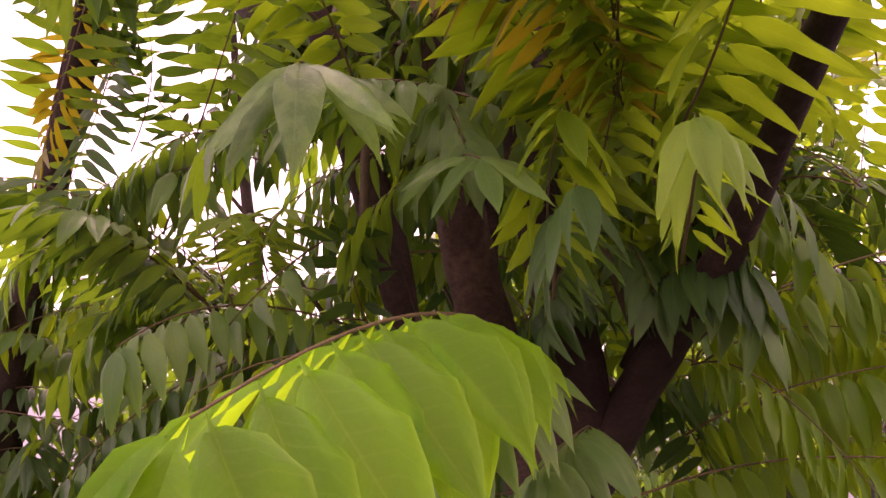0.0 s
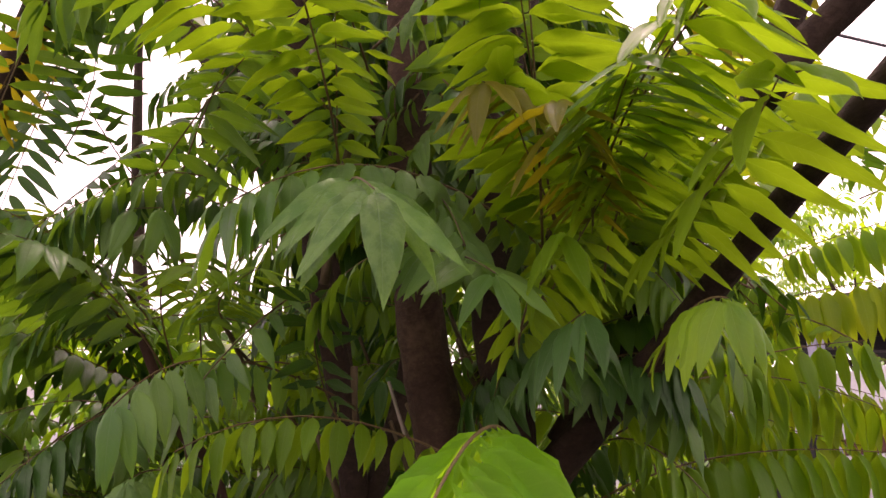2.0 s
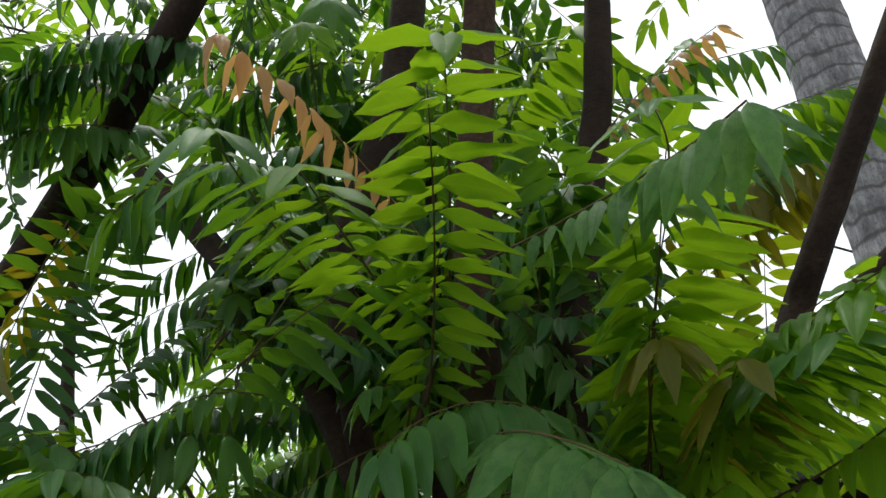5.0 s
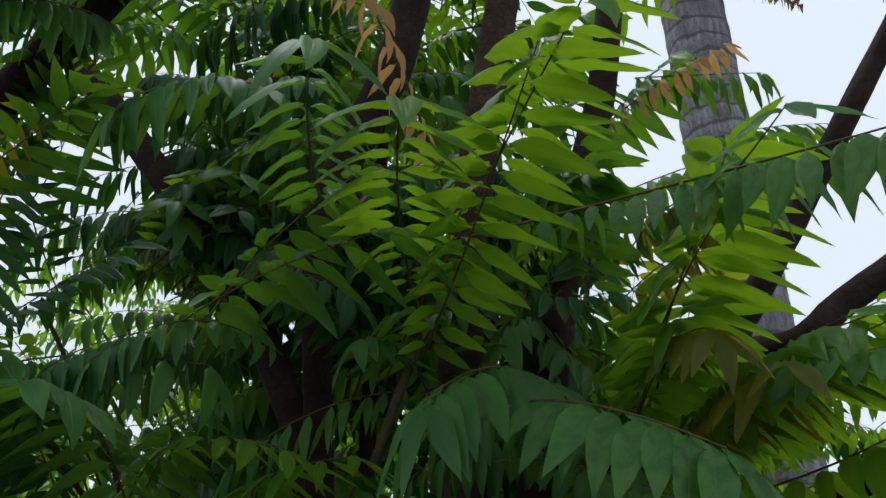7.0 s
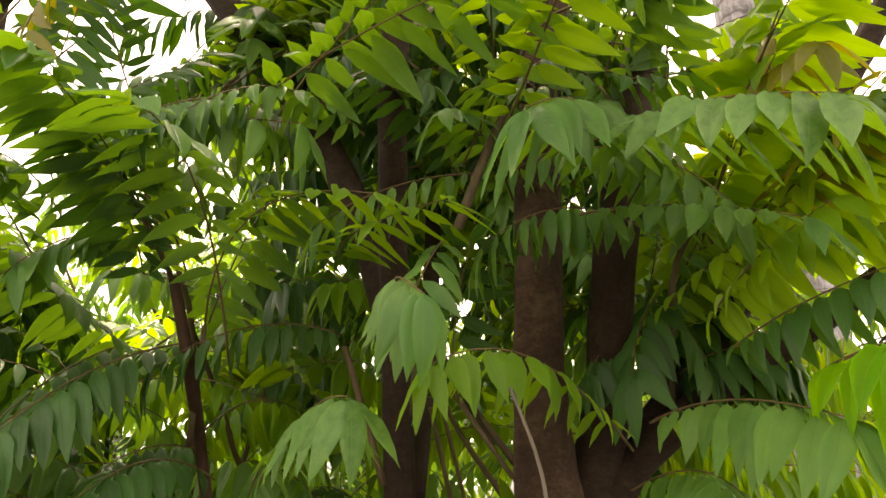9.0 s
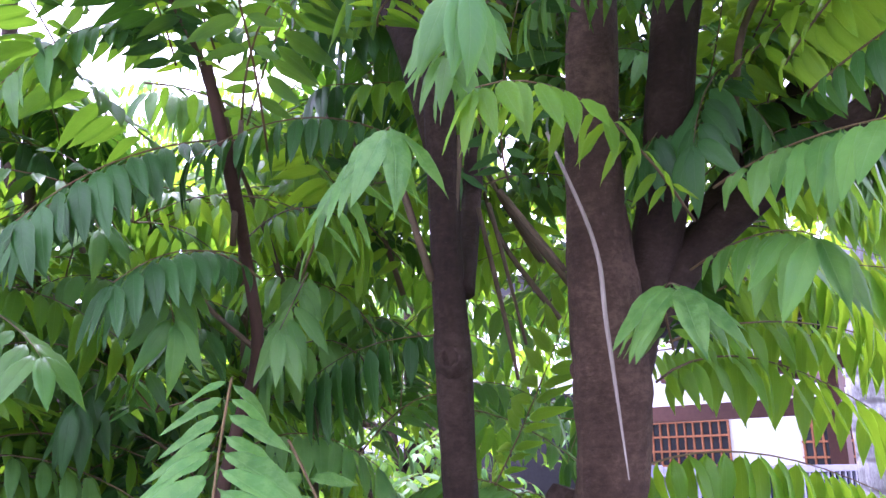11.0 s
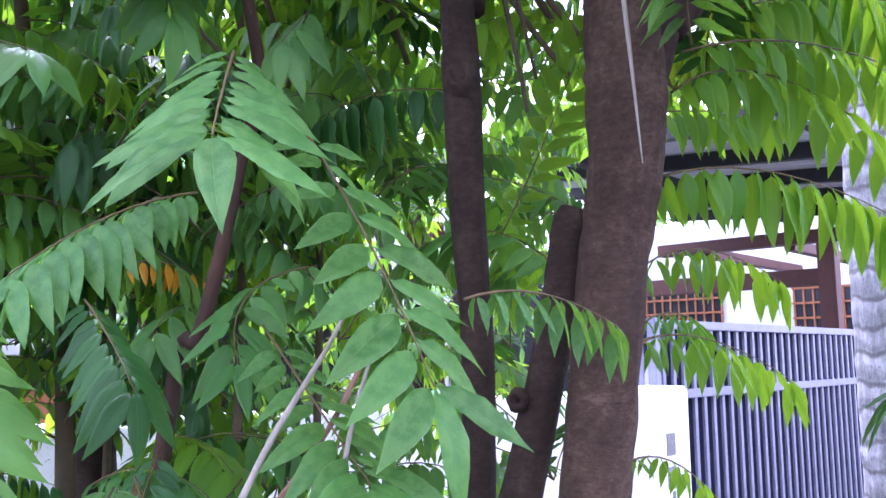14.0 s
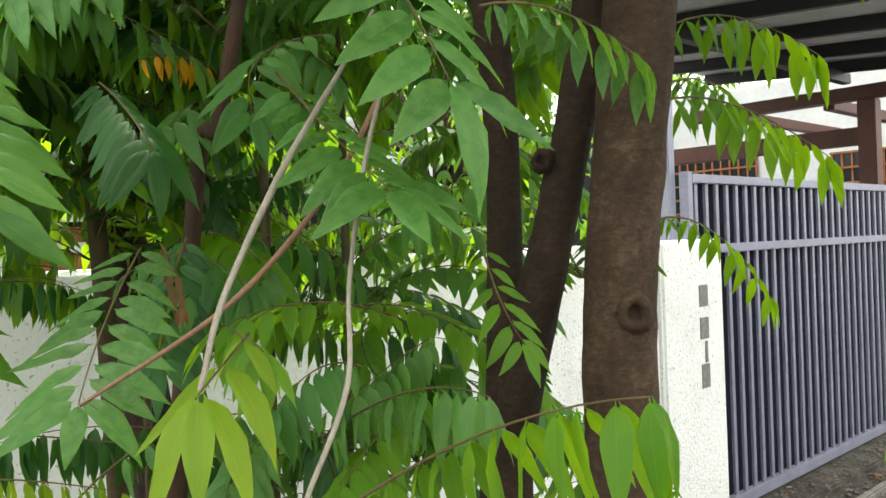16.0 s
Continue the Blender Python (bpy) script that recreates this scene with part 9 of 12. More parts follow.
bulk((-1.38, 1.24, 2.54), 2.70, 0.40, 0.39, 11, 0.076, 15, "dark")
bulk((-1.70, 1.23, 2.51), 5.37, 0.34, 0.19, 9, 0.067, 45, "dark")
bulk((-1.50, 1.29, 2.44), 5.21, 0.27, 0.14, 11, 0.070, 45, "mid")
bulk((-1.60, 1.36, 2.62), 0.70, 0.26, 0.52, 11, 0.065, 30, "dark")
bulk((-1.41, 1.13, 2.41), 4.68, 0.37, 0.54, 12, 0.061, 45, "dark")
bulk((-1.60, 1.36, 2.67), 3.10, 0.35, 0.32, 12, 0.072, 30, "dark")
bulk((-1.58, 0.99, 2.60), 1.30, 0.35, 0.10, 11, 0.068, 65, "mid")
bulk((-1.50, 1.29, 2.45), 0.40, 0.24, 0.00, 10, 0.062, 30, "bright")
bulk((-1.36, 1.27, 2.48), 3.28, 0.27, 0.28, 9, 0.070, 65, "mid")
bulk((-1.55, 1.25, 2.64), 0.29, 0.35, 0.03, 11, 0.066, 65, "bright")
bulk((-1.29, 1.05, 2.49), 4.12, 0.28, 0.27, 11, 0.065, 45, "dark")
bulk((-1.43, 0.96, 2.43), 2.92, 0.30, 0.03, 9, 0.076, 15, "dark")
bulk((-1.52, 1.30, 2.63), 3.03, 0.24, 0.43, 11, 0.062, 15, "dark")
bulk((-1.35, 0.87, 2.50), 2.91, 0.36, 0.45, 9, 0.079, 15, "dark")
bulk((-1.56, 1.13, 2.50), 0.28, 0.38, 0.53, 9, 0.078, 30, "dark")
bulk((-1.43, 1.31, 2.59), 4.78, 0.25, 0.31, 12, 0.068, 30, "dark")
bulk((-1.51, 1.48, 2.65), 5.71, 0.38, 0.08, 10, 0.078, 15, "dark")
bulk((-1.32, 0.98, 2.46), 1.27, 0.35, 0.30, 11, 0.066, 15, "dark")
bulk((-1.58, 1.19, 2.65), 1.23, 0.34, 0.34, 9, 0.065, 45, "dark")
bulk((-1.53, 0.93, 2.58), 0.22, 0.31, 0.37, 10, 0.072, 65, "dark")
bulk((-1.48, 1.37, 2.60), 4.68, 0.32, 0.00, 10, 0.072, 30, "dark")
bulk((-1.57, 1.16, 2.48), 5.86, 0.31, 0.26, 10, 0.074, 65, "mid")
bulk((-1.44, 1.34, 2.62), 3.87, 0.29, 0.40, 11, 0.062, 65, "dark")
bulk((-1.57, 1.15, 2.65), 0.24, 0.31, 0.12, 11, 0.079, 30, "dark")
bulk((-1.46, 1.33, 2.50), 2.62, 0.27, 0.35, 11, 0.073, 45, "dark")
bulk((-1.44, 1.19, 2.50), 4.84, 0.34, 0.13, 9, 0.069, 15, "dark")
bulk((-1.53, 1.39, 2.66), 5.49, 0.35, 0.50, 11, 0.069, 65, "dark")
bulk((-1.53, 1.01, 2.62), 2.79, 0.24, 0.38, 12, 0.072, 15, "dark")
bulk((-1.45, 0.88, 2.50), 2.07, 0.31, 0.47, 9, 0.063, 15, "dark")
bulk((-1.40, 1.13, 2.48), 2.99, 0.33, 0.07, 11, 0.079, 15, "dark")
bulk((-1.64, 1.03, 2.54), 1.39, 0.39, 0.47, 11, 0.068, 15, "dark")
bulk((-1.62, 1.24, 2.52), 2.45, 0.29, 0.51, 12, 0.067, 45, "dark")
bulk((-1.61, 1.43, 2.50), 4.64, 0.28, 0.39, 9, 0.062, 65, "dark")
bulk((-1.41, 1.04, 2.40), 3.02, 0.30, 0.43, 12, 0.072, 65, "dark")
bulk((-1.55, 1.48, 2.54), 2.18, 0.30, 0.14, 10, 0.079, 65, "dark")
bulk((-1.58, 1.45, 2.49), 2.18, 0.29, 0.37, 9, 0.077, 65, "mid")
bulk((-1.54, 1.25, 2.52), 0.37, 0.31, 0.17, 10, 0.061, 65, "dark")
bulk((-2.02, 0.90, 2.00), 3.07, 0.27, 0.20, 11, 0.067, 30, "dark")
bulk((-2.40, 0.83, 2.17), 4.42, 0.38, 0.37, 11, 0.074, 15, "mid")
bulk((-2.29, 1.17, 2.04), 0.79, 0.31, 0.39, 10, 0.075, 30, "bright")
bulk((-2.24, 0.81, 2.02), 1.96, 0.39, 0.42, 9, 0.066, 15, "mid")
bulk((-2.21, 1.23, 2.29), 5.04, 0.27, 0.38, 9, 0.078, 65, "mid")
bulk((-2.08, 1.08, 1.97), 2.26, 0.33, 0.04, 12, 0.073, 15, "mid")
bulk((-2.10, 1.04, 1.96), 0.39, 0.36, 0.41, 11, 0.079, 65, "mid")
bulk((-2.18, 1.00, 1.91), 2.03, 0.33, 0.45, 9, 0.073, 30, "bright")
bulk((-2.34, 0.96, 2.29), 0.88, 0.30, 0.28, 12, 0.072, 15, "mid")
bulk((-2.10, 1.19, 2.18), 3.04, 0.36, 0.11, 9, 0.075, 30, "mid")
bulk((-2.06, 1.12, 2.32), 0.14, 0.26, 0.41, 12, 0.068, 15, "bright")
bulk((-2.11, 0.86, 1.91), 0.94, 0.26, 0.29, 12, 0.078, 30, "dark")
bulk((-2.28, 1.24, 2.03), 6.20, 0.29, 0.36, 12, 0.073, 65, "mid")
bulk((-2.23, 1.34, 2.43), 2.58, 0.36, 0.38, 10, 0.066, 15, "mid")
bulk((-2.06, 0.82, 2.18), 3.23, 0.31, 0.37, 9, 0.068, 65, "mid")
bulk((-2.13, 0.73, 2.13), 1.79, 0.33, 0.04, 11, 0.075, 30, "bright")
bulk((-2.25, 1.08, 2.27), 5.46, 0.24, 0.28, 9, 0.069, 15, "mid")
bulk((-2.19, 0.82, 2.03), 0.78, 0.28, 0.22, 12, 0.068, 15, "dark")
bulk((-2.21, 0.92, 2.19), 3.33, 0.27, 0.23, 10, 0.078, 30, "dark")
bulk((-2.24, 0.78, 2.10), 5.53, 0.31, 0.11, 11, 0.068, 45, "mid")
bulk((-2.37, 1.09, 1.64), 5.96, 0.39, 0.01, 11, 0.072, 65, "dark")
bulk((-2.43, 1.27, 1.71), 1.81, 0.27, 0.36, 9, 0.063, 45, "dark")
bulk((-2.35, 1.11, 1.81), 4.82, 0.29, 0.42, 11, 0.071, 45, "mid")
bulk((-2.35, 0.98, 1.52), 2.06, 0.33, 0.07, 12, 0.062, 65, "dark")
bulk((-2.33, 1.19, 1.80), 4.22, 0.26, 0.51, 11, 0.077, 15, "dark")
bulk((-2.06, 1.12, 1.75), 1.96, 0.38, 0.39, 10, 0.078, 65, "dark")
bulk((-2.17, 0.77, 1.57), 0.50, 0.28, 0.42, 10, 0.069, 65, "dark")
bulk((-2.31, 0.86, 1.66), 5.62, 0.34, 0.45, 10, 0.079, 65, "dark")
bulk((-2.26, 1.23, 1.76), 2.05, 0.37, 0.12, 11, 0.069, 30, "mid")
bulk((-2.23, 1.04, 1.64), 3.59, 0.37, 0.19, 9, 0.061, 65, "bright")
bulk((-2.43, 0.98, 1.87), 0.39, 0.27, 0.27, 10, 0.063, 30, "bright")
bulk((-2.25, 1.11, 1.83), 4.32, 0.25, 0.29, 12, 0.076, 15, "mid")
bulk((-2.02, 0.95, 1.72), 2.38, 0.40, 0.51, 11, 0.062, 30, "mid")
bulk((-2.02, 1.04, 1.58), 5.41, 0.37, 0.45, 9, 0.075, 45, "mid")
bulk((-2.12, 0.91, 1.79), 5.83, 0.25, 0.19, 12, 0.076, 30, "bright")
bulk((-2.31, 0.80, 1.58), 0.56, 0.27, 0.44, 10, 0.078, 15, "dark")
bulk((-2.10, 0.84, 1.81), 1.04, 0.32, 0.33, 12, 0.060, 30, "dark")
bulk((-2.26, 1.00, 1.82), 4.53, 0.30, 0.32, 12, 0.078, 30, "bright")
bulk((-2.36, 1.27, 1.52), 5.41, 0.32, 0.46, 12, 0.063, 30, "dark")
bulk((-2.17, 0.83, 1.53), 2.30, 0.30, 0.46, 10, 0.075, 15, "dark")
bulk((-2.29, 1.03, 1.85), 2.38, 0.40, 0.40, 10, 0.078, 45, "mid")
bulk((-2.21, 0.97, 1.78), 5.02, 0.38, 0.31, 10, 0.062, 15, "mid")
bulk((-2.51, 1.17, 1.72), 1.67, 0.28, 0.25, 11, 0.073, 45, "mid")
bulk((-2.15, 0.96, 1.58), 0.52, 0.28, 0.21, 11, 0.062, 45, "dark")
bulk((-2.23, 0.93, 1.66), 3.30, 0.37, 0.43, 11, 0.061, 30, "bright")
bulk((-2.44, 0.60, 2.43), 4.42, 0.33, 0.27, 10, 0.075, 30, "mid")
bulk((-2.44, 0.60, 2.43), 8.02, 0.32, 0.17, 11, 0.073, 30, "mid")
bulk((-2.03, 0.57, 2.08), 1.68, 0.32, 0.48, 10, 0.064, 30, "mid")
bulk((-2.03, 0.57, 2.08), 2.58, 0.29, 0.25, 9, 0.067, 45, "dark")
bulk((-2.03, 0.57, 2.08), 3.40, 0.29, 0.25, 12, 0.069, 15, "dark")
bulk((-2.03, 0.57, 2.08), 4.41, 0.36, 0.33, 10, 0.073, 30, "mid")
bulk((-2.03, 0.57, 2.08), 4.89, 0.36, 0.02, 11, 0.073, 45, "mid")
bulk((-2.03, 0.57, 2.08), 6.32, 0.26, 0.17, 11, 0.073, 15, "bright")
bulk((-2.42, 1.43, 1.97), 4.78, 0.41, 0.03, 9, 0.060, 65, "dark")
bulk((-2.42, 1.43, 1.97), 6.24, 0.31, 0.46, 11, 0.074, 30, "bright")
bulk((-2.42, 1.43, 1.97), 6.82, 0.32, 0.08, 10, 0.071, 30, "bright")
bulk((-2.42, 1.43, 1.97), 7.47, 0.42, 0.24, 9, 0.082, 15, "dark")
bulk((-1.57, 1.82, 2.27), 2.53, 0.31, 0.14, 10, 0.076, 30, "mid")
bulk((-1.57, 1.82, 2.27), 3.44, 0.26, 0.32, 11, 0.070, 30, "bright")
bulk((-1.57, 1.82, 2.27), 4.81, 0.27, 0.30, 10, 0.069, 15, "bright")
bulk((-2.14, 2.35, 2.72), 2.35, 0.27, 0.00, 10, 0.067, 65, "bright")
bulk((-2.14, 2.35, 2.72), 3.81, 0.27, 0.26, 12, 0.084, 15, "bright")
bulk((-2.14, 2.35, 2.72), 4.24, 0.27, 0.47, 10, 0.069, 30, "mid")
bulk((-2.14, 2.35, 2.72), 5.46, 0.27, 0.32, 11, 0.071, 65, "bright")
bulk((-2.46, 1.06, 2.15), 5.02, 0.27, 0.24, 9, 0.084, 15, "bright")
bulk((-2.46, 1.06, 2.15), 5.73, 0.27, 0.19, 9, 0.083, 65, "dark")
bulk((-2.46, 1.06, 2.15), 6.29, 0.36, 0.11, 9, 0.080, 15, "mid")
bulk((-2.49, 0.70, 1.23), 5.02, 0.38, 0.27, 12, 0.065, 15, "dark")
bulk((-2.42, 1.43, 2.56), 8.00, 0.43, 0.38, 12, 0.070, 45, "mid")
bulk((-2.42, 1.43, 2.56), 8.33, 0.31, 0.44, 9, 0.070, 30, "mid")
bulk((-2.25, 0.47, 2.29), 4.30, 0.42, 0.24, 11, 0.063, 30, "mid")
bulk((-2.25, 0.47, 2.29), 5.38, 0.27, 0.53, 12, 0.074, 15, "mid")
bulk((-2.25, 0.47, 2.29), 6.91, 0.38, 0.13, 12, 0.081, 45, "dark")
bulk((-2.25, 0.47, 2.29), 7.16, 0.40, 0.36, 12, 0.067, 30, "bright")
bulk((-2.25, 0.47, 2.29), 8.39, 0.26, 0.45, 10, 0.077, 45, "bright")
bulk((-2.32, 1.83, 1.05), 2.09, 0.39, 0.11, 10, 0.061, 15, "dark")
bulk((-2.32, 1.83, 1.05), 3.19, 0.28, 0.23, 9, 0.082, 15, "dark")
bulk((-2.32, 1.83, 1.05), 4.43, 0.39, 0.00, 11, 0.065, 45, "mid")
bulk((-2.32, 1.83, 1.05), 4.92, 0.40, 0.45, 10, 0.061, 65, "mid")
bulk((-2.32, 1.83, 1.05), 6.15, 0.37, 0.29, 12, 0.071, 65, "bright")
bulk((-2.32, 1.83, 1.05), 7.44, 0.35, 0.14, 12, 0.076, 30, "dark")
bulk((-1.88, 1.30, 2.67), 6.59, 0.32, 0.51, 12, 0.077, 15, "bright")
bulk((-1.88, 1.30, 2.67), 7.09, 0.44, 0.07, 11, 0.076, 45, "bright")
bulk((-1.88, 1.30, 2.67), 7.60, 0.36, 0.27, 9, 0.086, 30, "bright")
bulk((-1.88, 1.30, 2.67), 10.06, 0.31, 0.39, 11, 0.082, 15, "mid")
bulk((-1.88, 1.30, 2.67), 11.73, 0.43, 0.54, 10, 0.087, 45, "bright")
bulk((-2.24, 0.75, 1.91), 3.29, 0.39, 0.16, 12, 0.088, 30, "dark")
bulk((-2.24, 0.75, 1.91), 4.22, 0.33, 0.52, 10, 0.089, 30, "dark")
bulk((-2.24, 0.75, 1.91), 5.07, 0.33, 0.23, 10, 0.084, 45, "dark")
bulk((-2.24, 0.75, 1.91), 6.81, 0.27, 0.23, 11, 0.072, 65, "mid")
bulk((-2.24, 0.75, 1.91), 7.14, 0.37, 0.22, 9, 0.074, 30, "dark")
bulk((-2.24, 0.75, 1.91), 8.23, 0.41, 0.33, 9, 0.069, 65, "mid")
bulk((-2.16, 0.08, 2.67), 2.75, 0.29, 0.40, 12, 0.084, 45, "mid")
bulk((-2.34, 1.17, 1.93), 2.60, 0.32, 0.11, 10, 0.061, 45, "mid")
bulk((-2.34, 1.17, 1.93), 4.49, 0.39, 0.11, 9, 0.064, 15, "bright")
bulk((-2.34, 1.17, 1.93), 5.52, 0.42, 0.10, 12, 0.076, 65, "mid")
bulk((-2.34, 1.17, 1.93), 6.96, 0.44, 0.05, 9, 0.061, 45, "mid")
bulk((-2.34, 1.17, 1.93), 7.84, 0.32, 0.21, 9, 0.068, 65, "dark")
bulk((-2.01, 0.58, 1.84), 1.97, 0.29, 0.41, 10, 0.080, 65, "mid")
bulk((-2.01, 0.58, 1.84), 3.57, 0.27, 0.36, 12, 0.061, 65, "mid")
bulk((-2.01, 0.58, 1.84), 4.34, 0.30, 0.33, 9, 0.086, 15, "bright")
bulk((-2.01, 0.58, 1.84), 7.60, 0.36, 0.41, 10, 0.074, 45, "mid")
bulk((-2.32, 1.61, 2.32), 4.69, 0.43, 0.43, 12, 0.062, 30, "mid")
bulk((-2.32, 1.61, 2.32), 6.10, 0.42, 0.50, 12, 0.081, 45, "dark")
bulk((-2.32, 1.61, 2.32), 6.95, 0.43, 0.11, 9, 0.074, 15, "mid")
bulk((-2.32, 1.61, 2.32), 8.15, 0.40, 0.26, 11, 0.084, 45, "mid")
bulk((-2.32, 1.61, 2.32), 8.52, 0.40, 0.32, 11, 0.085, 45, "dark")
bulk((-2.03, 1.20, 2.00), 2.02, 0.27, 0.43, 12, 0.069, 45, "mid")
bulk((-2.03, 1.20, 2.00), 2.87, 0.32, 0.08, 10, 0.080, 30, "mid")
bulk((-2.03, 1.20, 2.00), 4.17, 0.29, 0.50, 10, 0.082, 65, "mid")
bulk((-2.03, 1.20, 2.00), 5.33, 0.32, 0.25, 11, 0.066, 45, "mid")
bulk((-2.03, 1.20, 2.00), 6.33, 0.27, 0.33, 10, 0.065, 30, "dark")
bulk((-2.03, 1.20, 2.00), 7.48, 0.26, 0.20, 10, 0.089, 15, "mid")
bulk((-2.25, 0.01, 2.52), 7.47, 0.34, 0.48, 10, 0.085, 15, "bright")
bulk((-2.25, 0.01, 2.52), 8.01, 0.38, 0.26, 10, 0.064, 15, "bright")
bulk((-2.25, 0.01, 2.52), 8.82, 0.33, 0.20, 9, 0.070, 15, "mid")
bulk((-2.36, 0.26, 1.37), 1.11, 0.42, 0.47, 10, 0.066, 15, "bright")
bulk((-2.44, 2.04, 1.66), 4.89, 0.39, 0.48, 9, 0.079, 15, "mid")
bulk((-2.44, 2.04, 1.66), 5.83, 0.29, 0.52, 9, 0.065, 45, "bright")
bulk((-2.44, 2.04, 1.66), 6.30, 0.30, 0.44, 9, 0.085, 30, "dark")
bulk((-2.44, 2.04, 1.66), 8.36, 0.29, 0.22, 11, 0.086, 30, "bright")
bulk((-2.24, 0.32, 1.24), 7.48, 0.38, 0.09, 11, 0.085, 30, "mid")
bulk((-2.37, 0.63, 1.65), 6.35, 0.42, 0.33, 10, 0.073, 65, "mid")
bulk((-2.37, 0.63, 1.65), 6.78, 0.32, 0.43, 10, 0.087, 30, "mid")
bulk((-2.37, 0.63, 1.65), 8.09, 0.41, 0.50, 10, 0.063, 45, "bright")
bulk((-2.06, 0.94, 2.28), 3.08, 0.39, 0.09, 9, 0.082, 65, "mid")
bulk((-2.06, 0.94, 2.28), 7.06, 0.42, 0.30, 12, 0.065, 65, "mid")
bulk((-2.06, 0.94, 2.28), 7.99, 0.42, 0.32, 11, 0.077, 65, "mid")
bulk((-2.23, 0.46, 2.31), 4.85, 0.27, 0.28, 9, 0.087, 15, "bright")
bulk((-2.23, 0.46, 2.31), 5.70, 0.43, 0.30, 12, 0.087, 65, "dark")
bulk((-2.23, 0.46, 2.31), 6.51, 0.32, 0.03, 10, 0.081, 65, "mid")
bulk((-2.23, 0.46, 2.31), 7.71, 0.33, 0.22, 9, 0.077, 15, "mid")
bulk((-2.23, 0.46, 2.31), 8.80, 0.37, 0.13, 12, 0.074, 15, "mid")
bulk((-2.23, 0.46, 2.31), 10.03, 0.26, 0.34, 9, 0.086, 30, "dark")
bulk((-1.86, 1.06, 2.18), 3.38, 0.27, 0.10, 9, 0.077, 30, "bright")
bulk((-1.86, 1.06, 2.18), 3.75, 0.33, 0.28, 10, 0.085, 65, "bright")
bulk((-1.86, 1.06, 2.18), 6.36, 0.31, 0.24, 10, 0.090, 65, "bright")
bulk((-1.86, 1.06, 2.18), 7.42, 0.27, 0.07, 12, 0.078, 15, "dark")
bulk((-1.86, 1.06, 2.18), 7.93, 0.34, 0.09, 9, 0.074, 30, "mid")
bulk((-2.39, 0.71, 2.02), 3.75, 0.28, 0.34, 12, 0.077, 15, "dark")
bulk((-2.39, 0.71, 2.02), 4.73, 0.38, 0.30, 11, 0.072, 30, "mid")
bulk((-2.39, 0.71, 2.02), 5.22, 0.38, 0.28, 10, 0.084, 65, "mid")
bulk((-2.39, 0.71, 2.02), 6.72, 0.43, 0.07, 10, 0.075, 65, "dark")
bulk((-2.39, 0.71, 2.02), 8.38, 0.39, 0.34, 11, 0.084, 65, "mid")
bulk((-1.72, 1.87, 2.41), 3.71, 0.26, 0.15, 11, 0.064, 45, "dark")
bulk((-1.72, 1.87, 2.41), 4.58, 0.26, 0.29, 12, 0.072, 15, "dark")
bulk((-1.72, 1.87, 2.41), 4.94, 0.38, 0.25, 12, 0.060, 15, "mid")
bulk((-1.72, 1.87, 2.41), 9.04, 0.28, 0.08, 11, 0.075, 15, "dark")
bulk((-2.40, -0.06, 2.12), 2.45, 0.28, 0.28, 10, 0.070, 65, "bright")
bulk((-2.40, -0.06, 2.12), 7.37, 0.26, 0.19, 10, 0.069, 45, "bright")
bulk((-1.64, 1.61, 1.02), 3.42, 0.38, 0.14, 11, 0.066, 30, "bright")
bulk((-1.64, 1.61, 1.02), 4.98, 0.32, 0.13, 10, 0.087, 45, "bright")
bulk((-1.64, 1.61, 1.02), 5.60, 0.31, 0.23, 9, 0.084, 65, "mid")
bulk((-0.96, 2.87, 2.74), 8.56, 0.34, 0.32, 9, 0.064, 65, "bright")
bulk((-2.17, 0.86, 1.93), 4.53, 0.35, 0.07, 10, 0.060, 30, "bright")
bulk((-2.17, 0.86, 1.93), 5.69, 0.34, 0.40, 9, 0.087, 65, "mid")
bulk((-2.17, 0.86, 1.93), 6.86, 0.36, 0.18, 9, 0.079, 45, "bright")
bulk((-2.17, 0.86, 1.93), 7.80, 0.34, 0.51, 10, 0.068, 45, "dark")
bulk((-2.17, 0.86, 1.93), 8.67, 0.29, 0.11, 9, 0.069, 65, "mid")
bulk((-2.17, 0.86, 1.93), 9.41, 0.43, 0.43, 9, 0.086, 30, "mid")
bulk((-2.37, 0.96, 1.53), 0.30, 0.30, 0.13, 9, 0.086, 15, "mid")
bulk((-2.37, 0.96, 1.53), 1.25, 0.38, 0.29, 10, 0.072, 30, "bright")
bulk((-2.37, 0.96, 1.53), 4.68, 0.27, 0.51, 12, 0.075, 65, "bright")
bulk((-2.07, 0.83, 1.78), 4.22, 0.37, 0.09, 11, 0.065, 45, "mid")
bulk((-2.07, 0.83, 1.78), 5.21, 0.31, 0.13, 12, 0.087, 65, "bright")
bulk((-2.07, 0.83, 1.78), 7.22, 0.42, 0.21, 9, 0.089, 65, "bright")
bulk((-2.07, 0.83, 1.78), 8.41, 0.39, 0.21, 9, 0.069, 15, "mid")
bulk((-2.07, 0.83, 1.78), 9.64, 0.43, 0.41, 9, 0.066, 15, "bright")
bulk((-2.33, 0.51, 1.86), 0.83, 0.40, 0.12, 10, 0.076, 15, "mid")
bulk((-2.33, 0.51, 1.86), 1.92, 0.40, 0.54, 9, 0.088, 30, "dark")
bulk((-2.33, 0.51, 1.86), 4.55, 0.30, 0.54, 11, 0.082, 30, "mid")
bulk((-2.33, 0.51, 1.86), 5.61, 0.29, 0.23, 11, 0.065, 15, "mid")
bulk((-2.16, 0.20, 2.08), 6.10, 0.29, 0.54, 9, 0.067, 30, "dark")
bulk((-2.16, 0.20, 2.08), 7.41, 0.29, 0.12, 12, 0.077, 45, "mid")
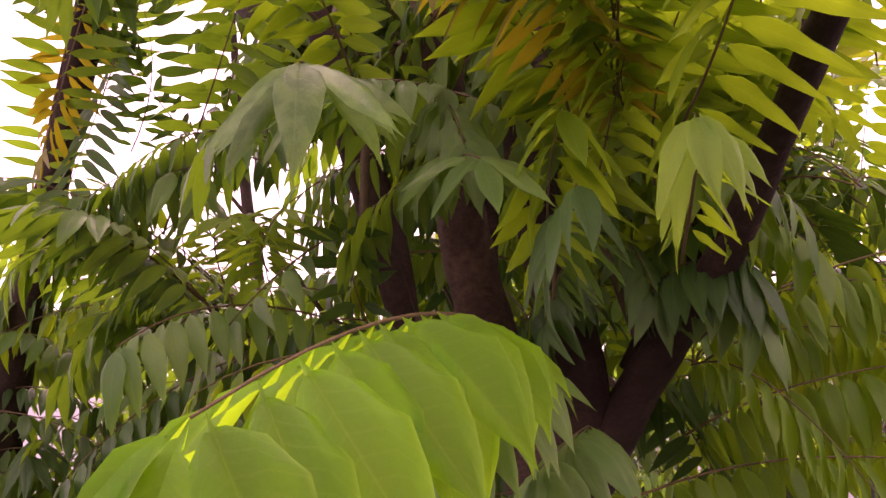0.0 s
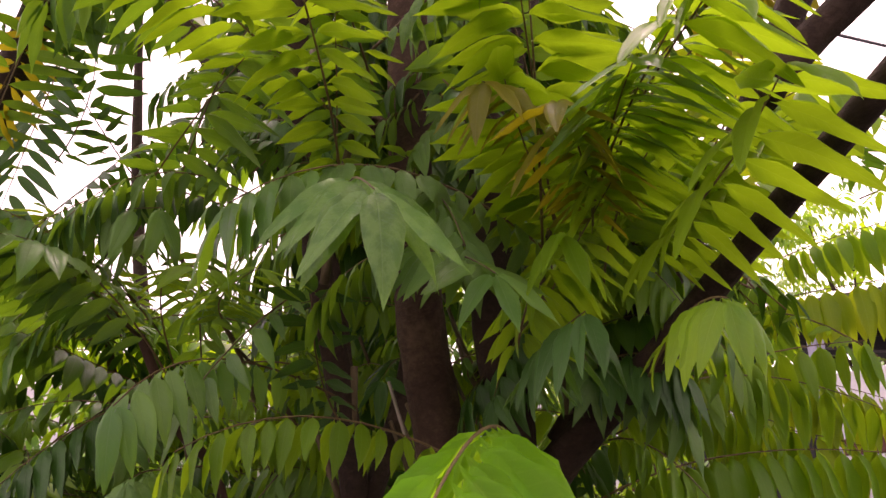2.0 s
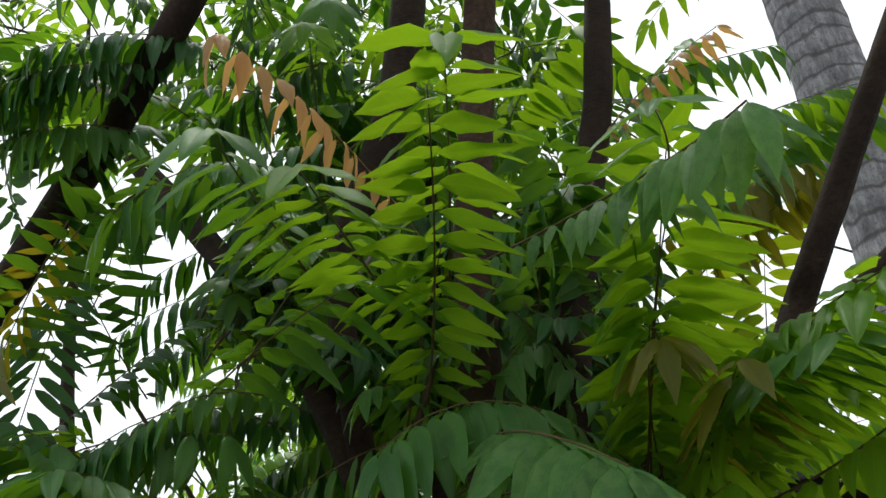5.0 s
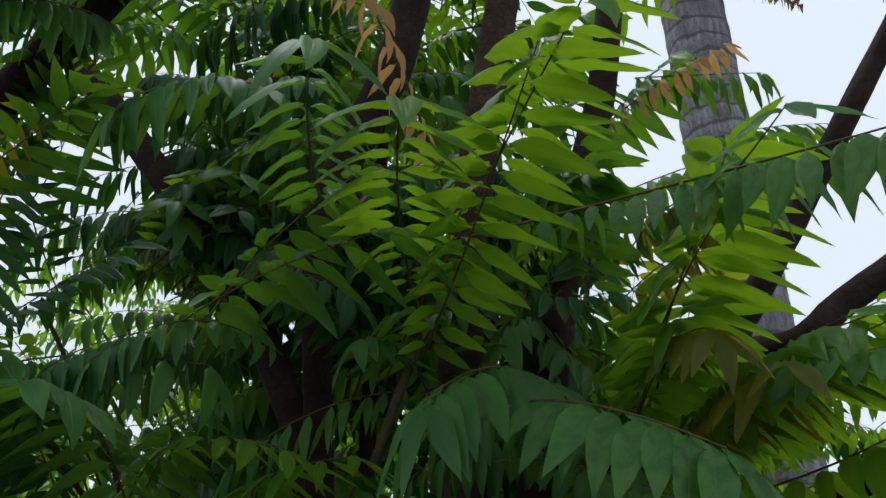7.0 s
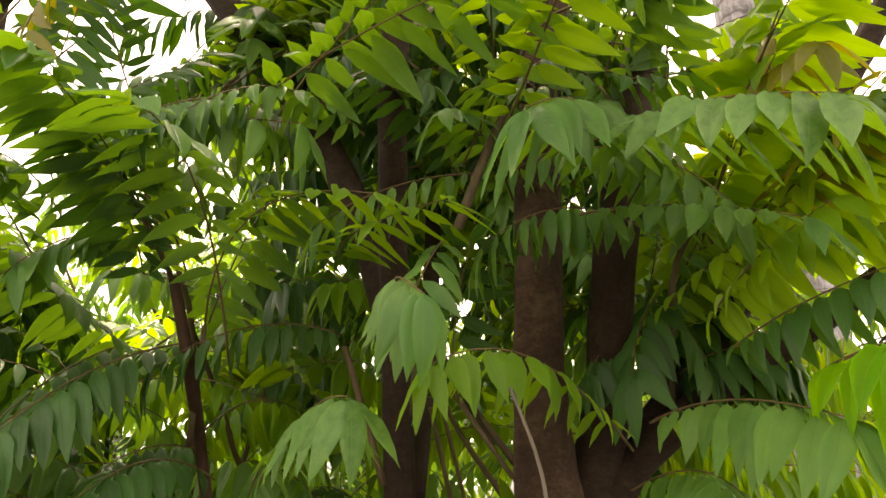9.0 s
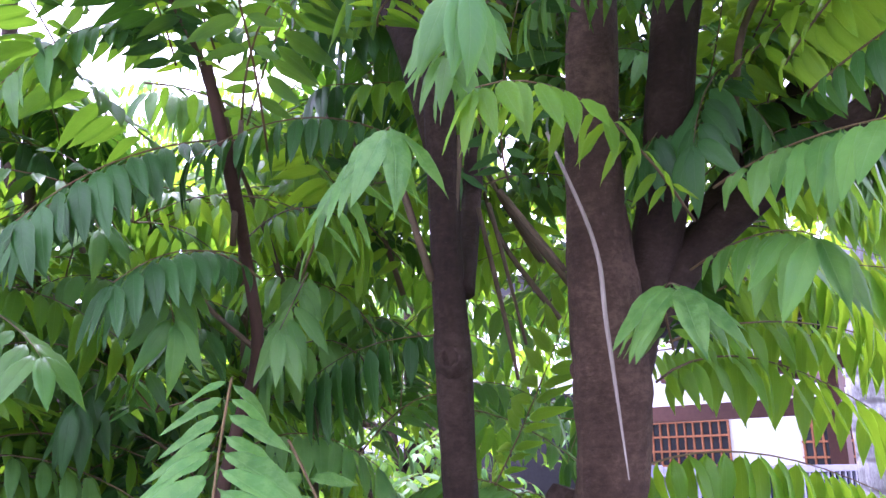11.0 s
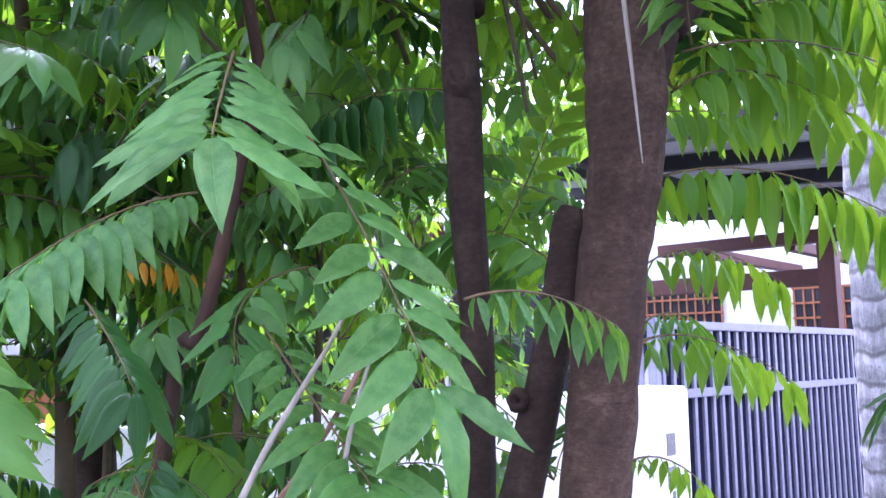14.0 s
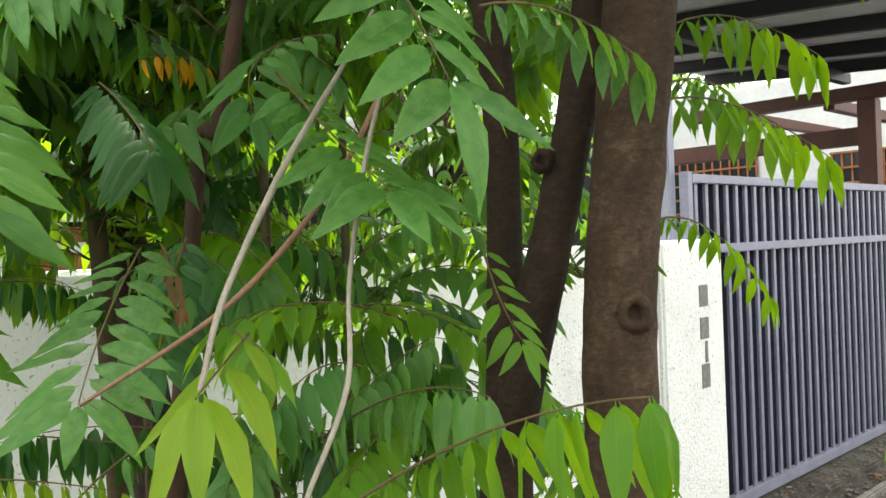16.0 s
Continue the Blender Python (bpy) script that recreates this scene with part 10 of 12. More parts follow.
bulk((-2.16, 0.20, 2.08), 8.61, 0.30, 0.12, 10, 0.086, 30, "dark")
bulk((-2.16, 0.20, 2.08), 8.91, 0.31, 0.06, 11, 0.082, 30, "dark")
bulk((-2.16, 0.20, 2.08), 10.49, 0.42, 0.51, 10, 0.073, 15, "dark")
bulk((-2.16, 0.20, 2.08), 12.04, 0.32, 0.38, 11, 0.080, 65, "mid")
bulk((-2.25, 0.69, 1.85), 2.44, 0.27, 0.16, 11, 0.061, 15, "bright")
bulk((-2.25, 0.69, 1.85), 2.85, 0.34, 0.35, 12, 0.065, 65, "mid")
bulk((-2.25, 0.69, 1.85), 4.03, 0.41, 0.50, 11, 0.084, 30, "mid")
bulk((-2.25, 0.69, 1.85), 5.20, 0.40, 0.27, 10, 0.071, 30, "dark")
bulk((-2.25, 0.69, 1.85), 6.04, 0.27, 0.50, 9, 0.064, 15, "mid")
bulk((-2.25, 0.69, 1.85), 7.50, 0.43, 0.33, 11, 0.076, 65, "mid")
bulk((-2.04, 0.09, 2.61), 2.55, 0.28, 0.32, 11, 0.090, 65, "dark")
bulk((-2.31, 1.67, 2.97), 3.85, 0.38, 0.20, 12, 0.071, 65, "mid")
bulk((-2.31, 1.67, 2.97), 6.52, 0.40, 0.41, 9, 0.077, 65, "bright")
bulk((-2.31, 1.67, 2.97), 7.20, 0.36, 0.19, 10, 0.075, 45, "mid")
bulk((-2.31, 1.67, 2.97), 8.10, 0.31, 0.43, 12, 0.078, 30, "mid")
bulk((-2.44, 1.42, 2.33), 4.56, 0.35, 0.31, 9, 0.075, 45, "mid")
bulk((-2.44, 1.42, 2.33), 5.59, 0.30, 0.19, 10, 0.082, 45, "mid")
bulk((-2.44, 1.42, 2.33), 6.70, 0.35, 0.02, 10, 0.067, 45, "mid")
bulk((-2.44, 1.42, 2.33), 7.73, 0.30, 0.39, 9, 0.068, 30, "dark")
bulk((-2.16, 0.78, 2.05), 3.02, 0.43, 0.41, 10, 0.068, 15, "mid")
bulk((-2.16, 0.78, 2.05), 4.21, 0.33, 0.18, 11, 0.071, 45, "mid")
bulk((-2.16, 0.78, 2.05), 5.39, 0.37, 0.14, 9, 0.064, 15, "dark")
bulk((-2.16, 0.78, 2.05), 6.06, 0.34, 0.45, 10, 0.079, 30, "mid")
bulk((-2.16, 0.78, 2.05), 6.93, 0.43, 0.11, 9, 0.079, 30, "dark")
bulk((-2.16, 0.78, 2.05), 8.55, 0.28, 0.21, 12, 0.080, 15, "mid")
bulk((-2.25, 0.12, 1.80), 2.88, 0.37, 0.48, 9, 0.085, 45, "mid")
bulk((-1.90, 1.16, 1.42), 0.44, 0.29, 0.23, 12, 0.080, 30, "mid")
bulk((-1.90, 1.16, 1.42), 2.40, 0.34, 0.45, 9, 0.070, 45, "mid")
bulk((-1.90, 1.16, 1.42), 3.65, 0.40, 0.33, 10, 0.086, 65, "mid")
bulk((-1.90, 1.16, 1.42), 4.46, 0.34, 0.38, 10, 0.071, 45, "dark")
bulk((-2.33, 0.62, 2.34), 2.19, 0.32, 0.03, 11, 0.090, 65, "bright")
bulk((-2.33, 0.62, 2.34), 4.45, 0.33, 0.07, 9, 0.065, 65, "mid")
bulk((-2.33, 0.62, 2.34), 4.59, 0.38, 0.33, 9, 0.072, 45, "mid")
bulk((-2.33, 0.62, 2.34), 6.90, 0.33, 0.26, 10, 0.070, 30, "mid")
bulk((-2.16, 0.15, 2.00), 0.48, 0.29, 0.24, 11, 0.079, 65, "bright")
bulk((-2.16, 0.15, 2.00), 1.73, 0.42, 0.53, 9, 0.073, 30, "mid")
bulk((-2.16, 0.15, 2.00), 2.54, 0.27, 0.34, 10, 0.077, 15, "mid")
bulk((-2.46, 0.55, 1.84), 4.29, 0.29, 0.51, 9, 0.085, 15, "bright")
bulk((-2.46, 0.55, 1.84), 5.59, 0.36, 0.13, 10, 0.088, 30, "bright")
bulk((-2.46, 0.55, 1.84), 6.63, 0.33, 0.26, 9, 0.074, 65, "dark")
bulk((-2.46, 0.55, 1.84), 7.72, 0.29, 0.44, 10, 0.061, 65, "mid")
bulk((-1.69, 2.05, 2.27), 3.44, 0.29, 0.26, 11, 0.071, 30, "dark")
bulk((-1.69, 2.05, 2.27), 4.62, 0.40, 0.17, 11, 0.086, 30, "dark")
bulk((-1.69, 2.05, 2.27), 8.57, 0.43, 0.47, 10, 0.084, 45, "bright")
bulk((-1.46, 2.16, 2.31), 5.66, 0.28, 0.11, 9, 0.079, 45, "bright")
bulk((-1.46, 2.16, 2.31), 6.23, 0.36, 0.19, 9, 0.086, 30, "bright")
bulk((-1.46, 2.16, 2.31), 7.33, 0.36, 0.14, 10, 0.090, 65, "mid")
bulk((-1.46, 2.16, 2.31), 8.18, 0.37, 0.44, 11, 0.084, 15, "bright")
bulk((-2.28, 0.06, 2.64), 2.47, 0.38, 0.08, 12, 0.080, 45, "mid")
bulk((-2.17, 1.08, 1.16), 3.00, 0.40, 0.04, 9, 0.072, 65, "mid")
bulk((-2.17, 1.08, 1.16), 5.29, 0.28, 0.11, 12, 0.070, 15, "dark")
bulk((-2.17, 1.08, 1.16), 7.37, 0.43, 0.01, 10, 0.085, 15, "dark")
bulk((-2.50, 0.63, 1.38), 6.30, 0.40, 0.22, 12, 0.087, 15, "mid")
bulk((-2.50, 0.63, 1.38), 7.43, 0.43, 0.54, 11, 0.069, 30, "mid")
bulk((-2.07, 0.51, 1.51), 2.06, 0.30, 0.41, 12, 0.088, 45, "mid")
bulk((-1.38, 2.52, 2.47), 5.87, 0.34, 0.20, 9, 0.062, 65, "mid")
bulk((-1.38, 2.52, 2.47), 6.94, 0.40, 0.02, 12, 0.065, 45, "mid")
bulk((-1.38, 2.52, 2.47), 9.13, 0.34, 0.20, 9, 0.081, 15, "mid")
bulk((-1.38, 2.52, 2.47), 10.63, 0.28, 0.12, 10, 0.074, 15, "mid")
bulk((-1.38, 2.52, 2.47), 10.95, 0.29, 0.22, 11, 0.083, 45, "mid")
bulk((-2.38, 0.46, 1.75), 5.89, 0.43, 0.43, 10, 0.081, 45, "dark")
bulk((-2.38, 0.46, 1.75), 6.90, 0.36, 0.28, 11, 0.062, 15, "mid")
bulk((-2.38, 0.46, 1.75), 7.90, 0.36, 0.14, 10, 0.068, 45, "mid")
bulk((-2.43, 1.01, 1.62), 1.45, 0.32, 0.14, 9, 0.078, 45, "dark")
bulk((-2.43, 1.01, 1.62), 1.96, 0.34, 0.22, 12, 0.061, 45, "mid")
bulk((-2.43, 1.01, 1.62), 4.56, 0.32, 0.33, 9, 0.088, 30, "dark")
bulk((-2.43, 1.01, 1.62), 5.45, 0.43, 0.14, 9, 0.076, 65, "mid")
bulk((-2.43, 1.01, 1.62), 6.85, 0.36, 0.33, 9, 0.081, 65, "mid")
bulk((-2.03, 0.57, 1.81), 3.93, 0.43, 0.46, 9, 0.088, 65, "mid")
bulk((-2.03, 0.57, 1.81), 7.18, 0.37, 0.06, 10, 0.075, 45, "mid")
bulk((-2.03, 0.57, 1.81), 8.23, 0.34, 0.26, 9, 0.065, 65, "mid")
bulk((-2.47, 1.01, 2.09), 5.89, 0.37, 0.35, 10, 0.085, 15, "dark")
bulk((-2.47, 1.01, 2.09), 7.19, 0.41, 0.26, 11, 0.086, 45, "mid")
bulk((-2.47, 1.01, 2.09), 12.05, 0.42, 0.46, 12, 0.083, 30, "mid")
bulk((-2.07, 1.24, 2.21), 5.82, 0.35, 0.15, 11, 0.081, 65, "dark")
bulk((-2.07, 1.24, 2.21), 6.56, 0.42, 0.44, 11, 0.065, 30, "bright")
bulk((-2.07, 1.24, 2.21), 7.85, 0.40, 0.04, 10, 0.064, 15, "mid")
bulk((-2.07, 1.24, 2.21), 9.09, 0.27, 0.53, 12, 0.085, 15, "bright")
bulk((-2.07, 1.24, 2.21), 10.26, 0.44, 0.01, 10, 0.069, 45, "mid")
bulk((-2.07, 1.24, 2.21), 11.08, 0.35, 0.23, 11, 0.088, 45, "bright")
bulk((-2.17, 0.31, 1.59), 1.33, 0.39, 0.25, 12, 0.066, 15, "mid")
bulk((-1.85, 1.09, 1.20), 6.79, 0.26, 0.28, 11, 0.070, 45, "mid")
bulk((-1.85, 1.09, 1.20), 7.57, 0.44, 0.18, 11, 0.060, 45, "mid")
bulk((-1.85, 1.09, 1.20), 8.68, 0.44, 0.17, 11, 0.062, 30, "dark")
bulk((-2.02, 0.45, 1.65), 7.79, 0.33, 0.45, 11, 0.088, 15, "mid")
bulk((-2.02, 1.36, 2.03), 1.04, 0.36, 0.16, 10, 0.078, 65, "mid")
bulk((-2.02, 1.36, 2.03), 2.39, 0.28, 0.50, 9, 0.078, 30, "mid")
bulk((-2.02, 1.36, 2.03), 3.62, 0.40, 0.05, 12, 0.067, 65, "dark")
bulk((-2.02, 1.36, 2.03), 4.54, 0.38, 0.19, 11, 0.081, 30, "bright")
bulk((-2.02, 1.36, 2.03), 5.25, 0.42, 0.30, 11, 0.075, 65, "bright")
bulk((-2.02, 1.36, 2.03), 6.21, 0.39, 0.28, 9, 0.085, 45, "mid")
bulk((-1.54, 1.33, 2.38), 2.43, 0.35, 0.44, 11, 0.067, 45, "bright")
bulk((-1.54, 1.33, 2.38), 3.07, 0.35, 0.21, 9, 0.062, 30, "mid")
bulk((-1.54, 1.33, 2.38), 5.69, 0.32, 0.08, 11, 0.063, 45, "mid")
bulk((-1.54, 1.33, 2.38), 6.65, 0.31, 0.44, 12, 0.072, 15, "dark")
bulk((-1.54, 1.33, 2.38), 7.75, 0.28, 0.04, 10, 0.073, 45, "bright")
bulk((-2.20, 1.08, 2.36), 0.93, 0.28, 0.47, 10, 0.088, 15, "mid")
bulk((-2.20, 1.08, 2.36), 2.23, 0.33, 0.25, 10, 0.084, 15, "mid")
bulk((-2.20, 1.08, 2.36), 6.37, 0.37, 0.15, 9, 0.076, 15, "dark")
bulk((-1.91, 0.78, 2.15), 6.85, 0.37, 0.11, 10, 0.065, 45, "bright")
bulk((-1.91, 0.78, 2.15), 8.22, 0.35, 0.03, 12, 0.076, 65, "mid")
bulk((-1.91, 0.78, 2.15), 9.12, 0.40, 0.47, 11, 0.062, 65, "mid")
bulk((-1.91, 0.78, 2.15), 10.54, 0.27, 0.52, 9, 0.063, 15, "dark")
bulk((-1.91, 0.78, 2.15), 11.03, 0.39, 0.13, 10, 0.071, 30, "mid")
bulk((-2.32, 0.44, 2.00), 3.90, 0.37, 0.45, 9, 0.068, 30, "dark")
bulk((-2.32, 0.44, 2.00), 4.97, 0.35, 0.10, 11, 0.066, 45, "bright")
bulk((-2.32, 0.44, 2.00), 6.27, 0.37, 0.12, 11, 0.070, 65, "mid")
bulk((-2.32, 0.44, 2.00), 7.37, 0.35, 0.35, 11, 0.084, 45, "bright")
bulk((-2.32, 0.44, 2.00), 8.35, 0.43, 0.07, 9, 0.069, 65, "bright")
bulk((-2.42, 1.08, 2.30), 0.93, 0.35, 0.13, 11, 0.073, 15, "mid")
bulk((-2.42, 1.08, 2.30), 1.49, 0.28, 0.08, 12, 0.066, 65, "mid")
bulk((-2.42, 1.08, 2.30), 4.86, 0.41, 0.17, 11, 0.083, 65, "mid")
bulk((-2.42, 1.08, 2.30), 5.77, 0.32, 0.00, 9, 0.086, 65, "dark")
bulk((-2.42, 0.26, 2.36), 4.25, 0.37, 0.07, 9, 0.074, 30, "dark")
bulk((-2.42, 0.26, 2.36), 5.32, 0.38, 0.43, 12, 0.085, 45, "mid")
bulk((-2.42, 0.26, 2.36), 6.55, 0.37, 0.38, 9, 0.085, 65, "mid")
bulk((-2.42, 0.26, 2.36), 7.38, 0.30, 0.06, 10, 0.089, 65, "mid")
bulk((-2.32, 0.42, 1.69), 7.24, 0.38, 0.16, 11, 0.062, 65, "mid")
bulk((-2.32, 0.42, 1.69), 8.08, 0.42, 0.45, 10, 0.061, 15, "mid")
bulk((-2.33, 1.05, 1.73), 4.74, 0.27, 0.37, 12, 0.087, 30, "mid")
bulk((-2.33, 1.05, 1.73), 5.93, 0.41, 0.26, 10, 0.062, 30, "mid")
bulk((-2.33, 1.05, 1.73), 6.95, 0.30, 0.00, 10, 0.065, 45, "mid")
bulk((-2.33, 1.05, 1.73), 8.13, 0.28, 0.19, 12, 0.075, 15, "bright")
bulk((-2.31, 0.97, 1.56), 5.79, 0.38, 0.38, 11, 0.062, 30, "bright")
bulk((-2.31, 0.97, 1.56), 6.78, 0.41, 0.06, 11, 0.064, 30, "bright")
bulk((-2.31, 0.97, 1.56), 7.97, 0.34, 0.37, 9, 0.071, 15, "mid")
bulk((-2.31, 0.97, 1.56), 8.94, 0.32, 0.24, 11, 0.077, 15, "dark")
bulk((-2.31, 0.97, 1.56), 9.84, 0.30, 0.42, 10, 0.064, 65, "mid")
bulk((-2.31, 0.97, 1.56), 10.84, 0.33, 0.31, 9, 0.088, 15, "bright")
bulk((-2.15, 0.92, 1.73), 1.50, 0.34, 0.07, 11, 0.061, 15, "dark")
bulk((-2.15, 0.92, 1.73), 2.54, 0.31, 0.36, 9, 0.085, 45, "mid")
bulk((-2.15, 0.92, 1.73), 3.77, 0.30, 0.15, 12, 0.083, 15, "dark")
bulk((-2.15, 0.92, 1.73), 4.71, 0.36, 0.05, 11, 0.075, 65, "bright")
bulk((-2.15, 0.92, 1.73), 5.88, 0.26, 0.49, 12, 0.083, 15, "dark")
bulk((-2.15, 0.92, 1.73), 7.19, 0.37, 0.45, 12, 0.072, 15, "bright")
bulk((-2.44, 1.09, 2.09), 4.36, 0.40, 0.08, 12, 0.074, 65, "dark")
bulk((-2.44, 1.09, 2.09), 5.42, 0.43, 0.03, 12, 0.073, 15, "mid")
bulk((-2.44, 1.09, 2.09), 6.69, 0.34, 0.07, 10, 0.085, 45, "dark")
bulk((-2.44, 1.09, 2.09), 8.16, 0.34, 0.06, 9, 0.063, 45, "bright")
bulk((-1.82, 1.46, 2.84), 2.39, 0.32, 0.11, 9, 0.071, 45, "bright")
bulk((-1.82, 1.46, 2.84), 3.61, 0.39, 0.52, 10, 0.060, 30, "dark")
bulk((-1.82, 1.46, 2.84), 4.41, 0.32, 0.39, 12, 0.082, 15, "mid")
bulk((-1.82, 1.46, 2.84), 5.35, 0.36, 0.19, 12, 0.065, 30, "mid")
bulk((-1.82, 1.46, 2.84), 7.26, 0.30, 0.24, 11, 0.064, 30, "bright")
bulk((-2.29, 1.24, 1.88), 1.71, 0.37, 0.49, 10, 0.065, 45, "dark")
bulk((-2.29, 1.24, 1.88), 4.04, 0.41, 0.25, 9, 0.070, 15, "mid")
bulk((-2.29, 1.24, 1.88), 5.29, 0.38, 0.00, 12, 0.078, 45, "dark")
bulk((-2.29, 1.24, 1.88), 6.11, 0.43, 0.35, 10, 0.060, 45, "dark")
bulk((-2.29, 1.24, 1.88), 7.47, 0.40, 0.36, 11, 0.069, 65, "mid")
bulk((-2.27, 1.27, 2.09), 4.42, 0.30, 0.27, 12, 0.071, 30, "mid")
bulk((-2.27, 1.27, 2.09), 5.68, 0.43, 0.03, 12, 0.070, 65, "dark")
bulk((-2.27, 1.27, 2.09), 6.46, 0.34, 0.43, 12, 0.077, 30, "mid")
bulk((-2.27, 1.27, 2.09), 7.67, 0.38, 0.27, 9, 0.061, 45, "dark")
bulk((-2.27, 1.27, 2.09), 8.45, 0.31, 0.28, 12, 0.087, 15, "mid")
bulk((-2.07, 1.44, 2.84), 0.84, 0.36, 0.11, 10, 0.070, 45, "mid")
bulk((-2.07, 1.44, 2.84), 1.75, 0.41, 0.53, 10, 0.075, 45, "mid")
bulk((-2.07, 1.44, 2.84), 5.25, 0.33, 0.27, 9, 0.078, 15, "mid")
bulk((-2.07, 1.44, 2.84), 6.23, 0.28, 0.08, 9, 0.070, 15, "dark")
bulk((-2.46, 0.65, 2.20), 5.39, 0.27, 0.01, 12, 0.078, 45, "mid")
bulk((-2.46, 0.65, 2.20), 6.33, 0.27, 0.53, 10, 0.062, 45, "mid")
bulk((-2.46, 0.65, 2.20), 7.28, 0.38, 0.03, 9, 0.076, 30, "mid")
bulk((-2.46, 0.65, 2.20), 8.13, 0.41, 0.48, 12, 0.083, 45, "mid")
bulk((-2.46, 0.65, 2.20), 10.78, 0.36, 0.09, 10, 0.065, 65, "mid")
bulk((-1.12, 1.70, 1.73), 4.82, 0.29, 0.10, 11, 0.082, 65, "dark")
bulk((-2.21, 0.64, 1.72), 0.80, 0.41, 0.12, 10, 0.066, 65, "dark")
bulk((-2.21, 0.64, 1.72), 1.57, 0.38, 0.49, 12, 0.072, 65, "mid")
bulk((-2.21, 0.64, 1.72), 3.11, 0.31, 0.10, 12, 0.075, 45, "bright")
bulk((-2.21, 0.64, 1.72), 3.91, 0.39, 0.54, 9, 0.073, 65, "mid")
bulk((-2.21, 0.64, 1.72), 5.51, 0.30, 0.33, 10, 0.065, 45, "dark")
bulk((-2.21, 0.64, 1.72), 5.87, 0.36, 0.36, 11, 0.072, 65, "bright")
bulk((-2.15, 1.24, 2.36), 5.63, 0.28, 0.46, 9, 0.083, 65, "dark")
bulk((-2.15, 1.24, 2.36), 6.46, 0.28, 0.46, 9, 0.064, 65, "mid")
bulk((-2.15, 1.24, 2.36), 7.34, 0.31, 0.34, 9, 0.080, 65, "mid")
bulk((-2.15, 1.24, 2.36), 8.54, 0.35, 0.18, 10, 0.075, 65, "dark")
bulk((-2.15, 1.24, 2.36), 9.57, 0.29, 0.03, 10, 0.076, 45, "bright")
bulk((-2.15, 1.24, 2.36), 10.16, 0.28, 0.12, 9, 0.083, 15, "mid")
bulk((-2.44, 1.33, 2.01), 4.52, 0.37, 0.01, 9, 0.087, 45, "bright")
bulk((-2.44, 1.33, 2.01), 5.54, 0.29, 0.22, 9, 0.074, 65, "mid")
bulk((-2.44, 1.33, 2.01), 6.11, 0.42, 0.09, 9, 0.086, 45, "mid")
bulk((-2.44, 1.33, 2.01), 7.32, 0.29, 0.37, 9, 0.080, 15, "mid")
bulk((-2.12, 1.20, 2.41), -0.16, 0.34, 0.18, 11, 0.078, 30, "dark")
bulk((-2.12, 1.20, 2.41), 0.88, 0.28, 0.26, 12, 0.065, 65, "dark")
bulk((-2.12, 1.20, 2.41), 2.22, 0.43, 0.13, 12, 0.089, 65, "mid")
bulk((-2.12, 1.20, 2.41), 3.44, 0.41, 0.19, 9, 0.072, 15, "bright")
bulk((-1.07, 2.33, 2.27), 1.61, 0.36, 0.50, 11, 0.088, 65, "bright")
bulk((-1.07, 2.33, 2.27), 2.90, 0.27, 0.21, 12, 0.067, 30, "bright")
bulk((-1.07, 2.33, 2.27), 4.59, 0.36, 0.25, 10, 0.077, 15, "bright")
bulk((-1.07, 2.33, 2.27), 6.18, 0.43, 0.03, 11, 0.079, 65, "dark")
bulk((-1.07, 2.33, 2.27), 6.85, 0.31, 0.15, 9, 0.071, 45, "mid")
bulk((-2.04, 0.86, 1.43), 0.66, 0.33, 0.39, 9, 0.079, 65, "mid")
bulk((-2.04, 0.86, 1.43), 6.36, 0.30, 0.44, 11, 0.086, 30, "bright")
bulk((-2.09, 0.64, 1.79), 7.06, 0.31, 0.05, 9, 0.061, 65, "bright")
bulk((-2.09, 0.64, 1.79), 7.81, 0.37, 0.05, 11, 0.060, 65, "bright")
bulk((-2.09, 0.64, 1.79), 9.40, 0.38, 0.46, 10, 0.074, 15, "bright")
bulk((-2.09, 0.64, 1.79), 10.54, 0.37, 0.41, 11, 0.068, 65, "bright")
bulk((-2.09, 0.64, 1.79), 11.41, 0.43, 0.17, 11, 0.081, 30, "mid")
bulk((-2.49, 1.15, 1.33), 7.35, 0.35, 0.51, 11, 0.075, 45, "bright")
bulk((-2.34, -0.02, 2.02), 7.35, 0.34, 0.06, 12, 0.067, 30, "dark")
bulk((-2.34, -0.02, 2.02), 8.50, 0.42, 0.15, 12, 0.084, 15, "mid")
bulk((-2.16, 1.42, 1.54), 3.62, 0.31, 0.11, 12, 0.066, 65, "bright")
bulk((-2.16, 1.42, 1.54), 4.73, 0.30, 0.07, 11, 0.082, 15, "mid")
bulk((-2.16, 1.42, 1.54), 5.73, 0.38, 0.38, 9, 0.074, 30, "mid")
bulk((-2.16, 1.42, 1.54), 6.92, 0.39, 0.36, 10, 0.070, 45, "mid")
bulk((-2.16, 1.42, 1.54), 8.14, 0.42, 0.01, 10, 0.076, 65, "bright")
bulk((-2.16, 1.42, 1.54), 8.76, 0.35, 0.48, 11, 0.075, 30, "dark")
bulk((-1.19, 1.91, 1.10), 8.47, 0.32, 0.25, 11, 0.083, 45, "mid")
bulk((-2.40, 1.39, 2.55), 5.11, 0.31, 0.24, 9, 0.085, 45, "bright")
bulk((-2.40, 1.39, 2.55), 5.56, 0.28, 0.51, 10, 0.087, 65, "bright")
bulk((-2.40, 1.39, 2.55), 6.48, 0.31, 0.20, 10, 0.081, 65, "bright")
bulk((-2.40, 1.39, 2.55), 8.14, 0.42, 0.19, 11, 0.081, 65, "mid")
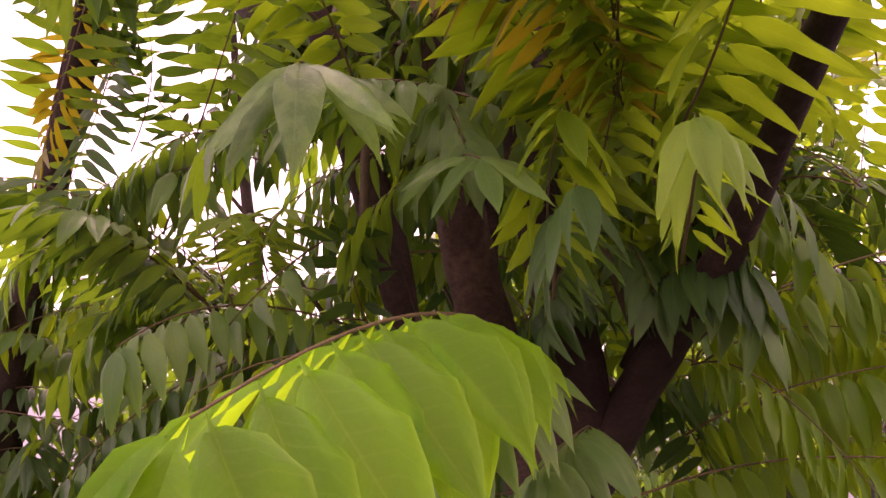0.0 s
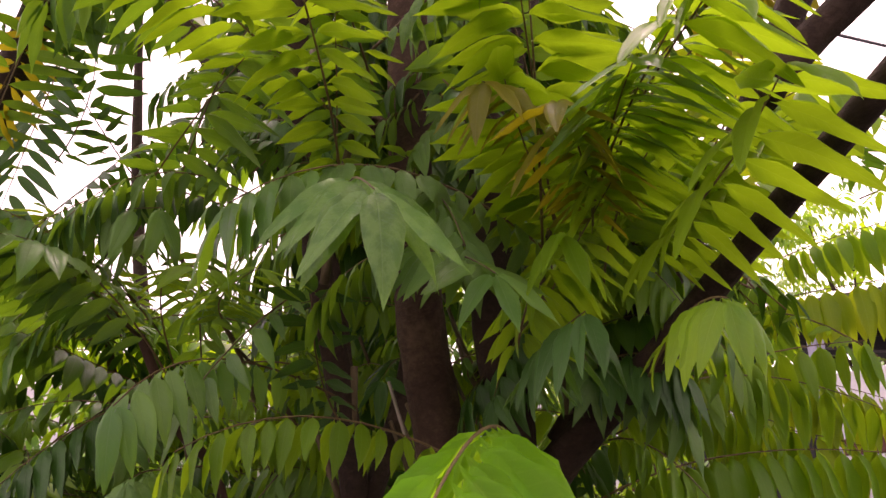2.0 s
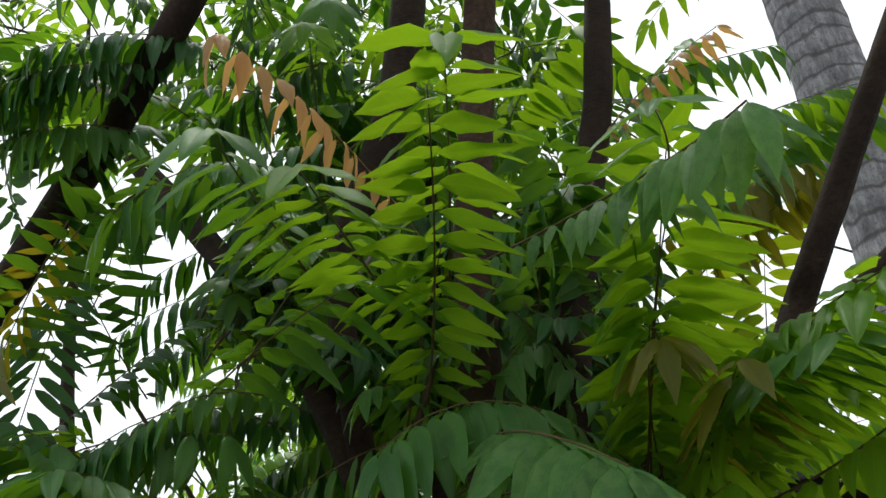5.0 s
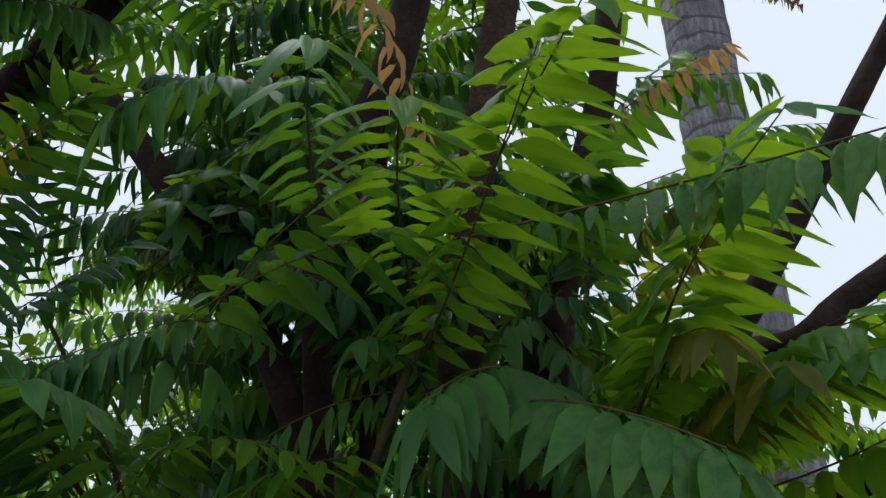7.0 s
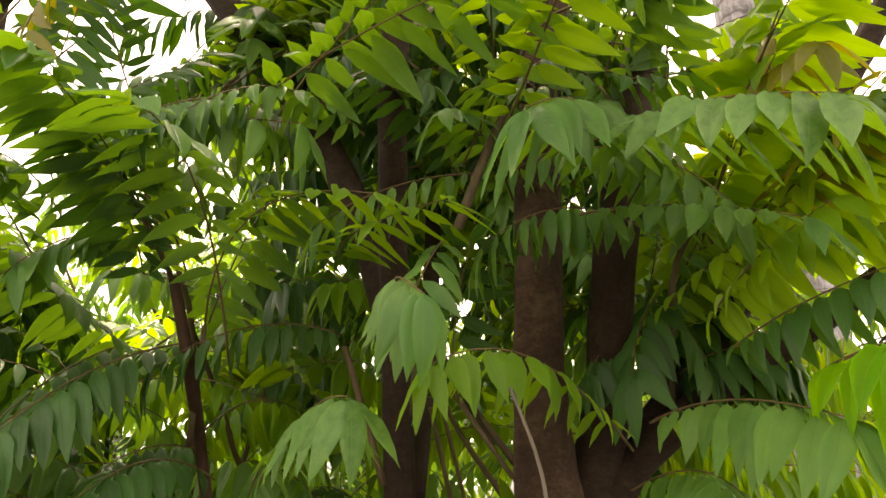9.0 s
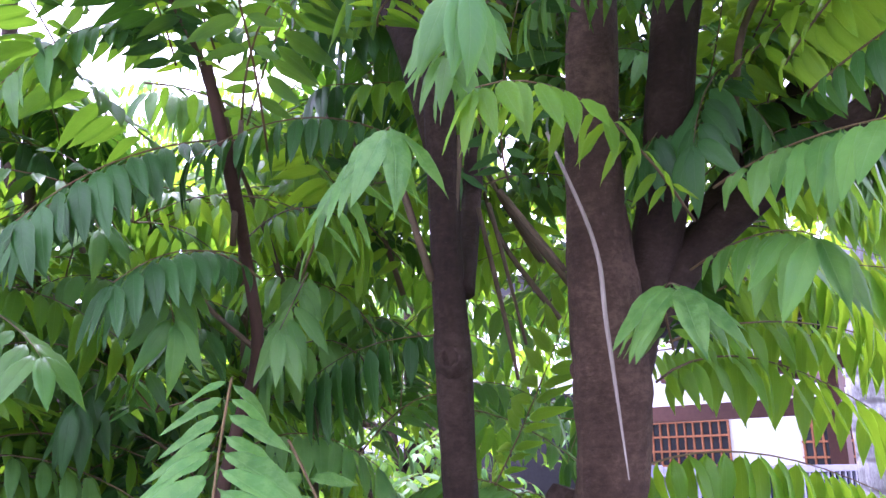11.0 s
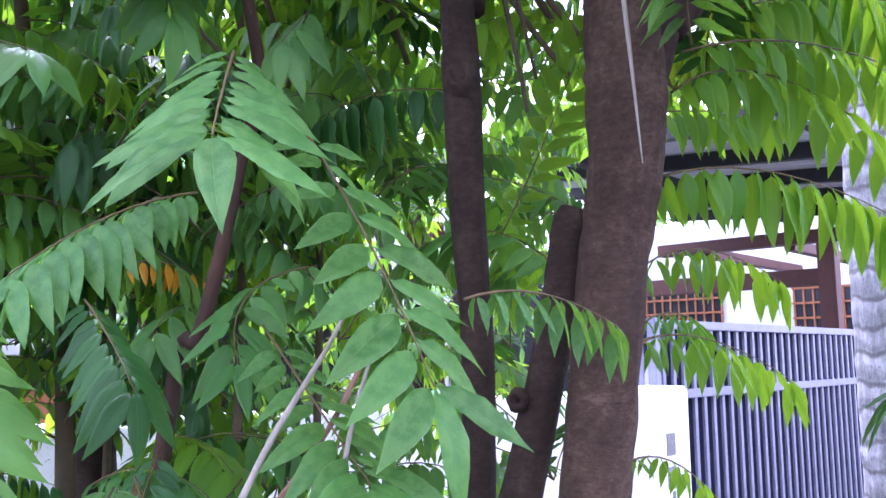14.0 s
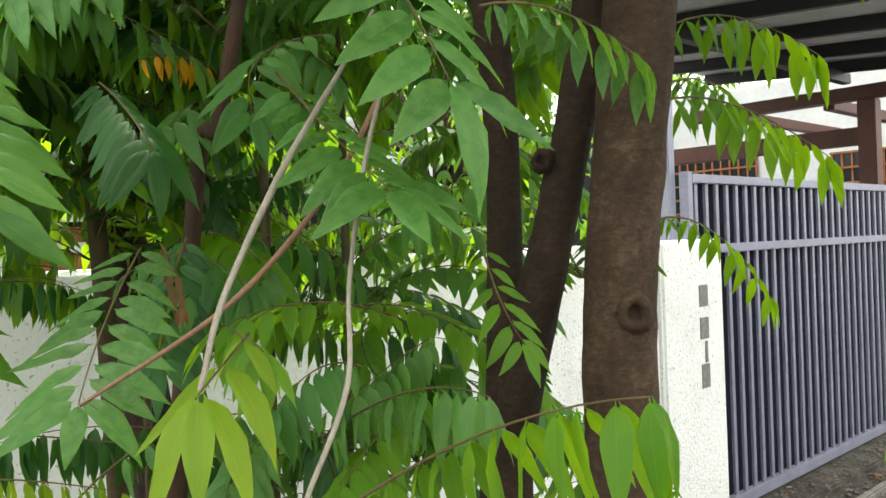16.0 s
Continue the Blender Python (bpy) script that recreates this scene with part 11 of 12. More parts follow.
bulk((-2.16, 0.68, 2.00), 1.28, 0.30, 0.11, 11, 0.066, 15, "bright")
bulk((-2.16, 0.68, 2.00), 2.88, 0.39, 0.29, 9, 0.062, 65, "bright")
bulk((-2.16, 0.68, 2.00), 3.72, 0.36, 0.34, 12, 0.071, 45, "bright")
bulk((-2.16, 0.68, 2.00), 4.83, 0.43, 0.27, 10, 0.067, 15, "mid")
bulk((-2.16, 0.68, 2.00), 5.24, 0.41, 0.23, 10, 0.086, 45, "bright")
bulk((-2.16, 0.68, 2.00), 6.70, 0.31, 0.39, 11, 0.075, 45, "mid")
bulk((-2.32, 0.30, 1.83), 4.30, 0.33, 0.34, 11, 0.086, 45, "dark")
bulk((-2.32, 0.30, 1.83), 5.46, 0.32, 0.36, 9, 0.071, 45, "mid")
bulk((-2.32, 0.30, 1.83), 5.87, 0.39, 0.33, 12, 0.076, 15, "mid")
bulk((-2.32, 0.30, 1.83), 6.77, 0.30, 0.41, 11, 0.075, 45, "dark")
bulk((-2.32, 0.30, 1.83), 8.62, 0.36, 0.11, 10, 0.080, 30, "dark")
bulk((-2.01, 1.12, 1.16), 4.68, 0.29, 0.05, 12, 0.070, 65, "mid")
bulk((-2.01, 1.12, 1.16), 6.11, 0.40, 0.11, 9, 0.085, 30, "mid")
bulk((-2.01, 1.12, 1.16), 6.68, 0.39, 0.49, 12, 0.072, 45, "dark")
bulk((-2.01, 1.12, 1.16), 7.87, 0.35, 0.16, 11, 0.064, 45, "mid")
bulk((-2.12, 0.01, 2.57), 7.27, 0.35, 0.33, 12, 0.081, 30, "mid")
bulk((-2.12, 0.01, 2.57), 8.54, 0.28, 0.53, 10, 0.086, 45, "mid")
bulk((-2.12, 0.01, 2.57), 9.05, 0.42, 0.45, 10, 0.088, 65, "mid")
bulk((-2.40, 0.66, 1.55), 5.02, 0.28, 0.25, 11, 0.073, 65, "bright")
bulk((-2.40, 0.66, 1.55), 6.32, 0.30, 0.47, 12, 0.078, 30, "bright")
bulk((-2.40, 0.66, 1.55), 7.11, 0.41, 0.28, 10, 0.065, 15, "bright")
bulk((-2.40, 0.66, 1.55), 8.09, 0.30, 0.18, 9, 0.073, 30, "bright")
bulk((-2.18, 1.01, 0.97), 2.39, 0.44, 0.31, 11, 0.084, 65, "dark")
bulk((-2.18, 1.01, 0.97), 2.93, 0.36, 0.50, 12, 0.060, 30, "bright")
bulk((-2.18, 1.01, 0.97), 4.56, 0.34, 0.39, 12, 0.070, 15, "mid")
bulk((-2.18, 1.01, 0.97), 5.28, 0.28, 0.43, 9, 0.063, 45, "bright")
bulk((-2.18, 1.01, 0.97), 6.20, 0.43, 0.33, 9, 0.081, 65, "dark")
bulk((-2.18, 1.01, 0.97), 8.03, 0.37, 0.27, 10, 0.060, 30, "dark")
bulk((-1.99, 1.98, 2.18), 2.09, 0.40, 0.39, 9, 0.087, 30, "mid")
bulk((-1.99, 1.98, 2.18), 3.50, 0.38, 0.20, 10, 0.081, 45, "mid")
bulk((-1.99, 1.98, 2.18), 4.68, 0.44, 0.53, 9, 0.077, 65, "dark")
bulk((-1.99, 1.98, 2.18), 5.45, 0.38, 0.42, 11, 0.089, 45, "bright")
bulk((-1.99, 1.98, 2.18), 6.27, 0.37, 0.23, 12, 0.081, 15, "bright")
bulk((-1.99, 1.98, 2.18), 7.16, 0.38, 0.26, 9, 0.063, 30, "mid")
bulk((-1.61, 2.07, 2.69), 6.24, 0.34, 0.20, 10, 0.065, 30, "bright")
bulk((-1.61, 2.07, 2.69), 7.88, 0.31, 0.45, 9, 0.087, 15, "dark")
bulk((-1.61, 2.07, 2.69), 10.52, 0.35, 0.15, 12, 0.078, 45, "mid")
bulk((-1.69, 1.17, 2.17), 3.32, 0.44, 0.51, 11, 0.087, 65, "mid")
bulk((-1.69, 1.17, 2.17), 4.42, 0.28, 0.25, 11, 0.079, 45, "dark")
bulk((-1.69, 1.17, 2.17), 5.58, 0.28, 0.26, 12, 0.064, 30, "dark")
bulk((-1.69, 1.17, 2.17), 6.66, 0.40, 0.17, 9, 0.085, 30, "mid")
bulk((-1.69, 1.17, 2.17), 7.98, 0.31, 0.46, 11, 0.060, 15, "bright")
bulk((-1.69, 1.17, 2.17), 9.06, 0.42, 0.20, 10, 0.083, 15, "bright")
bulk((-1.38, 2.62, 2.23), 1.45, 0.31, 0.51, 12, 0.081, 30, "mid")
bulk((-1.38, 2.62, 2.23), 6.26, 0.38, 0.52, 12, 0.067, 30, "bright")
bulk((-1.38, 2.62, 2.23), 7.17, 0.34, 0.07, 9, 0.071, 65, "mid")
bulk((-0.98, 1.58, 1.64), 4.00, 0.31, 0.05, 11, 0.078, 15, "dark")
bulk((-2.12, 0.97, 1.79), 1.05, 0.39, 0.48, 9, 0.071, 15, "dark")
bulk((-2.12, 0.97, 1.79), 1.95, 0.39, 0.13, 12, 0.062, 30, "mid")
bulk((-2.12, 0.97, 1.79), 2.69, 0.41, 0.21, 10, 0.066, 30, "dark")
bulk((-2.12, 0.97, 1.79), 4.00, 0.33, 0.03, 12, 0.085, 15, "mid")
bulk((-2.12, 0.97, 1.79), 5.49, 0.42, 0.48, 12, 0.088, 65, "dark")
bulk((-2.12, 0.97, 1.79), 6.29, 0.43, 0.10, 11, 0.062, 65, "mid")
bulk((-2.26, 1.38, 1.31), 6.79, 0.39, 0.23, 12, 0.082, 45, "dark")
bulk((-2.26, 1.38, 1.31), 7.71, 0.33, 0.32, 9, 0.068, 15, "bright")
bulk((-2.26, 1.38, 1.31), 8.88, 0.35, 0.33, 10, 0.085, 15, "mid")
bulk((-2.26, 1.38, 1.31), 9.82, 0.38, 0.37, 12, 0.080, 65, "mid")
bulk((-2.26, 1.38, 1.31), 10.68, 0.40, 0.47, 9, 0.075, 45, "dark")
bulk((-1.93, 1.48, 1.03), 3.87, 0.38, 0.18, 10, 0.082, 65, "mid")
bulk((-1.93, 1.48, 1.03), 4.39, 0.44, 0.28, 11, 0.073, 45, "mid")
bulk((-1.93, 1.48, 1.03), 5.83, 0.34, 0.52, 10, 0.061, 15, "mid")
bulk((-1.93, 1.48, 1.03), 7.81, 0.38, 0.27, 9, 0.085, 15, "dark")
bulk((-1.93, 1.48, 1.03), 9.33, 0.28, 0.40, 12, 0.068, 65, "dark")
bulk((-2.40, 1.24, 2.68), 7.73, 0.28, 0.14, 10, 0.066, 30, "mid")
bulk((-2.12, 1.04, 2.98), 2.37, 0.42, 0.36, 12, 0.080, 65, "bright")
bulk((-2.12, 1.04, 2.98), 6.10, 0.31, 0.10, 10, 0.070, 45, "bright")
bulk((-2.12, 1.04, 2.98), 6.81, 0.38, 0.20, 9, 0.065, 45, "bright")
bulk((-2.12, 1.04, 2.98), 7.39, 0.29, 0.25, 11, 0.072, 45, "mid")
bulk((-2.10, 1.00, 2.28), 2.78, 0.26, 0.31, 10, 0.086, 30, "mid")
bulk((-2.10, 1.00, 2.28), 3.80, 0.43, 0.23, 11, 0.084, 45, "dark")
bulk((-2.10, 1.00, 2.28), 4.33, 0.44, 0.01, 11, 0.065, 15, "bright")
bulk((-2.10, 1.00, 2.28), 6.83, 0.33, 0.05, 12, 0.068, 15, "bright")
bulk((-2.10, 1.00, 2.28), 7.95, 0.27, 0.01, 12, 0.083, 30, "mid")
bulk((-1.83, 1.83, 1.89), 2.95, 0.37, 0.26, 9, 0.079, 15, "dark")
bulk((-1.83, 1.83, 1.89), 3.63, 0.36, 0.23, 12, 0.070, 15, "dark")
bulk((-1.83, 1.83, 1.89), 5.09, 0.41, 0.07, 9, 0.063, 65, "dark")
bulk((-2.36, 2.00, 1.18), 2.18, 0.27, 0.47, 9, 0.078, 30, "bright")
bulk((-2.36, 2.00, 1.18), 4.23, 0.36, 0.51, 10, 0.071, 30, "mid")
bulk((-2.36, 2.00, 1.18), 5.12, 0.43, 0.01, 12, 0.075, 65, "bright")
bulk((-2.08, 0.20, 2.23), 7.25, 0.38, 0.26, 11, 0.072, 30, "mid")
bulk((-2.08, 0.20, 2.23), 8.15, 0.33, 0.54, 12, 0.062, 65, "mid")
bulk((-2.08, 0.20, 2.23), 9.12, 0.34, 0.51, 12, 0.061, 65, "mid")
bulk((-2.23, 1.22, 1.81), 4.21, 0.44, 0.03, 9, 0.075, 45, "mid")
bulk((-2.23, 1.22, 1.81), 5.16, 0.34, 0.19, 10, 0.072, 45, "mid")
bulk((-2.23, 1.22, 1.81), 6.38, 0.32, 0.07, 11, 0.070, 45, "bright")
bulk((-2.23, 1.22, 1.81), 7.32, 0.29, 0.10, 9, 0.085, 15, "dark")
bulk((-2.23, 1.22, 1.81), 8.20, 0.37, 0.46, 9, 0.061, 65, "dark")
bulk((-2.23, 1.22, 1.81), 9.74, 0.41, 0.43, 12, 0.061, 30, "mid")
bulk((-1.93, 1.65, 2.79), 5.13, 0.30, 0.22, 9, 0.073, 65, "mid")
bulk((-1.93, 1.65, 2.79), 6.00, 0.39, 0.21, 11, 0.064, 30, "mid")
bulk((-1.93, 1.65, 2.79), 7.12, 0.39, 0.07, 12, 0.087, 65, "mid")
bulk((-1.93, 1.65, 2.79), 8.24, 0.36, 0.21, 10, 0.071, 15, "mid")
bulk((-1.93, 1.65, 2.79), 9.18, 0.33, 0.05, 9, 0.078, 65, "mid")
bulk((-2.41, 0.49, 1.95), 0.20, 0.34, 0.42, 10, 0.076, 45, "dark")
bulk((-2.41, 0.49, 1.95), 0.91, 0.28, 0.00, 11, 0.061, 45, "dark")
bulk((-2.41, 0.49, 1.95), 2.31, 0.27, 0.42, 9, 0.069, 65, "mid")
bulk((-2.41, 0.49, 1.95), 4.97, 0.27, 0.42, 9, 0.075, 30, "mid")
bulk((-2.41, 0.49, 1.95), 5.48, 0.27, 0.45, 12, 0.081, 45, "mid")
bulk((-2.30, 1.96, 1.50), 4.19, 0.40, 0.08, 9, 0.067, 45, "bright")
bulk((-2.30, 1.96, 1.50), 5.60, 0.33, 0.50, 10, 0.076, 15, "bright")
bulk((-2.30, 1.96, 1.50), 6.57, 0.30, 0.51, 11, 0.060, 65, "mid")
bulk((-2.30, 1.96, 1.50), 7.78, 0.36, 0.27, 11, 0.064, 45, "mid")
bulk((-2.30, 1.96, 1.50), 8.69, 0.42, 0.26, 9, 0.085, 65, "mid")
bulk((-2.30, 1.96, 1.50), 9.83, 0.28, 0.22, 11, 0.090, 15, "mid")
bulk((-1.85, 1.56, 2.95), 3.63, 0.28, 0.12, 9, 0.071, 15, "bright")
bulk((-1.85, 1.56, 2.95), 4.20, 0.36, 0.47, 10, 0.061, 30, "bright")
bulk((-1.85, 1.56, 2.95), 5.20, 0.37, 0.55, 12, 0.067, 65, "bright")
bulk((-1.85, 1.56, 2.95), 6.19, 0.31, 0.19, 11, 0.078, 45, "mid")
bulk((-1.85, 1.56, 2.95), 8.87, 0.44, 0.01, 11, 0.072, 30, "bright")
bulk((-2.34, 0.04, 1.90), 1.17, 0.28, 0.26, 9, 0.075, 65, "mid")
bulk((-2.34, 0.04, 1.90), 2.22, 0.31, 0.31, 9, 0.068, 45, "dark")
bulk((-2.17, 0.40, 1.99), 2.00, 0.28, 0.30, 10, 0.060, 45, "dark")
bulk((-2.17, 0.40, 1.99), 3.55, 0.43, 0.12, 9, 0.069, 45, "dark")
bulk((-2.17, 0.40, 1.99), 4.62, 0.36, 0.14, 11, 0.089, 45, "bright")
bulk((-2.17, 0.40, 1.99), 5.16, 0.36, 0.11, 11, 0.079, 65, "mid")
bulk((-2.17, 0.40, 1.99), 6.35, 0.31, 0.54, 9, 0.072, 45, "dark")
bulk((-2.17, 0.40, 1.99), 7.48, 0.28, 0.35, 9, 0.082, 65, "bright")
bulk((-2.36, 0.93, 2.00), 3.99, 0.27, 0.27, 11, 0.073, 45, "bright")
bulk((-2.36, 0.93, 2.00), 4.74, 0.26, 0.21, 11, 0.078, 30, "dark")
bulk((-2.36, 0.93, 2.00), 5.86, 0.38, 0.30, 10, 0.082, 15, "bright")
bulk((-2.36, 0.93, 2.00), 6.97, 0.29, 0.18, 11, 0.077, 45, "dark")
bulk((-2.36, 0.93, 2.00), 8.16, 0.44, 0.10, 11, 0.069, 45, "mid")
bulk((-2.46, 1.41, 2.19), 1.31, 0.27, 0.10, 11, 0.067, 65, "mid")
bulk((-2.46, 1.41, 2.19), 5.46, 0.35, 0.12, 9, 0.072, 45, "bright")
bulk((-2.46, 1.41, 2.19), 5.93, 0.41, 0.33, 10, 0.086, 45, "mid")
bulk((-0.91, 1.81, 2.39), 8.67, 0.35, 0.05, 10, 0.063, 65, "bright")
bulk((-0.91, 1.81, 2.39), 9.54, 0.30, 0.24, 9, 0.065, 65, "bright")
bulk((-0.91, 1.81, 2.39), 10.33, 0.28, 0.45, 11, 0.088, 15, "bright")
bulk((-2.01, 0.58, 1.82), 4.61, 0.37, 0.13, 10, 0.087, 65, "dark")
bulk((-2.01, 0.58, 1.82), 7.43, 0.38, 0.14, 11, 0.063, 65, "bright")
bulk((-2.01, 0.58, 1.82), 9.32, 0.43, 0.17, 12, 0.060, 45, "mid")
bulk((-2.01, 0.58, 1.82), 9.65, 0.34, 0.28, 9, 0.071, 65, "bright")
bulk((-2.13, 1.17, 1.39), 0.65, 0.40, 0.13, 12, 0.085, 15, "dark")
bulk((-2.13, 1.17, 1.39), 1.72, 0.40, 0.06, 11, 0.065, 65, "mid")
bulk((-2.13, 1.17, 1.39), 3.16, 0.38, 0.47, 9, 0.081, 30, "bright")
bulk((-2.13, 1.17, 1.39), 4.65, 0.28, 0.48, 9, 0.081, 15, "mid")
bulk((-2.20, 0.99, 2.83), 0.94, 0.41, 0.25, 11, 0.062, 30, "mid")
bulk((-2.20, 0.99, 2.83), 1.82, 0.30, 0.30, 12, 0.064, 65, "bright")
bulk((-2.05, 0.54, 2.02), 0.75, 0.33, 0.10, 11, 0.081, 45, "bright")
bulk((-2.05, 0.54, 2.02), 1.86, 0.34, 0.12, 12, 0.086, 30, "mid")
bulk((-2.05, 0.54, 2.02), 2.52, 0.29, 0.02, 9, 0.073, 45, "mid")
bulk((-2.05, 0.54, 2.02), 3.47, 0.32, 0.12, 9, 0.080, 30, "dark")
bulk((-2.05, 0.54, 2.02), 4.73, 0.34, 0.37, 10, 0.062, 65, "mid")
bulk((-2.24, 1.05, 1.38), 0.65, 0.33, 0.37, 11, 0.071, 30, "dark")
bulk((-2.24, 1.05, 1.38), 2.17, 0.44, 0.42, 11, 0.074, 15, "bright")
bulk((-2.24, 1.05, 1.38), 3.08, 0.28, 0.02, 9, 0.062, 65, "dark")
bulk((-2.33, -0.02, 1.81), 7.12, 0.39, 0.48, 12, 0.077, 15, "dark")
bulk((-2.32, 2.00, 1.14), 4.48, 0.27, 0.55, 11, 0.066, 65, "mid")
bulk((-2.32, 2.00, 1.14), 8.62, 0.35, 0.26, 9, 0.068, 65, "bright")
bulk((-1.78, 1.05, 1.65), 7.02, 0.32, 0.02, 11, 0.071, 15, "mid")
bulk((-1.78, 1.05, 1.65), 7.81, 0.41, 0.45, 11, 0.065, 65, "mid")
bulk((-1.78, 1.05, 1.65), 9.25, 0.41, 0.51, 10, 0.080, 45, "bright")
bulk((-1.78, 1.05, 1.65), 9.80, 0.28, 0.35, 12, 0.081, 30, "mid")
bulk((-2.13, 1.43, 2.26), 1.59, 0.43, 0.11, 11, 0.083, 15, "mid")
bulk((-2.13, 1.43, 2.26), 2.67, 0.34, 0.30, 12, 0.061, 45, "bright")
bulk((-2.13, 1.43, 2.26), 3.56, 0.26, 0.14, 11, 0.088, 65, "mid")
bulk((-2.13, 1.43, 2.26), 4.76, 0.43, 0.37, 10, 0.081, 15, "bright")
bulk((-2.13, 1.43, 2.26), 6.15, 0.42, 0.12, 9, 0.063, 30, "mid")
bulk((-2.13, 1.43, 2.26), 6.89, 0.33, 0.29, 12, 0.072, 65, "mid")
bulk((-1.82, 1.57, 2.16), 0.92, 0.43, 0.30, 12, 0.072, 30, "bright")
bulk((-1.82, 1.57, 2.16), 1.84, 0.37, 0.51, 12, 0.086, 65, "bright")
bulk((-1.82, 1.57, 2.16), 3.43, 0.35, 0.07, 12, 0.069, 15, "bright")
bulk((-1.82, 1.57, 2.16), 3.60, 0.34, 0.30, 12, 0.079, 65, "mid")
bulk((-1.82, 1.57, 2.16), 5.62, 0.39, 0.52, 12, 0.066, 45, "dark")
bulk((-1.82, 1.57, 2.16), 6.44, 0.28, 0.30, 11, 0.073, 30, "bright")
bulk((-2.13, 0.78, 2.36), 11.06, 0.34, 0.08, 9, 0.084, 65, "mid")
bulk((-2.34, 0.31, 1.97), 5.40, 0.41, 0.28, 11, 0.062, 65, "mid")
bulk((-2.34, 0.31, 1.97), 6.65, 0.29, 0.24, 12, 0.064, 65, "dark")
bulk((-2.34, 0.31, 1.97), 7.18, 0.42, 0.49, 11, 0.079, 30, "dark")
bulk((-2.34, 0.31, 1.97), 8.45, 0.41, 0.30, 9, 0.069, 15, "dark")
bulk((-2.34, 0.31, 1.97), 10.88, 0.29, 0.18, 9, 0.070, 30, "dark")
# overhead crown above the view, added to block light from the top
bulk((-1.99, 0.66, 3.32), 2.05, 0.53, 0.50, 9, 0.105, 15, "dark")
bulk((-1.99, 0.66, 3.32), 3.16, 0.52, 0.43, 11, 0.099, 30, "bright")
bulk((-1.99, 0.66, 3.32), 3.87, 0.37, 0.31, 11, 0.113, 15, "mid")
bulk((-1.99, 0.66, 3.32), 5.07, 0.52, 0.41, 10, 0.106, 30, "bright")
bulk((-1.99, 0.66, 3.32), 6.43, 0.38, 0.37, 11, 0.086, 65, "mid")
bulk((-1.99, 0.66, 3.32), 7.12, 0.41, 0.37, 9, 0.091, 15, "mid")
bulk((0.54, 1.42, 4.53), 1.16, 0.50, 0.26, 9, 0.083, 15, "bright")
bulk((0.54, 1.42, 4.53), 2.39, 0.53, 0.51, 12, 0.095, 65, "mid")
bulk((0.54, 1.42, 4.53), 3.64, 0.40, 0.43, 9, 0.094, 65, "mid")
bulk((0.54, 1.42, 4.53), 4.15, 0.33, 0.27, 11, 0.117, 15, "mid")
bulk((0.54, 1.42, 4.53), 5.94, 0.42, 0.48, 10, 0.111, 65, "bright")
bulk((0.54, 1.42, 4.53), 7.01, 0.49, 0.35, 9, 0.095, 15, "dark")
bulk((-0.39, 2.79, 4.24), 4.18, 0.49, 0.03, 9, 0.116, 15, "bright")
bulk((-0.39, 2.79, 4.24), 5.25, 0.39, 0.36, 11, 0.117, 45, "mid")
bulk((-0.39, 2.79, 4.24), 5.74, 0.34, 0.47, 9, 0.101, 65, "bright")
bulk((-0.39, 2.79, 4.24), 6.65, 0.50, 0.30, 12, 0.116, 30, "mid")
bulk((-0.39, 2.79, 4.24), 8.09, 0.36, 0.31, 9, 0.089, 30, "bright")
bulk((-0.39, 2.79, 4.24), 9.03, 0.44, 0.06, 11, 0.084, 45, "bright")
bulk((-1.42, 0.71, 3.80), 6.43, 0.44, 0.17, 12, 0.115, 45, "dark")
bulk((-1.42, 0.71, 3.80), 7.64, 0.36, 0.25, 10, 0.115, 65, "mid")
bulk((-1.42, 0.71, 3.80), 8.52, 0.37, 0.25, 12, 0.096, 30, "bright")
bulk((-1.42, 0.71, 3.80), 9.34, 0.50, 0.47, 11, 0.089, 30, "bright")
bulk((-1.42, 0.71, 3.80), 9.93, 0.41, 0.09, 12, 0.082, 30, "mid")
bulk((-1.42, 0.71, 3.80), 11.36, 0.40, 0.43, 10, 0.108, 30, "dark")
bulk((-1.53, 0.91, 3.38), 5.36, 0.43, 0.03, 9, 0.116, 30, "bright")
bulk((-1.53, 0.91, 3.38), 6.89, 0.53, 0.48, 9, 0.088, 65, "bright")
bulk((-1.53, 0.91, 3.38), 7.60, 0.45, 0.07, 12, 0.081, 45, "dark")
bulk((-1.53, 0.91, 3.38), 8.34, 0.43, 0.50, 9, 0.110, 45, "dark")
bulk((-1.53, 0.91, 3.38), 9.36, 0.38, 0.45, 11, 0.092, 30, "mid")
bulk((-1.53, 0.91, 3.38), 10.68, 0.41, 0.53, 9, 0.101, 45, "mid")
bulk((-0.93, 2.14, 4.44), 3.15, 0.35, 0.29, 10, 0.114, 30, "bright")
bulk((-0.93, 2.14, 4.44), 4.00, 0.52, 0.23, 10, 0.116, 15, "dark")
bulk((-0.93, 2.14, 4.44), 5.03, 0.54, 0.39, 11, 0.086, 65, "bright")
bulk((-0.93, 2.14, 4.44), 6.67, 0.46, 0.24, 9, 0.083, 45, "mid")
bulk((-0.93, 2.14, 4.44), 7.40, 0.39, 0.50, 11, 0.099, 65, "bright")
bulk((-0.93, 2.14, 4.44), 8.91, 0.47, 0.02, 9, 0.080, 15, "bright")
bulk((-1.30, -0.91, 3.16), 2.13, 0.42, 0.16, 9, 0.117, 15, "dark")
bulk((-1.30, -0.91, 3.16), 3.67, 0.48, 0.18, 9, 0.112, 15, "mid")
bulk((-1.30, -0.91, 3.16), 4.08, 0.47, 0.29, 12, 0.112, 45, "dark")
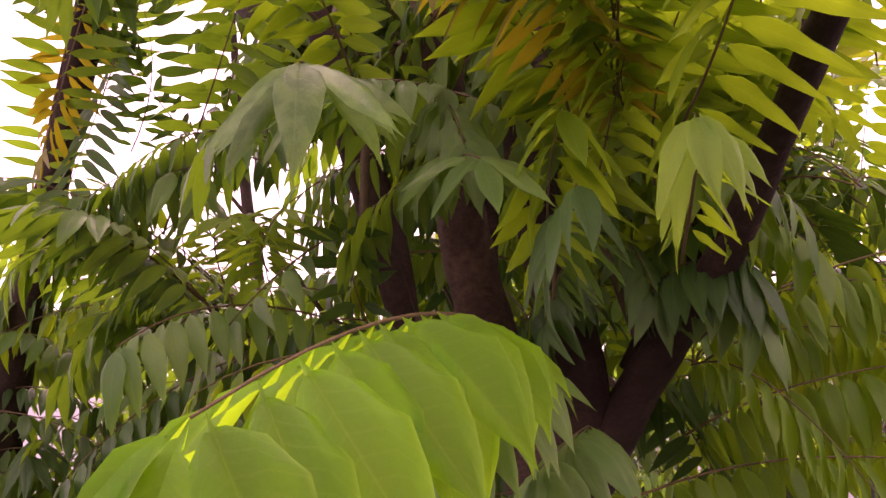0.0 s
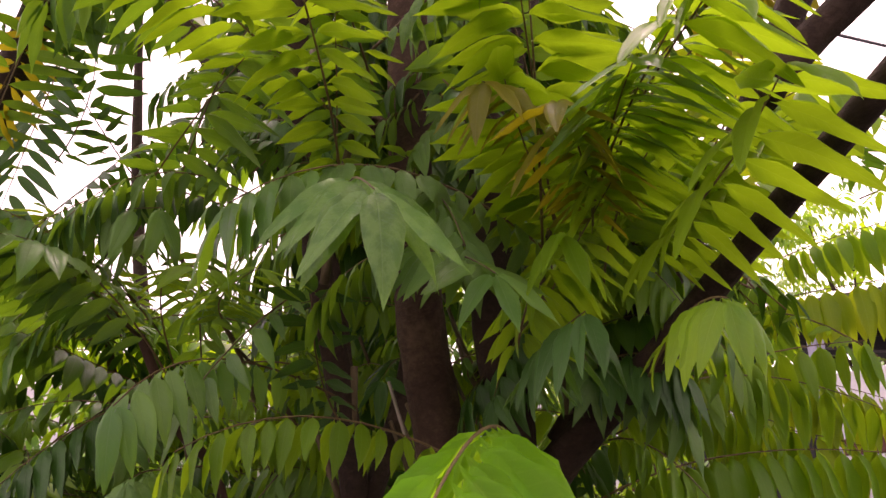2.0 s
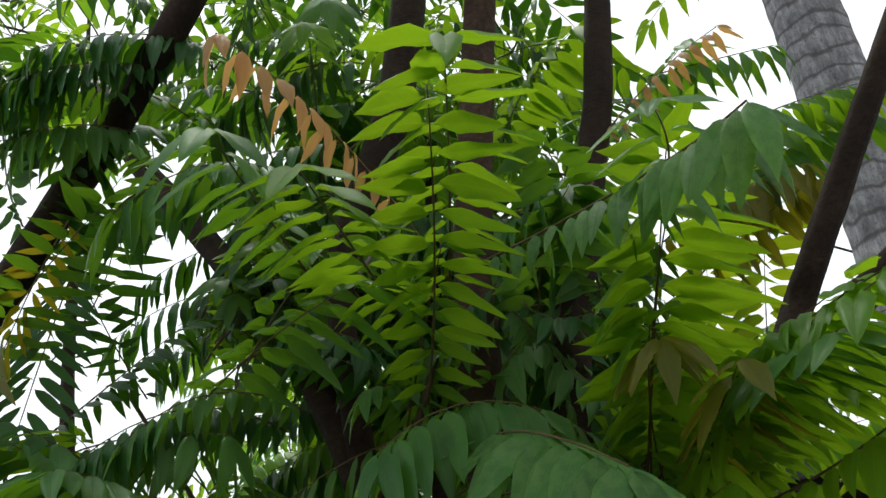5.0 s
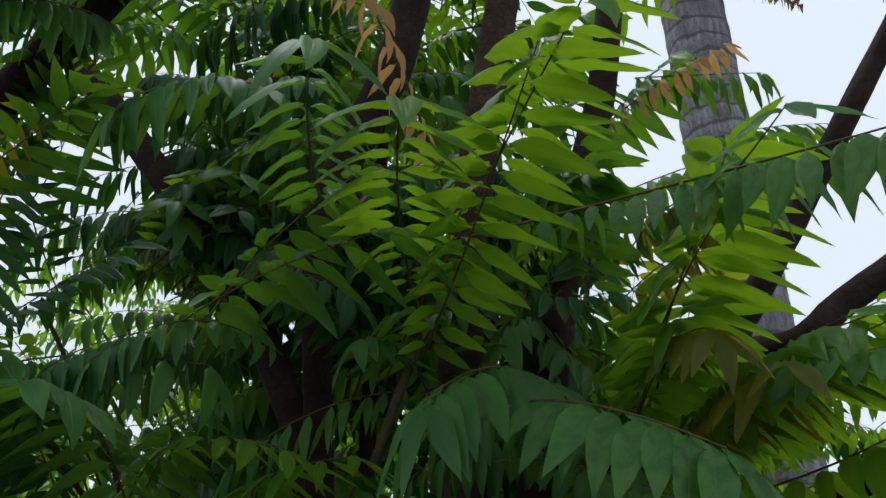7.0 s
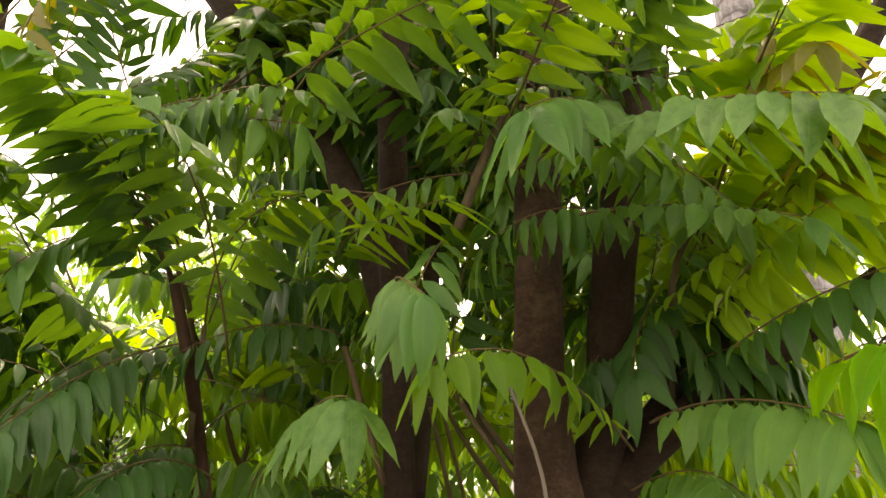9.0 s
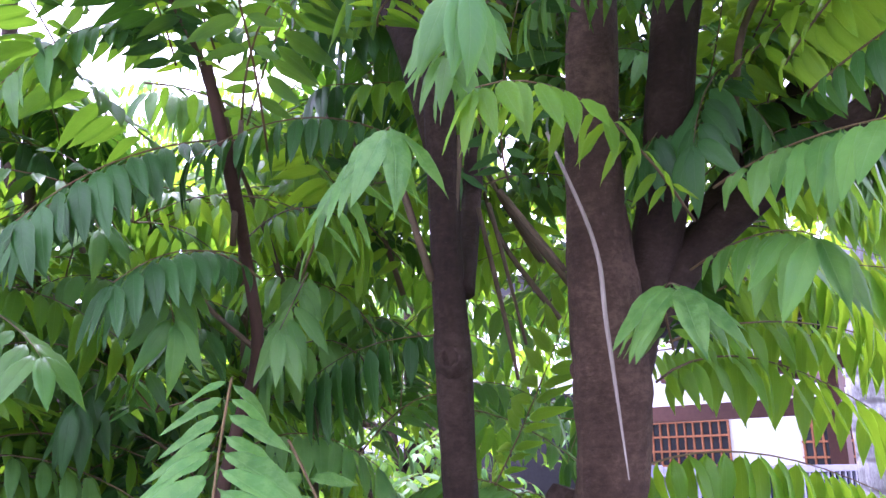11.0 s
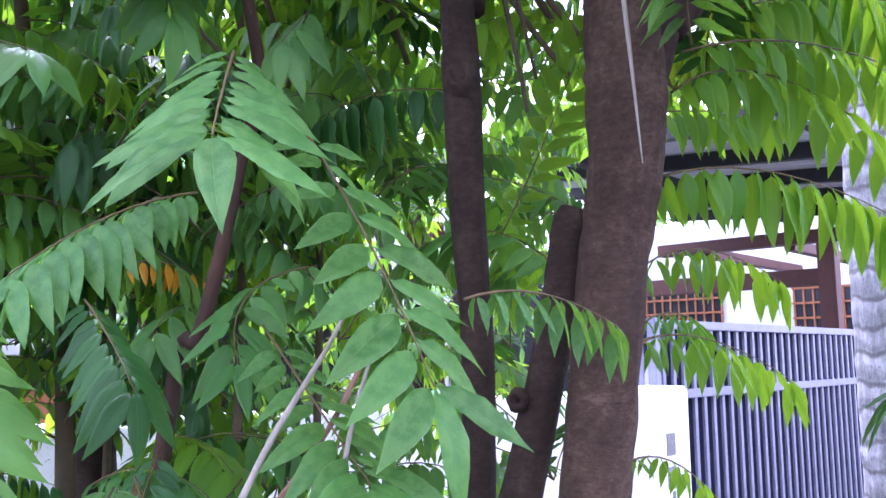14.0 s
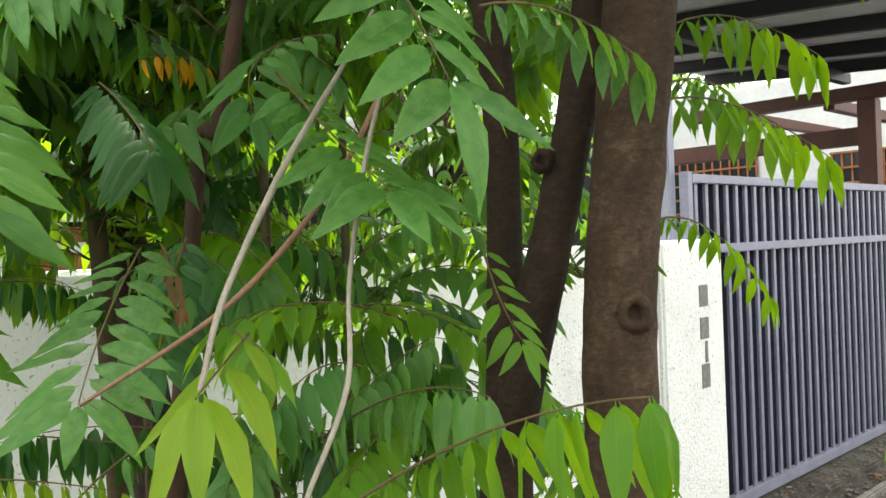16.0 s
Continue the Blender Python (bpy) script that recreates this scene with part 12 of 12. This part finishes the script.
bulk((-1.30, -0.91, 3.16), 5.36, 0.44, 0.41, 11, 0.082, 30, "mid")
bulk((-1.30, -0.91, 3.16), 6.64, 0.45, 0.39, 11, 0.107, 45, "dark")
bulk((-1.30, -0.91, 3.16), 7.23, 0.41, 0.23, 9, 0.112, 15, "mid")
bulk((-1.41, 1.27, 3.15), 5.11, 0.52, 0.17, 10, 0.093, 45, "bright")
bulk((-1.41, 1.27, 3.15), 6.13, 0.42, 0.19, 11, 0.083, 65, "mid")
bulk((-1.41, 1.27, 3.15), 7.59, 0.36, 0.19, 11, 0.084, 30, "bright")
bulk((-1.41, 1.27, 3.15), 8.33, 0.40, 0.53, 9, 0.096, 65, "bright")
bulk((-1.41, 1.27, 3.15), 9.32, 0.52, 0.13, 10, 0.087, 45, "bright")
bulk((-1.41, 1.27, 3.15), 10.68, 0.39, 0.04, 11, 0.100, 15, "bright")
bulk((-1.16, 0.39, 3.91), 2.01, 0.53, 0.12, 9, 0.079, 15, "mid")
bulk((-1.16, 0.39, 3.91), 3.03, 0.34, 0.49, 11, 0.100, 45, "dark")
bulk((-1.16, 0.39, 3.91), 4.15, 0.42, 0.26, 10, 0.092, 15, "bright")
bulk((-1.16, 0.39, 3.91), 5.37, 0.47, 0.08, 10, 0.112, 30, "bright")
bulk((-1.16, 0.39, 3.91), 6.09, 0.54, 0.04, 12, 0.090, 45, "mid")
bulk((-1.16, 0.39, 3.91), 7.45, 0.39, 0.38, 10, 0.099, 30, "dark")
bulk((-1.40, 1.19, 3.27), 4.30, 0.45, 0.27, 9, 0.082, 45, "mid")
bulk((-1.40, 1.19, 3.27), 5.43, 0.48, 0.46, 12, 0.100, 30, "bright")
bulk((-1.40, 1.19, 3.27), 6.06, 0.43, 0.09, 11, 0.098, 45, "mid")
bulk((-1.40, 1.19, 3.27), 8.01, 0.53, 0.31, 9, 0.108, 15, "dark")
bulk((-1.40, 1.19, 3.27), 8.58, 0.41, 0.09, 9, 0.086, 65, "bright")
bulk((-1.40, 1.19, 3.27), 9.43, 0.52, 0.06, 10, 0.088, 30, "bright")
bulk((-1.79, 0.92, 4.49), 3.71, 0.36, 0.55, 10, 0.081, 30, "mid")
bulk((-1.79, 0.92, 4.49), 4.55, 0.49, 0.43, 10, 0.093, 15, "dark")
bulk((-1.79, 0.92, 4.49), 5.30, 0.41, 0.21, 9, 0.110, 65, "mid")
bulk((-1.79, 0.92, 4.49), 6.54, 0.54, 0.43, 10, 0.112, 15, "mid")
bulk((-1.79, 0.92, 4.49), 7.60, 0.55, 0.29, 9, 0.104, 65, "bright")
bulk((-1.79, 0.92, 4.49), 8.50, 0.52, 0.09, 10, 0.095, 65, "mid")
bulk((-0.56, 1.85, 4.37), 3.87, 0.35, 0.31, 11, 0.091, 15, "bright")
bulk((-0.56, 1.85, 4.37), 5.08, 0.44, 0.33, 12, 0.101, 15, "mid")
bulk((-0.56, 1.85, 4.37), 5.92, 0.49, 0.09, 12, 0.087, 65, "bright")
bulk((-0.56, 1.85, 4.37), 7.11, 0.42, 0.02, 10, 0.094, 15, "mid")
bulk((-0.56, 1.85, 4.37), 8.01, 0.38, 0.24, 12, 0.104, 45, "dark")
bulk((-0.56, 1.85, 4.37), 8.99, 0.49, 0.37, 9, 0.113, 45, "dark")
bulk((-2.29, 0.50, 3.54), 4.24, 0.50, 0.16, 9, 0.078, 45, "mid")
bulk((-2.29, 0.50, 3.54), 5.02, 0.53, 0.32, 9, 0.078, 30, "mid")
bulk((-2.29, 0.50, 3.54), 6.16, 0.38, 0.50, 12, 0.081, 65, "dark")
bulk((-2.29, 0.50, 3.54), 7.07, 0.53, 0.35, 9, 0.112, 45, "mid")
bulk((-2.29, 0.50, 3.54), 8.65, 0.48, 0.06, 10, 0.083, 45, "mid")
bulk((-0.37, 1.78, 3.17), 3.76, 0.51, 0.05, 9, 0.100, 45, "mid")
bulk((-0.37, 1.78, 3.17), 4.67, 0.49, 0.29, 10, 0.106, 15, "bright")
bulk((-0.37, 1.78, 3.17), 6.09, 0.44, 0.01, 9, 0.083, 45, "bright")
bulk((-0.37, 1.78, 3.17), 7.52, 0.45, 0.33, 9, 0.114, 65, "dark")
bulk((-0.37, 1.78, 3.17), 7.72, 0.40, 0.28, 12, 0.113, 15, "dark")
bulk((-0.37, 1.78, 3.17), 9.29, 0.41, 0.40, 11, 0.107, 30, "bright")
bulk((-0.09, 1.32, 3.68), 1.09, 0.42, 0.42, 11, 0.114, 30, "bright")
bulk((-0.09, 1.32, 3.68), 2.03, 0.52, 0.44, 10, 0.106, 15, "bright")
bulk((-0.09, 1.32, 3.68), 3.23, 0.47, 0.06, 12, 0.092, 65, "mid")
bulk((-0.09, 1.32, 3.68), 4.01, 0.40, 0.08, 9, 0.078, 15, "bright")
bulk((-0.09, 1.32, 3.68), 5.27, 0.47, 0.52, 12, 0.081, 45, "bright")
bulk((-0.09, 1.32, 3.68), 6.41, 0.50, 0.10, 12, 0.092, 65, "mid")
bulk((-2.31, 0.20, 3.99), 5.28, 0.47, 0.40, 9, 0.099, 15, "mid")
bulk((-2.31, 0.20, 3.99), 6.76, 0.43, 0.08, 9, 0.090, 30, "mid")
bulk((-2.31, 0.20, 3.99), 7.55, 0.34, 0.21, 11, 0.092, 30, "mid")
bulk((-2.31, 0.20, 3.99), 8.76, 0.40, 0.48, 9, 0.090, 45, "bright")
bulk((-2.31, 0.20, 3.99), 9.43, 0.35, 0.36, 10, 0.116, 30, "dark")
bulk((-2.31, 0.20, 3.99), 10.47, 0.51, 0.07, 12, 0.082, 15, "mid")
bulk((-1.95, 0.87, 3.34), 0.62, 0.55, 0.38, 11, 0.100, 30, "mid")
bulk((-1.95, 0.87, 3.34), 1.14, 0.34, 0.13, 10, 0.095, 15, "mid")
bulk((-1.95, 0.87, 3.34), 2.82, 0.39, 0.54, 10, 0.094, 45, "mid")
bulk((-1.95, 0.87, 3.34), 3.94, 0.47, 0.27, 11, 0.116, 15, "dark")
bulk((-1.95, 0.87, 3.34), 5.17, 0.43, 0.17, 9, 0.092, 65, "dark")
bulk((-1.95, 0.87, 3.34), 5.52, 0.42, 0.49, 12, 0.094, 15, "mid")
bulk((-1.18, 0.72, 3.81), 3.55, 0.50, 0.06, 10, 0.080, 15, "mid")
bulk((-1.18, 0.72, 3.81), 4.11, 0.46, 0.51, 10, 0.097, 65, "mid")
bulk((-1.18, 0.72, 3.81), 5.32, 0.45, 0.12, 10, 0.103, 45, "bright")
bulk((-1.18, 0.72, 3.81), 6.31, 0.42, 0.48, 12, 0.106, 30, "bright")
bulk((-1.18, 0.72, 3.81), 7.80, 0.53, 0.08, 11, 0.087, 30, "mid")
bulk((-1.18, 0.72, 3.81), 8.37, 0.34, 0.37, 10, 0.105, 15, "dark")
bulk((-1.88, 1.18, 3.55), 4.01, 0.49, 0.17, 12, 0.083, 45, "mid")
bulk((-1.88, 1.18, 3.55), 4.68, 0.36, 0.17, 9, 0.082, 45, "dark")
bulk((-1.88, 1.18, 3.55), 5.97, 0.54, 0.53, 10, 0.078, 30, "bright")
bulk((-1.88, 1.18, 3.55), 6.84, 0.49, 0.27, 9, 0.093, 15, "mid")
bulk((-1.88, 1.18, 3.55), 8.15, 0.41, 0.26, 11, 0.093, 30, "mid")
bulk((-1.88, 1.18, 3.55), 9.41, 0.35, 0.48, 9, 0.089, 45, "mid")
bulk((-1.01, 0.81, 3.28), 0.49, 0.48, 0.47, 12, 0.110, 45, "dark")
bulk((-1.01, 0.81, 3.28), 1.26, 0.50, 0.44, 11, 0.107, 45, "bright")
bulk((-1.01, 0.81, 3.28), 2.63, 0.40, 0.12, 9, 0.082, 45, "bright")
bulk((-1.01, 0.81, 3.28), 3.30, 0.48, 0.40, 9, 0.083, 45, "bright")
bulk((-1.01, 0.81, 3.28), 4.78, 0.37, 0.38, 12, 0.114, 65, "bright")
bulk((-1.01, 0.81, 3.28), 5.80, 0.34, 0.40, 10, 0.108, 65, "bright")
bulk((0.06, 1.79, 3.89), 4.53, 0.51, 0.55, 11, 0.105, 15, "bright")
bulk((0.06, 1.79, 3.89), 6.36, 0.51, 0.29, 9, 0.093, 45, "bright")
bulk((0.06, 1.79, 3.89), 6.97, 0.45, 0.20, 11, 0.078, 65, "dark")
bulk((0.06, 1.79, 3.89), 7.63, 0.40, 0.31, 10, 0.096, 30, "dark")
bulk((0.06, 1.79, 3.89), 9.26, 0.38, 0.04, 9, 0.093, 45, "bright")
bulk((0.06, 1.79, 3.89), 10.03, 0.54, 0.42, 9, 0.100, 15, "bright")
bulk((-1.73, 1.62, 4.38), 1.83, 0.42, 0.07, 9, 0.084, 30, "mid")
bulk((-1.73, 1.62, 4.38), 2.58, 0.44, 0.49, 9, 0.080, 45, "dark")
bulk((-1.73, 1.62, 4.38), 3.83, 0.33, 0.04, 10, 0.082, 45, "bright")
bulk((-1.73, 1.62, 4.38), 4.66, 0.37, 0.40, 12, 0.080, 65, "mid")
bulk((-1.73, 1.62, 4.38), 5.62, 0.40, 0.37, 12, 0.110, 15, "bright")
bulk((-1.73, 1.62, 4.38), 7.07, 0.37, 0.05, 9, 0.108, 30, "dark")
bulk((-1.91, 1.62, 3.78), 5.95, 0.48, 0.15, 9, 0.102, 30, "dark")
bulk((-1.91, 1.62, 3.78), 6.62, 0.45, 0.32, 12, 0.092, 45, "mid")
bulk((-1.91, 1.62, 3.78), 8.38, 0.34, 0.18, 11, 0.104, 15, "mid")
bulk((-1.91, 1.62, 3.78), 9.26, 0.53, 0.11, 11, 0.092, 45, "dark")
bulk((-1.91, 1.62, 3.78), 10.01, 0.53, 0.32, 9, 0.113, 30, "mid")
bulk((-1.91, 1.62, 3.78), 11.80, 0.45, 0.48, 9, 0.098, 15, "dark")
bulk((-1.55, 0.81, 4.29), 2.10, 0.46, 0.40, 9, 0.096, 65, "mid")
bulk((-1.55, 0.81, 4.29), 3.05, 0.37, 0.41, 10, 0.094, 45, "dark")
bulk((-1.55, 0.81, 4.29), 4.24, 0.33, 0.54, 9, 0.112, 45, "bright")
bulk((-1.55, 0.81, 4.29), 4.94, 0.47, 0.39, 11, 0.102, 45, "dark")
bulk((-1.55, 0.81, 4.29), 6.09, 0.47, 0.33, 12, 0.079, 30, "mid")
bulk((-1.55, 0.81, 4.29), 7.23, 0.45, 0.23, 10, 0.088, 65, "mid")
bulk((-1.75, 1.01, 3.12), 1.87, 0.33, 0.45, 12, 0.084, 15, "mid")
bulk((-1.75, 1.01, 3.12), 3.43, 0.43, 0.40, 9, 0.091, 45, "mid")
bulk((-1.75, 1.01, 3.12), 4.24, 0.44, 0.28, 12, 0.108, 30, "mid")
bulk((-1.75, 1.01, 3.12), 5.26, 0.48, 0.48, 9, 0.081, 30, "mid")
bulk((-1.75, 1.01, 3.12), 5.85, 0.48, 0.08, 12, 0.108, 45, "mid")
bulk((-1.75, 1.01, 3.12), 7.38, 0.42, 0.14, 12, 0.080, 30, "mid")
# end of the deeper leaves
# join the inner crown and the overhead leaves added for shade
for kind, sets in BULK.items():
    ob = new("foliage", joined_mesh("foliage", sets, kind))
    child(ob, tree)
    tagged(ob, "dense feather leaves of the inner crown and an overhead crown added for shade", kind="stuff")
